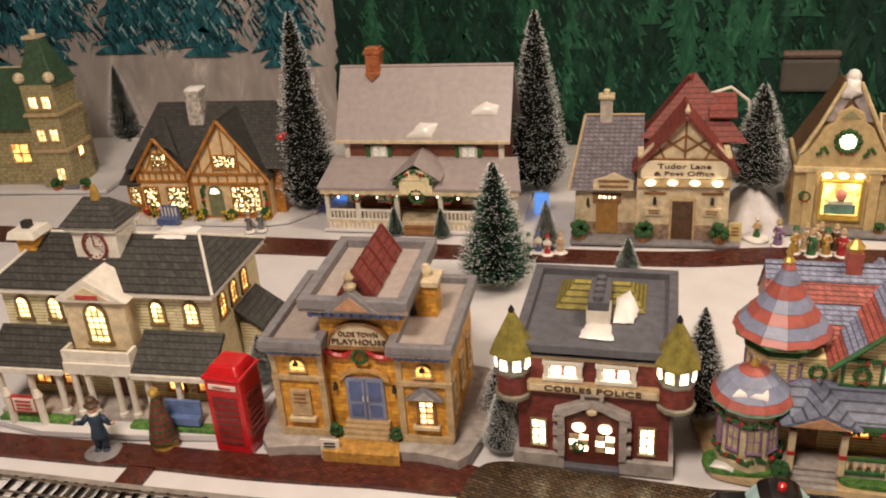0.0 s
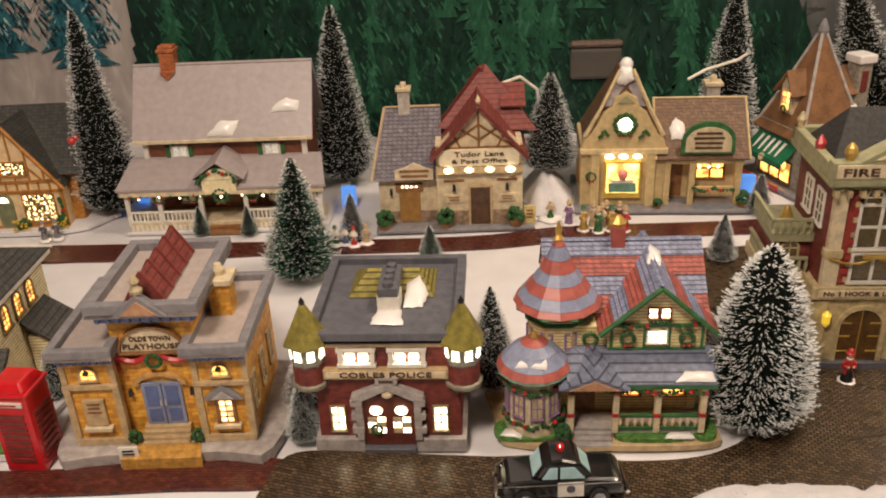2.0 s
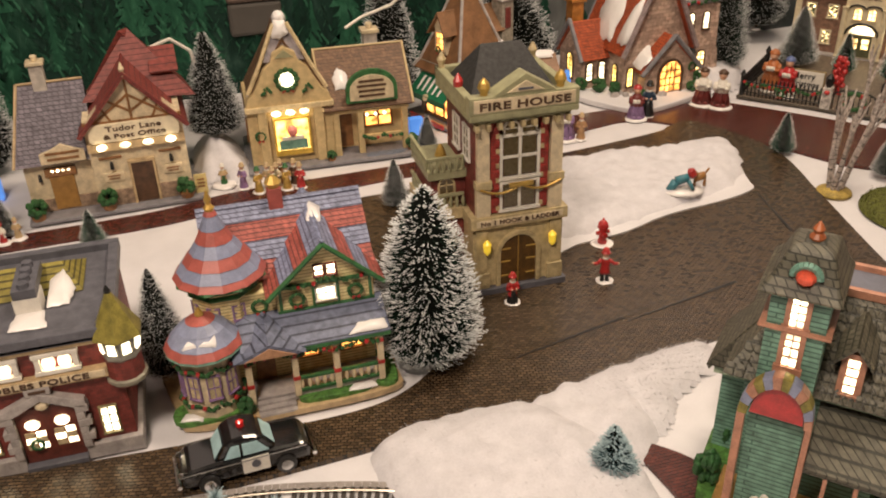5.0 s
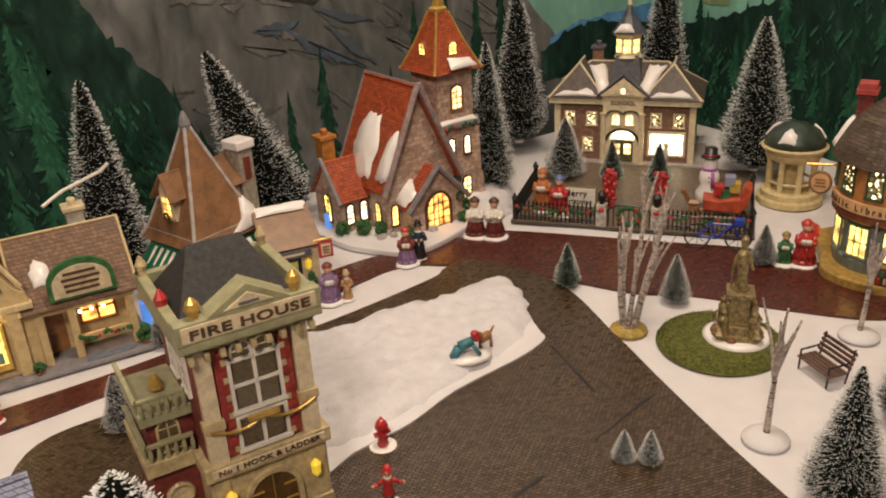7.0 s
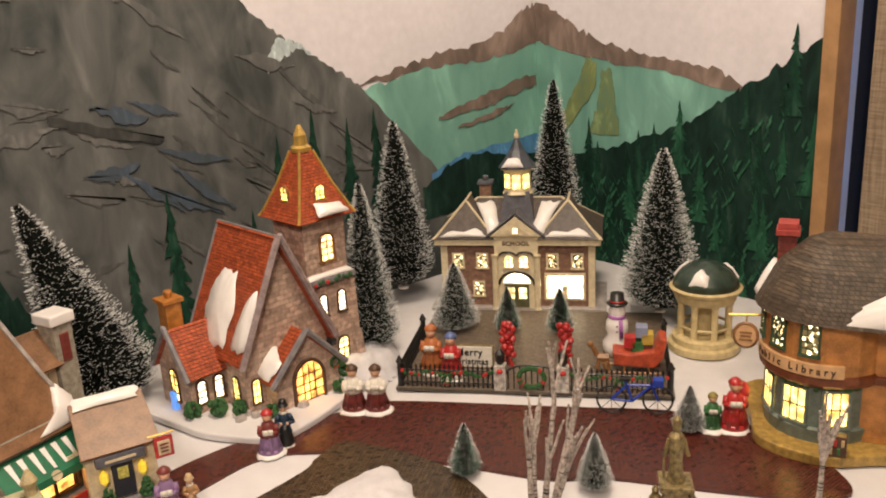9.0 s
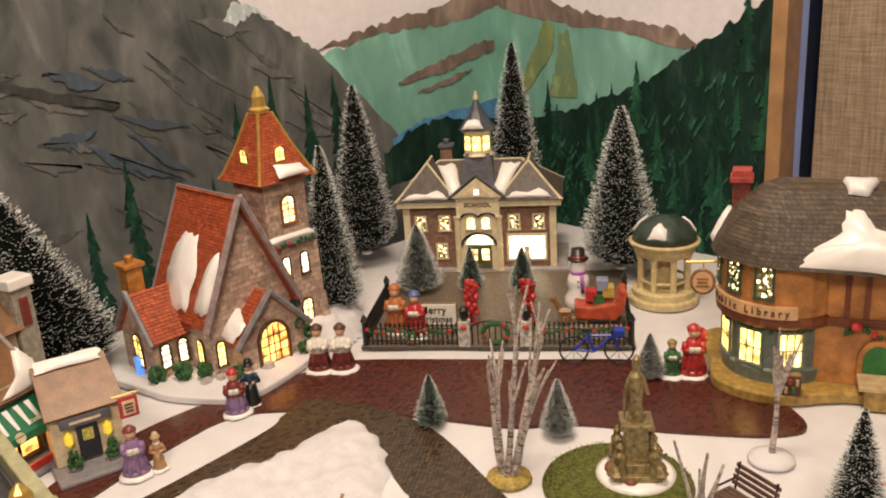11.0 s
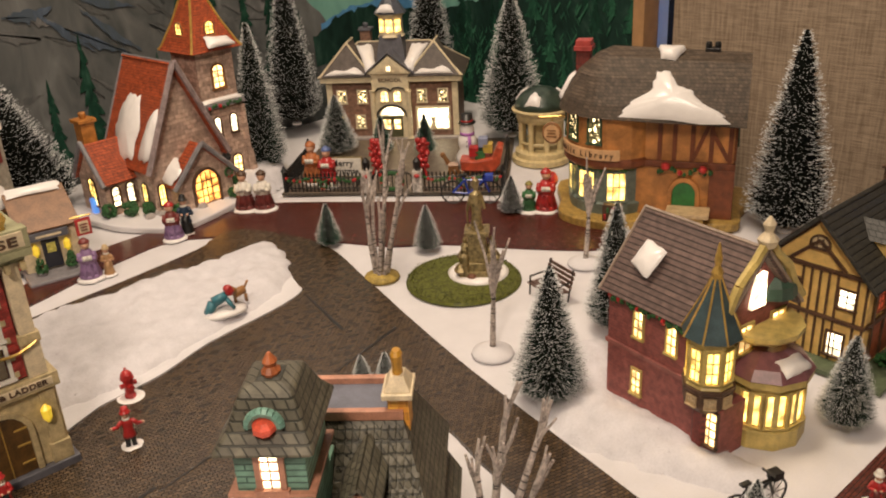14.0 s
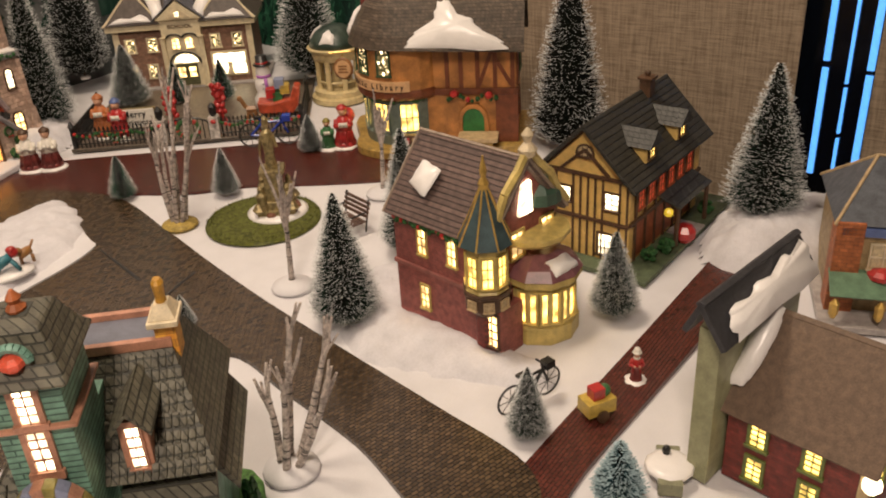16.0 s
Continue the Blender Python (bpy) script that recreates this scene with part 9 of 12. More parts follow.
def gazebo():
    t = thing("gazebo", "cream round gazebo model with a dark green domed roof", "gazebo", 1.428, 0.842, 0, 0)
    CY = mat("cream_yellow", (0.62, 0.50, 0.26), 0.45, var=0.2)
    part("base", G().lathe([(0.046, 0), (0.046, 0.008), (0.041, 0.010), (0.041, 0.018), (0.037, 0.020)], 0, 0, 24), CY, t, bevel=0)
    for i in range(8):
        a = 2 * math.pi * i / 8 + 0.2
        part("column", G().lathe([(0.0062, 0.018), (0.0045, 0.022), (0.0042, 0.062), (0.0062, 0.068)], 0.032 * math.cos(a), 0.032 * math.sin(a), 10), CY, t, bevel=0)
        part("baluster", G().tube((0.033 * math.cos(a), 0.033 * math.sin(a), 0.032), (0.033 * math.cos(a + 0.785), 0.033 * math.sin(a + 0.785), 0.032), 0.002), CY, t, bevel=0)
    part("core", G().lathe([(0.012, 0.018), (0.012, 0.070)], 0, 0, 10), CY, t, bevel=0)
    part("entablature", G().lathe([(0.036, 0.066), (0.039, 0.070), (0.039, 0.077), (0.044, 0.080), (0.046, 0.084), (0.040, 0.087)], 0, 0, 24), CY, t, bevel=0)
    part("dome", G().lathe([(0.042, 0.086), (0.039, 0.095), (0.031, 0.106), (0.018, 0.114), (0.004, 0.118)], 0, 0, 24), mat("dark_green_dome", (0.035, 0.06, 0.045), 0.4, var=0.35), t, bevel=0, smooth=True)
    for a0 in (200, 320, 100):
        a = math.radians(a0)
        c = lambda r, z, d: (r * math.cos(a + d), r * math.sin(a + d), z)
        snow_patch(t, [c(0.040, 0.094, -0.3), c(0.040, 0.094, 0.3), c(0.031, 0.107, 0.35), c(0.022, 0.113, 0.0), c(0.031, 0.107, -0.25)], (math.cos(a), math.sin(a), 1.2), 0.003)


gazebo()


def library():
    t = thing("library", "half-timbered orange library model with a rounded bay and thatched roof", "model building", 1.318, 0.585, 0, -62)
    OT = mat("orange_plaster", (0.58, 0.25, 0.07), 0.5, var=0.4, size=55)
    TI = mat("rust_timber", (0.20, 0.055, 0.018), 0.5, var=0.3)
    GF = mat("grey_green_frame", (0.16, 0.20, 0.17), 0.5, var=0.25)
    YB = mat("ochre_paving", (0.42, 0.27, 0.07), 0.45, var=0.35, size=150, bump=0.6)
    part("base", G().plate(smooth_loop([(-0.13, 0.02), (-0.115, -0.035), (-0.05, -0.058), (0.02, -0.035), (0.12, -0.03), (0.13, 0.02), (0.13, 0.12), (-0.13, 0.12)], 4), 0, 0.012), YB, t, bevel=0.002)
    bx, by = -0.055, 0.032
    part("bay", G().lathe([(0.062, 0.012), (0.064, 0.026), (0.060, 0.028), (0.060, 0.076)], bx, by, 24), GF, t, bevel=0, smooth=False)
    part("wall", G().box(-0.055, 0.115, -0.012, 0.105, 0.012, 0.146), OT, t)
    part("upper_bay", G().lathe([(0.066, 0.082), (0.068, 0.086), (0.068, 0.146)], bx, by, 24), OT, t, bevel=0)
    part("jetty", G().lathe([(0.067, 0.074), (0.071, 0.078), (0.071, 0.084), (0.068, 0.087)], bx, by, 24), TI, t, bevel=0)
    part("jetty", G().box(-0.05, 0.118, -0.016, -0.010, 0.076, 0.084), TI, t)
    for a in (-195, -160, -118, -76):
        an = math.radians(a)
        w = window(t, at(bx + 0.0605 * math.cos(an), by + 0.0605 * math.sin(an), 0.031, a + 90), 0.026, 0.036, 3, 2, LITY, GF, rim=0.003)
    for a in (-200, -168, -136, -104):
        an = math.radians(a)
        window(t, at(bx + 0.0685 * math.cos(an), by + 0.0685 * math.sin(an), 0.108, a + 90), 0.017, 0.026, 3, 4, LEAD if a != -104 else mat("leaded_bright", (0.5, 0.42, 0.2), 0.25, emit=3.0, bump=0.3, hot=3.0, spots=210.0, glow=(1.0, 0.78, 0.42)), mat("lead_green", (0.05, 0.10, 0.05), 0.5), arch=True, rim=0.0025)
    sgm, si = G(), []
    for i in range(16):
        a, b = math.radians(-170 + 6 * i), math.radians(-170 + 6 * (i + 1))
        p = lambda an, r, z: (bx + r * math.cos(an), by + r * math.sin(an), z)
        sgm.put([p(a, 0.0725, 0.087), p(b, 0.0725, 0.087), p(b, 0.0725, 0.100), p(a, 0.0725, 0.100), p(a, 0.068, 0.087), p(b, 0.068, 0.087), p(b, 0.068, 0.100), p(a, 0.068, 0.100)], [(0, 1, 2, 3), (3, 2, 6, 7), (4, 5, 1, 0)] + ([(0, 3, 7, 4)] if i == 0 else []) + ([(1, 5, 6, 2)] if i == 15 else []))
    sg = part("sign", sgm, mat("peach_sign", (0.66, 0.40, 0.20), 0.5, var=0.12), t, "curved peach sign band", bevel=0)
    for i, ch in enumerate("Public Library"):
        a = -163 + 83 * (i + 0.5) / 14
        an = math.radians(a)
        if ch != " ":
            lettering(sg, ch, at(bx + 0.073 * math.cos(an), by + 0.073 * math.sin(an), 0.0935, a + 90), 0.0105, DKWOOD)
    tm = G()
    for x in (0.016, 0.036, 0.060, 0.085, 0.110):
        tm.box(x - 0.003, x + 0.003, -0.0145, -0.010, 0.084, 0.146)
    for a, b in (((0.062, 0.088), (0.084, 0.140)), ((0.108, 0.088), (0.087, 0.120))):
        d = Vector((b[0] - a[0], b[1] - a[1])).normalized().orthogonal() * 0.0026
        tm.prism([(a[0] - d.x, a[1] - d.y), (b[0] - d.x, b[1] - d.y), (b[0] + d.x, b[1] + d.y), (a[0] + d.x, a[1] + d.y)][::-1], -0.0140, -0.010)
    tm.box(0.016, 0.115, -0.0142, -0.010, 0.141, 0.147)
    pieces("timber", tm, TI, t)
    k = 10
    ar = [(0.052 + 0.016 * math.cos(math.pi * i / k), 0.042 + 0.016 * math.sin(math.pi * i / k)) for i in range(k + 1)]
    part("door", G().prism([(0.036, 0.013), (0.068, 0.013)] + ar, -0.0150, -0.010), mat("bright_green", (0.03, 0.20, 0.05), 0.45, var=0.25), t, "bright green arched door")
    g = G()
    for i in range(k):
        a, b = math.pi * i / k, math.pi * (i + 1) / k
        g.prism([(0.052 + 0.016 * math.cos(a), 0.042 + 0.016 * math.sin(a)), (0.052 + 0.022 * math.cos(a), 0.042 + 0.022 * math.sin(a)), (0.052 + 0.022 * math.cos(b), 0.042 + 0.022 * math.sin(b)), (0.052 + 0.016 * math.cos(b), 0.042 + 0.016 * math.sin(b))], -0.018, -0.010)
    g.box(0.030, 0.036, -0.018, -0.010, 0.012, 0.042).box(0.068, 0.074, -0.018, -0.010, 0.012, 0.042)
    part("door_arch", g, OT, t)
    part("corner_post", G().box(0.085, 0.118, -0.017, -0.010, 0.012, 0.076), TI, t)
    garland(t, [(0.018, -0.018, 0.072), (0.028, -0.020, 0.077), (0.040, -0.020, 0.074), (0.052, -0.020, 0.070), (0.066, -0.020, 0.075), (0.080, -0.020, 0.070), (0.095, -0.020, 0.074)], 0.004)
    part("bow", G().ball(0.026, -0.022, 0.079, 0.007, 0.005).ball(0.076, -0.022, 0.077, 0.006, 0.005), RED, t, bevel=0)
    pts = [(bx + 0.0635 * math.cos(math.radians(a)), by + 0.0635 * math.sin(math.radians(a)), 0.074 + 0.0015 * math.sin(a)) for a in range(-200, -40, 8)]
    garland(t, pts, 0.0032, False)
    part("wall", G().box(0.112, 0.118, -0.008, 0.10, 0.085, 0.145), TI, t)
    window(t, at(0.1185, 0.03, 0.100, 90), 0.026, 0.030, 3, 4, LEAD, mat("lead_green", (0.05, 0.10, 0.05)))
    window(t, at(0.1155, 0.05, 0.035, 90), 0.026, 0.030, 3, 3, DIMP, TI)
    # thatched roof: round end on the bay, ridge to the right
    vs, fs = [], []
    n = 14
    prof = [(0.079, 0.142), (0.072, 0.158), (0.052, 0.188), (0.026, 0.208), (0.006, 0.216)]
    for r, z in prof:
        row = [(bx + r * math.cos(math.radians(a)), by + r * math.sin(math.radians(a)), z) for a in np.linspace(90, 270, n)]
        row += [(0.128, by - r * 0.90, z - 0.006)]
        row = [(0.128, by + r * 0.95, z - 0.006)] + row
        vs += row
    m = n + 2
    for k in range(len(prof) - 1):
        fs += [(k * m + i, (k + 1) * m + i, (k + 1) * m + i + 1, k * m + i + 1) for i in range(m - 1)]
    fs += [tuple((len(prof) - 1) * m + i for i in range(m))]
    rf = part("roof", G().put(vs, [f[::-1] for f in fs]), THATCH, t, "dark brown thatch-like roof with snow", bevel=0)
    part("gable", G(pose(0, 0, 0)).put([(0.116, by - 0.066, 0.140), (0.116, by + 0.070, 0.140), (0.116, by, 0.206)], [(0, 1, 2)]), OT, t, bevel=0)
    so = rf.modifiers.new("thick", "SOLIDIFY")
    so.thickness, so.offset = 0.004, -1.0
    rs, zs = [r for r, z in prof][::-1], [z for r, z in prof][::-1]

    def S(x, s):
        d = 0.078 - 0.074 * s
        k = 0.97 if x < 0.02 else 0.92
        return (x, by - d, float(np.interp(d / k, rs, zs)) - 0.001)

    snow_patch(t, [S(-0.045, 0.02), S(0.105, 0.02), S(0.100, 0.11), S(0.072, 0.18), S(0.056, 0.30), S(0.036, 0.34), S(0.024, 0.52), S(0.008, 0.48), S(0.0, 0.24), S(-0.03, 0.12)], (0, -0.7, 0.72), 0.006)
    snow_patch(t, [S(0.010, 0.70), S(0.030, 0.68), S(0.042, 0.96), S(0.004, 0.96)], (0, -0.5, 0.9), 0.008)
    an = lambda a, r, z: (bx + r * math.cos(math.radians(a)), by + r * math.sin(math.radians(a)), z)
    snow_patch(t, [an(-205, 0.078, 0.146), an(-172, 0.078, 0.146), an(-175, 0.060, 0.178), an(-198, 0.058, 0.180)], (-0.8, 0, 0.6), 0.006)
    c = part("chimney", G().box(-0.112, -0.092, 0.035, 0.055, 0.14, 0.214), RBRICK, t)
    cr = part("cap", G().box(-0.115, -0.089, 0.032, 0.058, 0.209, 0.215).box(-0.113, -0.091, 0.034, 0.056, 0.215, 0.222), mat("bright_brick", (0.42, 0.06, 0.05), 0.5, var=0.2), c)
    ck = part("chimney", G().box(0.066, 0.086, 0.026, 0.040, 0.200, 0.216), BLACK, t)
    for x in (0.070, 0.082):
        part("pot", G().lathe([(0.004, 0.216), (0.0045, 0.220), (0.003, 0.223)], x, 0.033, 8), BLACK, ck, bevel=0)
    hs = part("hanging_sign", G(pose(-0.140, 0.004, 0.108, 90, 0, 0)).lathe([(0.0135, -0.002), (0.0150, 0.0), (0.0135, 0.002)], 0, 0, 18), WOOD, t, "round wooden hanging sign", bevel=0)
    part("face", G(pose(-0.140, 0.0016, 0.108, 90, 0, 0)).lathe([(0.0115, -0.001), (0.0115, 0.001)], 0, 0, 18), mat("peach_sign", (0.66, 0.40, 0.20)), hs, bevel=0)
    bars(hs, at(-0.140, 0.0004, 0.108), 0.016, 0.012, 3, WOOD)
    part("bracket", G().tube((-0.160, 0.006, 0.128), (-0.110, 0.012, 0.130), 0.0016).tube((-0.140, 0.006, 0.129), (-0.140, 0.006, 0.122), 0.001), GOLD, hs, bevel=0)
    shape(t, lambda x, y, z: (0.118 - (0.118 - x) * 0.89, y * 0.92, z))
    bc = thing("book_cart", "small dark bookcase with red and green books outside the library", "bookcase", 1.262, 0.582, 0.012, -62)
    part("case", G().box(-0.012, 0.012, 0, 0.010, 0, 0.022), DKWOOD, bc)
    for i in range(6):
        part("book", G().box(-0.010 + 0.0034 * i, -0.0072 + 0.0034 * i, -0.002, 0.004, 0.012 if i % 2 else 0.003, 0.019 if i % 2 else 0.010), (RED, GREEN, TAN)[i % 3], bc)
    st = thing("garden_table", "pale wooden slatted garden table on a stone base", "table", 1.322, 0.512, 0.0, -62)
    part("top", G().box(-0.026, 0.026, -0.016, 0.016, 0.022, 0.027), TAN, st)
    part("base", G().box(-0.020, 0.020, -0.012, 0.012, 0, 0.022), YB, st)


library()


def brick_shop():
    t = thing("toy_bookshop", "rose brick corner shop model with a turret bay and mauve-brown roof", "model building", 0.985, 0.205, 0, -8)
    GC = mat("gilt_cream", (0.62, 0.48, 0.16), 0.4, var=0.25)
    part("wall", G().box(-0.043, 0.048, 0.012, 0.155, -0.002, 0.108), PBRICK, t)
    part("string_course", G().box(-0.045, 0.050, 0.010, 0.157, 0.052, 0.056), mat("rose_trim", (0.36, 0.13, 0.11), 0.5), t)
    gable_roof(t, -0.043, 0.048, 0.012, 0.155, 0.110, 0.162, MBSHINGLE, over=0.007, t=0.004, axis="y", trim=mat("rose_grey", (0.36, 0.28, 0.22), 0.5))
    part("gable", G().prism([(-0.043, 0.106), (0.048, 0.106), (0.0025, 0.158)], 0.012, 0.018), PBRICK, t)
    gg = G()
    for s in (-1, 1):
        pts = [(0.0025 + s * 0.052, 0.108), (0.0025 + s * 0.040, 0.122), (0.0025 + s * 0.030, 0.140), (0.0025 + s * 0.014, 0.154), (0.0025, 0.170)]
        for a, b in zip(pts, pts[1:]):
            gg.tube((a[0], 0.006, a[1]), (b[0], 0.006, b[1]), 0.0038)
    part("coping", gg, GC, t, "gilded curved gable coping", bevel=0)
    part("finial", G().lathe([(0.006, 0.164), (0.008, 0.170), (0.003, 0.176), (0.005, 0.182), (0.001, 0.188)], 0.0025, 0.006, 8), CREAM, t, bevel=0)
    snow_patch(t, [(-0.040, 0.10, 0.122), (-0.034, 0.135, 0.128), (-0.018, 0.13, 0.146), (-0.022, 0.095, 0.142)][::-1], (-0.75, 0, 0.66), 0.003)
    for y in (0.055, 0.105):
        window(t, at(-0.0435, y, 0.070, -90), 0.013, 0.024, 2, 3, LIT, GC, rim=0.002)
        if y > 0.06:
            window(t, at(-0.0435, y, 0.016, -90), 0.013, 0.022, 2, 3, LIT, GC, rim=0.002)
    garland(t, [(-0.047, 0.02 + 0.013 * i, 0.100 - 0.003 * (i % 2)) for i in range(11)], 0.003)
    # corner turret
    tx, ty = -0.040, 0.016
    tw = part("turret", G().lathe([(0.004, 0.044), (0.015, 0.052), (0.019, 0.058), (0.019, 0.062), (0.017, 0.064), (0.017, 0.100), (0.021, 0.104)], tx, ty, 8, 0.39), GC, t, "gilded oriel turret")
    for a in (-225, -180, -135, -90, -45):
        an = math.radians(a)
        window(tw, at(tx + 0.0162 * math.cos(an), ty + 0.0162 * math.sin(an), 0.068, a + 90), 0.0085, 0.026, 2, 3, LITY, GC, rim=0.0012)
    part("turret_roof", G().lathe([(0.0235, 0.103), (0.021, 0.108), (0.010, 0.132), (0.003, 0.150)], tx, ty, 8, 0.39), mat("blue_green_slate", (0.05, 0.085, 0.095), 0.4, var=0.3), tw, "blue-green pointed turret roof")
    rb = G()
    for i in range(8):
        a = 0.39 + math.pi / 4 * i
        pr = [(0.0235, 0.103), (0.021, 0.108), (0.010, 0.132), (0.003, 0.150)]
        for (r0, z0), (r1, z1) in zip(pr, pr[1:]):
            rb.tube((tx + r0 * math.cos(a), ty + r0 * math.sin(a), z0), (tx + r1 * math.cos(a), ty + r1 * math.sin(a), z1), 0.0009, None, 5)
    rb.lathe([(0.0035, 0.148), (0.0045, 0.153), (0.002, 0.158), (0.003, 0.163), (0.0006, 0.176)], tx, ty, 8)
    part("gilding", rb, GOLD, tw, bevel=0)
    part("entry", G().box(-0.046, -0.016, -0.002, 0.014, -0.002, 0.044), PBRICK, t)
    ob = part("oriel_base", G().lathe([(0.010, 0.036), (0.0165, 0.042), (0.0195, 0.046), (0.0195, 0.057), (0.021, 0.059), (0.021, 0.062)], tx, ty, 8, 0.39), DKWOOD, t, "dark carved oriel base")
    for a in (-180, -135, -90):
        an = math.radians(a)
        window(ob, at(tx + 0.0183 * math.cos(an), ty + 0.0183 * math.sin(an), 0.0475, a + 90), 0.007, 0.007, 2, 2, DIMP, TAN, rim=0.001)
    part("corner_pier", G().lathe([(0.013, -0.002), (0.013, 0.004), (0.0105, 0.006), (0.0105, 0.038)], tx, ty, 8, 0.39), RBRICK, t)
    window(t, at(-0.0465, 0.006, 0.010, -90), 0.012, 0.030, 2, 4, LIT, DKWOOD)
    # glowing front bay
    fb = part("shop_front", G().lathe([(0.034, -0.002), (0.034, 0.014), (0.031, 0.015), (0.031, 0.050), (0.036, 0.054), (0.036, 0.060)], 0.018, 0.006, 10, 0.31), GC, t, "gilded cream bay shop front")
    for a in (-162, -126, -90, -54, -18):
        an = math.radians(a)
        window(fb, at(0.018 + 0.0298 * math.cos(an), 0.006 + 0.0298 * math.sin(an), 0.018, a + 90), 0.0155, 0.029, 1, 1, LITY, GC, rim=0.0014)
    part("canopy", G().lathe([(0.037, 0.060), (0.030, 0.068), (0.014, 0.076)], 0.018, 0.006, 10, 0.31), mat("mauve_canopy", (0.22, 0.09, 0.10), 0.45, var=0.25), fb)
    snow_patch(fb, [(0.0, -0.024, 0.064), (0.030, -0.026, 0.064), (0.028, -0.012, 0.072), (0.004, -0.010, 0.072)], (0, -0.5, 0.86), 0.004)
    for x in (-0.006, 0.034):
        window(t, at(x, 0.0115, 0.076), 0.015, 0.022, 2, 2, LIT, GC, rim=0.002)
    part("balcony", G().lathe([(0.030, 0.086), (0.034, 0.090), (0.034, 0.094)], 0.018, 0.016, 12), GC, t, bevel=0)
    part("dome", G().lathe([(0.020, 0.112), (0.019, 0.122), (0.012, 0.130), (0.002, 0.134)], 0.034, 0.020, 12), mat("green_dome", (0.05, 0.10, 0.07), 0.4), t, bevel=0)
    sn = part("lit_panel", G().prism([(-0.005, 0.112), (0.012, 0.112), (0.010, 0.140), (0.0, 0.138)], 0.0085, 0.0125), LITW, t, "bright lit gable window", bevel=0)
    shape(t, lambda x, y, z: (x, y + 0.035 if y < 0.04 else 0.155 - (0.155 - y) * 0.08 / 0.115, z))


brick_shop()


def timber_house():
    t = thing("timber_house", "yellow half-timbered house model with black roof and dormers", "model building", 1.136, 0.266, 0, -92)
    YP = mat("yellow_plaster", (0.85, 0.58, 0.19), 0.5, var=0.15)
    part("base", G().plate([(-0.060, -0.022), (0.078, -0.022), (0.078, 0.20), (-0.060, 0.20)], 0, 0.005), mat("green_yard", (0.10, 0.13, 0.07), 0.7, var=0.4, bump=0.8), t)
    part("wall", G().prism([(-0.048, 0.004), (0.048, 0.004), (0.048, 0.102), (0, 0.152), (-0.048, 0.102)], 0.0, 0.165), YP, t)
    gable_roof(t, -0.050, 0.050, 0.0, 0.168, 0.102, 0.157, courses("black_shingle", (0.045, 0.043, 0.035), (0.02, 0.02, 0.018), 0.2, 0.0045, depth=0.9, gap=0.14), over=0.008, t=0.004, axis="y")
    tm = G()
    for x in (-0.046, -0.038, -0.031, -0.012, -0.004, 0.004, 0.012, 0.020, 0.038, 0.046):
        tm.box(x - 0.0009, x + 0.0009, -0.0018, 0.002, 0.006, 0.102)
    for z in (0.050, 0.100):
        tm.box(-0.048, 0.048, -0.0022, 0.002, z - 0.002, z + 0.002)
    for s in (-1, 1):
        for a, b in (((s * 0.044, 0.102), (0, 0.150)), ((s * 0.026, 0.102), (0, 0.128))):
            d = Vector((b[0] - a[0], b[1] - a[1])).normalized().orthogonal() * 0.0016
            q = [(a[0] - d.x, a[1] - d.y), (b[0] - d.x, b[1] - d.y), (b[0] + d.x, b[1] + d.y), (a[0] + d.x, a[1] + d.y)]
            tm.prism(q if d.x * (b[1] - a[1]) > 0 else q[::-1], -0.002, 0.002)
    pieces("timber", tm, DKWOOD, t)
    window(t, at(0, -0.0005, 0.120), 0.016, 0.004, 3, 1, DIMP, DKWOOD, arch=True)
    for x, z, h in ((-0.022, 0.066, 0.016), (0.030, 0.066, 0.018), (0.024, 0.012, 0.024)):
        window(t, at(x, -0.0008, z), 0.014, h, 2, 3, LITW, DKWOOD, rim=0.002)
    SD = mat("brick_orange", (0.36, 0.10, 0.04), 0.5, var=0.3)
    sd = G()
    for i in range(7):
        y = 0.010 + 0.022 * i
        sd.box(0.0475, 0.0505, y, y + 0.0025, 0.006, 0.102)
    sd.box(0.0475, 0.0507, 0, 0.165, 0.050, 0.054)
    pieces("timber", sd, DKWOOD, t)
    for i in range(6):
        y = 0.022 + 0.0225 * i
        part("brick_panel", G().box(0.0472, 0.0492, y - 0.008, y + 0.009, 0.008, 0.049), SD, t)
        window(t, at(0.0488, y, 0.064, 90), 0.011, 0.022, 2, 3, mat("ruby_pane", (0.7, 0.10, 0.04), 0.4, emit=0.5, var=0.4), SD)
    for y in (0.045, 0.115):
        dm = part("dormer", G().box(0.020, 0.046, y - 0.010, y + 0.010, 0.108, 0.130), YP, t)
        part("dormer_roof", G().put([(0.052, y - 0.015, 0.126), (0.052, y, 0.142), (0.052, y + 0.015, 0.126), (0.005, y - 0.015, 0.126), (0.005, y, 0.142), (0.005, y + 0.015, 0.126)], [(0, 1, 4, 3), (1, 2, 5, 4), (0, 2, 1), (0, 3, 5, 2)]), DKSHINGLE, dm, bevel=0)
        window(dm, at(0.0465, y, 0.112, 90), 0.010, 0.012, 2, 2, LITY, DKWOOD)
    part("porch_roof", G().slab((0.074, 0.06, 0.052), (0.074, 0.14, 0.052), (0.048, 0.14, 0.064), (0.048, 0.06, 0.064), 0.003), DKSHINGLE, t)
    for y in (0.064, 0.136):
        part("porch_post", G().tube((0.070, y, 0.004), (0.070, y, 0.052), 0.0025), DKWOOD, t, bevel=0)
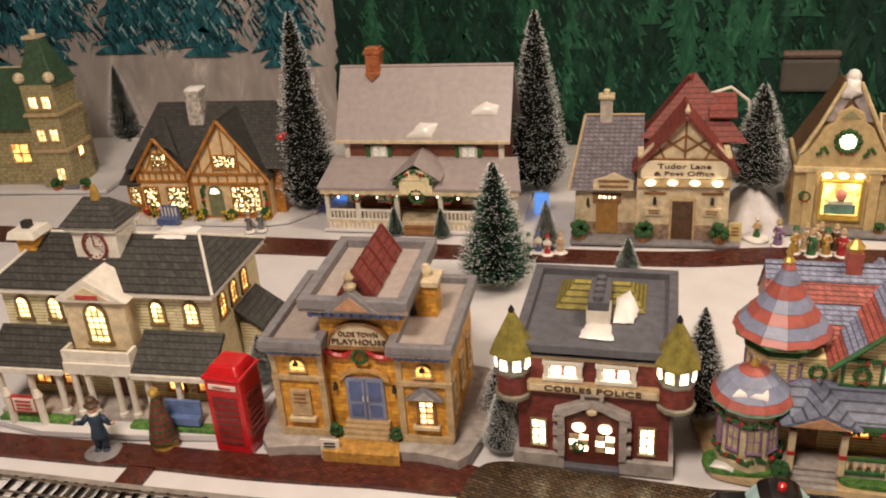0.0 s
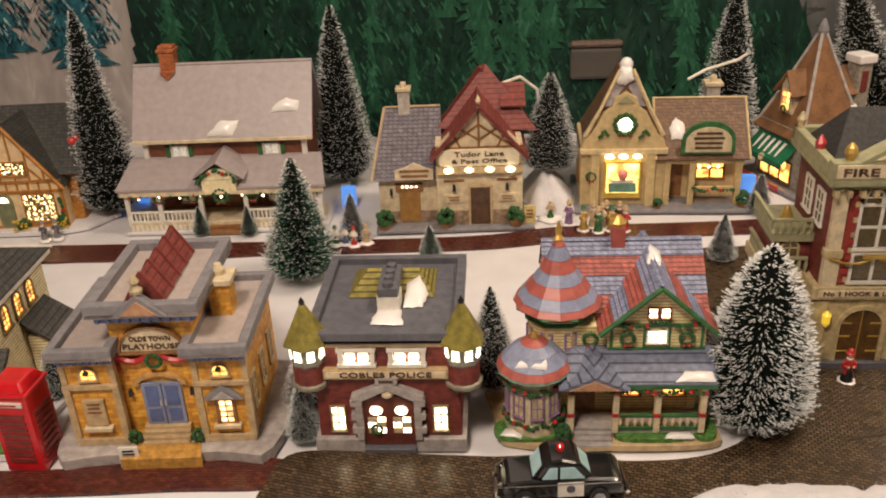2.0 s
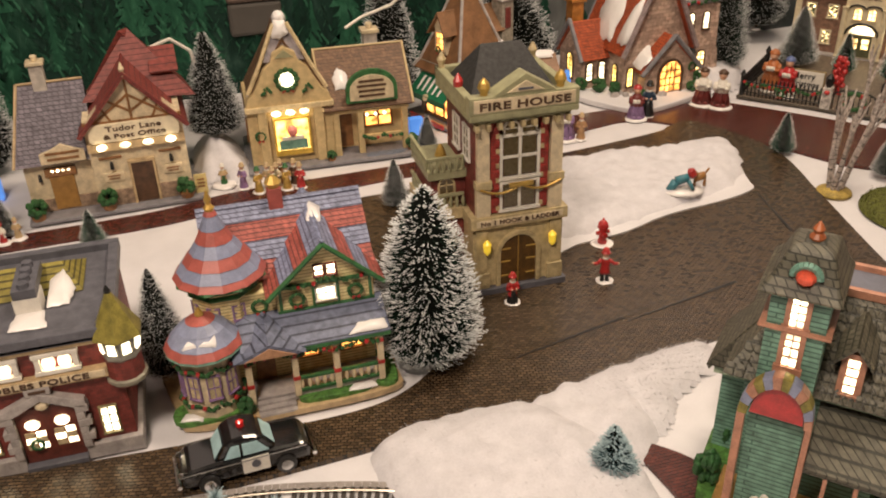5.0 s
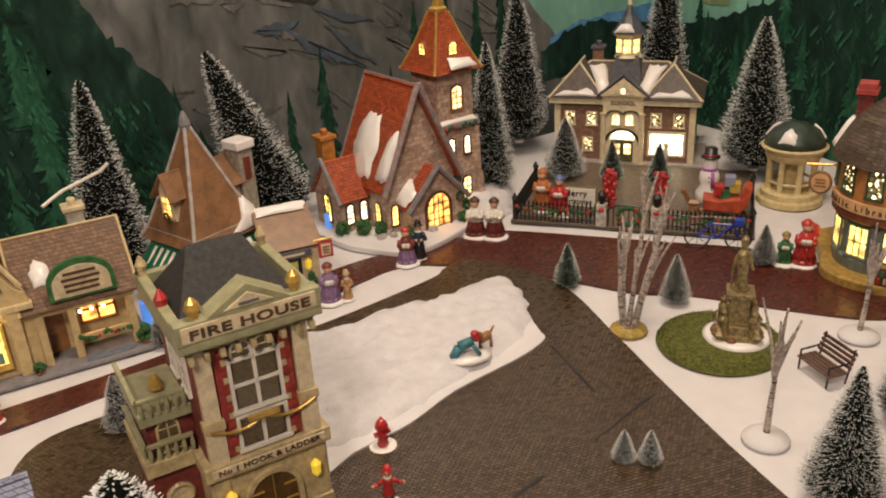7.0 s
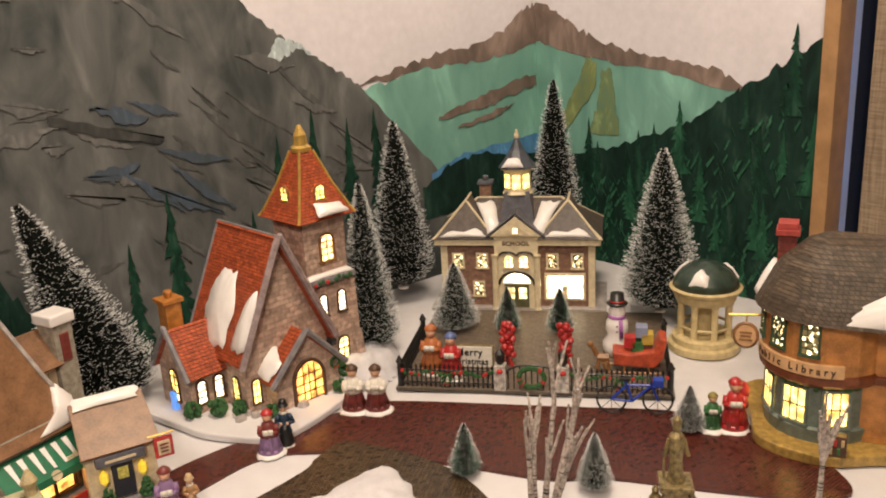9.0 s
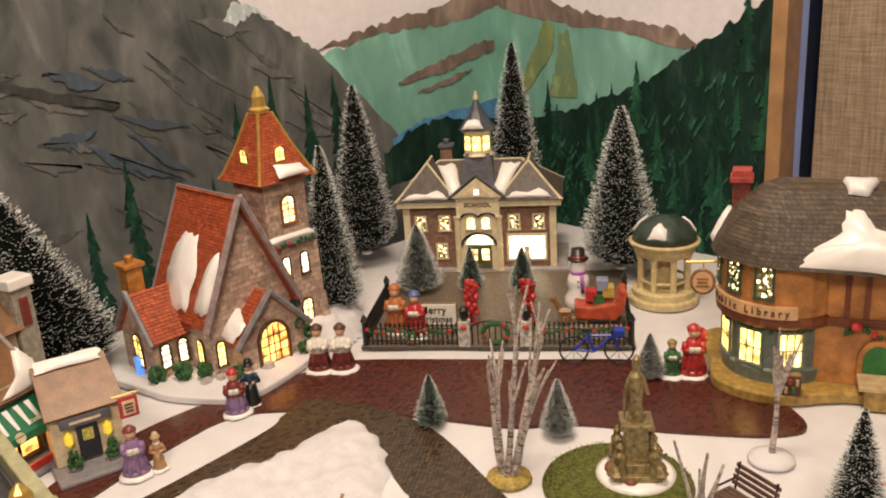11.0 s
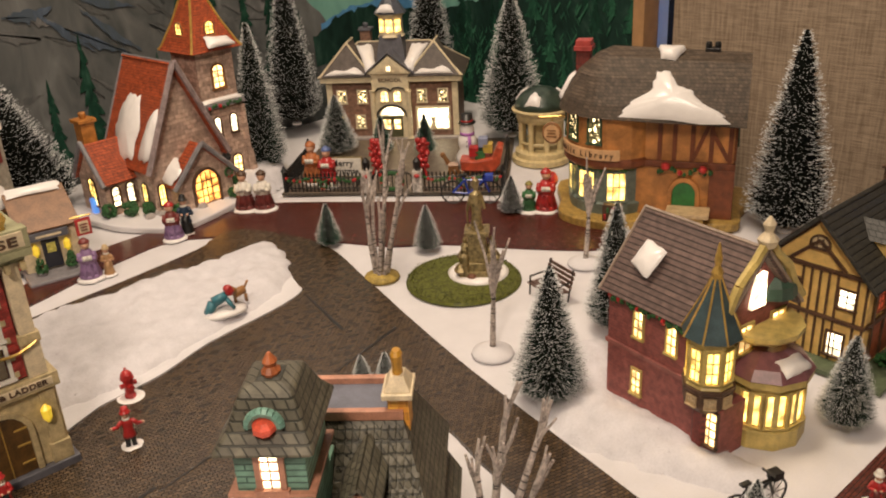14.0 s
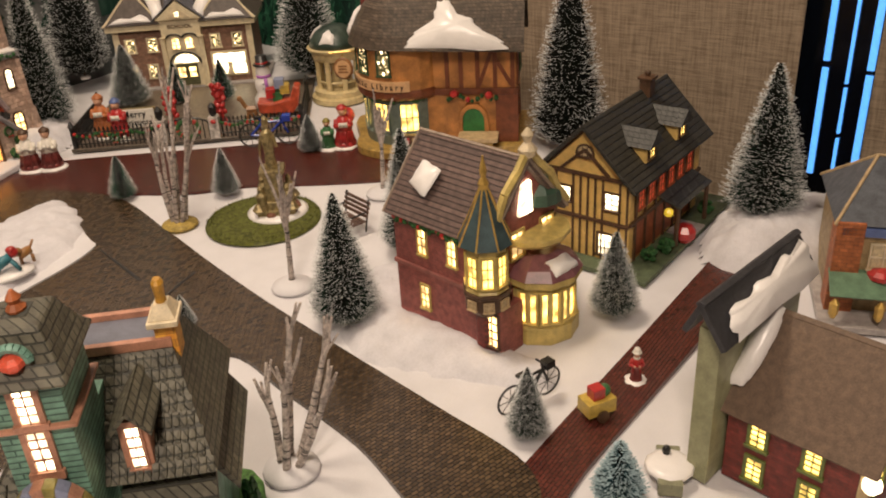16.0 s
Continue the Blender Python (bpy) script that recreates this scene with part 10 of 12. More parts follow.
    part("sack", G().ball(0.074, 0.075, 0.016, 0.012), RED, t, "red gift sack by the porch", bevel=0)
    part("lamp", G().ball(0.066, 0.050, 0.050, 0.005), mat("yellow_lamp", (0.9, 0.62, 0.05)), t, bevel=0)
    part("path", G().box(0.050, 0.078, 0.085, 0.12, 0.004, 0.0065), STONE, t)
    for x, y in ((0.062, 0.02), (0.068, 0.045), (0.066, 0.15)):
        bush(t, x, y, 0.004, 0.009)
    chimney(t, 0.004, 0.120, 0.148, 0.168, 0.012, DKWOOD, DKWOOD)
    shape(t, lambda x, y, z: (x, y, z * 0.91))


timber_house()


def red_barn():
    t = thing("brick_house", "red brick house model with plain brown roof and olive windows", "model building", 0.906, 0.044, 0, -10)
    OW = mat("olive_window", (0.16, 0.20, 0.05), 0.5)
    part("wall", G().box(0.0, 0.09, -0.09, 0.0, 0, 0.064), RBRICK, t)
    part("gable", G().prism([(0.0, 0.063), (0.09, 0.063), (0.045, 0.108)], -0.089, -0.001), RBRICK, t)
    gable_roof(t, 0.0, 0.09, -0.09, 0.004, 0.064, 0.114, mat("plain_brown_roof", (0.15, 0.095, 0.06), 0.6, var=0.25, size=200, bump=0.5), over=0.007, t=0.004, axis="y")
    part("corner_board", G().box(-0.002, 0.004, -0.092, -0.086, 0, 0.062), TAN, t)
    for y, z in ((-0.022, 0.036), (-0.058, 0.036), (-0.022, 0.008), (-0.058, 0.008)):
        window(t, at(-0.0005, y, z, -90), 0.010, 0.017, 2, 4, LITY, OW, rim=0.0022)
    for x in (0.02, 0.06):
        window(t, at(x, -0.0905, 0.03), 0.012, 0.017, 2, 3, LITY, OW, rim=0.0022)
    part("porch_lamp", G().ball(-0.004, -0.094, 0.050, 0.006), LITW, t, "bright warm porch lamp", bevel=0)
    s = thing("sage_cottage", "narrow sage green cottage model with a dark snow-laden roof", "model building", 0.886, 0.050, 0, -10)
    SG = mat("sage_wall", (0.33, 0.33, 0.19), 0.5, var=0.2)
    part("wall", G().box(0.004, 0.115, 0.0, 0.015, 0, 0.120), SG, s)
    part("gable", G().put([(0.005, 0, 0.119), (0.005, 0.015, 0.119), (0.005, 0.009, 0.134), (0.114, 0, 0.119), (0.114, 0.015, 0.119), (0.114, 0.009, 0.134)], [(0, 2, 1), (3, 4, 5)]), SG, s, bevel=0)
    part("roof", G().slab((-0.006, -0.009, 0.116), (0.12, -0.009, 0.116), (0.12, 0.011, 0.144), (-0.006, 0.011, 0.144), 0.004).slab((0.12, 0.022, 0.120), (-0.006, 0.022, 0.120), (-0.006, 0.011, 0.144), (0.12, 0.011, 0.144), 0.004), mat("dark_tile", (0.04, 0.04, 0.045), 0.6, var=0.3, size=200, bump=0.6), s)
    R = lambda x, v: (x, -0.010 + 0.020 * v, 0.1165 + 0.028 * v)
    snow_patch(s, [R(0.006, 0.0), R(0.118, 0.0), R(0.118, 0.86), R(0.100, 0.70), R(0.086, 0.78), R(0.066, 0.60), R(0.050, 0.70), R(0.034, 0.52), R(0.020, 0.62), R(0.006, 0.45)], (0, -0.82, 0.57), 0.006)
    v = lambda q, w: (0.003 + 0.042 * q + w * 0.0, 0.004 - w, 0.072 + 0.046 * q)
    snow_patch(t, [v(0.0, 0.0), v(0.0, 0.010), v(0.3, 0.014), v(0.65, 0.016), v(0.95, 0.014), v(0.98, 0.0)][::-1], (-0.7, 0, 0.72), 0.006)
    b = thing("flower_cart", "low wooden planter box filled with snow", "planter", 0.885, 0.073, 0, 25)
    part("box", G().box(-0.020, 0.020, -0.008, 0.008, 0, 0.010), mat("grey_green_wood", (0.24, 0.24, 0.15), 0.6), b)
    part("snow", G().ball(0, 0, 0.009, 0.017, 0.0045, 12, 8), GLAZE, b, bevel=0, smooth=True)
    part("bird", G().ball(0.008, 0.002, 0.0155, 0.003, 0.0045), BLACK, b, "small black bird figure on the snow", bevel=0)


red_barn()


def far_inn():
    t = thing("corner_inn", "tan and orange brick inn model with blue-grey roof and red awnings", "model building", 1.172, -0.030, 0, -70)
    part("base", G().box(-0.08, 0.08, -0.03, 0.1, 0, 0.006), STONE, t)
    part("wall", G().box(-0.07, 0.07, 0.0, 0.1, 0.006, 0.085), mat("tan_brickwork", (0.38, 0.27, 0.13), 0.5, var=0.3, size=160, bump=0.6), t)
    pieces("corner_pier", G().box(-0.074, -0.052, -0.004, 0.02, 0.006, 0.09).box(0.052, 0.074, -0.004, 0.02, 0.006, 0.09), CBRICK, t)
    hip_roof(t, -0.072, 0.072, 0.0, 0.1, 0.088, 0.13, 0.03, mat("blue_grey_roof", (0.11, 0.12, 0.14), 0.5, var=0.3, bump=0.6), TAN)
    part("garland", G().box(-0.07, 0.07, -0.004, 0.002, 0.078, 0.086), BLUE, t)
    for i in range(3):
        x = -0.034 + 0.034 * i
        window(t, at(x, -0.0006, 0.048), 0.020, 0.022, 2, 2, DIMP, CREAM)
        part("swag", G().ball(x, -0.004, 0.044, 0.012, 0.006), RED, t, bevel=0)
    part("awning", G().slab((-0.075, -0.028, 0.034), (-0.030, -0.028, 0.034), (-0.030, 0.0, 0.046), (-0.075, 0.0, 0.046), 0.002), mat("awning_sage", (0.13, 0.23, 0.14), 0.5), t)
    for x in (-0.07, -0.035):
        part("lantern", G().lathe([(0.002, 0.012), (0.004, 0.016), (0.004, 0.026), (0.001, 0.030)], x, -0.026, 6), GOLD, t, bevel=0)


far_inn()


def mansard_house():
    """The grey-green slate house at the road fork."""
    t = thing("mansard_house", "grey-green slate mansard house model with teal trim and coral windows", "model building", 0.645, 0.305, 0, -46)
    part("base", G().plate(smooth_loop([(-0.075, -0.02), (0.0, -0.040), (0.09, -0.03), (0.115, 0.03), (0.10, 0.13), (-0.06, 0.13)], 4), 0, 0.008), GRASS, t, bevel=0.002)
    TW = courses("teal_clapboard", (0.17, 0.33, 0.25), (0.09, 0.19, 0.15), 0.2, 0.0035, depth=0.6, gap=0.16, var=0.12)
    part("wall", G().box(-0.055, 0.085, 0.000, 0.11, 0.006, 0.082), TW, t)
    part("cornice", G().box(-0.062, 0.094, -0.012, 0.117, 0.079, 0.084), mat("pale_green_trim", (0.33, 0.42, 0.30), 0.5), t)
    # flared mansard
    part("mansard", G().put([(-0.070, -0.018, 0.083), (0.104, -0.018, 0.083), (0.104, 0.125, 0.083), (-0.070, 0.125, 0.083), (-0.030, 0.035, 0.118), (0.065, 0.035, 0.118), (0.065, 0.085, 0.118), (-0.030, 0.085, 0.118)], [(0, 1, 5, 4), (1, 2, 6, 5), (2, 3, 7, 6), (3, 0, 4, 7), (4, 5, 6, 7)]), GRSHINGLE, t, "fish-scale slate mansard roof", bevel=0)
    sc = G()
    rnd = random.Random(6)
    for r in range(8):
        v = (r + 0.3) / 8.4
        y, z = -0.018 + 0.053 * v, 0.083 + 0.035 * v
        x0, x1 = -0.070 + 0.040 * v, 0.104 - 0.039 * v
        n = int((x1 - x0) / 0.0075)
        for i in range(n):
            x = x0 + (x1 - x0) * (i + 0.5 + 0.5 * (r % 2)) / n
            if x > x1 - 0.003:
                continue
            w, k = 0.0034, rnd.uniform(0.0008, 0.0014)
            p = [(x - w, y + 0.0042, z + 0.0030), (x - w, y, z), (x - w * 0.5, y - 0.0012, z - 0.0018), (x + w * 0.5, y - 0.0012, z - 0.0018), (x + w, y, z), (x + w, y + 0.0042, z + 0.0030)]
            q = [(a, b - k, c + k * 0.7) for a, b, c in p]
            sc.put(p + q, [(6, 7, 8, 9, 10, 11)] + [(i2, i2 + 1, i2 + 7, i2 + 6) for i2 in range(5)])
    pieces("slate", sc, GRSHINGLE, t)
    fr = G().box(-0.030, 0.066, 0.033, 0.039, 0.118, 0.125).box(-0.030, 0.066, 0.081, 0.087, 0.118, 0.125).box(-0.031, -0.025, 0.039, 0.081, 0.118, 0.125).box(0.060, 0.066, 0.039, 0.081, 0.118, 0.125)
    part("roof_curb", fr, PINK, t, "salmon roof curb")
    part("skylight", G().box(-0.025, 0.060, 0.039, 0.081, 0.118, 0.1205), mat("blue_grey_lead", (0.15, 0.16, 0.20), 0.4, var=0.15), t, bevel=0)
    c = part("chimney", G().box(0.050, 0.072, 0.036, 0.058, 0.100, 0.134), YBRICK, t)
    part("cap", G().box(0.045, 0.077, 0.031, 0.063, 0.134, 0.138).box(0.047, 0.075, 0.033, 0.061, 0.138, 0.147, 0.5), CREAM, c)
    part("pot", G().lathe([(0.0062, 0.146), (0.0052, 0.150), (0.0065, 0.160), (0.004, 0.163)], 0.061, 0.047, 10), mat("ochre_pot", (0.55, 0.28, 0.03), 0.45), c, bevel=0)
    # tower bay
    cx, cy = -0.023, -0.013
    tw = part("tower", G().box(cx - 0.020, cx + 0.020, -0.036, 0.03, 0.006, 0.112).box(cx - 0.0199, cx + 0.0199, -0.0359, 0.010, 0.1118, 0.1610), TW, t)
    for z, h in ((0.1320, 0.024), (0.1060, 0.020)):
        window(tw, at(cx, -0.0365, z), 0.010, h, 2, 4, LITW, PINK, rim=0.0034)
    part("string_course", G().box(cx - 0.025, cx + 0.025, -0.039, 0.012, 0.1275, 0.1300), PINK, tw)
    part("tower_roof", G().lathe([(0.043, 0.1570), (0.037, 0.1620), (0.031, 0.1680), (0.026, 0.1770), (0.021, 0.1860), (0.005, 0.1890)], cx, cy, 4, math.pi / 4), GRSHINGLE, tw, "curved slate tower roof", bevel=0.002)
    part("finial", G().lathe([(0.005, 0.1870), (0.0055, 0.1900), (0.003, 0.1930), (0.0042, 0.1960), (0.001, 0.2010)], cx, cy, 10), mat("terracotta", (0.45, 0.13, 0.04), 0.5), tw, bevel=0)
    g = G()
    for i in range(10):
        a, b = math.pi * i / 10, math.pi * (i + 1) / 10
        g.tube((cx + 0.009 * math.cos(a), -0.035, 0.1710 + 0.009 * math.sin(a)), (cx + 0.009 * math.cos(b), -0.035, 0.1710 + 0.009 * math.sin(b)), 0.0026)
    oc = part("round_dormer", g, TEAL, tw, "teal hood over a round window", bevel=0)
    part("pane", G().ball(cx, -0.035, 0.1710, 0.0070, 0.0052), mat("coral_glow", (0.70, 0.10, 0.05), 0.35, emit=0.25, var=0.3), oc, bevel=0)
    # dormer
    dm = part("dormer", G().box(0.016, 0.044, -0.012, 0.03, 0.086, 0.109), PINK, t)
    window(dm, at(0.030, -0.0125, 0.0875), 0.013, 0.019, 2, 4, LITW, PINK, rim=0.003)
    part("dormer_roof", G().slab((0.009, -0.018, 0.104), (0.009, 0.024, 0.104), (0.030, 0.028, 0.1135), (0.030, -0.018, 0.1135), 0.002).slab((0.051, 0.024, 0.104), (0.051, -0.018, 0.104), (0.030, -0.018, 0.1135), (0.030, 0.028, 0.1135), 0.002), GRSHINGLE, dm, bevel=0)
    part("side_wall", G().box(-0.078, -0.050, 0.030, 0.085, 0.006, 0.066), TW, t)
    part("side_roof", G().slab((-0.090, 0.100, 0.066), (-0.090, 0.018, 0.066), (-0.048, 0.030, 0.104), (-0.048, 0.082, 0.104), 0.004).slab((-0.090, 0.018, 0.066), (-0.046, 0.018, 0.066), (-0.046, 0.032, 0.104), (-0.048, 0.030, 0.104), 0.004), GRSHINGLE, t, "low slate side roof")
    part("side_cornice", G().box(-0.084, -0.050, 0.022, 0.092, 0.060, 0.066), mat("pale_green_trim", (0.33, 0.42, 0.30)), t)
    # front arch and porch
    g = G()
    for i in range(12):
        a, b = math.pi * i / 12, math.pi * (i + 1) / 12
        g.slot = i % 3
        g.prism([(cx + r * math.cos(q), 0.081 + (r - 0.002) * math.sin(q)) for r, q in ((0.020, a), (0.027, a), (0.027, b), (0.020, b))], -0.050, -0.042)
    part("entry_arch", g, [PINK, LILAC, OLIVE], t, "salmon and lilac entry arch")
    for x in (cx - 0.024, cx + 0.024):
        part("post", G().box(x - 0.003, x + 0.003, -0.049, -0.043, 0.006, 0.083), PINK, t)
    part("red_drape", G().prism([(cx + 0.019 * math.cos(math.pi * i / 8), 0.081 + 0.017 * math.sin(math.pi * i / 8)) for i in range(9)], -0.046, -0.043), RED, t, bevel=0)
    part("porch_roof", G().slab((0.004, -0.052, 0.062), (0.106, -0.052, 0.062), (0.098, -0.004, 0.079), (0.004, -0.004, 0.079), 0.004).slab((0.094, 0.0, 0.079), (0.118, 0.0, 0.064), (0.118, 0.11, 0.064), (0.094, 0.11, 0.079), 0.004), GRSHINGLE, t, "low slate porch roof")
    part("porch_floor", G().box(-0.060, 0.098, -0.048, 0.006, 0.004, 0.012), mat("tan_steps", (0.46, 0.26, 0.08), 0.5, var=0.3), t)
    rl = part("railing", G().box(0.0, 0.096, -0.050, -0.046, 0.022, 0.025), PINK, t)
    for i in range(14):
        part("baluster", G().box(0.003 + 0.0068 * i, 0.0055 + 0.0068 * i, -0.049, -0.047, 0.012, 0.022), PINK, rl, bevel=0)
    for x in (0.030, 0.064, 0.096):
        part("post", G().box(x - 0.0025, x + 0.0025, -0.050, -0.045, 0.010, 0.062), PINK, t)
    window(t, at(0.040, 0.0045, 0.022), 0.020, 0.024, 2, 2, GLOW, PINK)
    part("gift", G().box(0.024, 0.036, -0.038, -0.028, 0.012, 0.020), mat("ochre_pot", (0.55, 0.28, 0.03)), t)
    part("dog_statue", G().ball(-0.026, -0.036, 0.020, 0.006).ball(-0.020, -0.036, 0.025, 0.0038), WHITE, t, bevel=0)
    for x, y in ((-0.070, -0.012), (0.012, -0.048), (0.105, 0.02), (-0.066, 0.04), (0.105, 0.07)):
        bush(t, x, y, 0.006, 0.012)
    shape(t, lambda x, y, z: (x * 0.52 if x > 0 else 0.84 * x, y - 0.033 if y < 0.033 else 0.70 * (y - 0.033), 1.36 * min(z, 0.118) + 0.85 * max(0, z - 0.118)))


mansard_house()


# ---- trees ----
PROTO = {}


def brush_tree(kind, x, y, h, r, z=0.0, lean=(0, 0), group="flocked trees"):
    """A bottle-brush tree: wire trunk, near-black core for the shade within, bristles in whorls, flocked tips and a
    wooden or snowy foot.
    """
    spec = {
        "flocked": (NEEDLE, FLOCK, 3.3, 0.78, "dark green bottle-brush tree heavily flocked with white"),
        "dark": (NEEDLED, FLOCK, 2.0, 0.74, "blackish bottle-brush tree with white flocked tips"),
        "green": (NEEDLEG, FLOCK, 0.9, 0.78, "green bottle-brush tree lightly dusted with snow"),
        "bushy": (NEEDLE, FLOCK, 3.6, 0.55, "rounded bottle-brush tree thickly flocked with white"),
        "blue": (mat("blue_bristle", (0.05, 0.13, 0.15), 0.7, var=0.4, bump=0), FLOCKB, 0.9, 0.8, "pale blue flocked bottle-brush tree"),
    }[kind]
    turn = random.Random(int(x * 7919) + int(y * 104729)).uniform(0, 360)
    if lean != (0, 0):
        turn = 0
    if kind in PROTO:
        ob, h0, r0 = PROTO[kind]
        o = copy_thing(ob, pose(x, y, z, lean[0], lean[1], turn) @ Matrix.Diagonal((r / r0, r / r0, h / h0, 1)))
        return o
    t = thing("bottle_brush_tree", spec[4], "tree", 0, 0, 0, 0, group)
    PROTO[kind] = (t, h, r)
    rnd = random.Random(len(kind) * 13)
    power = spec[3]

    def rad(u):
        return r * (0.94 * (1 - u) ** power + 0.06) * min(1.0, 0.62 + u * 5) if kind != "bushy" else r * (1 - u**2.3) ** 0.75 * min(1.0, 0.7 + u * 3)

    part("trunk", G().tube((0, 0, 0), (0, 0, h * 0.98), 0.0022, 0.0008), DKWOOD, t, bevel=0)
    part("foot", G().lathe([(0.008, 0), (0.0085, 0.003), (0.006, 0.005)], 0, 0, 10), GLAZE, t, "small snowy foot", bevel=0)
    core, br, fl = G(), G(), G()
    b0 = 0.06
    # solid near-black fill paints the shade deep between the bristles
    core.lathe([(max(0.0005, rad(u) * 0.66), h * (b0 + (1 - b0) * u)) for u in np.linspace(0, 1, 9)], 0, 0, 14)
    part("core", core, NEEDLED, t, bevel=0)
    n = int(4600 * (h / 0.16) ** 0.5)
    flakes = int(3600 * spec[2])
    tips = []
    for i in range(n):
        u = 1 - math.sqrt(rnd.random())
        u = min(0.995, u if rnd.random() < 0.75 else rnd.random())
        a = i * 2.39996 + rnd.uniform(-0.2, 0.2)
        zz = h * (b0 + (1 - b0) * u)
        ro = (rad(u) + 0.004 * (1 - u)) * (rnd.uniform(0.82, 1.10) if kind != "bushy" else rnd.uniform(0.88, 1.02))
        p0 = Vector((0.35 * ro * math.cos(a), 0.35 * ro * math.sin(a), zz - 0.10 * ro))
        p1 = Vector((ro * math.cos(a), ro * math.sin(a), zz + ro * rnd.uniform(-0.02, 0.22)))
        s = Vector((rnd.uniform(-1, 1), rnd.uniform(-1, 1), rnd.uniform(-1, 1))).cross(p1 - p0).normalized() * rnd.uniform(0.0006, 0.0011)
        br.put([p0 - s, p0 + s, p1], [(0, 1, 2)])
        tips.append((p0, p1, a))
    for _ in range(flakes):
        p0, p1, a = rnd.choice(tips)
        q = p0.lerp(p1, rnd.uniform(0.72, 1.05))
        k = rnd.uniform(0.0004, 0.0010)
        d = (p1 - p0).normalized() * k * rnd.uniform(1.2, 2.8)
        s = Vector((-math.sin(a), math.cos(a), rnd.uniform(-0.3, 0.3))) * k * 0.8
        v = Vector((0, 0, 1)) * k * 0.8
        fl.put([q - d, q + s, q + d, q - s, q + v], [(0, 1, 4), (1, 2, 4), (2, 3, 4), (3, 0, 4), (3, 2, 1, 0)])
    part("bristles", br, spec[0], t, bevel=0)
    part("flocking", fl, spec[1], t, "white flocked tips", bevel=0)
    t.matrix_world = pose(x, y, z, lean[0], lean[1], turn)
    return t


for row in (
    ("dark", -0.014, 1.115, 0.262, 0.048), ("dark", -0.325, 1.01, 0.285, 0.046), ("dark", 0.556, 1.195, 0.262, 0.050), ("dark", 0.800, 1.225, 0.272, 0.060, 0, (-7, -15)), ("dark", 1.265, 1.28, 0.262, 0.050, 0.02),
    ("dark", 1.525, 1.20, 0.30, 0.050, 0.02), ("flocked", 1.472, 0.945, 0.235, 0.058, 0.01), ("flocked", 1.105, 1.14, 0.235, 0.042), ("dark", 0.285, 1.06, 0.140, 0.042, 0.035), ("dark", 1.395, 0.420, 0.245, 0.050),
    ("green", -0.018, 0.815, 0.150, 0.046), ("dark", -0.685, 1.12, 0.125, 0.028, 0.065), ("bushy", 0.428, 0.535, 0.172, 0.046), ("flocked", 0.922, 0.394, 0.128, 0.034), ("flocked", 1.060, 0.428, 0.135, 0.030),
    ("flocked", 1.054, 0.194, 0.082, 0.024), ("flocked", 1.268, 0.132, 0.160, 0.041, 0.02), ("flocked", 0.872, 0.176, 0.060, 0.017), ("green", 0.998, 0.822, 0.057, 0.017), ("flocked", 1.070, 0.716, 0.060, 0.018),
    ("dark", 0.040, 0.560, 0.075, 0.026), ("flocked", 0.043, 0.512, 0.062, 0.017), ("dark", 0.205, 0.575, 0.105, 0.026, 0.01), ("green", 0.130, 0.855, 0.048, 0.016), ("dark", 0.025, 0.925, 0.062, 0.018),
    ("green", -0.180, 0.940, 0.042, 0.012), ("green", -0.115, 0.938, 0.042, 0.012), ("flocked", -0.205, 0.575, 0.060, 0.020), ("flocked", 1.236, 1.118, 0.098, 0.034, 0.004), ("blue", 0.515, 0.350, 0.050, 0.018),
    ("blue", 0.848, 0.093, 0.048, 0.016), ("dark", 0.555, 0.985, 0.055, 0.017), ("dark", 0.475, 0.845, 0.0601, 0.018), ("flocked", 0.824, 0.534, 0.032, 0.011), ("flocked", 0.840, 0.519, 0.034, 0.011), 
):
    brush_tree(*row)
for x, y, hh in ((-0.048, 0.180, 0.066), (0.024, 0.180, 0.066)):
    p = YARD @ Vector((x, y, 0.0045))
    brush_tree("green", p.x, p.y, hh, 0.020, 0.0045)


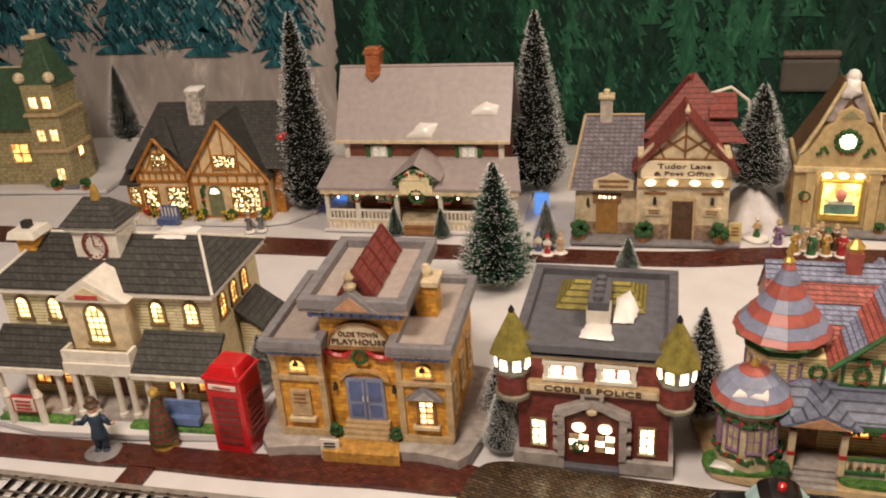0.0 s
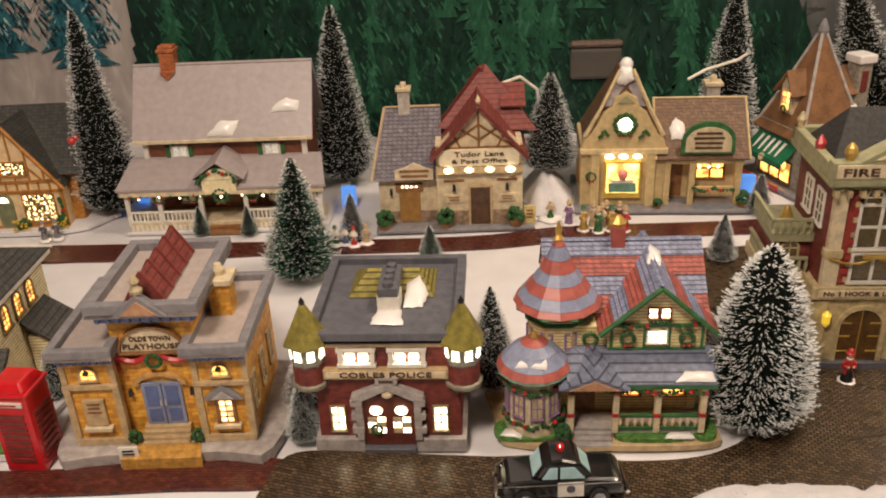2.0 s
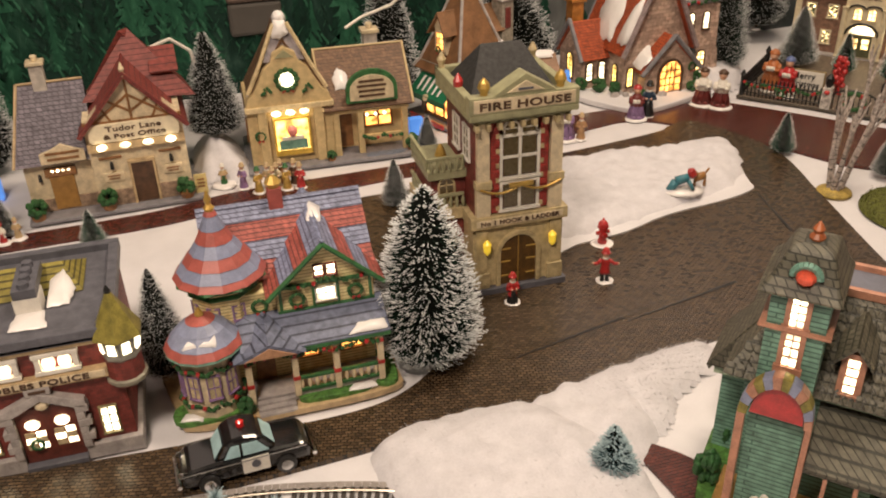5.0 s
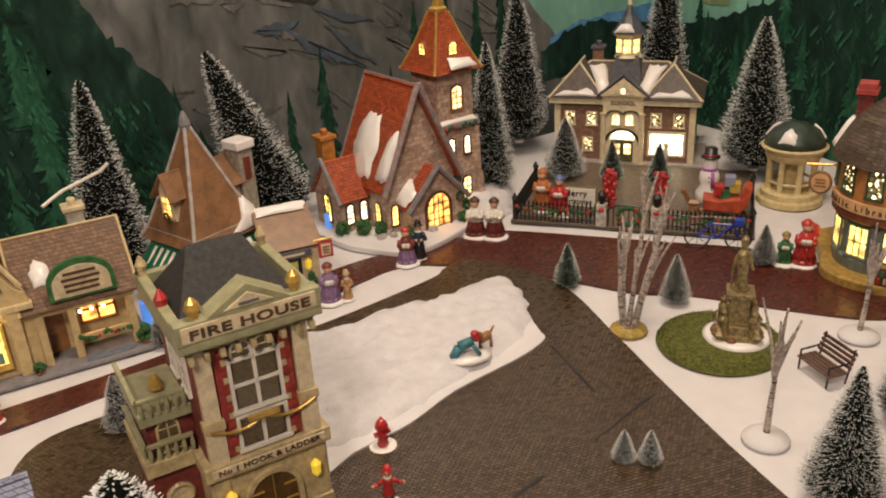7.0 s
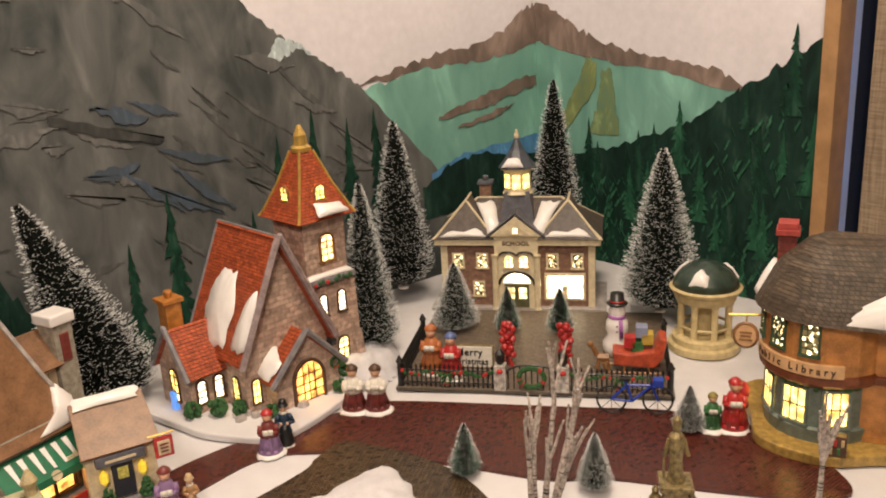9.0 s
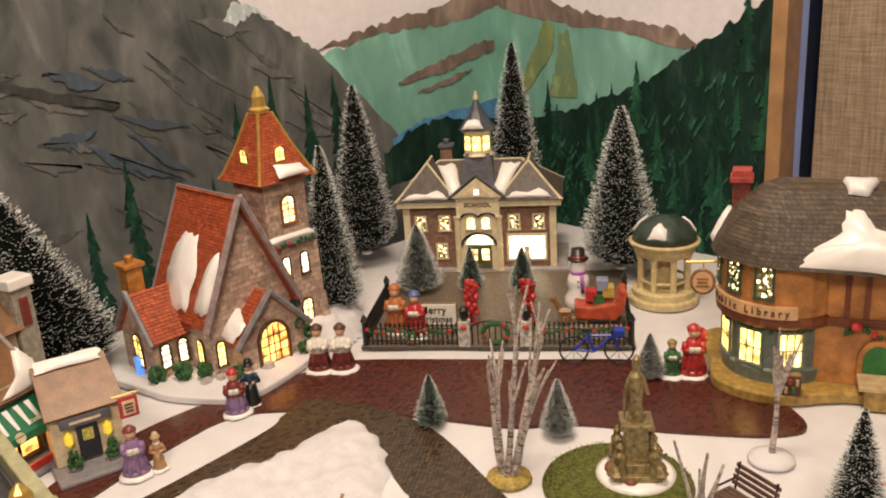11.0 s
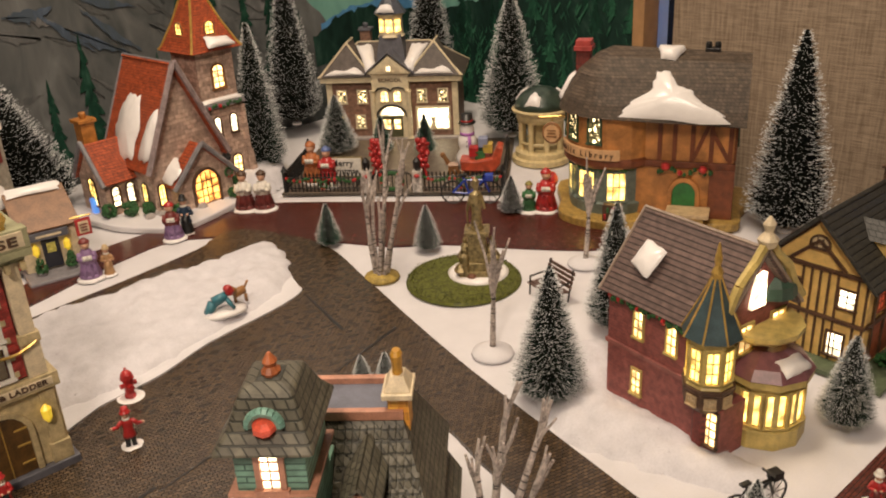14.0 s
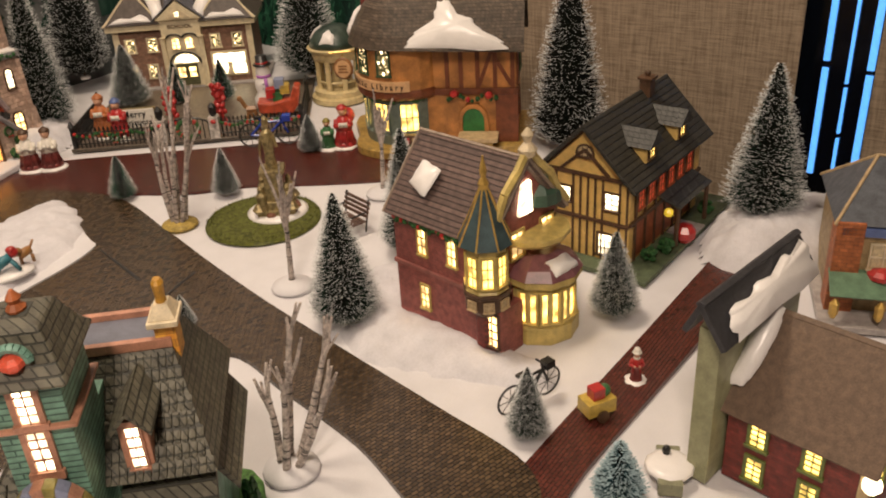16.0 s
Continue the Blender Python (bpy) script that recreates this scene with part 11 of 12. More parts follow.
def birch(x, y, h, trunks, seed, disc=None):
    t = thing("birch_tree", "bare white birch tree model with dark bark marks", "tree", x, y, 0, 0, "bare birches")
    rnd = random.Random(seed)
    base = G().lathe([(0.021, 0), (0.020, 0.003), (0.012, 0.006), (0.004, 0.008)], 0, 0, 16)
    part("foot", base, disc or SNOW, t, bevel=0, smooth=True)
    for k in range(trunks):
        many = trunks > 1
        a = 0.9 + 6.283 * k / trunks
        b = Vector((0.0065 * math.cos(a), 0.0065 * math.sin(a), 0.004)) if many else Vector((0, 0, 0.004))
        out = rnd.uniform(0.010, 0.018) if many and k else 0.003
        tall = (0.70 if k == 0 else rnd.uniform(0.42, 0.62)) if many else 0.44
        q = Vector((b.x + out * math.cos(a) + (0.014 if many else 0.003), b.y + out * math.sin(a) + rnd.uniform(-0.006, 0.002), h * tall))
        g, mk = G(), G()
        m = b.lerp(q, 0.5) + Vector((rnd.uniform(-0.0015, 0.0015), rnd.uniform(-0.0015, 0.0015), 0))
        g.tube(b, m, 0.0030, 0.0026, 8).tube(m, q, 0.0026, 0.0019, 8)
        for i in range(7):
            f = rnd.uniform(0.05, 0.95)
            c = b.lerp(m, f * 2) if f < 0.5 else m.lerp(q, f * 2 - 1)
            mk.tube(c, c + (q - b).normalized() * 0.0009, 0.0032 - 0.0011 * f, None, 8)
        for i in range(4 if many else 9):
            d = ((q - b).normalized() + Vector((rnd.uniform(-0.30, 0.30), rnd.uniform(-0.30, 0.30), 0.25))).normalized()
            p = q if i < 2 else m.lerp(q, rnd.uniform(0.35 if many else 0.7, 1.0))
            e = p + d * h * (rnd.uniform(0.14, 0.28) if many else rnd.uniform(0.26, 0.52))
            c = p.lerp(e, 0.5) + Vector((rnd.uniform(-0.002, 0.002), rnd.uniform(-0.002, 0.002), 0))
            g.tube(p, c, 0.0018, 0.0015, 6).tube(c, e, 0.0015, 0.0010, 6)
            if i % 2:
                g.tube(c, c + (d + Vector((rnd.uniform(-0.35, 0.35), rnd.uniform(-0.35, 0.35), 0.2))).normalized() * h * 0.14, 0.0012, 0.0008, 5)
        tr = part("trunk", g, BARK, t, bevel=0)
        part("bark_mark", mk, BLACK, tr, bevel=0)
    return t


YGRASS = mat("dry_grass", (0.46, 0.33, 0.08), 0.8, var=0.4, size=200, bump=1)
birch(0.982, 0.698, 0.185, 7, 3, YGRASS)
birch(0.944, 0.484, 0.145, 1, 5)
birch(1.163, 0.545, 0.150, 1, 9)
birch(0.752, 0.300, 0.132, 5, 12)

# ---- square furnishings ----
t = thing("moss_bed", "round green moss bed on snow", "moss", 1.040, 0.622, 0, 0)
g = G()
rnd = random.Random(5)
g.lathe([(0.066, 0), (0.064, 0.003), (0.05, 0.0045), (0.001, 0.005)], 0, 0, 40)
for _ in range(2200):
    a, r = rnd.uniform(0, 6.283), 0.065 * math.sqrt(rnd.random())
    p = Vector((r * math.cos(a), r * math.sin(a), 0.0035))
    d = Vector((rnd.uniform(-1, 1), rnd.uniform(-1, 1), rnd.uniform(0.6, 1.4))) * 0.0022
    s = Vector((rnd.uniform(-1, 1), rnd.uniform(-1, 1), 0)).normalized() * 0.0006
    g.put([p - s, p + s, p + d], [(0, 1, 2)])
part("moss", g, MOSS, t, bevel=0)["kind"] = "stuff"

t = thing("statue", "antique brass monument with a standing statue on a stepped plinth", "statue", 1.058, 0.616, 0.004, -48)
g = G().box(-0.021, 0.021, -0.021, 0.021, 0.0, 0.010).box(-0.016, 0.016, -0.016, 0.016, 0.010, 0.018, 0.9).box(-0.011, 0.011, -0.011, 0.011, 0.018, 0.050, 0.85)
g.box(-0.014, 0.014, -0.014, 0.014, 0.050, 0.055)
for a in range(4):
    an = math.pi / 2 * a + math.pi / 4
    x, y = 0.021 * math.cos(an), 0.021 * math.sin(an)
    g.lathe([(0.007, 0.010), (0.0055, 0.018), (0.006, 0.028), (0.003, 0.032), (0.0038, 0.036), (0.001, 0.040)], x, y, 7)
    g.lathe([(0.004, 0.008), (0.008, 0.012), (0.003, 0.02)], x * 1.25, y * 1.25, 6)
g.lathe([(0.008, 0.055), (0.0065, 0.060), (0.0055, 0.075), (0.0075, 0.088), (0.0065, 0.097), (0.0025, 0.101), (0.004, 0.106), (0.0036, 0.112), (0.0008, 0.116)], 0, 0, 10)
g.tube((0.006, 0, 0.094), (0.0095, -0.004, 0.080), 0.002).tube((-0.006, 0, 0.094), (-0.010, -0.002, 0.078), 0.002).tube((-0.010, -0.002, 0.078), (-0.010, -0.002, 0.058), 0.0012)
part("monument", g, BRASS, t, bevel=0.0004)
part("snow_ring", G().lathe([(0.034, -0.003), (0.035, 0.002), (0.030, 0.005), (0.020, 0.004)], 0, 0, 28), GLAZE, t, bevel=0, smooth=True)
rk = G()
rnd = random.Random(9)
for _ in range(14):
    a = rnd.uniform(0, 6.28)
    rk.ball(0.022 * math.cos(a), 0.022 * math.sin(a), 0.004, 0.006, 0.005, 6, 4)
pieces("rock", rk, mat("red_brown_rock", (0.22, 0.09, 0.05), 0.6, var=0.4, bump=0.8), t)

t = thing("park_bench", "dark slatted park bench on snow", "bench", 1.067, 0.520, 0, -104)
t.scale = (0.76, 0.9, 0.9)
BN = mat("bench_wood", (0.14, 0.08, 0.06), 0.5, var=0.3)
for i in range(5):
    part("slat", G().box(-0.030, 0.030, -0.012 + 0.0052 * i, -0.0082 + 0.0052 * i, 0.014, 0.0158), BN, t, bevel=0)
for i in range(4):
    part("slat", G().box(-0.030, 0.030, 0.0145 + 0.0018 * i, 0.016 + 0.0018 * i, 0.018 + 0.0052 * i, 0.0220 + 0.0052 * i), BN, t, bevel=0)
for x in (-0.026, 0.026):
    part("leg", G().tube((x, -0.011, 0), (x, -0.010, 0.024), 0.0012).tube((x, 0.013, 0), (x, 0.021, 0.040), 0.0012).tube((x, -0.011, 0.024), (x, 0.016, 0.025), 0.0012), BLACK, t, bevel=0)


def bicycle(x, y, rz, colour, s=1.0):
    t = thing("bicycle", "small toy bicycle with spoked wheels", "bicycle", x, y, 0.003, rz)
    for cx in (-0.018 * s, 0.018 * s):
        g = G()
        r = 0.0115 * s
        for i in range(18):
            a, b = 2 * math.pi * i / 18, 2 * math.pi * (i + 1) / 18
            g.tube((cx + r * math.cos(a), 0, r + r * math.sin(a)), (cx + r * math.cos(b), 0, r + r * math.sin(b)), 0.0009 * s, None, 5)
        for i in range(8):
            a = math.pi * i / 4
            g.tube((cx, 0, r), (cx + r * math.cos(a), 0, r + r * math.sin(a)), 0.0003 * s, None, 4)
        part("wheel", g, BLACK, t, bevel=0)
    k = [(-0.018, 0.0115), (-0.002, 0.010), (0.013, 0.024), (-0.006, 0.024), (0.018, 0.0115), (0.012, 0.029), (-0.008, 0.028)]
    g = G()
    for a, b in ((0, 1), (1, 2), (2, 3), (3, 1), (0, 3), (2, 4), (2, 5), (3, 6)):
        g.tube((k[a][0] * s, 0, k[a][1] * s), (k[b][0] * s, 0, k[b][1] * s), 0.0011 * s, None, 6)
    part("frame", g, colour, t, bevel=0)
    part("handlebar", G().tube((0.012 * s, -0.006 * s, 0.030 * s), (0.012 * s, 0.006 * s, 0.030 * s), 0.0009 * s), BLACK, t, bevel=0)
    part("saddle", G().box(-0.012 * s, -0.004 * s, -0.002 * s, 0.002 * s, 0.028 * s, 0.030 * s), BLACK, t, bevel=0.0004)
    part("basket", G().box(0.014 * s, 0.022 * s, -0.004 * s, 0.004 * s, 0.024 * s, 0.030 * s), colour, t)


bicycle(1.214, 0.784, -49, mat("bright_blue", (0.02, 0.06, 0.45), 0.35, coat=0.4), 1.4)
bicycle(0.902, 0.192, -18, BLACK, 1.05)


# ---- small figures, each one plain moulded piece ----
def figure(name, label, x, y, rz, h, robe, coat, hat, z=0.0, base=GLAZE, group="figurines", arms=0.0, r=0.0085, book=False):
    """A hand-painted figurine: lumpy base, boots or skirt, flared coat with collar and cuffs, bent arms, face, hair and brimmed hat."""
    t = G()
    k = h / 0.04
    rnd = random.Random(int(abs(x) * 1e4) + int(abs(y) * 1e3))
    n = 18
    ring = [r * rnd.uniform(0.86, 1.08) for _ in range(n)]
    vs = []
    for s, zz in ((1.0, 0.0), (1.03, 0.0012), (0.86, 0.0026), (0.45, 0.0031)):
        vs += [(s * ring[i] * math.cos(2 * math.pi * i / n), s * ring[i] * math.sin(2 * math.pi * i / n), zz) for i in range(n)]
    t.put(vs, [(j * n + i, j * n + (i + 1) % n, (j + 1) * n + (i + 1) % n, (j + 1) * n + i) for j in range(3) for i in range(n)] + [tuple(range(3 * n, 4 * n))])
    t.slot = 1
    if arms > 0.5:
        for s in (-1, 1):
            t.tube((s * 0.0026 * k, 0, 0.003), (s * 0.002 * k, 0, 0.014 * k), 0.0019 * k, 0.0024 * k, 8)
            t.ball(s * 0.0027 * k, -0.0012 * k, 0.0036, 0.0023 * k, 0.0014 * k, 8, 5)
    else:
        t.lathe([(0.0066 * k, 0.002), (0.0064 * k, 0.0035 * k), (0.0054 * k, 0.009 * k), (0.0046 * k, 0.013 * k), (0.0036 * k, 0.019 * k)], 0, 0, 12)
    t.slot = 2
    t.lathe([(0.0056 * k, 0.0115 * k), (0.0050 * k, 0.014 * k), (0.0040 * k, 0.0195 * k), (0.0047 * k, 0.024 * k), (0.0046 * k, 0.0265 * k), (0.0032 * k, 0.0288 * k), (0.0016 * k, 0.0298 * k)], 0, 0, 12, 0, 1, 0.8)
    for s in (-1, 1):
        if arms > 0.5:
            e, w = (s * 0.0082 * k, -0.001 * k, 0.0225 * k), (s * 0.0125 * k, -0.004 * k, 0.0245 * k)
        else:
            e, w = (s * 0.0066 * k, -0.0008 * k, 0.0205 * k), (s * 0.0026 * k, -0.0056 * k, 0.0215 * k)
        t.slot = 2
        t.tube((s * 0.0040 * k, 0, 0.0268 * k), e, 0.0019 * k, 0.0017 * k, 8).ball(*e, 0.0017 * k, None, 7, 5).tube(e, w, 0.0017 * k, 0.0014 * k, 8)
        t.slot = 3
        t.ball(*w, 0.0014 * k, None, 7, 5)
    t.slot = 5
    t.lathe([(0.0034 * k, 0.0282 * k), (0.0036 * k, 0.0292 * k), (0.0024 * k, 0.0302 * k)], 0, 0, 10)
    if book:
        t.box(-0.0042 * k, 0.0042 * k, -0.0076 * k, -0.0066 * k, 0.0195 * k, 0.0242 * k)
    t.slot = 3
    t.ball(0, -0.0003 * k, 0.0325 * k, 0.0031 * k, 0.0036 * k, 10, 7).ball(0, -0.0033 * k, 0.0322 * k, 0.0007 * k, None, 6, 4)
    t.slot = 6
    t.ball(0, 0.0009 * k, 0.0330 * k, 0.0032 * k, 0.0034 * k, 9, 6)
    t.slot = 4
    t.lathe([(0.0047 * k, 0.0346 * k), (0.0048 * k, 0.0350 * k), (0.0034 * k, 0.0354 * k), (0.0032 * k, 0.0380 * k), (0.0026 * k, 0.0396 * k), (0.0008 * k, 0.0404 * k)], 0, 0.0003, 12)
    ob = part(name, t, [base, robe, coat, SKIN, hat, WHITE, DKWOOD], None, "", bevel=0, smooth=True)
    ob.matrix_world = pose(x, y, z, 0, 0, rz)
    return tagged(ob, label, "figurine", group)


def caroller(label, x, y, rz, h, skirt, cape, hood, z=0.0, r=0.018, hem=None, sack=None, base=GLAZE):
    """A stout robed figurine: spreading skirt with hem, cape, folded arms with an open book, round face and hood."""
    t = G()
    k = h / 0.06
    rnd = random.Random(int(abs(x) * 1e4) + 7)
    n = 20
    ring = [r * rnd.uniform(0.88, 1.08) for _ in range(n)]
    vs = []
    for q, zz in ((1.0, 0.0), (1.03, 0.0016), (0.88, 0.0034), (0.4, 0.0040)):
        vs += [(q * ring[i] * math.cos(2 * math.pi * i / n), q * ring[i] * math.sin(2 * math.pi * i / n), zz) for i in range(n)]
    t.put(vs, [(j * n + i, j * n + (i + 1) % n, (j + 1) * n + (i + 1) % n, (j + 1) * n + i) for j in range(3) for i in range(n)] + [tuple(range(3 * n, 4 * n))])
    t.slot = 5
    t.lathe([(0.0138 * k, 0.0036), (0.0142 * k, 0.006 * k), (0.0132 * k, 0.0085 * k)], 0, 0, 16, 0, 1, 0.85)
    t.slot = 1
    for i in range(9):
        a = 2 * math.pi * i / 9
        t.tube((0.0118 * k * math.cos(a), 0.010 * k * math.sin(a), 0.006 * k), (0.0062 * k * math.cos(a), 0.0054 * k * math.sin(a), 0.031 * k), 0.0030 * k, 0.0018 * k, 7)
    t.lathe([(0.0126 * k, 0.007 * k), (0.0112 * k, 0.016 * k), (0.0086 * k, 0.025 * k), (0.0066 * k, 0.033 * k)], 0, 0, 14, 0, 1, 0.85)
    t.slot = 2
    t.lathe([(0.0106 * k, 0.0235 * k), (0.0104 * k, 0.027 * k), (0.0092 * k, 0.034 * k), (0.0066 * k, 0.0405 * k), (0.0030 * k, 0.0435 * k)], 0, 0, 14, 0, 1, 0.82)
    for sx in (-1, 1):
        t.tube((sx * 0.0080 * k, -0.001 * k, 0.0375 * k), (sx * 0.0098 * k, -0.0055 * k, 0.0295 * k), 0.0034 * k, 0.0030 * k, 8)
        t.tube((sx * 0.0098 * k, -0.0055 * k, 0.0295 * k), (sx * 0.0040 * k, -0.0112 * k, 0.0315 * k), 0.0030 * k, 0.0022 * k, 8)
        t.slot = 3
        t.ball(sx * 0.0036 * k, -0.0118 * k, 0.0318 * k, 0.0021 * k, None, 7, 5)
        t.slot = 4
        t.box(*sorted((0, sx * 0.0056 * k)), -0.0138 * k, -0.0126 * k, 0.0305 * k, 0.0368 * k)
        t.slot = 2
    t.slot = 3
    t.ball(0, -0.0012 * k, 0.0480 * k, 0.0056 * k, 0.0062 * k, 12, 8).ball(0, -0.0066 * k, 0.0474 * k, 0.0012 * k, None, 6, 4)
    t.slot = 6
    t.ball(0, 0.0012 * k, 0.0492 * k, 0.0063 * k, 0.0066 * k, 12, 8)
    t.lathe([(0.0070 * k, 0.0508 * k), (0.0072 * k, 0.0518 * k), (0.0052 * k, 0.0545 * k), (0.0014 * k, 0.0572 * k)], 0, 0.0006 * k, 12)
    if sack:
        t.slot = 7
        t.ball(0.0070 * k, 0.0065 * k, 0.0400 * k, 0.0082 * k, 0.0105 * k, 10, 8)
    ob = part("figurine", t, [base, skirt, cape, SKIN, WHITE, hem or skirt, hood, sack or hood], None, "", bevel=0, smooth=True)
    ob.matrix_world = pose(x, y, z, 0, 0, rz)
    return tagged(ob, label, "figurine", "figurines")


NAVY = mat("navy_coat", (0.02, 0.045, 0.085), 0.5, var=0.3)
figure("figurine", "navy-coated painted figurine with outstretched arms on a grey base", -0.306, 0.452, 10, 0.058, NAVY, NAVY, DKWOOD, base=GREYP, arms=1.0, r=0.016)
figure("figurine", "red-coated painted guard figurine on a white base", 0.632, 0.602, -20, 0.040, BLACK, RED, RED, arms=0.6, r=0.0105)
figure("figurine", "red-coated painted guard figurine on a white base", 0.530, 0.595, 0, 0.036, BLACK, RED, RED, r=0.0095)
caroller("figurine in a mauve skirt and red cape, carolling on snow", 0.875, 0.998, -30, 0.056, PURPLE, DKRED, RED, r=0.016)
figure("figurine", "figurine in dark coat and top hat on snow", 0.897, 1.003, -30, 0.055, BLACK, NAVY, BLACK, r=0.010)
caroller("mauve-dressed figurine walking with a child on snow", 0.748, 0.962, -20, 0.056, PURPLE, PURPLE, DKRED, r=0.016)
figure("figurine", "small tan child figurine on snow", 0.768, 0.955, -20, 0.040, mat("tan_coat", (0.45, 0.26, 0.12), 0.5), mat("tan_coat", (0.45, 0.26, 0.12)), TAN, r=0.008)
for i, (dx, dy) in enumerate(((-0.010, 0.010), (0.006, -0.006))):
    caroller("choir figurine in red and white robes holding a book", 1.008 + 1.2 * dx, 1.006 + 1.2 * dy, -40, 0.062, DKRED, WHITE, DKWOOD, r=0.018)
caroller("red-robed figurine with a red sack on snow", 1.262, 0.690, -50, 0.064, RED, RED, RED, r=0.017, sack=RED)
caroller("small green-coated figurine on snow", 1.246, 0.706, -50, 0.046, GREEN, GREEN, OLIVE, r=0.015)
brush_tree("dark", 1.228, 0.722, 0.052, 0.018)
figure("figurine", "small red and yellow figurine with a raised arm", 1.155, 0.455, -60, 0.036, DKRED, RED, mat("yellow_bloom", (0.75, 0.50, 0.06)), arms=0.6)
figure("figurine", "small red santa-like figurine on white base in the street", 0.972, 0.136, -60, 0.032, DKRED, RED, WHITE, r=0.010)
figure("figurine", "painted figurine group with skates in green and tan", 0.282, 0.975, 0, 0.030, GREEN, TAN, WHITE, r=0.016)
for x, y, c in ((0.018, 0.905, BLUE), (0.030, 0.900, RED), (0.006, 0.903, GREEN), (0.045, 0.907, TAN)):
    figure("figurine", "small painted figurine standing by the street", x, y, 0, 0.028, c, WHITE if c is not TAN else TAN, c, r=0.009)
for x, y, c in ((0.305, 0.955, PURPLE), (0.335, 0.945, TAN), (0.352, 0.950, WOOD), (0.368, 0.945, DKWOOD), (0.322, 0.936, GOLD), (0.340, 0.930, GREEN), (0.357, 0.934, GOLD), (0.374, 0.932, RED), (0.346, 0.941, CREAM)):
    figure("figurine", "painted shopper figurine in front of the shop", x, y, 40 * math.sin(x * 900), 0.036, c, c, TAN if c is not GOLD else GREEN, r=0.008)
for x, y in ((-0.375, 0.935), (-0.390, 0.930)):
    figure("figurine", "grey painted figurine by the cottage", x, y, 0, 0.030, GREYP, SLATE, GREYP, r=0.009)
YV = lambda x, y, z=0.0045: YARD @ Vector((x, y, z))
for i, (x, y, c, d, hh) in enumerate(((-0.128, 0.040, mat("rust_coat", (0.48, 0.16, 0.05), 0.5), mat("rust_coat", (0.48, 0.16, 0.05)), 0.056), (-0.100, 0.022, RED, BLUE, 0.054))):
    p = YV(x, y)
    caroller("large carol singer figurine in a bright coat", p.x, p.y, -50, hh * 1.22, c, c, d, p.z, r=0.016, hem=WHITE if c is RED else None)
# boy with dog
p = (0.800, 0.738)
g = G()
g.slot = 0
g.lathe([(0.020, 0.010), (0.020, 0.0125), (0.010, 0.014)], 0, 0, 16, 0, 1.0, 0.6)
g.slot = 1
g.tube((-0.014, 0, 0.012), (-0.008, 0, 0.022), 0.004, 0.0045).tube((-0.008, 0, 0.022), (0.004, 0, 0.026), 0.005, 0.004)
g.tube((0.003, -0.004, 0.024), (0.008, -0.006, 0.015), 0.0018).tube((0.003, 0.004, 0.024), (0.008, 0.006, 0.015), 0.0018)
g.slot = 2
g.ball(0.007, 0, 0.029, 0.0045).ball(0.006, 0, 0.032, 0.0042, 0.003)
g.slot = 3
g.tube((0.012, 0.006, 0.022), (0.022, 0.008, 0.024), 0.0042, 0.0038).ball(0.011, 0.005, 0.026, 0.004).tube((0.022, 0.006, 0.02), (0.022, 0.006, 0.013), 0.0014).tube((0.013, 0.008, 0.02), (0.013, 0.008, 0.013), 0.0014).tube((0.022, 0.008, 0.025), (0.026, 0.009, 0.031), 0.001)
ob = part("figurine", g, [GLAZE, mat("teal_coat", (0.05, 0.20, 0.25), 0.5), RED, mat("dog_brown", (0.36, 0.17, 0.05), 0.5)], None, bevel=0, smooth=True)
ob.matrix_world = pose(*p, 0, 0, 0, -15) @ Matrix.Scale(1.22, 4)
tagged(ob, "teal-coated child figurine bending to a brown dog on snow", "figurine", "figurines")


def hydrant(x, y, rz=0):
    t = thing("fire_hydrant", "shiny red fire hydrant model on a white base", "fire hydrant", x, y, 0.001, rz)
    part("base", G().lathe([(0.0125, 0), (0.0125, 0.0016), (0.010, 0.0024)], 0, 0, 18), GLAZE, t, bevel=0)
    part("barrel", G().lathe([(0.0052, 0.002), (0.0052, 0.005), (0.0042, 0.006), (0.0044, 0.020), (0.0062, 0.021), (0.0062, 0.0225)], 0, 0, 12), RED, t, bevel=0)
    part("bonnet", G().lathe([(0.0058, 0.0225), (0.0052, 0.026), (0.003, 0.029), (0.0012, 0.030), (0.0012, 0.032)], 0, 0, 12), RED, t, bevel=0)
    part("nozzle", G().tube((-0.0075, 0, 0.015), (0.0075, 0, 0.015), 0.0024).tube((0, -0.0075, 0.014), (0, 0, 0.014), 0.0028), RED, t, bevel=0)


hydrant(0.664, 0.673)


def phone_box():
    t = thing("phone_box", "glossy red telephone box model with louvred panels", "phone box", -0.186, 0.487, 0, -3)
    PB = mat("phone_red", (0.58, 0.012, 0.018), 0.3, var=0.15, coat=0.5, bump=0.1)
    part("body", G().box(-0.017, 0.017, -0.017, 0.017, 0.0, 0.074), PB, t, bevel=0.0012)
    part("roof", G().box(-0.0185, 0.0185, -0.0185, 0.0185, 0.074, 0.078).box(-0.0165, 0.0165, -0.0165, 0.0165, 0.078, 0.086, 0.72), PB, t, bevel=0.0015)
    sg = part("sign", G().box(-0.013, 0.013, -0.0182, -0.016, 0.0655, 0.0705), WHITE, t)
    bars(sg, at(0, -0.0182, 0.068), 0.020, 0.003, 1, RED)
    for i in range(8):
        part("louvre", G().box(-0.0115, 0.0115, -0.0182, -0.016, 0.010 + 0.0063 * i, 0.0135 + 0.0063 * i), DKRED, t, bevel=0)
        part("louvre", G().box(0.016, 0.0182, -0.0115, 0.0115, 0.010 + 0.0063 * i, 0.0135 + 0.0063 * i), DKRED, t, bevel=0)


phone_box()


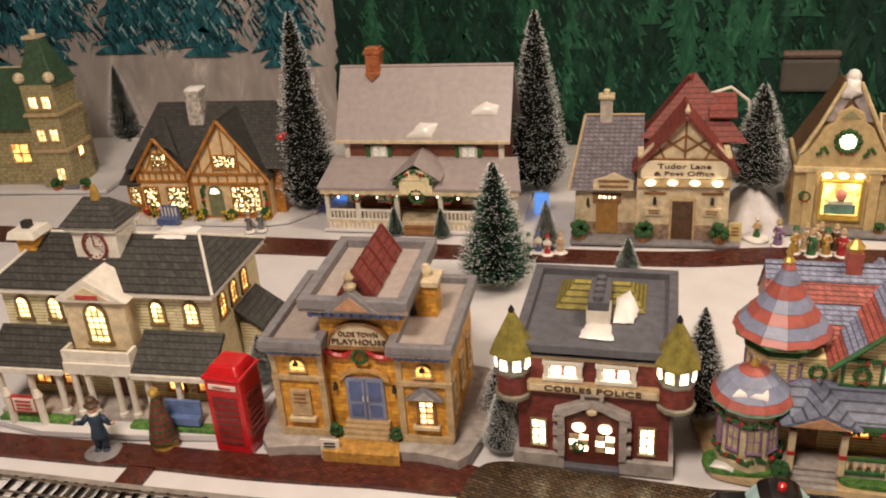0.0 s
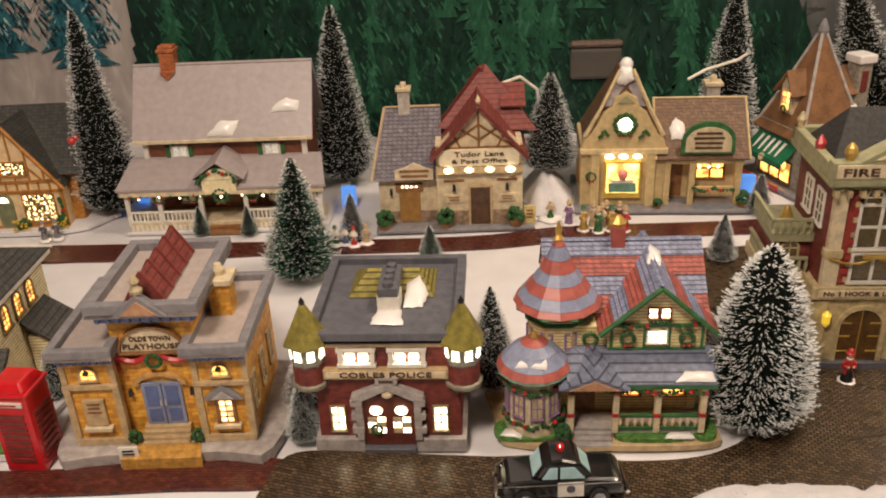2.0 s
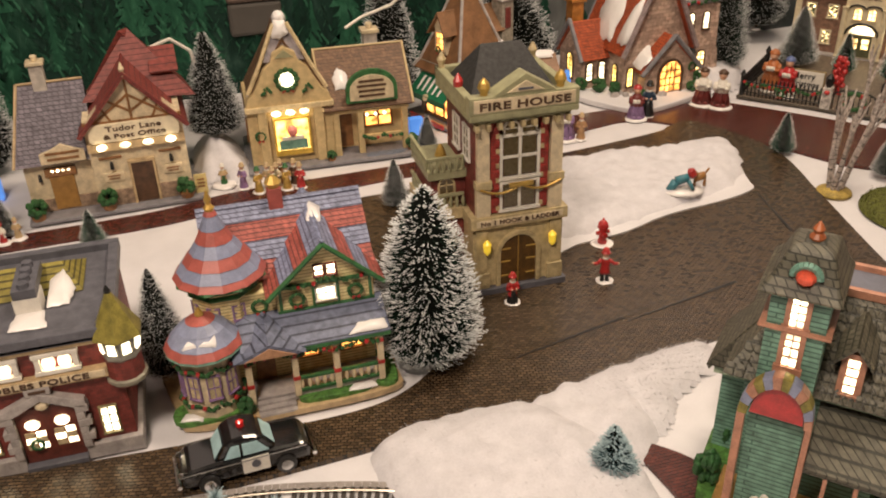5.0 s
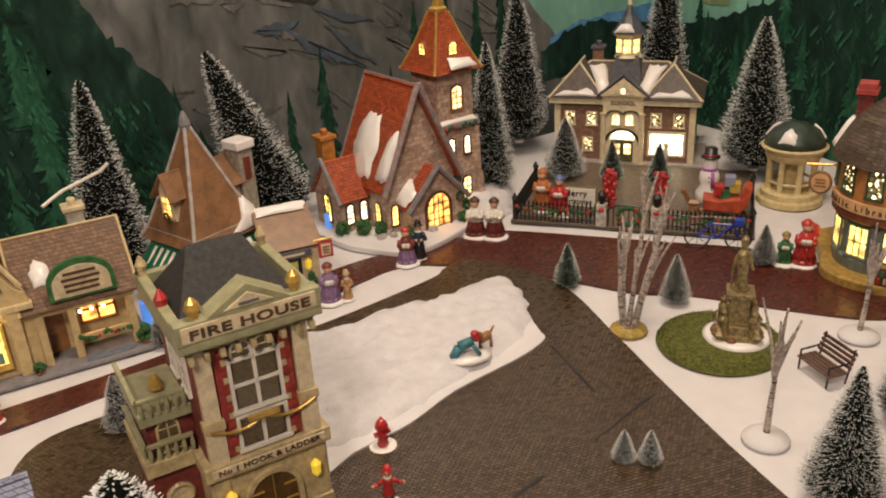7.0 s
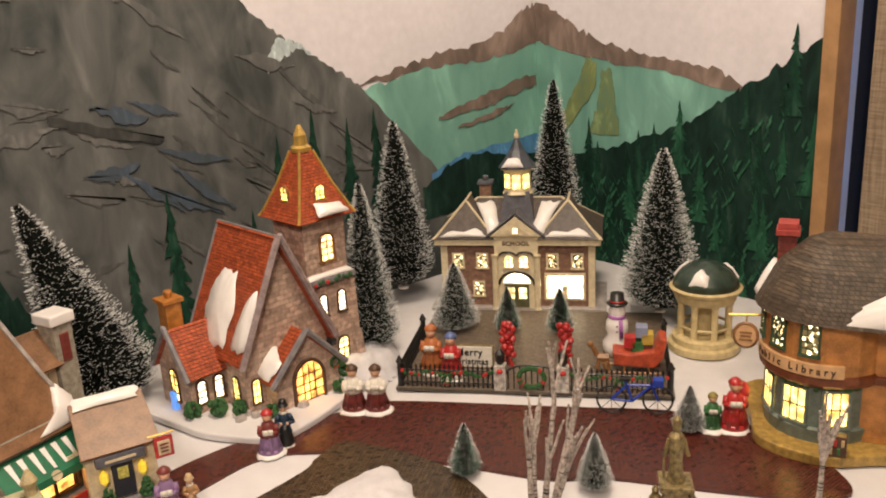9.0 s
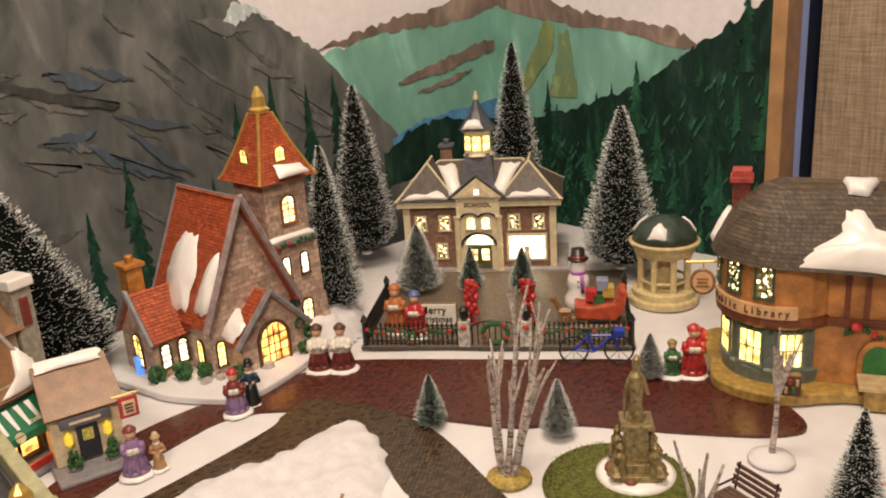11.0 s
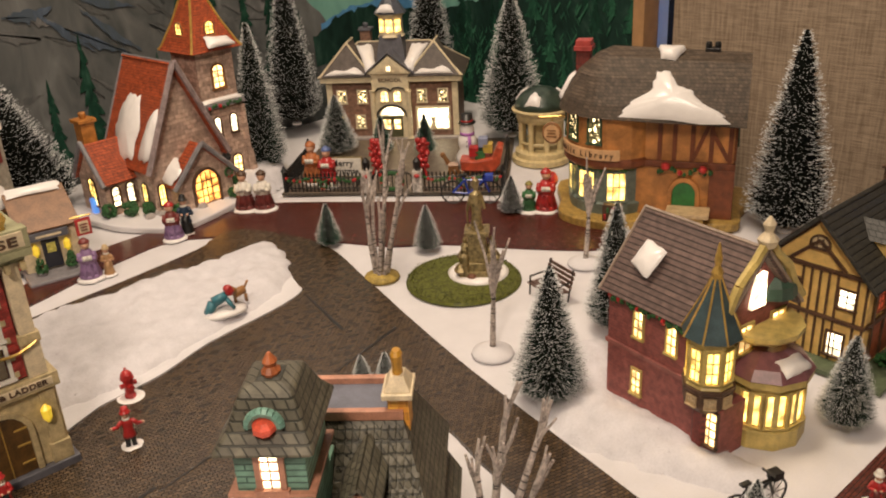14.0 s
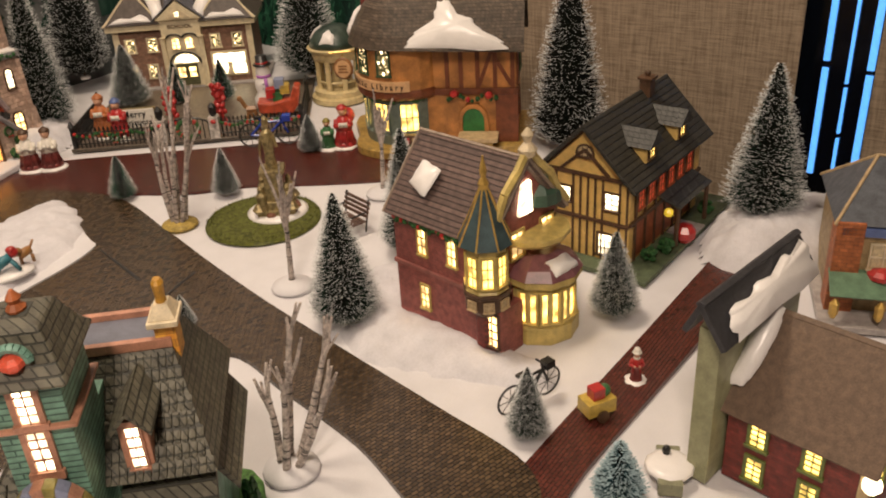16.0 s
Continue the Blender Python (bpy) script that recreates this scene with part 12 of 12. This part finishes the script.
def police_car():
    t = thing("police_car", "glossy black and white vintage police car model", "car", 0.258, 0.448, 0.002, 4)
    L = 0.047
    side = [(-L, 0.006), (L, 0.006), (L + 0.001, 0.016), (L - 0.004, 0.0215), (0.020, 0.0225), (-0.024, 0.0225), (-L + 0.004, 0.0205), (-L - 0.001, 0.014)]
    part("body", G().prism(side, -0.0175, 0.0175), GLOSSBLACK, t, bevel=0.0035)
    cab = [(-0.022, 0.022), (0.023, 0.022), (0.012, 0.0365), (0.0, 0.0395), (-0.008, 0.0385), (-0.014, 0.035)]
    part("cabin", G().prism(cab, -0.0150, 0.0150), GLOSSBLACK, t, bevel=0.003)
    for s in (-1, 1):
        y = s * 0.0152
        part("window", G().prism([(-0.016, 0.0235), (-0.004, 0.0235), (-0.004, 0.034), (-0.010, 0.034)], *sorted((y, y + s * 0.0006))), SKYGLASS, t, bevel=0)
        part("window", G().prism([(-0.002, 0.0235), (0.017, 0.0235), (0.009, 0.034), (-0.002, 0.034)], *sorted((y, y + s * 0.0006))), SKYGLASS, t, bevel=0)
        y = s * 0.0176
        dr = part("door", G().prism([(-0.004, 0.008), (0.016, 0.008), (0.016, 0.0215), (-0.004, 0.0215)], *sorted((y, y + s * 0.0005))), WHITE, t, "white door panel", bevel=0)
        part("badge", G().lathe([(0.0001, -0.0006), (0.0034, -0.0003), (0.0034, 0.0006)], 0, 0, 12), SLATE, dr, bevel=0).matrix_local = pose(0.006, y + s * 0.0005, 0.0155, 90)
    part("windscreen", G().put([(-0.0225, -0.012, 0.0235), (-0.0225, 0.012, 0.0235), (-0.0155, 0.011, 0.034), (-0.0155, -0.011, 0.034)], [(3, 2, 1, 0)]), SKYGLASS, t, bevel=0)
    part("rear_window", G().put([(0.0222, -0.011, 0.0245), (0.0222, 0.011, 0.0245), (0.0142, 0.010, 0.034), (0.0142, -0.010, 0.034)], [(0, 1, 2, 3)]), SKYGLASS, t, bevel=0)
    for x in (-0.029, 0.028):
        for s in (-1, 1):
            w = part("wheel", G(pose(x, s * 0.0165, 0.0075, 90)).lathe([(0.0078, -0.003), (0.0078, 0.003)], 0, 0, 18), BLACK, t, bevel=0.0006)
            part("rim", G(pose(x, s * 0.0198, 0.0075, 90)).lathe([(0.0046, -0.0008), (0.0046, 0.0008)], 0, 0, 14), CHROME, w, bevel=0.0004)
    for x, y0 in ((-L - 0.003, 0), (L + 0.003, 0)):
        part("bumper", G().tube((x, -0.0175, 0.010), (x, 0.0175, 0.010), 0.0018), CHROME, t, bevel=0)
    for s in (-1, 1):
        part("headlight", G().ball(-L - 0.0005, s * 0.012, 0.0165, 0.0026), CHROME, t, bevel=0)
    part("beacon", G().lathe([(0.0030, 0.0388), (0.0030, 0.043), (0.0012, 0.0445)], 0.0, 0, 12), mat("red_beacon", (0.7, 0.02, 0.02), 0.2, coat=0.5, bump=0), t, bevel=0)
    part("trim", G().tube((-L, -0.0180, 0.0195), (0.044, -0.0180, 0.0205), 0.0005).tube((-L, 0.0180, 0.0195), (0.044, 0.0180, 0.0205), 0.0005), CHROME, t, bevel=0)


police_car()


def snowman_sleigh():
    p = YV(0.100, 0.112)
    g = G()
    g.slot = 0
    g.lathe([(0.014, 0), (0.018, 0.008), (0.018, 0.018), (0.012, 0.028), (0.0145, 0.036), (0.0135, 0.046), (0.009, 0.052), (0.011, 0.058), (0.010, 0.066), (0.004, 0.071)], 0, 0, 16)
    g.slot = 1
    g.lathe([(0.0105, 0.050), (0.0115, 0.053), (0.0100, 0.055)], 0, 0, 14).prism([(0.002, 0.052), (0.007, 0.052), (0.008, 0.028), (0.003, 0.028)][::-1], -0.0165, -0.014)
    g.slot = 2
    g.lathe([(0.0135, 0.069), (0.0135, 0.0705), (0.0092, 0.071), (0.0086, 0.083), (0.0001, 0.084)], 0, 0, 14)
    for z in (0.036, 0.043):
        g.ball(0, -0.014, z, 0.0012)
    g.slot = 3
    g.lathe([(0.0093, 0.0712), (0.0095, 0.074)], 0, 0, 14)
    ob = part("snowman", g, [GLAZE, mat("lilac_scarf", (0.45, 0.16, 0.50), 0.5), BLACK, RED], None, bevel=0, smooth=True)
    ob.matrix_world = pose(p.x, p.y, p.z, 0, 0, -50)
    tagged(ob, "white snowman with black top hat and lilac scarf", "snowman")
    p = YV(0.124, 0.056)
    t = thing("sleigh", "red and orange sleigh piled with gifts on snow", "sleigh", p.x, p.y, p.z, -50)
    t.scale = (1.15, 1.15, 1.25)
    part("body", G().prism([(-0.024, 0.012), (0.018, 0.010), (0.026, 0.020), (0.030, 0.040), (0.022, 0.042), (0.016, 0.028), (-0.006, 0.024), (-0.026, 0.026)], -0.013, 0.013), mat("sleigh_red", (0.55, 0.09, 0.04), 0.4, var=0.35, coat=0.3), t, bevel=0.002)
    for s in (-1, 1):
        part("runner", G().tube((-0.030, s * 0.011, 0.004), (0.024, s * 0.011, 0.004), 0.0018).tube((-0.030, s * 0.011, 0.004), (-0.036, s * 0.011, 0.014), 0.0018).tube((-0.015, s * 0.011, 0.004), (-0.012, s * 0.011, 0.014), 0.0012).tube((0.012, s * 0.011, 0.004), (0.010, s * 0.011, 0.014), 0.0012), WOOD, t, bevel=0)
    for i, (x, z, c) in enumerate(((0.0, 0.030, GREEN), (0.010, 0.038, mat("gift_gold", (0.60, 0.42, 0.08), 0.4)), (-0.008, 0.034, RED), (0.004, 0.045, LILAC))):
        part("gift", G().box(x - 0.006, x + 0.006, -0.007, 0.007, z - 0.006, z + 0.005), c, t)
    g = G()
    for s in (-1, 1):
        g.tube((-0.048, s * 0.004, 0.004), (-0.046, s * 0.004, 0.016), 0.0022).tube((-0.034, s * 0.004, 0.004), (-0.036, s * 0.004, 0.016), 0.0022)
    g.tube((-0.048, 0, 0.019), (-0.034, 0, 0.019), 0.0062, 0.0055).tube((-0.048, 0, 0.022), (-0.054, 0, 0.034), 0.004, 0.003).ball(-0.056, 0, 0.036, 0.0042)
    ob = part("reindeer", g, WOOD, None, bevel=0)
    ob.matrix_world = pose(p.x, p.y, p.z, 0, 0, -50)
    tagged(ob, "small brown reindeer figurine before the sleigh", "figurine", "figurines")


snowman_sleigh()
p = YV(-0.078, 0.026)
t = thing("greeting_sign", "white sign reading Merry Christmas on the yard", "sign", p.x, p.y, p.z + 0.012, -50)
for x in (-0.022, 0.022):
    part("post", G().box(x - 0.001, x + 0.001, 0.001, 0.003, -0.012, 0.004), BLACK, t)
part("board", G().box(-0.028, 0.028, 0, 0.003, 0.003, 0.030), WHITE, t)
part("rim", G().box(-0.030, 0.030, 0.001, 0.004, 0.001, 0.003).box(-0.030, 0.030, 0.001, 0.004, 0.030, 0.032).box(-0.030, -0.028, 0.001, 0.004, 0.003, 0.030).box(0.028, 0.030, 0.001, 0.004, 0.003, 0.030), BRASS, t)
lettering(t, "Merry", at(0, -0.0004, 0.0225), 0.0135, BLACK, width=0.032)
lettering(t, "Christmas", at(0, -0.0004, 0.0105), 0.0115, BLACK, width=0.046)
for x in (-0.036, 0.036):
    p = YV(x, 0.070)
    t = thing("ribbon_post", "tall red ribbon bow post on the school yard", "decoration", p.x, p.y, p.z, -50, "ribbon posts")
    part("post", G().tube((0, 0, 0), (0, 0, 0.058), 0.003), DKRED, t, bevel=0)
    g = G()
    rnd = random.Random(int(x * 1e3) + 90)
    for i in range(26):
        a = i * 2.4
        q = 0.0075 * math.sqrt(rnd.random())
        g.m = pose(q * math.cos(a), -0.004 + 0.6 * q * math.sin(a), 0.016 + 0.042 * i / 26, rnd.uniform(-60, 60), rnd.uniform(-60, 60), 0)
        g.lathe([(0.0008, -0.0045), (0.0036, -0.0032), (0.0044, 0.0), (0.0036, 0.0032), (0.0008, 0.0045)], 0, 0, 8, 0, 1, 0.55)
    part("ribbon", g, RED, t, "ruffled glossy red ribbon", bevel=0, smooth=True)
    for sx in (-1, 1):
        part("ribbon_tail", G().prism([(sx * 0.001, 0.018), (sx * 0.009, 0.002), (sx * 0.004, 0.001)][:: sx], -0.008, -0.006), RED, t, bevel=0)


# model railway
def rail_track(path, name="rail_track"):
    pts = [Vector((*p, 0)) for p in path]
    t = thing(name, "grey model railway track with dark sleepers on snow", "railway track")
    g0, g1 = G(), G()
    n = 0
    out = []
    for i in range(len(pts) - 1):
        p0, p1, p2, p3 = (pts[max(0, min(len(pts) - 1, i + k - 1))] for k in range(4))
        for s in range(14):
            q = s / 14
            out.append(0.5 * (2 * p1 + (p2 - p0) * q + (2 * p0 - 5 * p1 + 4 * p2 - p3) * q * q + (3 * p1 - p0 - 3 * p2 + p3) * q**3))
    out.append(pts[-1])
    acc, last = 0.0, None
    for a, b in zip(out, out[1:]):
        d = (b - a).normalized()
        s = Vector((-d.y, d.x, 0))
        for k in (-0.008, 0.008):
            g0.tube(a + s * k + Vector((0, 0, 0.0042)), b + s * k + Vector((0, 0, 0.0042)), 0.0010, None, 6)
        for k in (-0.0155, 0.0155):
            g1.put([a + s * (k - 0.003) + Vector((0, 0, 0.0026)), a + s * (k + 0.003) + Vector((0, 0, 0.0026)), b + s * (k + 0.003) + Vector((0, 0, 0.0026)), b + s * (k - 0.003) + Vector((0, 0, 0.0026))], [(0, 1, 2, 3)])
        acc += (b - a).length
        while acc > 0.0062:
            acc -= 0.0062
            g = G(Matrix.Translation(b) @ pose(0, 0, 0, 0, 0, math.degrees(math.atan2(d.y, d.x)))).box(-0.0015, 0.0015, -0.0125, 0.0125, 0.0, 0.0030)
            part("sleeper", g, mat("sleeper_dark", (0.045, 0.036, 0.03), 0.7), t, bevel=0)
    part("rail", g0, mat("nickel_rail", (0.52, 0.46, 0.38), 0.3, metal=0.9, bump=0), t, bevel=0)
    part("ballast_edge", g1, mat("track_grey", (0.30, 0.27, 0.25), 0.6), t, bevel=0)


rail_track([(-1.2, 0.385), (-0.7, 0.388), (-0.378, 0.394), (-0.216, 0.396), (0.05, 0.405), (0.215, 0.409), (0.303, 0.394), (0.383, 0.362), (0.46, 0.30), (0.50, 0.22)])
# icy shrubs by the track
t = thing("icy_shrub", "pale blue icy shrub with brown stems on a snowy rock", "shrub", 0.235, 0.372, 0, 0)
g, b = G(), G()
rnd = random.Random(17)
for x, y, z in ((-0.035, 0.012, 0.022), (0.0, 0.02, 0.030), (0.018, 0.010, 0.020), (0.038, 0.006, 0.024), (0.05, -0.004, 0.014)):
    b.tube((x * 0.5, 0, 0), (x, y, z), 0.0018, 0.001)
    for _ in range(120):
        d = Vector((rnd.gauss(0, 1), rnd.gauss(0, 1), rnd.gauss(0, 1))).normalized() * rnd.uniform(0.004, 0.010)
        s = d.orthogonal().normalized() * 0.0008
        c = Vector((x, y, z))
        g.put([c - s, c + s, c + d], [(0, 1, 2)])
part("stems", b, WOOD, t, bevel=0)
part("needles", g, FLOCKB, t, bevel=0)
part("rock", G().ball(0, -0.012, 0.002, 0.026, 0.012), GLAZE, t, bevel=0, smooth=True)
# cables and plugs behind the houses
t = thing("power_cable", "white power cable looping behind the houses", "cable")
for pts in ([(0.22, 1.05, 0.165), (0.245, 1.07, 0.168), (0.268, 1.07, 0.150), (0.275, 1.06, 0.11)], [(0.475, 1.10, 0.150), (0.50, 1.11, 0.160), (0.545, 1.115, 0.172), (0.556, 1.115, 0.180)]):
    g = G()
    for a, b in zip(pts, pts[1:]):
        g.tube(a, b, 0.0022)
    part("cord", g, WHITE, t, bevel=0)
t = thing("wall_socket_cover", "pale grey rounded socket cover on the backdrop", "socket cover", 0.375, 1.325, 0.122, 0)
part("cover", G().box(-0.042, 0.042, 0, 0.012, -0.03, 0.022), WALLP, t, bevel=0.006)
part("cap", G().box(-0.043, 0.043, -0.002, 0.012, 0.022, 0.034), mat("brown_cap", (0.14, 0.09, 0.07), 0.6), t, bevel=0.006)
BLUEB = mat("blue_plug_glow", (0.10, 0.30, 0.85), 0.3, emit=0.7, var=0.2, bump=0)
for x, y, z in ((0.005, 1.03, 0.05), (0.555, 1.045, 0.05), (0.845, 1.16, 0.03), (-0.30, 1.06, 0.06)):
    t = thing("plug_adapter", "blue translucent plug adapter behind a house", "plug", x, y, 0, 0, "plug adapters")
    part("shell", G().box(-0.010, 0.010, -0.006, 0.006, 0, 0.030), BLUEB, t, bevel=0.002)
    t.location.z = 0.0
# robin on the bare tree, small decorations
t = thing("red_bird", "tiny red bird ornament on a dark tree", "ornament", -0.335, 0.955, 0.130, 0)
part("body", G().ball(0, 0, 0, 0.006, 0.005).ball(0.006, 0, 0.004, 0.0035), RED, t, bevel=0)
t = thing("planter_tree", "small plaid-wrapped fir on a gold stand", "tree", -0.255, 0.470, 0, 0)
part("cone", G().lathe([(0.013, 0.008), (0.009, 0.03), (0.003, 0.052)], 0, 0, 12), courses("plaid", (0.03, 0.10, 0.04), (0.30, 0.03, 0.03), 0.006, 0.006, offset=0, gap=0.2), t, bevel=0)
part("star", G().ball(0, 0, 0.056, 0.005), GOLD, t, bevel=0)
part("stand", G().lathe([(0.012, 0), (0.010, 0.006), (0.006, 0.009)], 0, 0, 10), GOLD, t, bevel=0)
t = thing("gift_cart", "small gold and red gift cart in the street", "cart", 0.915, 0.142, 0.0025, -30)
part("box", G().box(-0.012, 0.012, -0.008, 0.008, 0.006, 0.018), mat("gift_gold", (0.60, 0.42, 0.08)), t)
part("gift", G().box(-0.006, 0.004, -0.005, 0.005, 0.018, 0.027), RED, t)
part("gift", G().ball(0.006, 0, 0.022, 0.005), GREEN, t, bevel=0)
for s in (-1, 1):
    part("wheel", G(pose(0, s * 0.009, 0.005, 90)).lathe([(0.005, -0.001), (0.005, 0.001)], 0, 0, 14), DKWOOD, t, bevel=0)
